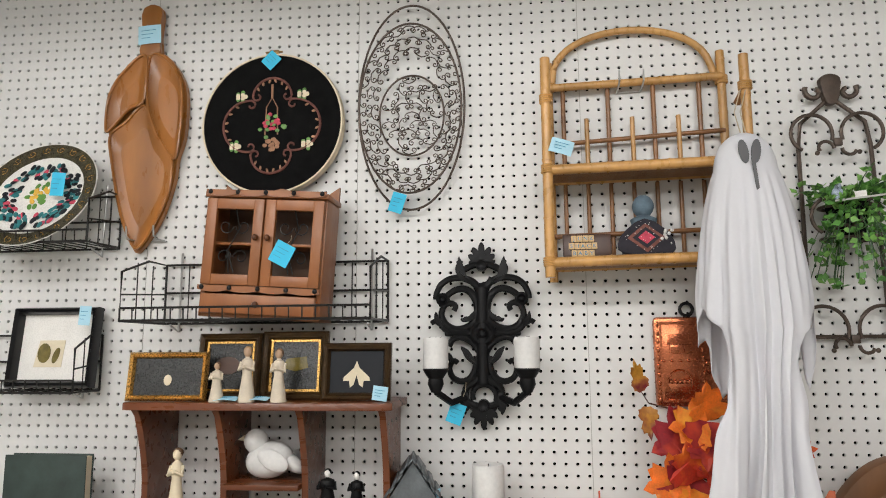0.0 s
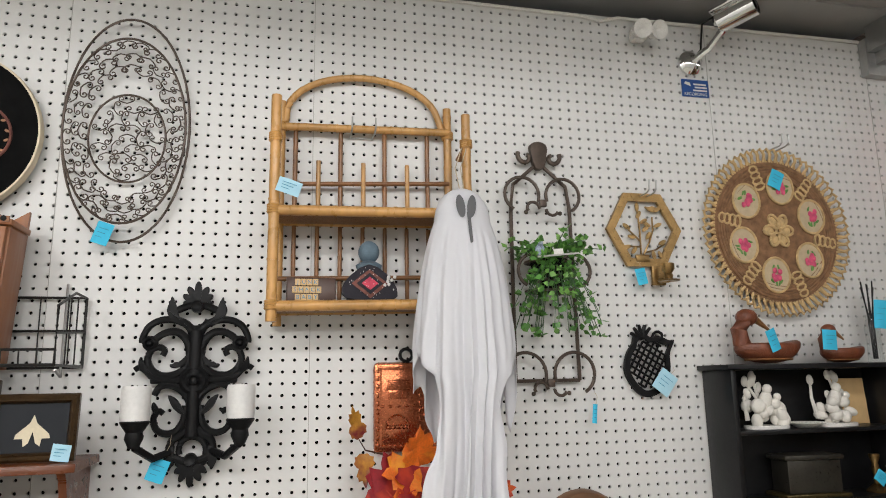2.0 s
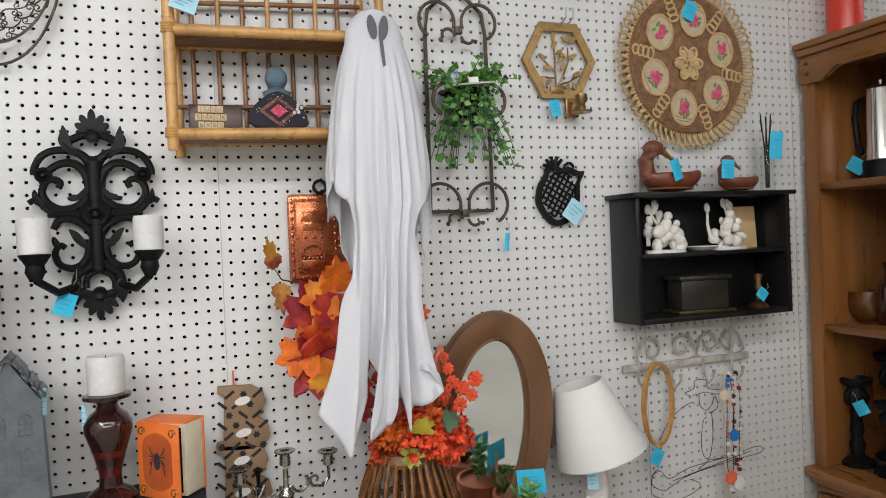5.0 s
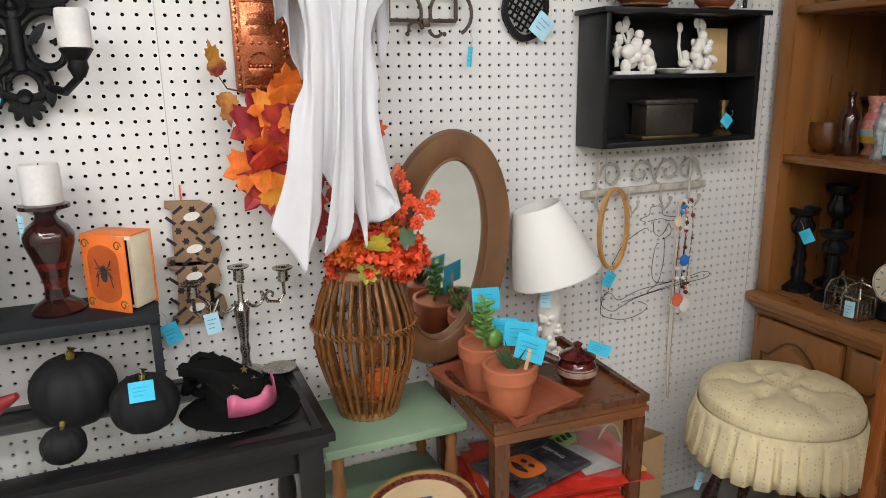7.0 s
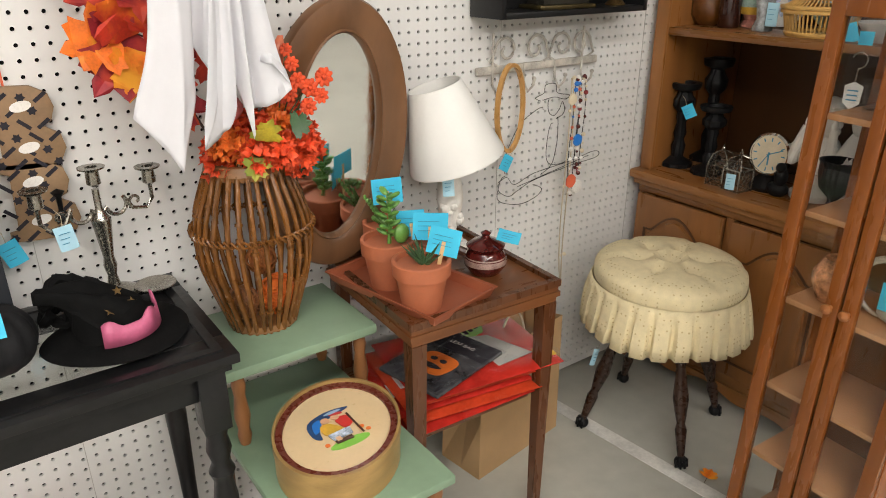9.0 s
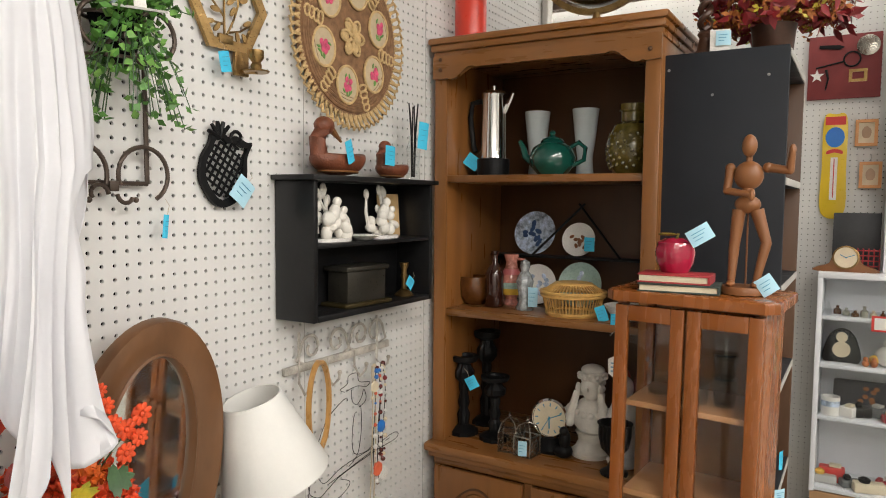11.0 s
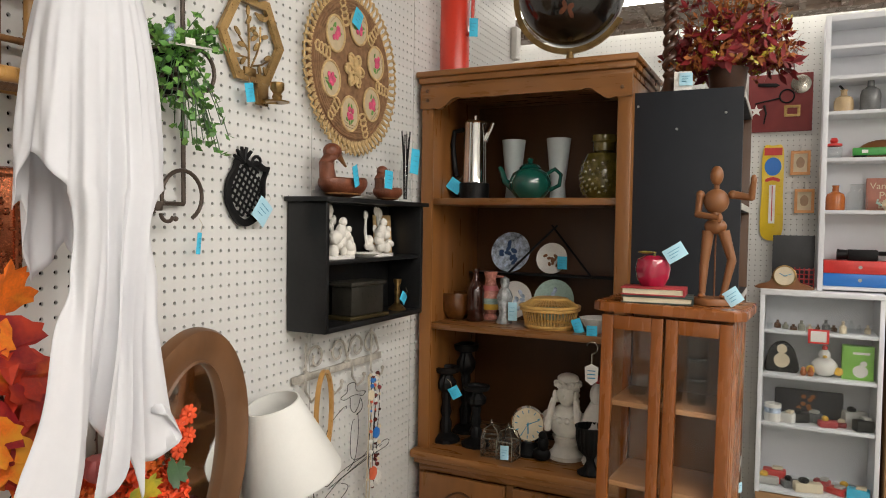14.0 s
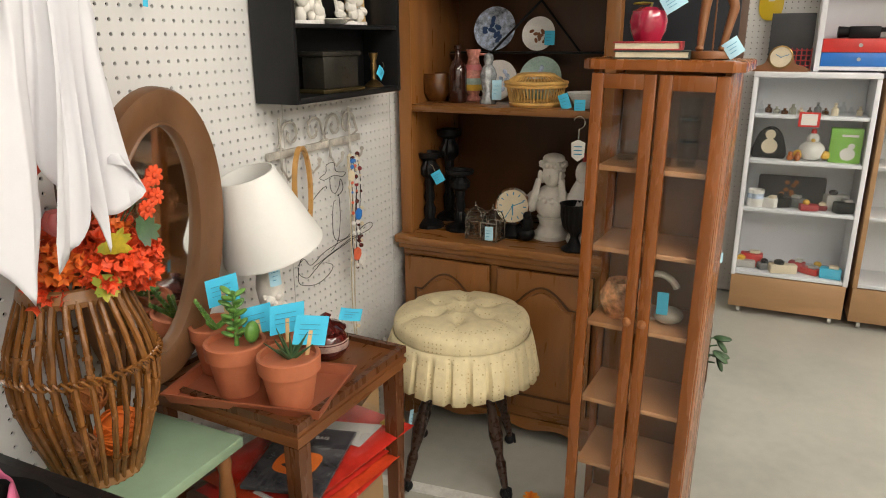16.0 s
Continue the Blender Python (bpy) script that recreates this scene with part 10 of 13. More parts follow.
def witch_hat():
    h = thing("witch_hat", (0.352, -0.245, TB), "crumpled black felt witch hat with pink band and gold stars", "hat", rz=0)
    bm = bm_new()
    n = 48
    rings = []
    for s, z in ((0.112, 0.004), (0.114, 0.007), (0.11, 0.010), (0.085, 0.012), (0.06, 0.018)):
        rings.append([bm.verts.new((s * math.cos(2 * math.pi * i / n), s * 0.92 * math.sin(2 * math.pi * i / n), z + 0.004 * math.sin(4 * math.pi * i / n) * (s / 0.11))) for i in range(n)])
    for a, b in zip(rings, rings[1:]):
        for i in range(n):
            bm.faces.new((a[i], a[(i + 1) % n], b[(i + 1) % n], b[i]))
    bm.faces.new(rings[0][::-1])
    bm.faces.new(rings[-1])
    part("brim", bm, M_FELT, h)
    bm = bm_new()
    rings = []
    for r, z, dx in ((0.062, 0.014, 0), (0.058, 0.04, 0.0), (0.055, 0.065, -0.008), (0.04, 0.085, -0.03), (0.03, 0.098, -0.055), (0.02, 0.102, -0.08), (0.006, 0.1, -0.1)):
        rings.append([bm.verts.new((dx + r * (1 + 0.12 * math.sin(5 * w + z * 90)) * math.cos(w), r * (1 + 0.12 * math.cos(4 * w + z * 70)) * math.sin(w), z + 0.01 * math.sin(3 * w + z * 60))) for w in (2 * math.pi * i / n for i in range(n))])
    for a, b in zip(rings, rings[1:]):
        for i in range(n):
            bm.faces.new((a[i], a[(i + 1) % n], b[(i + 1) % n], b[i]))
    bm.faces.new(rings[-1])
    part("crown", bm, M_FELT, h)
    bm = bm_new()
    rings = [[bm.verts.new((r * math.cos(w), r * math.sin(w), z + 0.012 * max(0, math.sin(6 * w)) * (k == 1))) for w in (radians(-115 + 130 * i / 24) for i in range(25))] for k, (r, z) in enumerate(((0.071, 0.018), (0.068, 0.05)))]
    for i in range(24):
        bm.faces.new((rings[0][i], rings[0][i + 1], rings[1][i + 1], rings[1][i]))
    ob = part("pink_band", bm, M_PINK, h, "folded dusty pink band")
    so = ob.modifiers.new("thick", "SOLIDIFY")
    so.thickness = 0.003
    rng = random.Random(12)
    for k in range(9):
        bm = bm_new()
        a = rng.uniform(0, 6.28)
        c = Vector((-0.055 + rng.uniform(-0.03, 0.03), 0.035 + rng.uniform(-0.03, 0.03), 0.06 + rng.uniform(-0.015, 0.04)))
        tube(bm, [c + Vector((0.03 * math.cos(a + w), 0.02 * math.sin(a + w), 0.016 * math.sin(2 * w))) for w in (0.4 * i for i in range(9))], 0.009, 6)
        part("ribbon_loop", bm, M_FELT, h, "gathered black ribbon")
    for x, y, z in ((-0.01, -0.05, 0.072), (0.025, -0.04, 0.075), (-0.03, -0.035, 0.09), (0.01, -0.02, 0.09)):
        bm = bm_new()
        pts = [((0.008 if k % 2 == 0 else 0.0035) * math.cos(math.pi * k / 5), (0.008 if k % 2 == 0 else 0.0035) * math.sin(math.pi * k / 5)) for k in range(10)]
        slab(bm, pts, 0.0015, pose(x, y, z, 50, 0, 20))
        part("gold_star", bm, M_BRASS, h)


witch_hat()


def candelabra():
    c = thing("candelabra", (0.388, -0.075, TB), "tarnished silver three-branch candelabra", "candelabra", rz=12)
    bm = bm_new()
    lathe(bm, [(0.045, 0), (0.046, 0.004), (0.03, 0.012), (0.012, 0.02), (0.008, 0.04), (0.012, 0.06), (0.009, 0.075), (0.015, 0.13), (0.017, 0.15), (0.01, 0.16), (0.006, 0.17), (0.006, 0.205)], seg=20)
    part("stem", bm, M_PEWTER, c)
    cups = [(0, 0.215)] + [(s * 0.098, 0.196) for s in (-1, 1)]
    for s in (-1, 1):
        bm = bm_new()
        tube(bm, [(0.004 * s, 0, 0.16)] + [(s * u, 0, v) for u, v in spiral(0.03, 0.168, 0.016, 0.02, 180, 400, 12)] + [(s * 0.06, 0, 0.155), (s * 0.085, 0, 0.15), (s * 0.098, 0, 0.165), (s * 0.098, 0, 0.196)], 0.0038, 7)
        tube(bm, [(s * u, 0, v) for u, v in spiral(0.066, 0.168, 0.014, 0.004, 270, -60, 12)], 0.003, 6)
        part("branch", bm, M_PEWTER, c)
    for x, z in cups:
        bm = bm_new()
        lathe(bm, [(0.004, -0.006), (0.012, 0.0), (0.011, 0.022), (0.022, 0.027), (0.023, 0.03), (0.01, 0.03), (0.009, 0.01)], (x, 0, z), 18)
        part("candle_cup", bm, M_PEWTER, c)
    d = thing("metal_dish", (0.455, -0.095, TB), "small pewter saucer on the console table", "saucer")
    bm = bm_new()
    lathe(bm, [(0.02, 0), (0.03, 0.004), (0.038, 0.011), (0.036, 0.012), (0.0, 0.004)], seg=22)
    part("body", bm, M_PEWTER, d)


candelabra()
tag(0.325, -0.10, 0.885, 0.03, 0.045, roll=-8, mat=M_TAGP, string=0.03)


def red_crow():
    f = thing("red_bird_figure", (-0.13, -0.24, TB), "dark red carved wooden bird figure on the console table", "bird figure", rz=-20)
    bm = bm_new()
    ball(bm, (0, 0, 0.05), (0.07, 0.03, 0.04), 18, Matrix.Rotation(radians(-20), 4, "Y"))
    tube(bm, [(0.04, 0, 0.06), (0.09, 0, 0.10), (0.13, 0, 0.12)], 0.026, 10, r2=0.006)
    lathe(bm, [(0.035, 0), (0.03, 0.012)], seg=16)
    part("body", bm, M_MAROON, f)
    for s in (-1, 1):
        bm = bm_new()
        ball(bm, (0.0, s * 0.028, 0.055), (0.055, 0.007, 0.024), 12, Matrix.Rotation(radians(-22), 4, "Y"))
        part("wing", bm, M_REDOX, f)


red_crow()

# ---- things in the wall box and the hutch ----
def vessel(name, x, y, z, prof, mat, label, category, seg=26, extra=None, rz=0.0, group="", lobes=0, depth=0.0, body="body"):
    v = thing(name, (x, y, z), label, category, rz=rz, group=group)
    bm = bm_new()
    lathe(bm, prof, seg=seg, lobes=lobes, depth=depth)
    part(body, bm, mat, v)
    return v


def wicker_duck(x, y, z, k, rz, label):
    d = thing("wicker_duck", (x, y, z), label, "duck basket", rz=rz, group="wicker ducks")
    bm = bm_new()
    ball(bm, (0, 0, 0.04 * k), (0.095 * k, 0.05 * k, 0.038 * k), 22)
    for v in bm.verts:
        if v.co.z > 0.052 * k:
            v.co.z = 0.052 * k
        if v.co.x > 0.05 * k:
            v.co.z += 0.25 * (v.co.x - 0.05 * k)
    part("body", bm, M_DUCK, d)
    for q in range(4):
        bm = bm_new()
        a = 0.7 + 0.075 * q
        tube(bm, [(0.096 * k * a * math.cos(w), 0.05 * k * a * math.sin(w), 0.012 * k + 0.010 * k * q) for w in (2 * math.pi * i / 28 for i in range(28))], 0.0025 * k, 5, True)
        part("weave", bm, M_BAMBOOD, d)
    bm = bm_new()
    tube(bm, [(-0.075 * k, 0, 0.05 * k), (-0.082 * k, 0, 0.085 * k), (-0.062 * k, 0, 0.11 * k)], 0.022 * k, 10, r2=0.019 * k)
    ball(bm, (-0.055 * k, 0, 0.118 * k), (0.03 * k, 0.022 * k, 0.022 * k), 12)
    part("head", bm, M_DUCK, d)
    bm = bm_new()
    tube(bm, [(-0.032 * k, 0, 0.115 * k), (0.012 * k, 0, 0.085 * k)], 0.010 * k, 8, r2=0.003 * k)
    part("bill", bm, M_BAMBOOD, d)


wicker_duck(1.425, -0.064, 1.5305, 1.0, 3, "large woven red brown wicker duck on the black shelf")
wicker_duck(1.645, -0.070, 1.5305, 0.72, 6, "small woven wicker duck with wood bill on the black shelf")
tag(1.40, -0.12, 1.588, 0.032, 0.055, roll=-20, yaw=10, string=0.0)
tag(1.565, -0.12, 1.588, 0.042, 0.05, roll=3, string=0.0)
bt = vessel("bud_vase", 1.748, -0.07, 1.5305, [(0.018, 0), (0.02, 0.004), (0.017, 0.05), (0.02, 0.09), (0.012, 0.115), (0.014, 0.125), (0.011, 0.124)], M_CLEAR, "slim clear glass bottle holding dark twigs", "vase", 20)
for k in range(6):
    bm = bm_new()
    a = k * 1.05
    tube(bm, [(0.004 * math.cos(a), 0.004 * math.sin(a), 0.01), (0.006 * math.cos(a), 0.006 * math.sin(a), 0.12), (0.02 * math.cos(a), 0.01 * math.sin(a), 0.2 + 0.008 * (k % 3))], 0.002, 5)
    part("twig", bm, M_CAST, bt)
tag(1.752, -0.10, 1.655, 0.036, 0.075, roll=6, yaw=-15, string=0.0)


def animal_group(x, y, z, label, seed, w):
    """Bisque figure of small animals among branches: one plain modelled mass on a base."""
    g = thing("porcelain_figure", (x, y, z), label, "figurine")
    rng = random.Random(seed)
    bm = bm_new()
    slab(bm, ellipse(w, 0.035, 28), 0.008)
    part("base", bm, M_WHITE, g)
    bm = bm_new()
    for k in range(12):
        a = rng.uniform(0, 6.28)
        ball(bm, (w * 0.7 * rng.uniform(-1, 1), 0.015 * math.sin(a), 0.012 + rng.uniform(0, 0.05)), (rng.uniform(0.012, 0.022), 0.014, rng.uniform(0.010, 0.02)), 10, Matrix.Rotation(rng.uniform(-1, 1), 4, "Y"))
    ball(bm, (-w * 0.1, -0.012, 0.07), (0.016, 0.014, 0.024), 12, Matrix.Rotation(0.3, 4, "Y"))
    ball(bm, (-w * 0.02, -0.016, 0.096), (0.012, 0.011, 0.012), 12)
    ball(bm, (w * 0.3, -0.012, 0.06), (0.018, 0.013, 0.014), 12)
    ball(bm, (w * 0.45, -0.014, 0.076), (0.010, 0.009, 0.010), 10)
    part("animals", bm, M_BISQUE, g)
    for k in range(6):
        bm = bm_new()
        x0 = w * rng.uniform(-0.8, 0.7)
        h = rng.uniform(0.075, 0.128)
        p = [(x0, 0.01, 0.02), (x0 + rng.uniform(-0.015, 0.015), 0.012, h * 0.6), (x0 + rng.uniform(-0.025, 0.025), 0.01, h)]
        tube(bm, p, 0.006, 6, r2=0.003)
        ball(bm, p[2], (0.010, 0.006, 0.014), 8, Matrix.Rotation(rng.uniform(-0.7, 0.7), 4, "Y"))
        part("branch", bm, M_BISQUE, g)


animal_group(1.395, -0.07, 1.3735, "cream porcelain deer and bird group on an oval base", 3, 0.06)
animal_group(1.60, -0.068, 1.3735, "cream porcelain bluebird among white blossoms", 7, 0.06)
vessel("saucer", 1.497, -0.085, 1.3735, [(0.022, 0), (0.03, 0.005), (0.046, 0.012), (0.044, 0.0135), (0.0, 0.006)], M_WHITE, "small white china saucer in the black shelf", "saucer")
cb = thing("tan_card", (1.69, -0.028, 1.3735), "plain tan card standing at the back of the shelf", "card", rx=-4)
bm = bm_new()
box(bm, (-0.05, -0.004, 0), (0.05, 0.0, 0.118), 0.001)
part("board", bm, M_CREAMT, cb)


def pewter_box():
    b = thing("metal_box", (1.495, -0.068, 1.2095), "dark pewter lidded box on a stepped base", "box", rz=-4)
    for nm, w, d, z0, z1, mat in (("base", 0.088, 0.044, 0, 0.010, M_BRASSD), ("body", 0.072, 0.034, 0.010, 0.088, M_SILVERBOX), ("lid", 0.080, 0.040, 0.088, 0.100, M_SILVERBOX)):
        bm = bm_new()
        box(bm, (-w, -d, z0), (w, d, z1), 0.003)
        part(nm, bm, mat, b)


M_BRASSD = material("dark brass", (0.10, 0.075, 0.03), 0.35, metal=0.7, vary=0.3, scale=20)
pewter_box()
vessel("brass_candlestick", 1.693, -0.078, 1.2095, [(0.026, 0), (0.027, 0.003), (0.018, 0.012), (0.008, 0.02), (0.007, 0.04), (0.010, 0.055), (0.007, 0.07), (0.012, 0.084), (0.013, 0.092), (0.009, 0.092)], M_BRASS, "small brass candlestick in the black shelf", "candlestick")
tag(1.678, -0.108, 1.248, 0.034, 0.03, roll=40, string=0.02)

# top shelf
S1, S2, S3 = 1.5535, 1.1385, 0.7165
pc = vessel("percolator", 2.10, -0.145, S1, [(0.048, 0), (0.05, 0.004), (0.05, 0.055), (0.042, 0.058), (0.041, 0.07), (0.038, 0.255), (0.04, 0.26), (0.034, 0.268), (0.006, 0.272), (0.008, 0.285), (0.0, 0.288)], M_CHROME, "tall polished steel electric percolator with black handle and base", "percolator", 32)
bm = bm_new()
lathe(bm, [(0.051, 0.0), (0.052, 0.054), (0.049, 0.056)], seg=32)
part("base_skirt", bm, M_CAST, pc, "black plastic base")
bm = bm_new()
tube(bm, [(-0.005, 0.04, 0.24), (-0.005, 0.075, 0.235), (-0.005, 0.082, 0.19), (-0.005, 0.07, 0.10), (-0.005, 0.062, 0.08)], 0.009, 8)
part("handle", bm, M_CAST, pc, "curved black handle")
bm = bm_new()
tube(bm, [(0, -0.036, 0.2), (0, -0.06, 0.245), (0, -0.066, 0.26)], 0.010, 8, r2=0.006)
part("spout", bm, M_CHROME, pc)
tag(2.07, -0.085, 1.60, 0.05, 0.042, yaw=-75, roll=35, string=0.04)
for y in (-0.235, -0.40):
    vessel("frosted_tumbler", 2.24, y, S1, [(0.028, 0), (0.028, 0.01), (0.024, 0.06), (0.032, 0.12), (0.042, 0.215), (0.040, 0.215), (0.03, 0.12), (0.0, 0.02)], M_FROST, "tall frosted white glass tumbler on the hutch shelf", "glass", group="frosted tumblers")
tp = vessel("teapot", 2.09, -0.35, S1, [(0.04, 0), (0.045, 0.004), (0.066, 0.03), (0.07, 0.055), (0.058, 0.085), (0.035, 0.1), (0.034, 0.104)], M_TEAL, "glossy bottle green ceramic teapot", "teapot", 34)
bm = bm_new()
lathe(bm, [(0.038, 0.102), (0.03, 0.112), (0.01, 0.118), (0.007, 0.124), (0.011, 0.132), (0.0, 0.138)], seg=24)
part("lid", bm, M_TEAL, tp)
bm = bm_new()
tube(bm, [(0, 0.06, 0.04), (0, 0.088, 0.06), (0, 0.098, 0.09), (0, 0.108, 0.108)], 0.014, 10, r2=0.007)
part("spout", bm, M_TEAL, tp)
bm = bm_new()
tube(bm, [(0, -0.06, 0.085), (0, -0.085, 0.098), (0, -0.105, 0.08), (0, -0.1, 0.045), (0, -0.068, 0.03)], 0.007, 8)
part("handle", bm, M_TEAL, tp)
oj = vessel("olive_jar", 2.13, -0.585, S1, [(0.045, 0), (0.06, 0.012), (0.075, 0.06), (0.074, 0.1), (0.055, 0.145), (0.036, 0.155), (0.036, 0.18), (0.042, 0.185), (0.04, 0.205), (0.034, 0.205)], M_OLIVE, "round olive green pressed glass jar with hobnails", "jar", 34)
rng = random.Random(40)
bm = bm_new()
for k in range(120):
    a, t = k * 2.4, (k % 24) / 24
    r = 0.06 + 0.0155 * math.sin(math.pi * (0.1 + 0.85 * t))
    ball(bm, (r * math.cos(a), r * math.sin(a), 0.02 + 0.105 * t), 0.006, 5)
tagged(part("hobnails", bm, M_OLIVE, oj), kind="stuff")
# middle shelf
def shelf_plate(x, y, z, r, mat, label, art=None, lean=14):
    p = thing("display_plate", (x, y, z), label, "plate", group="display plates")
    p.matrix_basis = pose(x, y, z, 0, 0, -90) @ pose(0, 0, 0, -lean, 0, 0)
    m = pose(0, 0, r, 90, 0, 0)
    bm = bm_new()
    lathe(bm, [(0, 0), (r * 0.6, 0.0), (r * 0.7, 0.004), (r, 0.010), (r, 0.012), (r * 0.7, 0.0065), (r * 0.6, 0.003), (0, 0.003)], seg=36, m=m)
    part("plate_body", bm, mat, p)
    if art:
        bm = bm_new()
        rr = random.Random(int(r * 1e4))
        for k in range(13):
            a = rr.uniform(0, 6.28)
            q = r * 0.55 * math.sqrt(rr.random())
            ball(bm, m @ Vector((q * math.cos(a), q * math.sin(a), 0.0035)), (r * 0.16, 0.001, r * 0.10), 7, Matrix.Rotation(a, 4, "Y"))
        tagged(part("painted_motif", bm, art, p), kind="stuff")


def plate_rail():
    r = thing("plate_rail", (2.27, -0.36, S2), "dark wire stand leaning at the back of the shelf", "stand")
    for y0, y1 in ((0.28, 0.28), (-0.26, -0.26)):
        bm = bm_new()
        box(bm, (-0.004, y0 - 0.004, 0.0), (0.004, y0 + 0.004, 0.15))
        part("post", bm, M_CAST, r)
    bm = bm_new()
    box(bm, (-0.035, -0.27, 0.150), (0.045, 0.29, 0.156), 0.001)
    part("rail", bm, M_CAST, r)
    for y0, y1 in ((0.0, -0.16), (-0.02, 0.14)):
        bm = bm_new()
        tube(bm, [(0.04, y0, 0.33), (-0.02, y1, 0.157)], 0.004, 6)
        part("brace", bm, M_CAST, r)


plate_rail()
shelf_plate(2.272, -0.215, S2 + 0.1565, 0.074, M_BLUEW, "blue and white transfer-printed display plate", M_DKBLUE)
shelf_plate(2.272, -0.372, S2 + 0.1565, 0.056, M_WHITE, "small white plate with a brown bird motif", M_WOODM)
shelf_plate(2.19, -0.262, S2, 0.066, M_WHITE, "white lattice-edged plate behind glass figures", M_BLUEW)
M_JADE = material("pale jade china", (0.36, 0.50, 0.44), 0.3, vary=0.15, scale=20)
shelf_plate(2.21, -0.40, S2, 0.072, M_JADE, "pale green scalloped plate behind a basket", M_BLUEW)
tag(2.25, -0.418, S2 + 0.20, 0.034, 0.045, yaw=-90, string=0)
vessel("amber_bowl", 2.10, -0.085, S2, [(0.035, 0), (0.04, 0.006), (0.055, 0.03), (0.058, 0.07), (0.055, 0.09), (0.05, 0.09), (0.05, 0.03), (0, 0.015)], M_AMBER, "dark amber pressed glass bowls stacked", "bowl", 26, lobes=14, depth=0.04)
M_BRGL = material("dark brown glass", (0.03, 0.008, 0.005), 0.06, vary=0.3, coat=0.6)
vessel("brown_bottle", 2.075, -0.168, S2, [(0.027, 0), (0.03, 0.004), (0.03, 0.105), (0.024, 0.122), (0.010, 0.14), (0.0095, 0.165), (0.012, 0.168), (0.012, 0.178), (0.008, 0.178)], M_BRGL, "dark brown glass medicine bottle", "bottle")
jv = vessel("striped_pitcher", 2.14, -0.196, S2, [(0.024, 0), (0.026, 0.005), (0.018, 0.02), (0.034, 0.06), (0.036, 0.085), (0.022, 0.115), (0.018, 0.14), (0.025, 0.165), (0.02, 0.166)], M_PASTEL, "pastel striped ceramic pitcher", "pitcher")
for z0, z1, r0, r1, mat in ((0.035, 0.055, 0.0285, 0.0335, M_YELLOW), (0.055, 0.075, 0.0338, 0.0364, M_JADE), (0.1, 0.118, 0.0295, 0.0225, M_PINKP)):
    bm = bm_new()
    lathe(bm, [(r0 + 0.0008, z0), (r1 + 0.0012, z1)], seg=26, caps=False)
    part("colour_band", bm, mat, jv)
bm = bm_new()
tube(bm, [(0, -0.022, 0.15), (0, -0.045, 0.15), (0, -0.048, 0.12), (0, -0.034, 0.1)], 0.005, 7)
part("handle", bm, M_PASTEL, jv)
M_CRYST = material("pressed crystal", (0.36, 0.38, 0.39), 0.1, metal=0.3, vary=0.6, scale=60, bump=0.8, bscale=90)
vessel("glass_figure_bottle", 2.065, -0.278, S2, [(0.026, 0), (0.028, 0.006), (0.018, 0.03), (0.022, 0.06), (0.028, 0.09), (0.02, 0.11), (0.012, 0.12), (0.016, 0.135), (0.014, 0.15), (0.0, 0.158)], M_CRYST, "moulded clear glass figural bottle", "bottle", 27, lobes=9, depth=0.12)
tag(2.04, -0.316, S2 + 0.045, 0.03, 0.06, yaw=-80, mat=M_TAGP, string=0)


def lidded_basket():
    b = thing("slat_basket", (2.06, -0.437, S2), "round pale split-cane basket with open slats and a lid", "basket")
    R, H = 0.093, 0.095
    for nm, z, r in (("base_ring", 0.008, 0.078), ("rim_ring", 0.06, R), ("rim_ring", 0.070, R + 0.002), ("lid_ring", 0.092, 0.055)):
        bm = bm_new()
        tube(bm, [(r * math.cos(a), r * math.sin(a), z) for a in (2 * math.pi * i / 40 for i in range(40))], 0.005, 6, True)
        part(nm, bm, M_STRAWL, b)
    for k in range(52):
        a = 2 * math.pi * k / 52
        bm = bm_new()
        tube(bm, [(0.078 * math.cos(a), 0.078 * math.sin(a), 0.006), (0.09 * math.cos(a), 0.09 * math.sin(a), 0.06), (0.092 * math.cos(a), 0.092 * math.sin(a), 0.07), (0.055 * math.cos(a), 0.055 * math.sin(a), 0.094)], 0.0019, 4)
        part("slat", bm, M_STRAWL, b)
    bm = bm_new()
    lathe(bm, [(0.078, 0.0), (0.08, 0.004), (0.0, 0.005)], seg=30)
    part("floor", bm, M_STRAWL, b)
    bm = bm_new()
    lathe(bm, [(0.055, 0.092), (0.05, 0.098), (0.0, 0.1)], seg=30)
    part("lid", bm, M_STRAWL, b)


M_STRAWL = material("golden split cane", (0.60, 0.36, 0.11), 0.5, vary=0.25, scale=40)
lidded_basket()
vessel("white_dish", 2.04, -0.60, S2, [(0.03, 0), (0.035, 0.006), (0.05, 0.03), (0.06, 0.045), (0.057, 0.046), (0.04, 0.02), (0, 0.012)], M_WHITE, "white pierced china dish at the shelf's end", "dish", 28, lobes=10, depth=0.06)
tag(2.0, -0.545, S2 + 0.02, 0.03, 0.045, yaw=-80, roll=-20, string=0)
tag(1.96, -0.60, S2 + 0.012, 0.032, 0.036, yaw=-85, string=0.0)

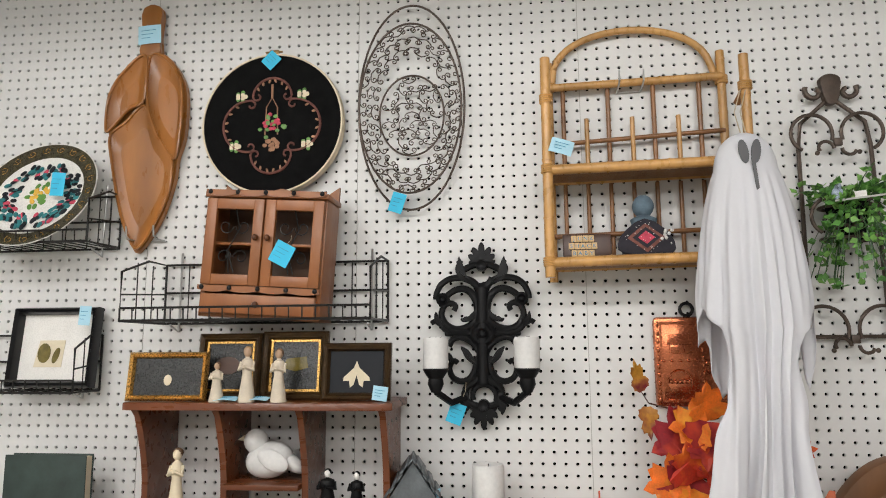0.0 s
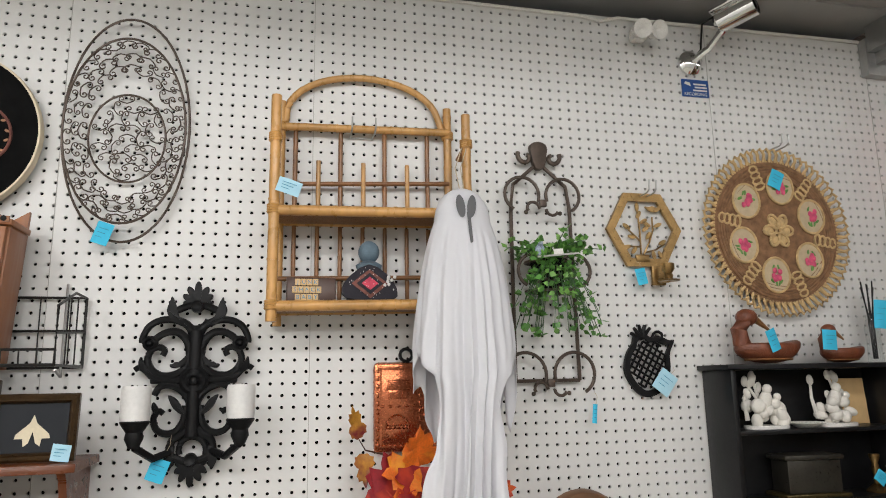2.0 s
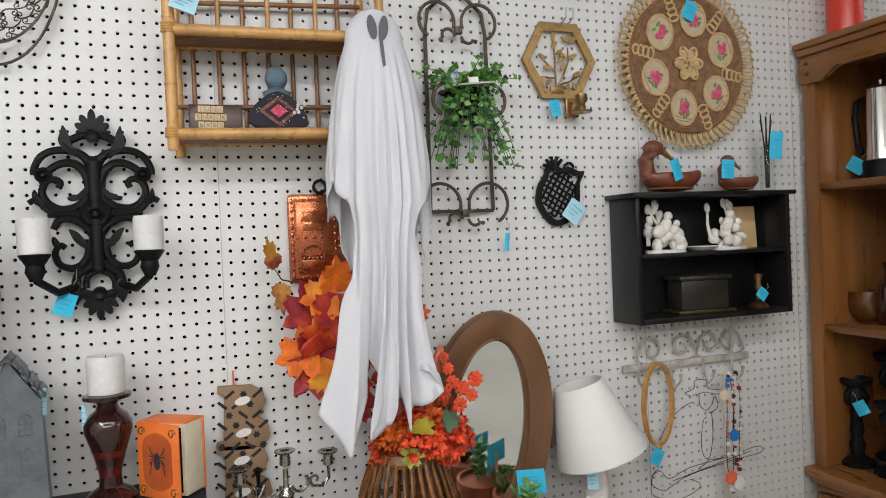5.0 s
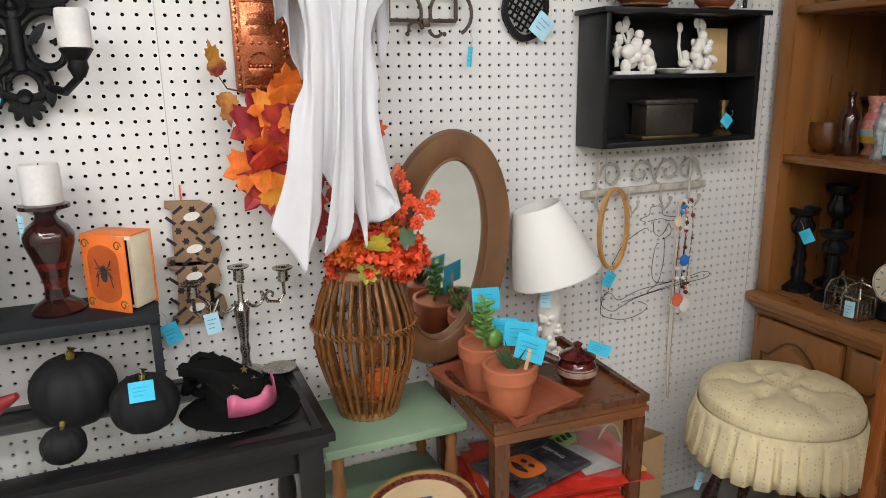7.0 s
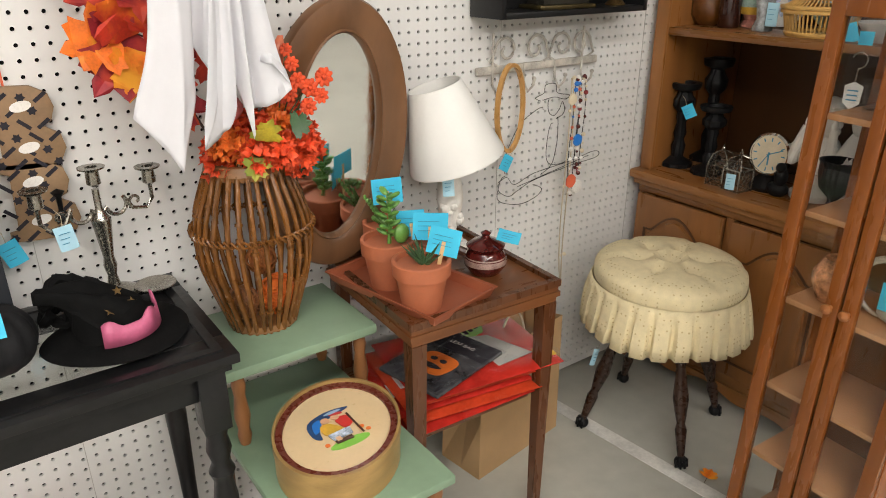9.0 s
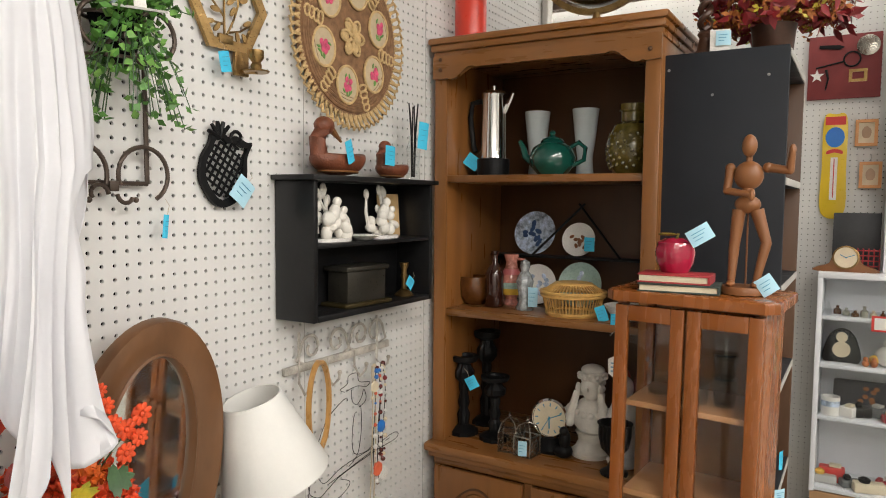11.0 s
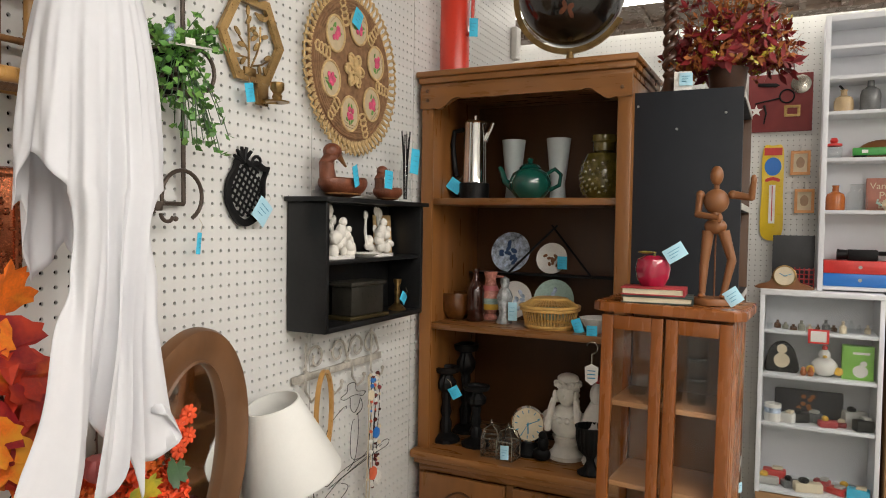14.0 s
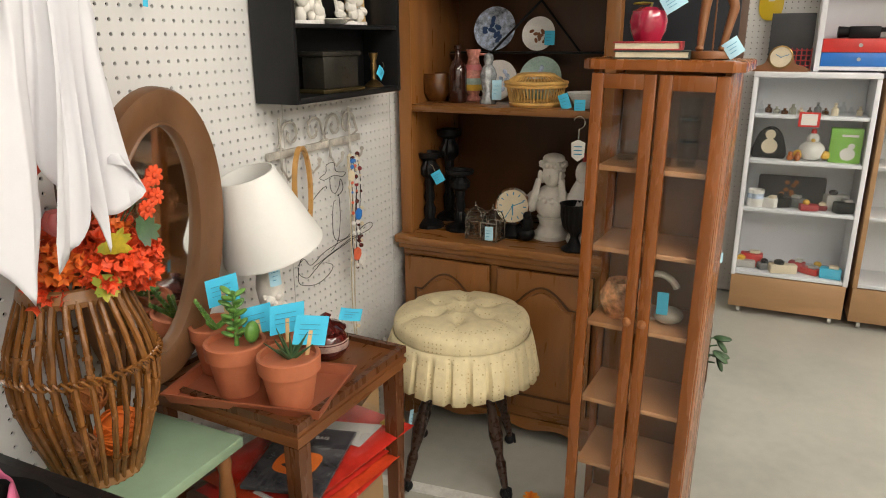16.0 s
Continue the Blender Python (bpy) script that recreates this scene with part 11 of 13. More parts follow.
# counter
for x, y, h in ((2.05, -0.075, 0.258), (2.18, -0.09, 0.32), (2.05, -0.188, 0.205)):
    c = thing("black_candlestick", (x, y, S3), "tall black moulded glass candlestick on the hutch counter", "candlestick", group="black candlesticks")
    bm = bm_new()
    lathe(bm, [(0.05, 0), (0.05, 0.012), (0.03, 0.022), (0.018, 0.03), (0.022, h * 0.25), (0.014, h * 0.32), (0.02, h * 0.4), (0.014, h * 0.52), (0.018, h * 0.6), (0.016, h * 0.66)], seg=24, lobes=12, depth=0.08)
    part("stem", bm, M_CAST, c)
    bm = bm_new()
    lathe(bm, [(0.018, h * 0.66), (0.034, h * 0.72), (0.036, h * 0.8), (0.024, h * 0.86), (0.02, h * 0.9)], seg=24, lobes=10, depth=0.15)
    part("bulb", bm, M_CAST, c)
    bm = bm_new()
    lathe(bm, [(0.02, h * 0.9), (0.042, h * 0.93), (0.046, h * 0.97), (0.046, h), (0.03, h), (0.028, h * 0.96)], seg=24)
    part("drip_pan", bm, M_CAST, c)
tag(2.005, -0.128, 0.90, 0.036, 0.04, yaw=-75, roll=-30, string=0.03)


def lantern(x, y, rz):
    l = thing("house_lantern", (x, y, S3), "small grey wire conservatory lantern", "lantern", rz=rz, group="lanterns")
    W, H = 0.028, 0.062
    for sx in (-1, 1):
        for sy in (-1, 1):
            bm = bm_new()
            box(bm, (sx * W - 0.002, sy * W - 0.002, 0), (sx * W + 0.002, sy * W + 0.002, H))
            part("corner_post", bm, M_PEWTER, l)
            bm = bm_new()
            tube(bm, [(sx * W, sy * W, H), (sx * W * 0.7, sy * W * 0.7, H + 0.028), (0, 0, H + 0.04)], 0.002, 5)
            part("roof_rib", bm, M_PEWTER, l)
    for z in (0.0, H - 0.004):
        bm = bm_new()
        ring_slab(bm, [(-W, -W), (W, -W), (W, W), (-W, W)], [(-W + 0.004, -W + 0.004), (W - 0.004, -W + 0.004), (W - 0.004, W - 0.004), (-W + 0.004, W - 0.004)], 0.004, pose(0, 0, z))
        part("rail", bm, M_PEWTER, l)
    for k in range(4):
        bm = bm_new()
        m = pose(0, 0, 0, 0, 0, 90 * k)
        for u in (-0.012, 0.004):
            for z in (0.008, 0.03):
                tube(bm, [m @ Vector((u + 0.004 + 0.008 * math.cos(a), -W + 0.001, z + 0.01 + 0.010 * math.sin(a))) for a in (2 * math.pi * i / 10 for i in range(10))], 0.0012, 4, True)
        part("pierced_panel", bm, M_PEWTER, l)
    bm = bm_new()
    for a0 in range(4):
        m = pose(0, 0, 0, 0, 0, 90 * a0)
        v = [bm.verts.new(m @ Vector(p)) for p in ((-W, -W, H), (W, -W, H), (W * 0.7, -W * 0.7, H + 0.028), (-W * 0.7, -W * 0.7, H + 0.028))]
        bm.faces.new(v)
        bm.faces.new([bm.verts.new(m @ Vector(p)) for p in ((-W * 0.7, -W * 0.7, H + 0.028), (W * 0.7, -W * 0.7, H + 0.028), (0, 0, H + 0.04))])
    ob = part("roof_glass", bm, M_CLEAR, l)
    bm = bm_new()
    ball(bm, (0, 0, H + 0.044), 0.005, 8)
    tube(bm, [(0, 0, H + 0.046), (0, 0, H + 0.056)], 0.0018, 5)
    part("finial", bm, M_PEWTER, l)


lantern(1.985, -0.272, 12)
lantern(1.975, -0.335, -8)
tag(1.94, -0.335, S3 + 0.03, 0.026, 0.045, yaw=-75, mat=M_TAGP, string=0)


def desk_clock():
    c = thing("desk_clock", (2.05, -0.378, S3), "round chrome desk clock with a cream dial", "clock")
    m = pose(0, 0, 0.10, 0, -82, 0)
    R = 0.058
    bm = bm_new()
    lathe(bm, [(R - 0.004, -0.02), (R, -0.015), (R + 0.002, 0.012), (R - 0.004, 0.016), (R - 0.005, 0.010)], seg=40, m=m)
    part("bezel", bm, M_CHROME, c)
    bm = bm_new()
    lathe(bm, [(R - 0.006, 0.0102), (0.0, 0.0112)], seg=40, m=m)
    part("dial", bm, M_CREAM, c)
    for k in range(12):
        a = 2 * math.pi * k / 12
        bm = bm_new()
        slab(bm, [(-0.0015, 0.036), (0.0015, 0.036), (0.0015, 0.046), (-0.0015, 0.046)], 0.0008, m @ pose(0, 0, 0.0116) @ Matrix.Rotation(a, 4, "Z"))
        part("hour_mark", bm, M_INK, c)
    for a, L, w in ((95, 0.03, 0.002), (205, 0.042, 0.0014), (60, 0.036, 0.001)):
        bm = bm_new()
        slab(bm, [(-w, -0.006), (w, -0.006), (w, L), (-w, L)], 0.0008, m @ pose(0, 0, 0.0128, 0, 0, a))
        part("clock_hand", bm, M_INK, c)
    bm = bm_new()
    lathe(bm, [(0.042, 0), (0.045, 0.01), (0.036, 0.026), (0.02, 0.042)], seg=24)
    part("stand", bm, M_CAST, c, "black base")
    k = thing("cat_figure", (2.01, -0.435, S3), "small black crouching animal ornament", "ornament")
    bm = bm_new()
    ball(bm, (0, 0, 0.022), (0.024, 0.03, 0.022), 12)
    ball(bm, (-0.004, -0.006, 0.058), (0.018, 0.018, 0.03), 12)
    ball(bm, (-0.012, -0.006, 0.085), 0.014, 10)
    part("body", bm, M_CAST, k)


desk_clock()
bm = bm_new()
lathe(bm, [(0.056, 0), (0.058, 0.014), (0.046, 0.024), (0.036, 0.045), (0.040, 0.062), (0.046, 0.072)], seg=30)
ball(bm, (0, 0, 0.115), (0.046, 0.056, 0.055), 18)
ball(bm, (0.004, 0, 0.145), (0.034, 0.046, 0.03), 14)
tube(bm, [(0, 0, 0.15), (-0.004, 0, 0.19)], 0.018, 10)
ball(bm, (-0.006, 0, 0.208), (0.034, 0.031, 0.039), 18)
ball(bm, (-0.040, 0, 0.204), (0.006, 0.005, 0.008), 8)
for s in (-1, 1):
    ball(bm, (0.0, s * 0.058, 0.125), (0.028, 0.024, 0.026), 12)
    tube(bm, [(-0.01, s * 0.058, 0.105), (-0.036, s * 0.054, 0.10), (-0.042, s * 0.048, 0.13), (-0.034, s * 0.042, 0.165), (-0.026, s * 0.036, 0.195)], 0.015, 8, r2=0.010)
    ball(bm, (-0.024, s * 0.034, 0.205), (0.011, 0.008, 0.018), 10)
    for q in range(3):
        ball(bm, (-0.004 + 0.012 * q, s * (0.032 - 0.003 * q), 0.188 + 0.016 * q), 0.011, 8)
ball(bm, (0.006, 0, 0.236), (0.042, 0.040, 0.022), 16)
ball(bm, (0.008, 0, 0.256), (0.034, 0.036, 0.018), 14)
for k in range(18):
    a = 2 * math.pi * k / 18
    ball(bm, (0.004 + 0.038 * math.cos(a), 0.038 * math.sin(a), 0.238 + 0.004 * (k % 2)), 0.0085, 7)
for k in range(11):
    a = 2 * math.pi * k / 11
    ball(bm, (-0.012 + 0.03 * math.cos(a), 0.042 * math.sin(a), 0.148 - 0.02 * max(0, -math.cos(a))), 0.011, 7)
bu = part("plaster_bust", bm, M_BISQUE)
bu.matrix_basis = pose(2.08, -0.495, S3)
tagged(bu, "cream plaster bust resting its chin on both hands", "bust")
bm = bm_new()
lathe(bm, [(0.045, 0), (0.05, 0.01), (0.04, 0.03), (0.058, 0.08), (0.06, 0.12), (0.04, 0.17), (0.024, 0.2)], seg=26)
ball(bm, (-0.01, 0.0, 0.225), (0.032, 0.026, 0.036), 14)
ball(bm, (0.03, 0.0, 0.15), (0.05, 0.02, 0.05), 12)
ro = thing("rooster_figure", (2.06, -0.602, S3), "white ceramic rooster with a red comb", "rooster")
part("body", bm, M_WHITE, ro)
for k in range(4):
    bm = bm_new()
    tube(bm, [(-0.01 + 0.012 * k, 0, 0.25), (-0.014 + 0.014 * k, 0.002 * k, 0.285 - 0.004 * k)], 0.008, 6, r2=0.003)
    part("comb", bm, M_RED, ro)
ur = vessel("black_urn", 1.968, -0.602, S3, [(0.038, 0), (0.04, 0.006), (0.02, 0.02), (0.012, 0.04), (0.014, 0.05), (0.038, 0.075), (0.046, 0.11), (0.046, 0.14), (0.05, 0.146), (0.044, 0.147), (0.04, 0.12), (0, 0.1)], M_CAST, "black ribbed footed urn on the hutch counter", "urn", 42, lobes=20, depth=0.08)


def hanging_sign():
    h = thing("hanging_label", (1.935, -0.608, S2 - 0.11), "white shield-shaped paper label on a wire hook", "label")
    h.matrix_basis = pose(1.935, -0.608, S2 - 0.11, 0, 0, -80)
    bm = bm_new()
    slab(bm, [(-0.02, 0.02), (0.0, 0.03), (0.02, 0.02), (0.018, -0.02), (0, -0.034), (-0.018, -0.02)], 0.0012, WALLM)
    part("card", bm, M_WHITE, h)
    bm = bm_new()
    for k in range(3):
        box(bm, (-0.012, -0.0022, 0.008 - 0.011 * k), (0.011, -0.0014, 0.011 - 0.011 * k))
    part("writing", bm, M_INK, h)
    bm = bm_new()
    tube(bm, [(0, 0, 0.028), (0.0, 0, 0.06)] + [(0.016 * math.cos(a), 0, 0.078 + 0.018 * math.sin(a)) for a in (-1.57 + 4.4 * i / 10 for i in range(11))], 0.0018, 5)
    part("hook", bm, M_PEWTER, h)


hanging_sign()

# on the hutch, the bookcase and the curio cabinet
th = vessel("vacuum_flask", 2.03, -0.095, 1.9645, [(0.05, 0), (0.051, 0.014), (0.049, 0.016), (0.049, 0.285), (0.046, 0.292)], M_THERM, "tall orange red vacuum flask with grey cup lid", "vacuum flask", 34)
bm = bm_new()
lathe(bm, [(0.0515, -0.0), (0.0525, 0.012), (0.0515, 0.014)], seg=34)
part("base_ring", bm, M_GREYP, th)
bm = bm_new()
lathe(bm, [(0.047, 0.292), (0.046, 0.355), (0.043, 0.362), (0.0, 0.364)], seg=34)
part("cup_lid", bm, M_GREYP, th, "warm grey plastic cup")
bm = bm_new()
tube(bm, [(-0.01, -0.047, 0.27), (-0.01, -0.07, 0.268), (-0.01, -0.068, 0.14), (-0.01, -0.048, 0.13)], 0.006, 7)
part("handle", bm, M_THERM, th)
bm = bm_new()
tube(bm, [(-0.01, -0.044, 0.34), (-0.01, -0.066, 0.338), (-0.01, -0.066, 0.305), (-0.01, -0.044, 0.30)], 0.004, 7)
part("cup_handle", bm, M_GREYP, th)
tag(2.01, -0.172, 2.115, 0.028, 0.06, yaw=-60, string=0.04)


def globe():
    g = thing("tin_globe", (2.13, -0.465, 1.9645), "black desk globe painted with pale green butterflies in a brass arc", "globe")
    R, C = 0.172, Vector((0, 0, 0.262))
    bm = bm_new()
    lathe(bm, [(0.09, 0), (0.092, 0.006), (0.06, 0.016), (0.02, 0.022), (0.014, 0.045), (0.01, 0.07)], seg=36)
    part("base", bm, M_BRASS, g)
    bm = bm_new()
    ball(bm, C, R, 48)
    sp = part("sphere", bm, M_GLOBE, g)
    bm = bm_new()
    n = 40
    rr = []
    for k in range(n + 1):
        a = radians(128 + 200 * k / n)
        for_r = []
        for r, x in ((R + 0.008, -0.006), (R + 0.008, 0.006), (R + 0.026, 0.006), (R + 0.026, -0.006)):
            for_r.append(bm.verts.new(C + Vector((x, -r * math.cos(a), r * math.sin(a)))))
        rr.append(for_r)
    for a, b in zip(rr, rr[1:]):
        for i in range(4):
            bm.faces.new((a[i], a[(i + 1) % 4], b[(i + 1) % 4], b[i]))
    bm.faces.new(rr[0][::-1])
    bm.faces.new(rr[-1])
    part("meridian_arc", bm, M_BRASS, g, "brass half-ring mount")
    bm = bm_new()
    tube(bm, [C + Vector((0, 0.045, R + 0.004)), C + Vector((0, 0.06, R + 0.03))], 0.006, 8, r2=0.003)
    part("top_pin", bm, M_BRASS, g)
    # butterflies: wings wrapped on the sphere, facing the room
    for yc, zc, s, rot, mat in ((0.045, 0.01, 0.06, 100, M_BUTG), (-0.035, -0.015, 0.062, 55, M_BUTG), (-0.09, 0.03, 0.05, 35, M_BUTG), (0.01, 0.07, 0.03, 10, M_BUTR), (0.085, 0.07, 0.03, 60, M_BUTG), (-0.03, -0.09, 0.026, 200, M_BUTR)):
        bm = bm_new()
        wing = [(0.0, 0.0), (0.12, 0.45), (0.5, 0.95), (0.85, 0.9), (0.8, 0.5), (0.45, 0.1), (0.7, -0.2), (0.6, -0.6), (0.3, -0.5), (0.06, -0.2)]
        c, sn = math.cos(radians(rot)), math.sin(radians(rot))
        for sd in (-1, 1):
            vs = []
            for u, v in wing:
                u, v = sd * u * s, v * s
                y, z = yc + u * c - v * sn, zc + u * sn + v * c
                x = -math.sqrt(max(1e-4, (R + 0.0015) ** 2 - y * y - z * z))
                vs.append(bm.verts.new(C + Vector((x, y, z))))
            y0, z0 = yc + (sd * 0.4 * s) * c - 0.25 * s * sn, zc + (sd * 0.4 * s) * sn + 0.25 * s * c
            mid = bm.verts.new(C + Vector((-math.sqrt(max(1e-4, (R + 0.0025) ** 2 - y0 * y0 - z0 * z0)), y0, z0)))
            for i in range(len(vs)):
                bm.faces.new((vs[i], vs[(i + 1) % len(vs)], mid))
        part("butterfly", bm, mat, sp)


M_BUTR = material("dull red butterfly", (0.12, 0.035, 0.015), 0.4, vary=0.6, scale=40)
M_BUTG = material("pale green butterfly", (0.13, 0.15, 0.075), 0.4, vary=0.8, scale=40)
globe()


def barley_stick():
    b = thing("twist_candlestick", (2.04, -0.792, FLOOR + 1.8055), "tall dark barley-twist wooden candlestick with a rust candle", "candlestick")
    bm = bm_new()
    lathe(bm, [(0.03, 0), (0.03, 0.01), (0.02, 0.02), (0.014, 0.05), (0.02, 0.06), (0.014, 0.07)], seg=20)
    part("foot", bm, M_LEATHER, b)
    for s in range(2):
        bm = bm_new()
        tube(bm, [(0.013 * math.cos(9 * t * 2 + math.pi * s), 0.013 * math.sin(9 * t * 2 + math.pi * s), 0.07 + 0.2 * t) for t in (i / 50 for i in range(51))], 0.0085, 7)
        part("twist", bm, M_LEATHER, b)
    bm = bm_new()
    lathe(bm, [(0.014, 0.27), (0.024, 0.28), (0.02, 0.3), (0.016, 0.32), (0.024, 0.335), (0.02, 0.338)], seg=20)
    part("cup", bm, M_LEATHER, b)
    bm = bm_new()
    tube(bm, [(0, 0, 0.335), (0.002, 0, 0.40)], 0.006, 8, r2=0.003)
    part("candle", bm, M_DRIED, b)


barley_stick()
pk = thing("card_label", (2.005, -0.835, FLOOR + 1.8055), "small white box label with a blue tag", "label", rz=-80)
bm = bm_new()
box(bm, (-0.024, -0.006, 0), (0.024, 0.006, 0.06), 0.001)
part("box", bm, M_WHITE, pk)
tag(1.995, -0.845, FLOOR + 1.842, 0.036, 0.036, yaw=-80, mat=M_TAGP, string=0)


def dried_flowers():
    f = thing("dried_arrangement", (2.14, -0.945, FLOOR + 1.8055), "arrangement of burgundy and rust dried flowers in a brown pot", "flowers")
    bm = bm_new()
    lathe(bm, [(0.045, 0), (0.048, 0.004), (0.055, 0.08), (0.058, 0.085), (0.05, 0.085), (0, 0.075)], seg=28)
    part("pot", bm, M_LEATHER, f)
    rng = random.Random(55)
    for nm, mat, n, size in (("burgundy_bloom", M_MAROON, 190, 0.022), ("rust_bloom", M_DRIED, 330, 0.012), ("ochre_sprig", M_YELLOWL, 110, 0.008)):
        bm = bm_new()
        for k in range(n):
            d = Vector((rng.gauss(0, 1), rng.gauss(0, 1.15), abs(rng.gauss(0, 0.8)))).normalized()
            c = Vector((0, 0, 0.10)) + Vector((d.x * 0.15, d.y * 0.195, d.z * 0.27 - 0.03)) * rng.uniform(0.45, 1.0)
            for q in range(5):
                e = Vector((rng.gauss(0, 1), rng.gauss(0, 1), rng.gauss(0, 1))).normalized()
                g = e.cross(d).normalized() if e.cross(d).length > 0.01 else Vector((0, 0, 1))
                s = size * rng.uniform(0.6, 1.3)
                bm.faces.new([bm.verts.new(p) for p in (c, c + e * s + g * s * 0.4, c + e * s * 1.9, c + e * s - g * s * 0.4)])
        tagged(part(nm, bm, mat, f), kind="stuff")
    bm = bm_new()
    for k in range(60):
        a = rng.uniform(0, 6.28)
        t = rng.uniform(0.6, 1.0)
        d = Vector((0.10 * math.cos(a), 0.18 * math.sin(a), rng.uniform(0.03, 0.32))) * t
        tube(bm, [Vector((0, 0, 0.08)), Vector((0, 0, 0.10)) + d * 0.6, Vector((0, 0, 0.10)) + d], 0.0012, 4)
    for k in range(9):
        a = rng.uniform(0, 6.28)
        d = Vector((0.08 * math.cos(a), 0.10 * math.sin(a), rng.uniform(0.27, 0.36)))
        tube(bm, [Vector((0, 0, 0.08)), Vector((0, 0, 0.10)) + d * 0.6, Vector((0, 0, 0.10)) + d * 1.15], 0.0018, 4, r2=0.0006)
    tagged(part("stem", bm, M_DRIED, f), kind="stuff")


dried_flowers()
CT = FLOOR + 1.2455
book("green_book", (*on_curio(1.545, -0.955), CT), (0.10, 0.155, 0.017), M_BOOKGR, "old green cloth book lying on the curio cabinet", rz=6)
book("red_book", (*on_curio(1.55, -0.935), CT + 0.0172), (0.09, 0.14, 0.018), M_BOOKRED, "worn red cloth book lying on another book", rz=3)
ap = vessel("apple_ornament", *on_curio(1.605, -0.852), CT + 0.0355, [(0.018, 0.004), (0.028, 0.0), (0.038, 0.02), (0.041, 0.042), (0.036, 0.062), (0.02, 0.07), (0.006, 0.064)], M_APPLE, "glossy cranberry red ceramic apple", "apple ornament", 30, lobes=5, depth=0.05)
bm = bm_new()
tube(bm, [(0, 0, 0.064), (0.002, -0.004, 0.08)], 0.003, 6)
part("stem", bm, M_OLIVE, ap)
bm = bm_new()
ball(bm, (-0.004, 0.016, 0.078), (0.008, 0.02, 0.004), 10)
part("leaf", bm, M_OLIVE, ap)
tag(*on_curio(1.585, -0.905), CT + 0.115, 0.048, 0.034, yaw=-75, roll=-32, mat=M_TAGP, string=0)


def jointed_figure():
    bm = bm_new()
    lathe(bm, [(0.042, 0), (0.043, 0.008), (0.04, 0.014)], seg=28)
    L = lambda p, q, r0, r1: tube(bm, [Vector(p), Vector(p).lerp(Vector(q), 0.5), Vector(q)], r0, 10, r2=r1)
    tube(bm, [(0.01, 0, 0.01), (0.012, 0.0, 0.15)], 0.0018, 6)
    for y, k in ((0.014, (-0.004, 0.020, 0.085)), (-0.016, (0.0, -0.034, 0.095))):
        foot = (-0.012, 0.022 if y > 0 else -0.02, 0.022)
        L((0, y, 0.155), k, 0.0125, 0.009)
        L(k, foot, 0.0095, 0.0065)
        ball(bm, k, 0.009, 10)
        ball(bm, (foot[0] - 0.008, foot[1], 0.019), (0.018, 0.008, 0.006), 10)
    ball(bm, (0, 0, 0.165), (0.017, 0.023, 0.017), 14)
    ball(bm, (0, 0, 0.19), 0.011, 10)
    ball(bm, (0, 0, 0.218), (0.018, 0.026, 0.027), 14)
    tube(bm, [(0, 0, 0.238), (0, 0, 0.255)], 0.006, 8)
    ball(bm, (-0.003, 0, 0.272), (0.015, 0.0135, 0.021), 14)
    for p, e, h in (((0, 0.032, 0.232), (-0.004, 0.036, 0.19), (-0.03, -0.01, 0.182)), ((0, -0.032, 0.232), (-0.004, -0.068, 0.226), (-0.012, -0.072, 0.262))):
        L(p, e, 0.0085, 0.007)
        L(e, h, 0.0075, 0.0055)
        ball(bm, p, 0.0095, 10)
        ball(bm, e, 0.0075, 10)
        ball(bm, h, (0.006, 0.006, 0.011), 8)
    ob = part("artist_mannequin", bm, M_WOODM)
    ob.matrix_basis = pose(*on_curio(1.62, -0.985), CT)
    for v in ob.data.vertices:
        v.co *= 1.07
    tagged(ob, "jointed wooden artist figure with one arm raised", "mannequin")


jointed_figure()
tag(*on_curio(1.592, -1.03), CT + 0.022, 0.034, 0.036, yaw=-75, roll=-35, mat=M_TAGP, string=0)


def curio_contents():
    for x, y, z, r, h in ((1.62, -0.955, 1.012, 0.026, 0.06), (1.62, -0.955, 1.060, 0.026, 0.06), (1.62, -0.955, 1.108, 0.026, 0.055), (1.61, -0.905, 1.012, 0.024, 0.05), (1.62, -0.82, 1.012, 0.026, 0.05)):
        g = vessel("drinking_glass", *on_curio(x, y), FLOOR + z + 0.0006, [(r * 0.75, 0), (r * 0.78, 0.003), (r, h), (r * 0.93, h), (r * 0.7, 0.006), (0, 0.006)], M_CLEARG, "clear glass tumbler inside the curio cabinet", "glass", 22, group="curio glasses")
    vessel("mosaic_vase", *on_curio(1.615, -0.832), FLOOR + 0.6326, [(0.03, 0), (0.036, 0.005), (0.05, 0.04), (0.05, 0.06), (0.036, 0.085), (0.032, 0.092), (0.028, 0.09), (0.03, 0.06), (0, 0.02)], M_MOSAIC, "speckled orange and white mosaic glass bowl in the curio", "vase", 26)
    s = thing("swan_dish", (*on_curio(1.62, -0.948), FLOOR + 0.6326), "pale curved shell or swan-shaped dish in the curio", "dish")
    bm = bm_new()
    tube(bm, [(0, 0.03 + 0.05 * math.cos(a) * -1, 0.062 + 0.058 * math.sin(a)) for a in (0.9 + 4.2 * i / 18 - 1.0 + 0.6 for i in range(19))], 0.009, 8, r2=0.004)
    ball(bm, (0, 0.0, 0.02), (0.035, 0.035, 0.02), 14)
    part("body", bm, M_SHELLW, s)
    bm = bm_new()
    box(bm, (-0.03, 0.0, 0.03), (-0.028, 0.026, 0.085), 0.0)
    part("blue_paper", bm, M_TAG, s)


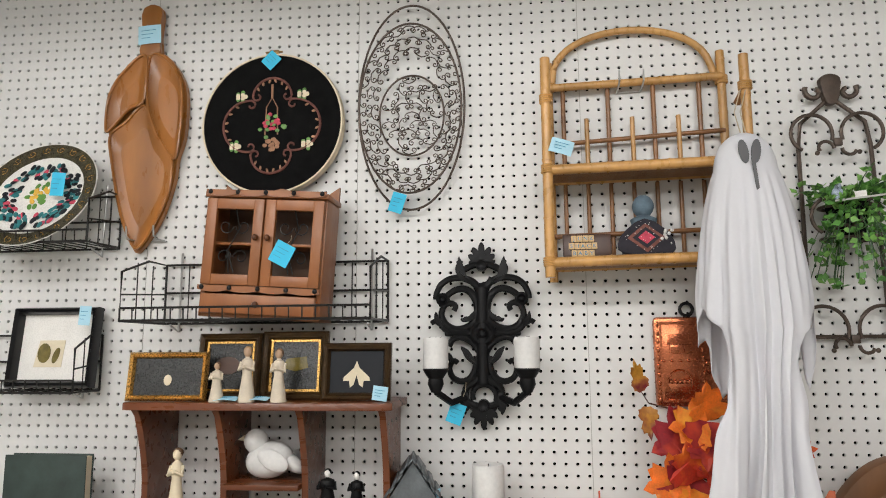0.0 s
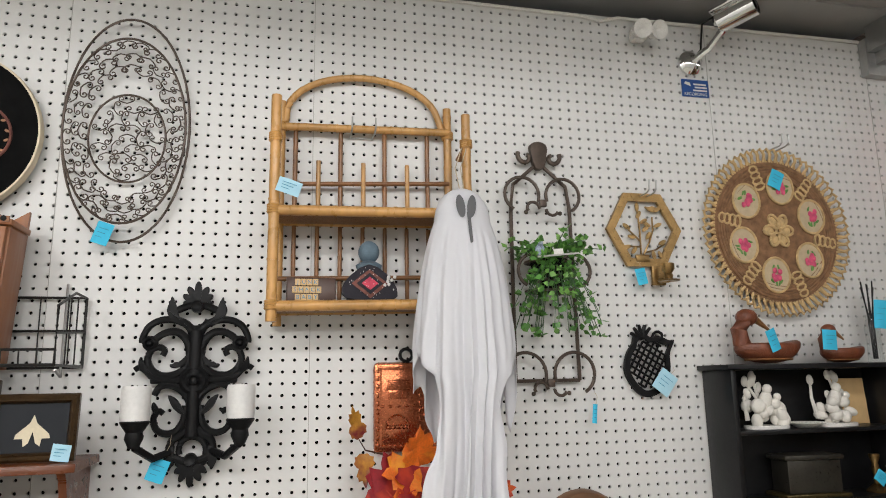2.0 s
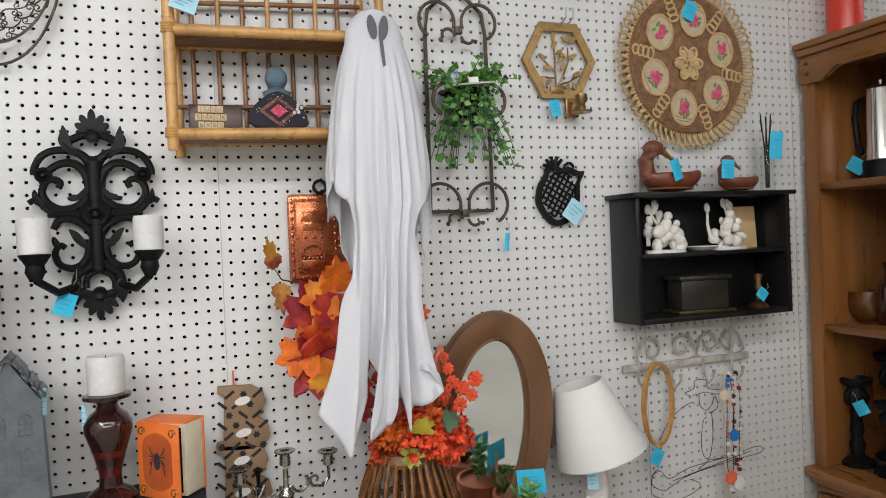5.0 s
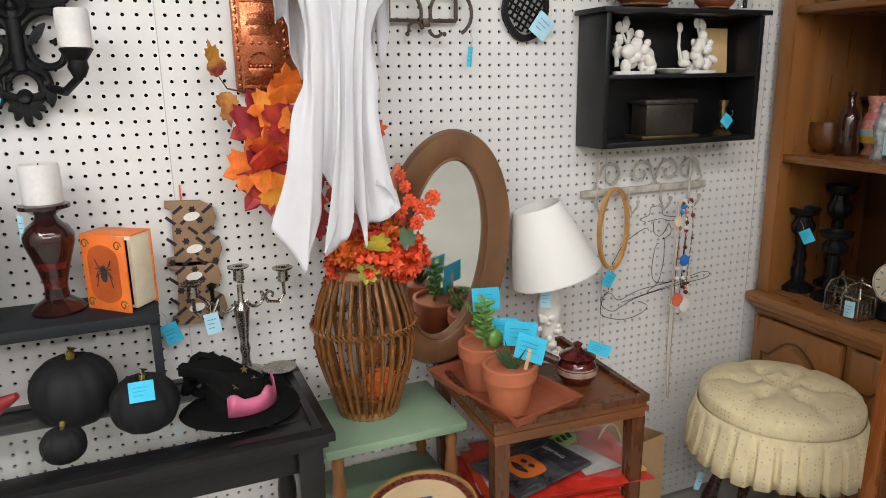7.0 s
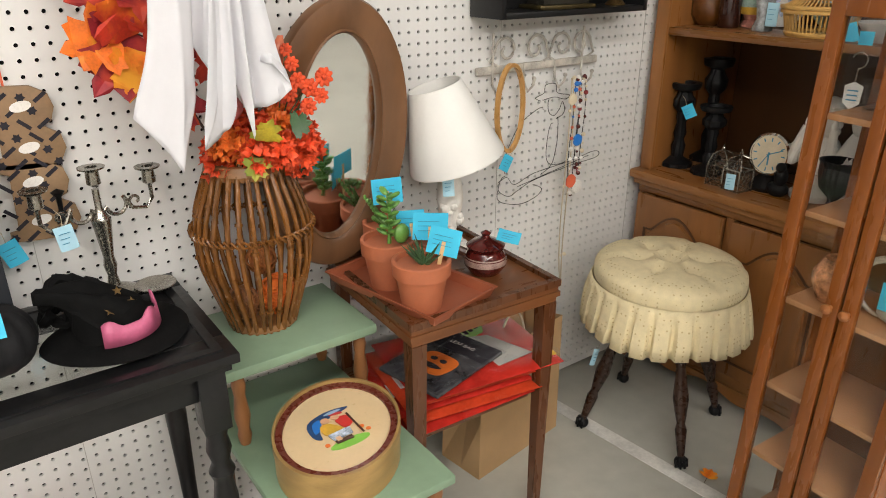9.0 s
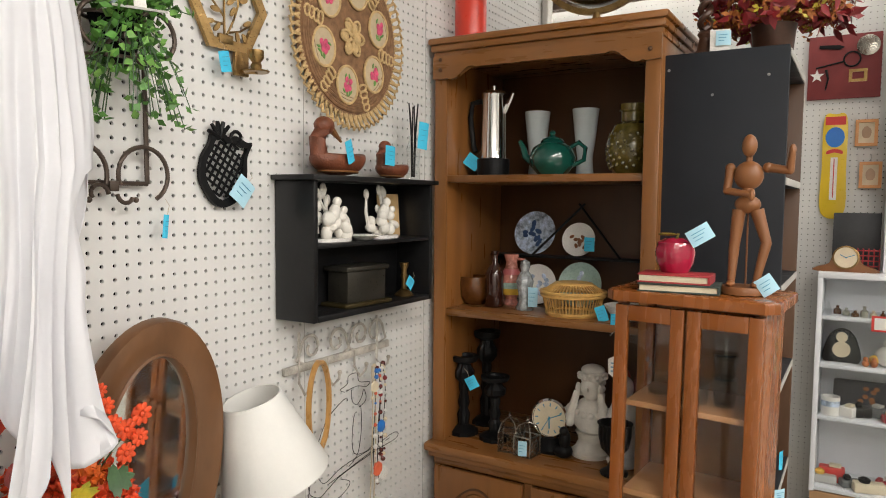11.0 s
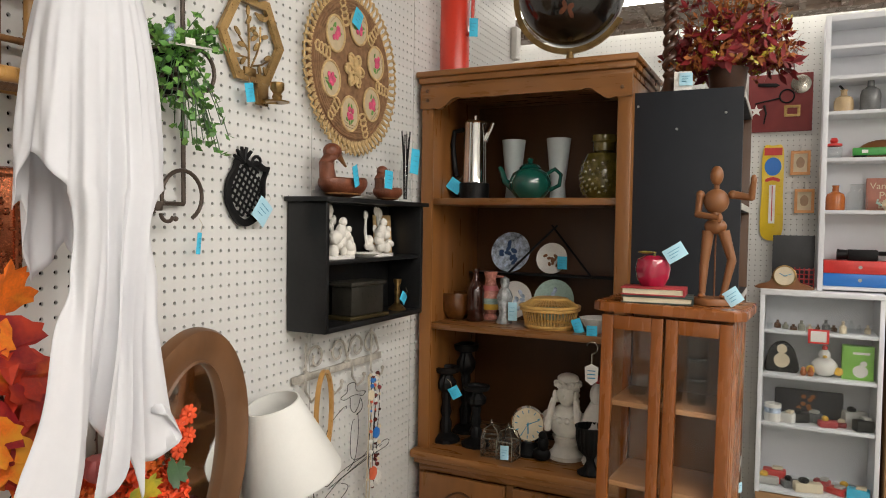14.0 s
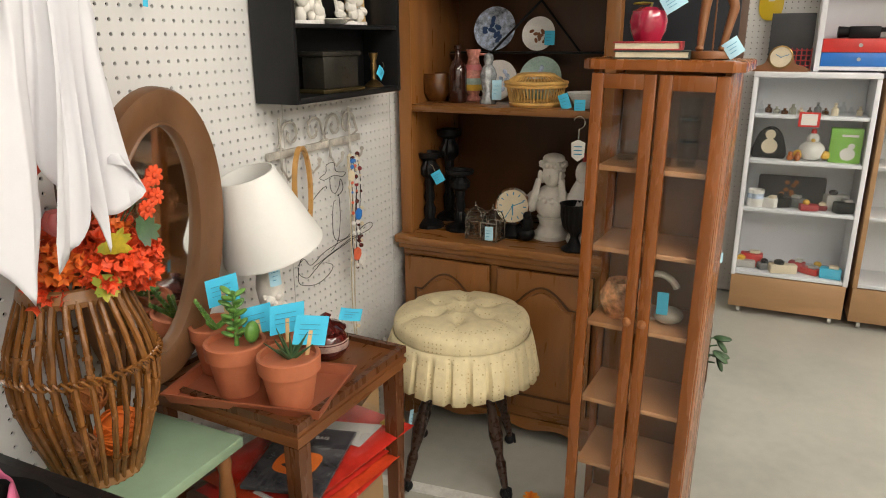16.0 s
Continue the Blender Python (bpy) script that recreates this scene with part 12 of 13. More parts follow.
M_CLEARG = glass("tumbler glass", (0.93, 0.95, 0.95), rough=0.03)
M_MOSAIC = material("mosaic glass", (0.55, 0.26, 0.13), 0.2, vary=0.9, scale=60)
M_SHELLW = material("pale shell", (0.5, 0.46, 0.38), 0.3, vary=0.3, scale=30)
curio_contents()


def bookcase_contents():
    for x, y, z, r, h, mat, nm in ((2.12, -0.93, 0.641, 0.035, 0.15, M_CLEARG, "clear glass decanter on a bookcase shelf"), (2.24, -0.93, 0.641, 0.045, 0.09, M_CLEARG, "clear pressed glass bowl on a bookcase shelf"), (2.14, -0.93, 0.351, 0.055, 0.10, M_CRYST, "round cut glass jar on a bookcase shelf"), (2.12, -0.92, 0.951, 0.05, 0.03, M_BRASS, "shallow metal dish on a bookcase shelf"), (2.26, -0.92, 0.351, 0.05, 0.15, M_CAST, "black vase on a bookcase shelf")):
        vessel("shelf_glassware", x, y, FLOOR + z, [(r * 0.7, 0), (r * 0.75, 0.004), (r, h * 0.4), (r * 0.8, h * 0.7), (r * 0.4, h * 0.85), (r * 0.5, h), (r * 0.4, h)], mat, nm, "glassware", 24)
    tag(2.09, -1.01, FLOOR + 0.75, 0.02, 0.05, yaw=-20, string=0)
    tag(2.08, -1.01, FLOOR + 0.66, 0.036, 0.03, yaw=-40, mat=M_TAGP, string=0)
    t = thing("leafy_sprig", (2.2, -1.01, FLOOR + 0.25), "dark green plastic leaf sprig poking from a shelf", "plant")
    for k, (dx, dz) in enumerate(((0.02, 0.10), (0.05, 0.03), (-0.02, 0.05), (0.03, 0.07), (0.0, 0.02))):
        bm = bm_new()
        c = Vector((0, 0, 0))
        tube(bm, [(0, 0.03, 0.02), (dx * 0.5, 0.0, dz), (dx, -0.02, dz)], 0.003, 5)
        ball(bm, (dx, -0.035, dz), (0.02, 0.03, 0.008), 10, Matrix.Rotation(0.3 * k, 4, "X"))
        part("leaf", bm, M_LEAFD, t)


bookcase_contents()
tag(1.53, -0.26, FLOOR + 0.24, 0.024, 0.05, roll=20, mat=M_TAGP, string=0.03)
lf = thing("fallen_leaf", (1.62, -0.60, FLOOR + 0.002), "small curled orange leaf on the concrete floor", "leaf")
bm = bm_new()
maple_leaf(bm, Vector((0, 0, 0.004)), 0.04, Vector((1, 0.3, 0)), Vector((0, 0, 1)))
part("blade", bm, M_ORANGEL, lf)
bm = bm_new()
tube(bm, [(0, 0, 0.004), (-0.02, -0.006, 0.003)], 0.001, 4)
part("stalk", bm, M_LEATHER, lf)

# ---- the far booth ----
def text_mesh(name, body, size, mat, parent, m):
    cu = bpy.data.curves.new(name, "FONT")
    cu.body, cu.size, cu.align_x, cu.extrude = body, size, "CENTER", 0.0003
    tmp = bpy.data.objects.new("t_tmp", cu)
    scene.collection.objects.link(tmp)
    me = bpy.data.meshes.new_from_object(tmp.evaluated_get(bpy.context.evaluated_depsgraph_get()))
    bpy.data.objects.remove(tmp)
    me.materials.clear()
    me.materials.append(mat)
    ob = new(name, me)
    ob.parent = parent
    ob.matrix_basis = m
    return ob


FX = 3.50  # front of the upper shelves
SHELVES = (2.295, 2.16, 2.003, 1.793, 1.557, 1.212)


def tall_shelf():
    s = thing("white_shelving", (FX, -1.25, 1.19), "tall white painted open shelving full of glass and pottery", "shelf unit")
    W, D = 1.1, 0.19

    def board(nm, lo, hi):
        bm = bm_new()
        box(bm, lo, hi, 0.0015)
        part(nm, bm, M_WSHELF, s)

    board("side_panel", (0, -0.022, 0), (D, 0, 1.24))
    board("side_panel", (0, -W, 0), (D, -W + 0.022, 1.24))
    board("top", (0, -W + 0.0225, 1.215), (D, -0.0225, 1.24))
    board("back_panel", (D - 0.008, -W + 0.0225, 0), (D, -0.0225, 1.214))
    for z in SHELVES:
        board("shelf", (0.002, -W + 0.0225, z - 1.19 - 0.016), (D - 0.0085, -0.0225, z - 1.19))


tall_shelf()


def show_case(x, y0, y1, frame, label):
    c = thing("display_case", (x, y0, FLOOR), label, "display case", group="display cases")
    W, D = y0 - y1, 0.27
    Z = lambda z: z - FLOOR

    def board(nm, lo, hi, mat):
        bm = bm_new()
        box(bm, lo, hi, 0.0015)
        part(nm, bm, mat, c)

    board("side_panel", (0, -0.02, Z(0.245)), (D, 0, Z(1.165)), frame)
    board("side_panel", (0, -W, Z(0.245)), (D, -W + 0.02, Z(1.165)), frame)
    board("top", (-0.004, -W, Z(1.166)), (D, 0, Z(1.188)), M_WSHELF)
    board("back_panel", (D - 0.01, -W + 0.0205, Z(0.245)), (D, -0.0205, Z(1.165)), M_WSHELF)
    for z in (1.005, 0.80, 0.575, 0.265):
        board("shelf", (0.006, -W + 0.0205, Z(z - 0.016)), (D - 0.0105, -0.0205, Z(z)), M_WSHELF)
    board("drawer_box", (0.004, -W + 0.004, Z(0.085)), (D, -0.004, Z(0.244)), M_OAK)
    for y in (-0.05, -W + 0.05):
        bm = bm_new()
        lathe(bm, [(0.017, -0.008), (0.019, 0), (0.017, 0.008)], seg=16, m=pose(0.03, y, 0.0195, 90, 0, 0))
        part("caster", bm, M_GREYP, c)
        bm = bm_new()
        box(bm, (0.015, y - 0.012, 0.034), (0.045, y + 0.012, Z(0.0845)))
        part("caster_fork", bm, M_STEEL, c)
    bm = bm_new()
    box(bm, (-0.003, -W + 0.02, Z(0.25)), (-0.001, -0.02, Z(1.16)))
    g = part("pane", bm, M_PANE2, c, "sliding glass front")
    g.visible_shadow = False


M_PANE2 = glass("case pane", (0.95, 0.96, 0.96), rough=0.03)
show_case(3.42, -1.018, -1.512, M_WSHELF, "white glass-fronted display case on an oak base with casters")
show_case(3.42, -1.53, -2.05, M_OAK, "oak glass-fronted display case on casters")


def jug(y, z, h, r, mat, label, neck=0.35, x=FX + 0.085, cork=None):
    v = vessel("stoneware_jug", x, y, z + 0.0005, [(r * 0.9, 0), (r, h * 0.04), (r, h * 0.5), (r * 0.85, h * 0.66), (r * neck, h * 0.76), (r * neck * 0.9, h * 0.94), (r * neck * 1.15, h), (r * neck * 0.7, h)], mat, label, "jug", 22)
    if cork:
        bm = bm_new()
        tube(bm, [(0, 0, h * 0.98), (0.004, 0.01, h * 1.12), (0, 0.02, h * 1.2)], 0.005, 6)
        part("stopper", bm, cork, v)


M_TANP = material("tan stoneware", (0.50, 0.36, 0.20), 0.4, vary=0.15, scale=20)
M_GREYG = material("grey glaze", (0.15, 0.155, 0.155), 0.2, vary=0.2, scale=20)
M_SAGEG = material("sage grey glaze", (0.30, 0.30, 0.24), 0.2, vary=0.2, scale=20)
jug(-1.335, SHELVES[2], 0.105, 0.04, M_TANP, "tan stoneware jug on a white shelf", cork=M_CAST)
jug(-1.44, SHELVES[2], 0.15, 0.042, M_GREYG, "dark grey glazed bottle on a white shelf")
jug(-1.568, SHELVES[2], 0.155, 0.044, M_SAGEG, "sage grey glazed bottle on a white shelf")
jug(-1.69, SHELVES[2], 0.10, 0.042, M_GREYG, "squat grey jug with a dark stopper", cork=M_CAST)
jug(-1.645, SHELVES[3], 0.09, 0.042, M_SAGEG, "squat putty coloured jug with a stopper", cork=M_CAST)
M_AMBERC = material("rust glaze", (0.42, 0.12, 0.03), 0.2, vary=0.15)
jug(-1.315, SHELVES[4], 0.115, 0.04, M_AMBERC, "rust orange glazed bottle on a white shelf")
jug(-1.40, SHELVES[4], 0.12, 0.044, M_CLEARG, "clear glass vase on a white shelf", neck=0.6)
cj = vessel("candy_jar", FX + 0.085, -1.302, SHELVES[3] + 0.0005, [(0.033, 0), (0.035, 0.004), (0.035, 0.05), (0.03, 0.06)], M_CLEARG, "clear glass jar with a red lid", "jar")
bm = bm_new()
lathe(bm, [(0.034, 0.06), (0.034, 0.07), (0.012, 0.074), (0.018, 0.085), (0.012, 0.097), (0, 0.1)], seg=20)
part("lid", bm, M_RED, cj)
lo = thing("toy_wagon", (FX + 0.06, -1.485, SHELVES[3] + 0.0005), "green toy railway wagon on a white shelf", "toy")
bm = bm_new()
box(bm, (-0.02, -0.11, 0.012), (0.02, 0.11, 0.046), 0.003)
M_LIMED = material("toy green", (0.05, 0.30, 0.06), 0.35, vary=0.1)
part("body", bm, M_LIMED, lo)
for y in (-0.08, 0.08):
    bm = bm_new()
    box(bm, (-0.016, y - 0.025, 0), (0.016, y + 0.025, 0.0118), 0.002)
    part("bogie", bm, M_CAST, lo)
bm = bm_new()
box(bm, (-0.0212, 0.05, 0.022), (-0.0202, 0.075, 0.036))
part("white_mark", bm, M_WHITE, lo)
dm = thing("brown_trinket", (FX + 0.14, -1.50, SHELVES[3] + 0.0005), "brown domed carved shell behind the toy", "ornament")
bm = bm_new()
ball(bm, (0, 0, 0.0), (0.035, 0.12, 0.09), 20)
bmesh.ops.bisect_plane(bm, geom=list(bm.verts) + list(bm.edges) + list(bm.faces), plane_co=(0, 0, 0), plane_no=(0, 0, -1), clear_outer=True)
part("dome", bm, M_WOODM, dm)
tn = thing("tin_sign", (FX + 0.13, -1.60, SHELVES[4] + 0.0005), "rose pink vintage tin sign with cream lettering", "sign")
bm = bm_new()
box(bm, (0, -0.16, 0), (0.012, 0.16, 0.15), 0.004)
M_ROSEP = material("faded rose tin", (0.45, 0.19, 0.14), 0.4, vary=0.2, scale=12)
part("panel", bm, M_ROSEP, tn)
RX = Matrix(((0, 0, -1, -0.001), (-1, 0, 0, 0), (0, 1, 0, 0), (0, 0, 0, 1)))
for w, y, z, s in (("Van Camp's", 0.045, 0.10, 0.042), ("PORK", 0.05, 0.056, 0.046), ("B", 0.10, 0.012, 0.045)):
    text_mesh("lettering", w, s, M_CREAM, tn, Matrix.Translation((0, y, z)) @ RX)
bm = bm_new()
slab(bm, ellipse(0.05, 0.045, 20, 0.08, 0.075), 0.001, RX)
part("vignette", bm, M_GREYG, tn)
ts = vessel("teapot_small", FX + 0.05, -1.535, SHELVES[4] + 0.0005, [(0.026, 0), (0.04, 0.02), (0.036, 0.045), (0.014, 0.056), (0.01, 0.066), (0, 0.07)], M_CREAM, "small yellow and green china teapot", "teapot")
for s in (-1, 1):
    bm = bm_new()
    tube(bm, [(0, s * 0.034, 0.02), (0, s * 0.06, 0.035), (0, s * 0.055, 0.05)], 0.005, 6)
    part("spout" if s > 0 else "handle", bm, M_JADE, ts)
tb = thing("teal_box", (FX + 0.05, -1.655, SHELVES[4] + 0.0005), "flat teal card box on a white shelf", "box")
bm = bm_new()
box(bm, (-0.03, -0.08, 0), (0.04, 0.07, 0.045), 0.002)
part("carton", bm, M_TAG, tb)
for z, mat, nm in ((0.0, M_BLUE, "blue"), (0.0585, M_RED, "red")):
    b = thing("file_box", (FX + 0.09, -1.42, SHELVES[5] + 0.0005 + z), "glossy %s cardboard file box" % nm, "box", group="file boxes")
    bm = bm_new()
    box(bm, (-0.07, -0.145, 0), (0.07, 0.145, 0.058), 0.003)
    part("carton", bm, mat, b)
    bm = bm_new()
    lathe(bm, [(0.008, 0), (0.008, 0.002)], seg=14, m=pose(-0.0705, 0.0, 0.03, 0, -90, 0))
    part("clasp", bm, M_GREYP, b)
cm = thing("camcorder", (FX + 0.08, -1.42, SHELVES[5] + 0.1175), "old black handheld camcorder on a red box", "camcorder")
bm = bm_new()
box(bm, (-0.03, -0.07, 0), (0.03, 0.05, 0.05), 0.006)
part("body", bm, M_CAST, cm)
bm = bm_new()
lathe(bm, [(0.022, 0), (0.025, 0.04), (0.02, 0.042)], seg=18, m=pose(0, 0.05, 0.026, -90, 0, 0))
part("lens", bm, M_CAST, cm)
bm = bm_new()
tube(bm, [(0, -0.07, 0.035), (0, -0.115, 0.035)], 0.010, 8)
part("viewfinder", bm, M_CAST, cm)
cn = thing("storage_tin", (FX + 0.09, -1.66, SHELVES[5] + 0.0005), "cream and blue printed storage tin", "tin")
bm = bm_new()
box(bm, (-0.06, -0.075, 0), (0.06, 0.075, 0.185), 0.006)
part("body", bm, M_CREAM, cn)
bm = bm_new()
box(bm, (-0.062, -0.06, 0.02), (-0.0605, 0.06, 0.15))
M_PRINT = material("blue red print", (0.14, 0.17, 0.42), 0.4, vary=0.9, scale=30)
part("printed_panel", bm, M_PRINT, cn)
bm = bm_new()
box(bm, (-0.0625, -0.07, 0.155), (-0.0605, 0.07, 0.165))
part("red_band", bm, M_RED, cn)
M_FLOR = material("floral china", (0.60, 0.45, 0.40), 0.25, vary=0.8, scale=45)
tt = vessel("floral_teapot", FX + 0.09, -1.66, SHELVES[5] + 0.186, [(0.045, 0), (0.068, 0.035), (0.06, 0.062), (0.03, 0.074), (0.012, 0.08), (0, 0.09)], M_FLOR, "round floral china teapot on a tin", "teapot")
bm = bm_new()
tube(bm, [(0, 0.06, 0.03), (0, 0.09, 0.045), (0, 0.105, 0.065)], 0.010, 7, r2=0.006)
part("spout", bm, M_FLOR, tt)
bm = bm_new()
tube(bm, [(0, 0.05 * math.cos(a), 0.065 + 0.05 * math.sin(a)) for a in (math.pi * i / 12 for i in range(13))], 0.004, 6)
part("handle", bm, M_PEWTER, tt)

# far pegboard
pq = thing("display_plaque", (3.708, -1.07, 2.085), "maroon felt board with buckle, star and old tools", "plaque", ry=0)
bm = bm_new()
box(bm, (-0.012, -0.142, -0.14), (0, 0.142, 0.14), 0.002)
M_MARB = material("maroon board", (0.19, 0.028, 0.028), 0.7, vary=0.12, scale=20)
part("board", bm, M_MARB, pq)
for nm, mat, o in (("medal", M_PEWTER, ellipse(0.045, 0.045, 24, 0.09, 0.085)), ("knife", M_CAST, [(-0.1, 0.085), (-0.02, 0.075), (0.0, 0.085), (-0.02, 0.095), (-0.1, 0.1)])):
    bm = bm_new()
    slab(bm, o, 0.006, RX @ pose(0, 0, 0.0125), 0.001)
    part(nm, bm, mat, pq)
bm = bm_new()
slab(bm, [((0.03 if k % 2 == 0 else 0.012) * math.sin(math.pi * k / 5) - 0.105, (0.03 if k % 2 == 0 else 0.012) * math.cos(math.pi * k / 5) - 0.035) for k in range(10)], 0.004, RX @ pose(0, 0, 0.0125))
part("star", bm, M_WHITE, pq)
bm = bm_new()
ring_slab(bm, [(0.02, -0.07), (0.09, -0.07), (0.09, -0.015), (0.02, -0.015)], [(0.033, -0.058), (0.077, -0.058), (0.077, -0.027), (0.033, -0.027)], 0.006, RX @ pose(0, 0, 0.0125))
part("buckle", bm, M_BRASS, pq)
bm = bm_new()
tube(bm, [RX @ Vector((0.03 + 0.032 * math.cos(a), 0.03 + 0.032 * math.sin(a), 0.016)) for a in (2 * math.pi * i / 18 for i in range(18))], 0.004, 6, True)
tube(bm, [RX @ Vector((0.0, 0.022, 0.016)), RX @ Vector((-0.11, 0.0, 0.016))], 0.004, 6)
part("iron_bit", bm, M_CAST, pq)
bm = bm_new()
tube(bm, [RX @ Vector((-0.07, -0.01, 0.016)), RX @ Vector((-0.06, -0.05, 0.016)), RX @ Vector((-0.07, -0.10, 0.016))], 0.006, 6, r2=0.003)
part("hook", bm, M_CAST, pq)

tm = thing("wall_thermometer", (3.708, -1.048, 1.645), "tall yellow advertising wall thermometer", "thermometer")
bm = bm_new()
slab(bm, smooth_loop([(-0.045, -0.21), (0.045, -0.21), (0.048, 0.0), (0.045, 0.215), (0.0, 0.232), (-0.045, 0.215), (-0.048, 0.0)], 5), 0.006, RX, 0.001)
M_YELB = material("enamel yellow", (0.72, 0.50, 0.03), 0.35, vary=0.06)
part("panel", bm, M_YELB, tm)
for nm, mat, o in (("red_header", M_RED, [(-0.04, 0.185), (0.04, 0.185), (0.04, 0.222), (-0.04, 0.222)]), ("blue_roundel", M_BLUE, ellipse(0.038, 0.045, 22, 0, 0.13)), ("red_script", M_RED, smooth_loop([(-0.03, 0.055), (0.0, 0.062), (0.03, 0.055), (0.03, 0.07), (0.0, 0.078), (-0.03, 0.07)], 3)), ("scale", M_WHITE, [(-0.014, -0.15), (0.014, -0.15), (0.014, 0.04), (-0.014, 0.04)])):
    bm = bm_new()
    slab(bm, o, 0.001, RX @ pose(0, 0, 0.0065))
    part(nm, bm, mat, tm)
bm = bm_new()
tube(bm, [RX @ Vector((0, -0.14, 0.0085)), RX @ Vector((0, 0.035, 0.0085))], 0.0022, 6)
part("glass_tube", bm, M_RED, tm)
for y, z in ((-1.168, 1.79), (-1.19, 1.605)):
    p = thing("small_picture", (3.705, y, z), "small orange framed picture hanging on the far pegboard", "picture frame", group="small pictures")
    bm = bm_new()
    ring_slab(bm, [(-0.043, -0.058), (0.043, -0.058), (0.043, 0.058), (-0.043, 0.058)], [(-0.03, -0.045), (0.03, -0.045), (0.03, 0.045), (-0.03, 0.045)], 0.016, RX)
    M_PEACH = material("peach frame", (0.65, 0.30, 0.11), 0.45, vary=0.12)
    part("frame", bm, M_PEACH, p)
    bm = bm_new()
    slab(bm, [(-0.031, -0.046), (0.031, -0.046), (0.031, 0.046), (-0.031, 0.046)], 0.004, RX)
    part("mat_board", bm, M_CREAM, p)
    bm = bm_new()
    slab(bm, smooth_loop([(-0.012, -0.02), (0.012, -0.02), (0.018, 0.01), (0.0, 0.03), (-0.018, 0.01)], 3), 0.001, RX @ pose(0, 0, 0.0045))
    part("painted_figure", bm, M_SKIN, p)
    bm = bm_new()
    tube(bm, [(-0.006, 0, 0.058), (-0.012, 0.0, 0.085), (-0.004, 0, 0.09)], 0.0018, 5)
    part("hanger", bm, M_STEEL, p)
# on the display case
mc = thing("mantel_clock", (3.50, -1.115, 1.1885), "tambour mantel clock with a cream dial", "clock")
bm = bm_new()
slab(bm, smooth_loop([(-0.11, 0.0), (0.11, 0.0), (0.105, 0.018), (0.06, 0.035), (0.045, 0.085), (0.0, 0.11), (-0.045, 0.085), (-0.06, 0.035), (-0.105, 0.018)], 4), 0.05, RX @ pose(0, 0, -0.05), 0.002)
part("case", bm, M_WOODM, mc)
bm = bm_new()
lathe(bm, [(0.048, 0.0), (0.05, 0.008), (0.044, 0.012), (0.043, 0.008)], seg=30, m=pose(-0.001, 0, 0.062, 0, -90, 0))
part("bezel", bm, M_BRASS, mc)
bm = bm_new()
lathe(bm, [(0.0435, 0.0082), (0, 0.009)], seg=30, m=pose(-0.001, 0, 0.062, 0, -90, 0))
part("dial", bm, M_CREAM, mc)
for a, L in ((60, 0.025), (-70, 0.034)):
    bm = bm_new()
    slab(bm, [(-0.0015, -0.004), (0.0015, -0.004), (0.0015, L), (-0.0015, L)], 0.001, Matrix.Translation((-0.0105, 0, 0.062)) @ RX @ pose(0, 0, 0, 0, 0, a))
    part("clock_hand", bm, M_INK, mc)
bf = thing("slate_board", (3.60, -1.15, 1.1885), "dark slate chalkboard leaning behind a clock", "chalkboard")
bm = bm_new()
box(bm, (0, -0.09, 0), (0.01, 0.09, 0.25), 0.002)
M_SLATE2 = material("slate", (0.045, 0.047, 0.05), 0.6, vary=0.25, scale=10)
part("slate", bm, M_SLATE2, bf)
lt = thing("lattice_box", (3.555, -1.195, 1.1885), "small red brown lattice box beside a clock", "box")
bm = bm_new()
for k in range(5):
    box(bm, (0, -0.045 + 0.02 * k, 0), (0.01, -0.04 + 0.02 * k, 0.1))
    box(bm, (0.0005, -0.045, 0.022 * k), (0.0095, 0.04, 0.022 * k + 0.005))
part("lattice", bm, M_BOOKRED, lt)

# inside the white display case
rng = random.Random(77)
for k in range(13):
    y = -1.06 - 0.033 * k
    h = rng.uniform(0.025, 0.065)
    r = rng.uniform(0.009, 0.016)
    vessel("scent_bottle", 3.48 + rng.uniform(-0.02, 0.04), y, 1.0055, [(r, 0), (r, h * 0.55), (r * 0.4, h * 0.7), (r * 0.4, h * 0.9), (r * 0.5, h), (0, h)], (M_CLEARG, M_AMBER, M_SAGEG, M_CREAM, M_GREYG)[rng.randrange(5)], "tiny glass scent bottle in a display case", "bottle", 12, group="scent bottles")
tc = thing("black_mantel_clock", (3.50, -1.115, 0.8005), "small black arched clock with two dials", "clock")
bm = bm_new()
slab(bm, smooth_loop([(-0.065, 0.0), (0.065, 0.0), (0.06, 0.08), (0.035, 0.125), (0.0, 0.14), (-0.035, 0.125), (-0.06, 0.08)], 4), 0.05, RX @ pose(0, 0, -0.05), 0.003)
part("case", bm, M_CAST, tc)
for z, r in ((0.055, 0.034), (0.108, 0.022)):
    bm = bm_new()
    lathe(bm, [(r, 0.0), (r, 0.003), (0, 0.004)], seg=24, m=pose(-0.001, 0, z, 0, -90, 0))
    part("dial", bm, M_CREAM, tc)
hn = thing("hen_figure", (3.49, -1.29, 0.8005), "white ceramic hen with red comb and yellow feet", "ornament")
bm = bm_new()
ball(bm, (0, 0, 0.045), (0.045, 0.055, 0.045), 18)
ball(bm, (0, 0.0, 0.098), 0.026, 12)
part("body", bm, M_WHITE, hn)
for p, r, mat, nm in (((0, 0, 0.13), (0.008, 0.012, 0.014), M_RED, "comb"), ((-0.028, 0, 0.094), (0.012, 0.01, 0.007), M_YELLOW, "beak"), ((-0.02, 0.055, 0.03), (0.012, 0.02, 0.02), M_YELLOW, "wing"), ((-0.02, -0.055, 0.03), (0.012, 0.02, 0.02), M_YELLOW, "wing")):
    bm = bm_new()
    ball(bm, p, r, 8)
    part(nm, bm, mat, hn)
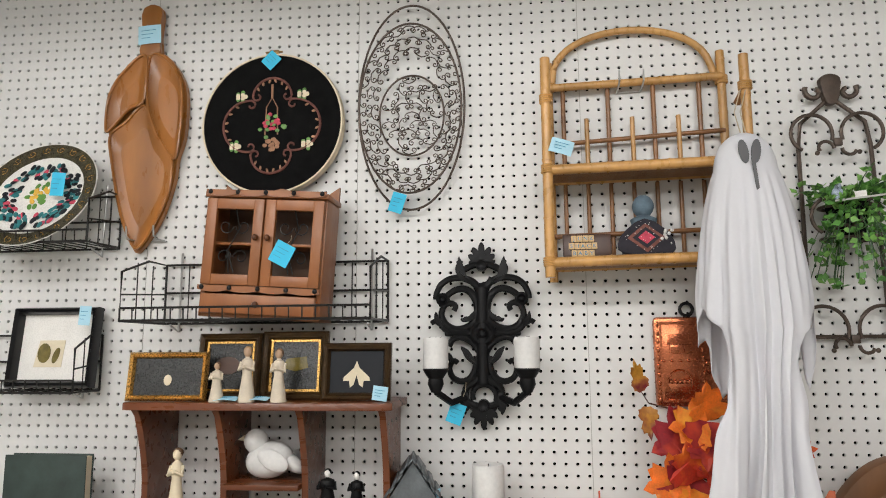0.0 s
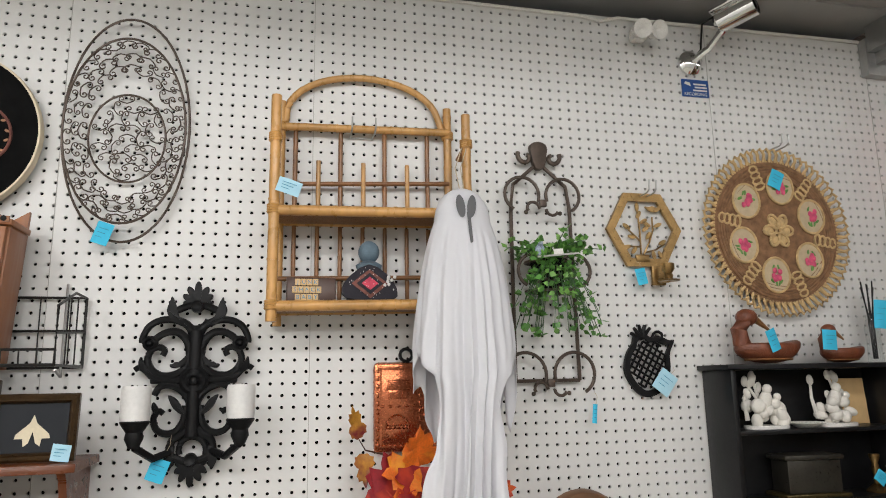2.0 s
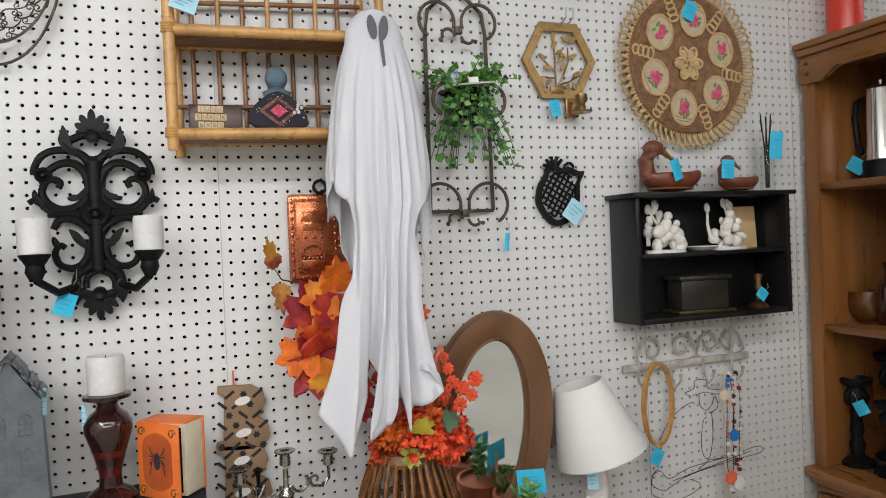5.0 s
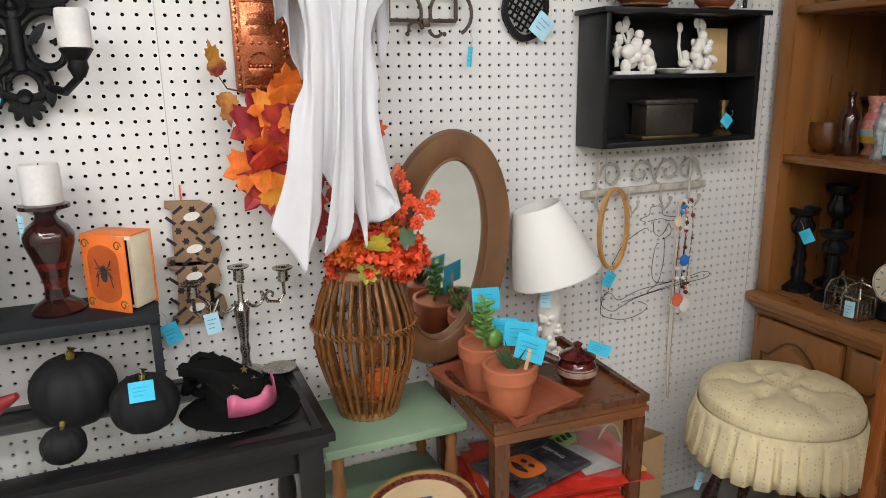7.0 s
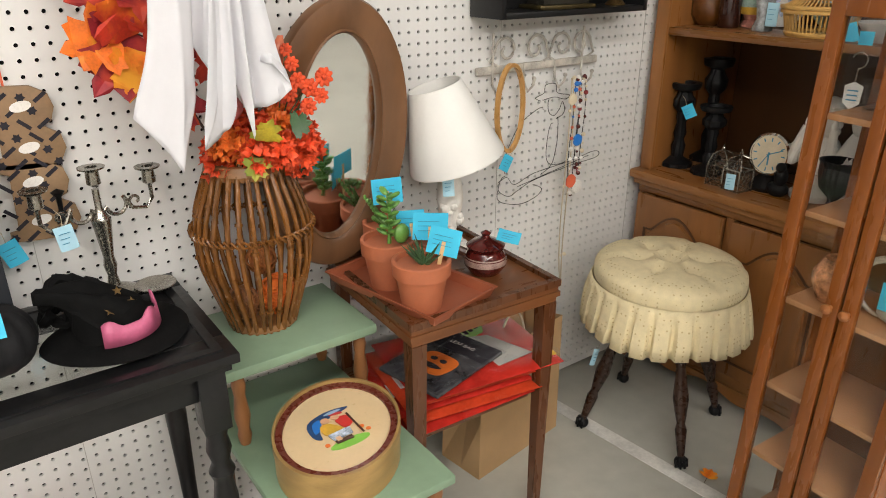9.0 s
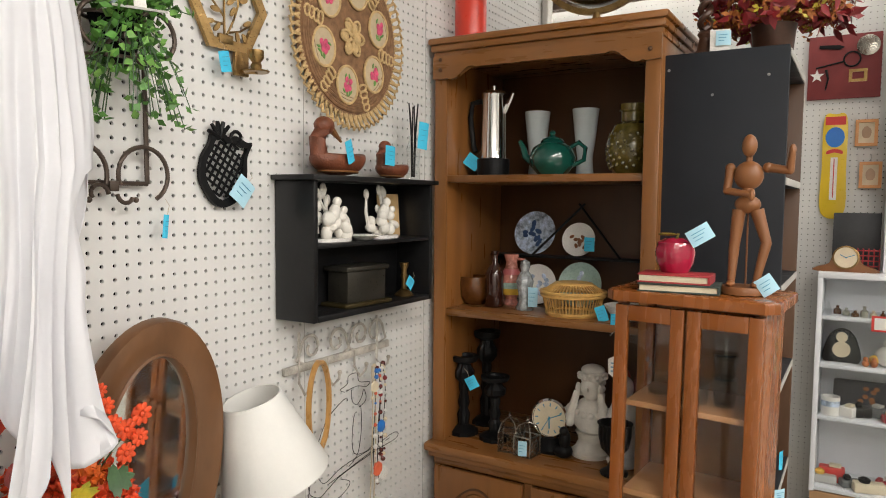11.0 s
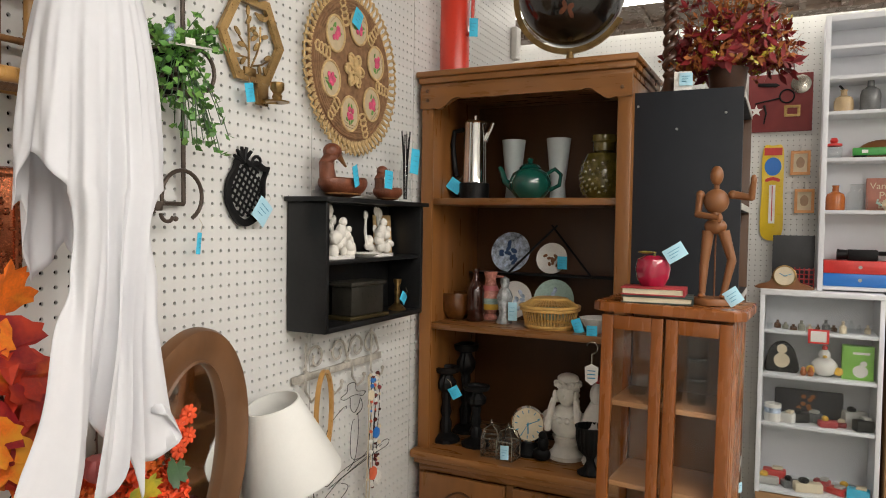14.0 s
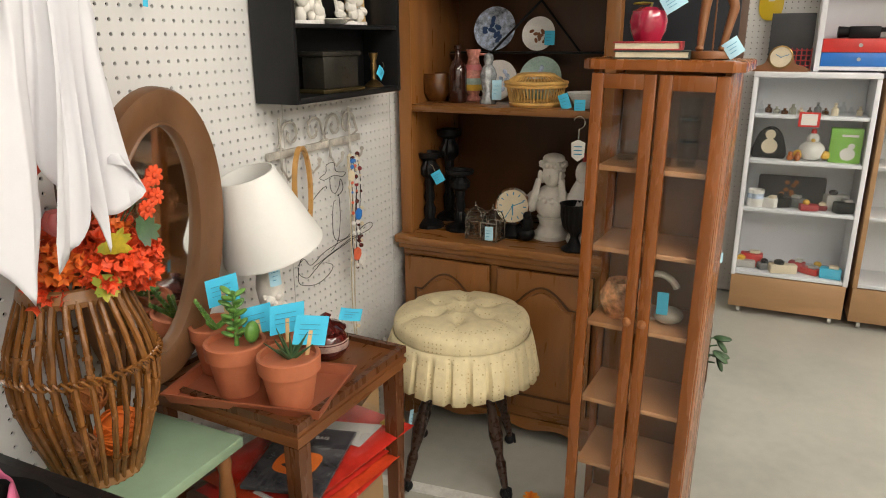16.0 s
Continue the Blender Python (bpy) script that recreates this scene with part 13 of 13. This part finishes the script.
for y in (-1.205, -1.235):
    c = thing("salt_shaker", (3.46, y, 0.8005), "tiny rust coloured salt shaker", "salt shaker", group="shakers")
    bm = bm_new()
    ball(bm, (0, 0, 0.014), 0.015, 10)
    ball(bm, (0, 0.0, 0.032), 0.010, 8)
    part("body", bm, M_AMBERC, c)
gb = thing("green_card_box", (3.50, -1.42, 0.8005), "lime green boxed hen clock with pictured front", "box")
bm = bm_new()
box(bm, (-0.03, -0.062, 0), (0.03, 0.062, 0.15), 0.001)
part("carton", bm, M_LIME, gb)
bm = bm_new()
slab(bm, ellipse(0.03, 0.028, 18, 0.01, 0.04), 0.001, RX @ pose(0, 0, 0.03))
slab(bm, ellipse(0.014, 0.012, 14, 0.022, 0.075), 0.001, RX @ pose(0, 0, 0.03))
part("pictured_hen", bm, M_WHITE, gb)
bm = bm_new()
box(bm, (-0.0315, -0.045, 0.115), (-0.0305, 0.02, 0.125))
part("printed_bars", bm, M_WHITE, gb)
rl = thing("shelf_notice", (3.415, -1.26, 0.99), "small red bordered notice card on the glass", "notice")
for s, mat, nm, o in ((1.0, M_RED, "border", 0.0), (0.75, M_WHITE, "card", 0.0012)):
    bm = bm_new()
    slab(bm, [(-0.042 * s, -0.032 * s), (0.042 * s, -0.032 * s), (0.042 * s, 0.032 * s), (-0.042 * s, 0.032 * s)], 0.001, RX @ pose(0, 0, o))
    part(nm, bm, mat, rl)
mg = vessel("painted_mug", 3.47, -1.085, 0.5755, [(0.034, 0), (0.036, 0.004), (0.036, 0.08), (0.033, 0.08), (0.032, 0.01), (0, 0.008)], M_WHITE, "white mug with a blue brushed band", "mug")
bm = bm_new()
lathe(bm, [(0.0363, 0.04), (0.0365, 0.064)], seg=26, caps=False)
part("blue_band", bm, M_BLUEW, mg)
tk = thing("lacquer_tray", (3.60, -1.22, 0.5755), "black floral lacquer tray standing at the back", "tray", ry=8)
bm = bm_new()
box(bm, (0, -0.16, 0), (0.012, 0.13, 0.13), 0.01)
part("panel", bm, M_BLACKD, tk)
bm = bm_new()
for k in range(7):
    ball(bm, (-0.001, -0.02 + rng.uniform(-0.05, 0.05), 0.07 + rng.uniform(-0.03, 0.03)), (0.002, 0.012, 0.010), 7)
part("painted_flowers", bm, M_DRIED, tk)
for k, (y, z, sx, mat, nm, cat) in enumerate(((-1.15, 0.5755, 0.03, M_WHITE, "small white china trinket", "trinket"), (-1.20, 0.5755, 0.035, M_CAST, "dark metal trinket", "trinket"), (-1.25, 0.5755, 0.04, M_GREYG, "dark grey pipe-shaped trinket", "trinket"), (-1.31, 0.5755, 0.038, M_BOOKRED, "red tin toy", "toy"), (-1.36, 0.5755, 0.03, M_MAROON, "dark red toy car", "toy"), (-1.42, 0.5755, 0.05, M_GREYP, "grey metal toy gun", "toy"), (-1.45, 0.5755, 0.04, M_CAST, "black sunglasses case", "case"), (-1.07, 0.2655, 0.05, M_GREYP, "grey metal tool", "tool"), (-1.10, 0.2655, 0.05, M_RED, "red shallow card box", "box"), (-1.24, 0.2655, 0.06, M_CREAM, "cream folded card box", "box"), (-1.36, 0.2655, 0.04, M_RED, "red toy truck", "toy"), (-1.40, 0.2655, 0.045, M_BLUEW, "blue and white packet", "packet"), (-1.44, 0.2655, 0.045, M_TAG, "bright blue packet", "packet"), (-1.17, 0.2655, 0.04, M_GREYG, "grey metal mincer", "tool"), (-1.30, 0.2655, 0.035, M_BOOKRED, "dark red booklet", "book"))):
    t = thing(cat + "_item", (3.47 + 0.03 * (k % 3), y, z), nm + " in a display case", cat, rz=rng.uniform(-30, 30))
    bm = bm_new()
    hgt = sx * rng.uniform(0.7, 1.5)
    box(bm, (-0.025, -sx, 0), (0.025, sx, hgt), 0.007)
    part("body", bm, mat, t)
    bm = bm_new()
    if k % 2:
        lathe(bm, [(sx * 0.35, hgt), (sx * 0.4, hgt + 0.012), (sx * 0.2, hgt + 0.02)], (0, sx * 0.3, 0), 14)
    else:
        box(bm, (-0.018, -sx * 0.7, hgt), (0.018, sx * 0.2, hgt + 0.012), 0.003)
    part("top_piece", bm, (M_CREAM, M_CAST, M_GREYP, M_YELLOW)[k % 4], t)
for k in range(9):
    z = (1.0055, 0.8005, 0.5755, 0.2655)[k % 4]
    vessel("case_bottle", 3.50, -1.58 - 0.045 * k, z, [(0.02, 0), (0.02, 0.04), (0.008, 0.055), (0.01, 0.07), (0, 0.07)], (M_AMBER, M_SAGEG, M_CREAM, M_GREYG)[k % 4], "small bottle in an oak display case", "bottle", 12, group="case bottles")
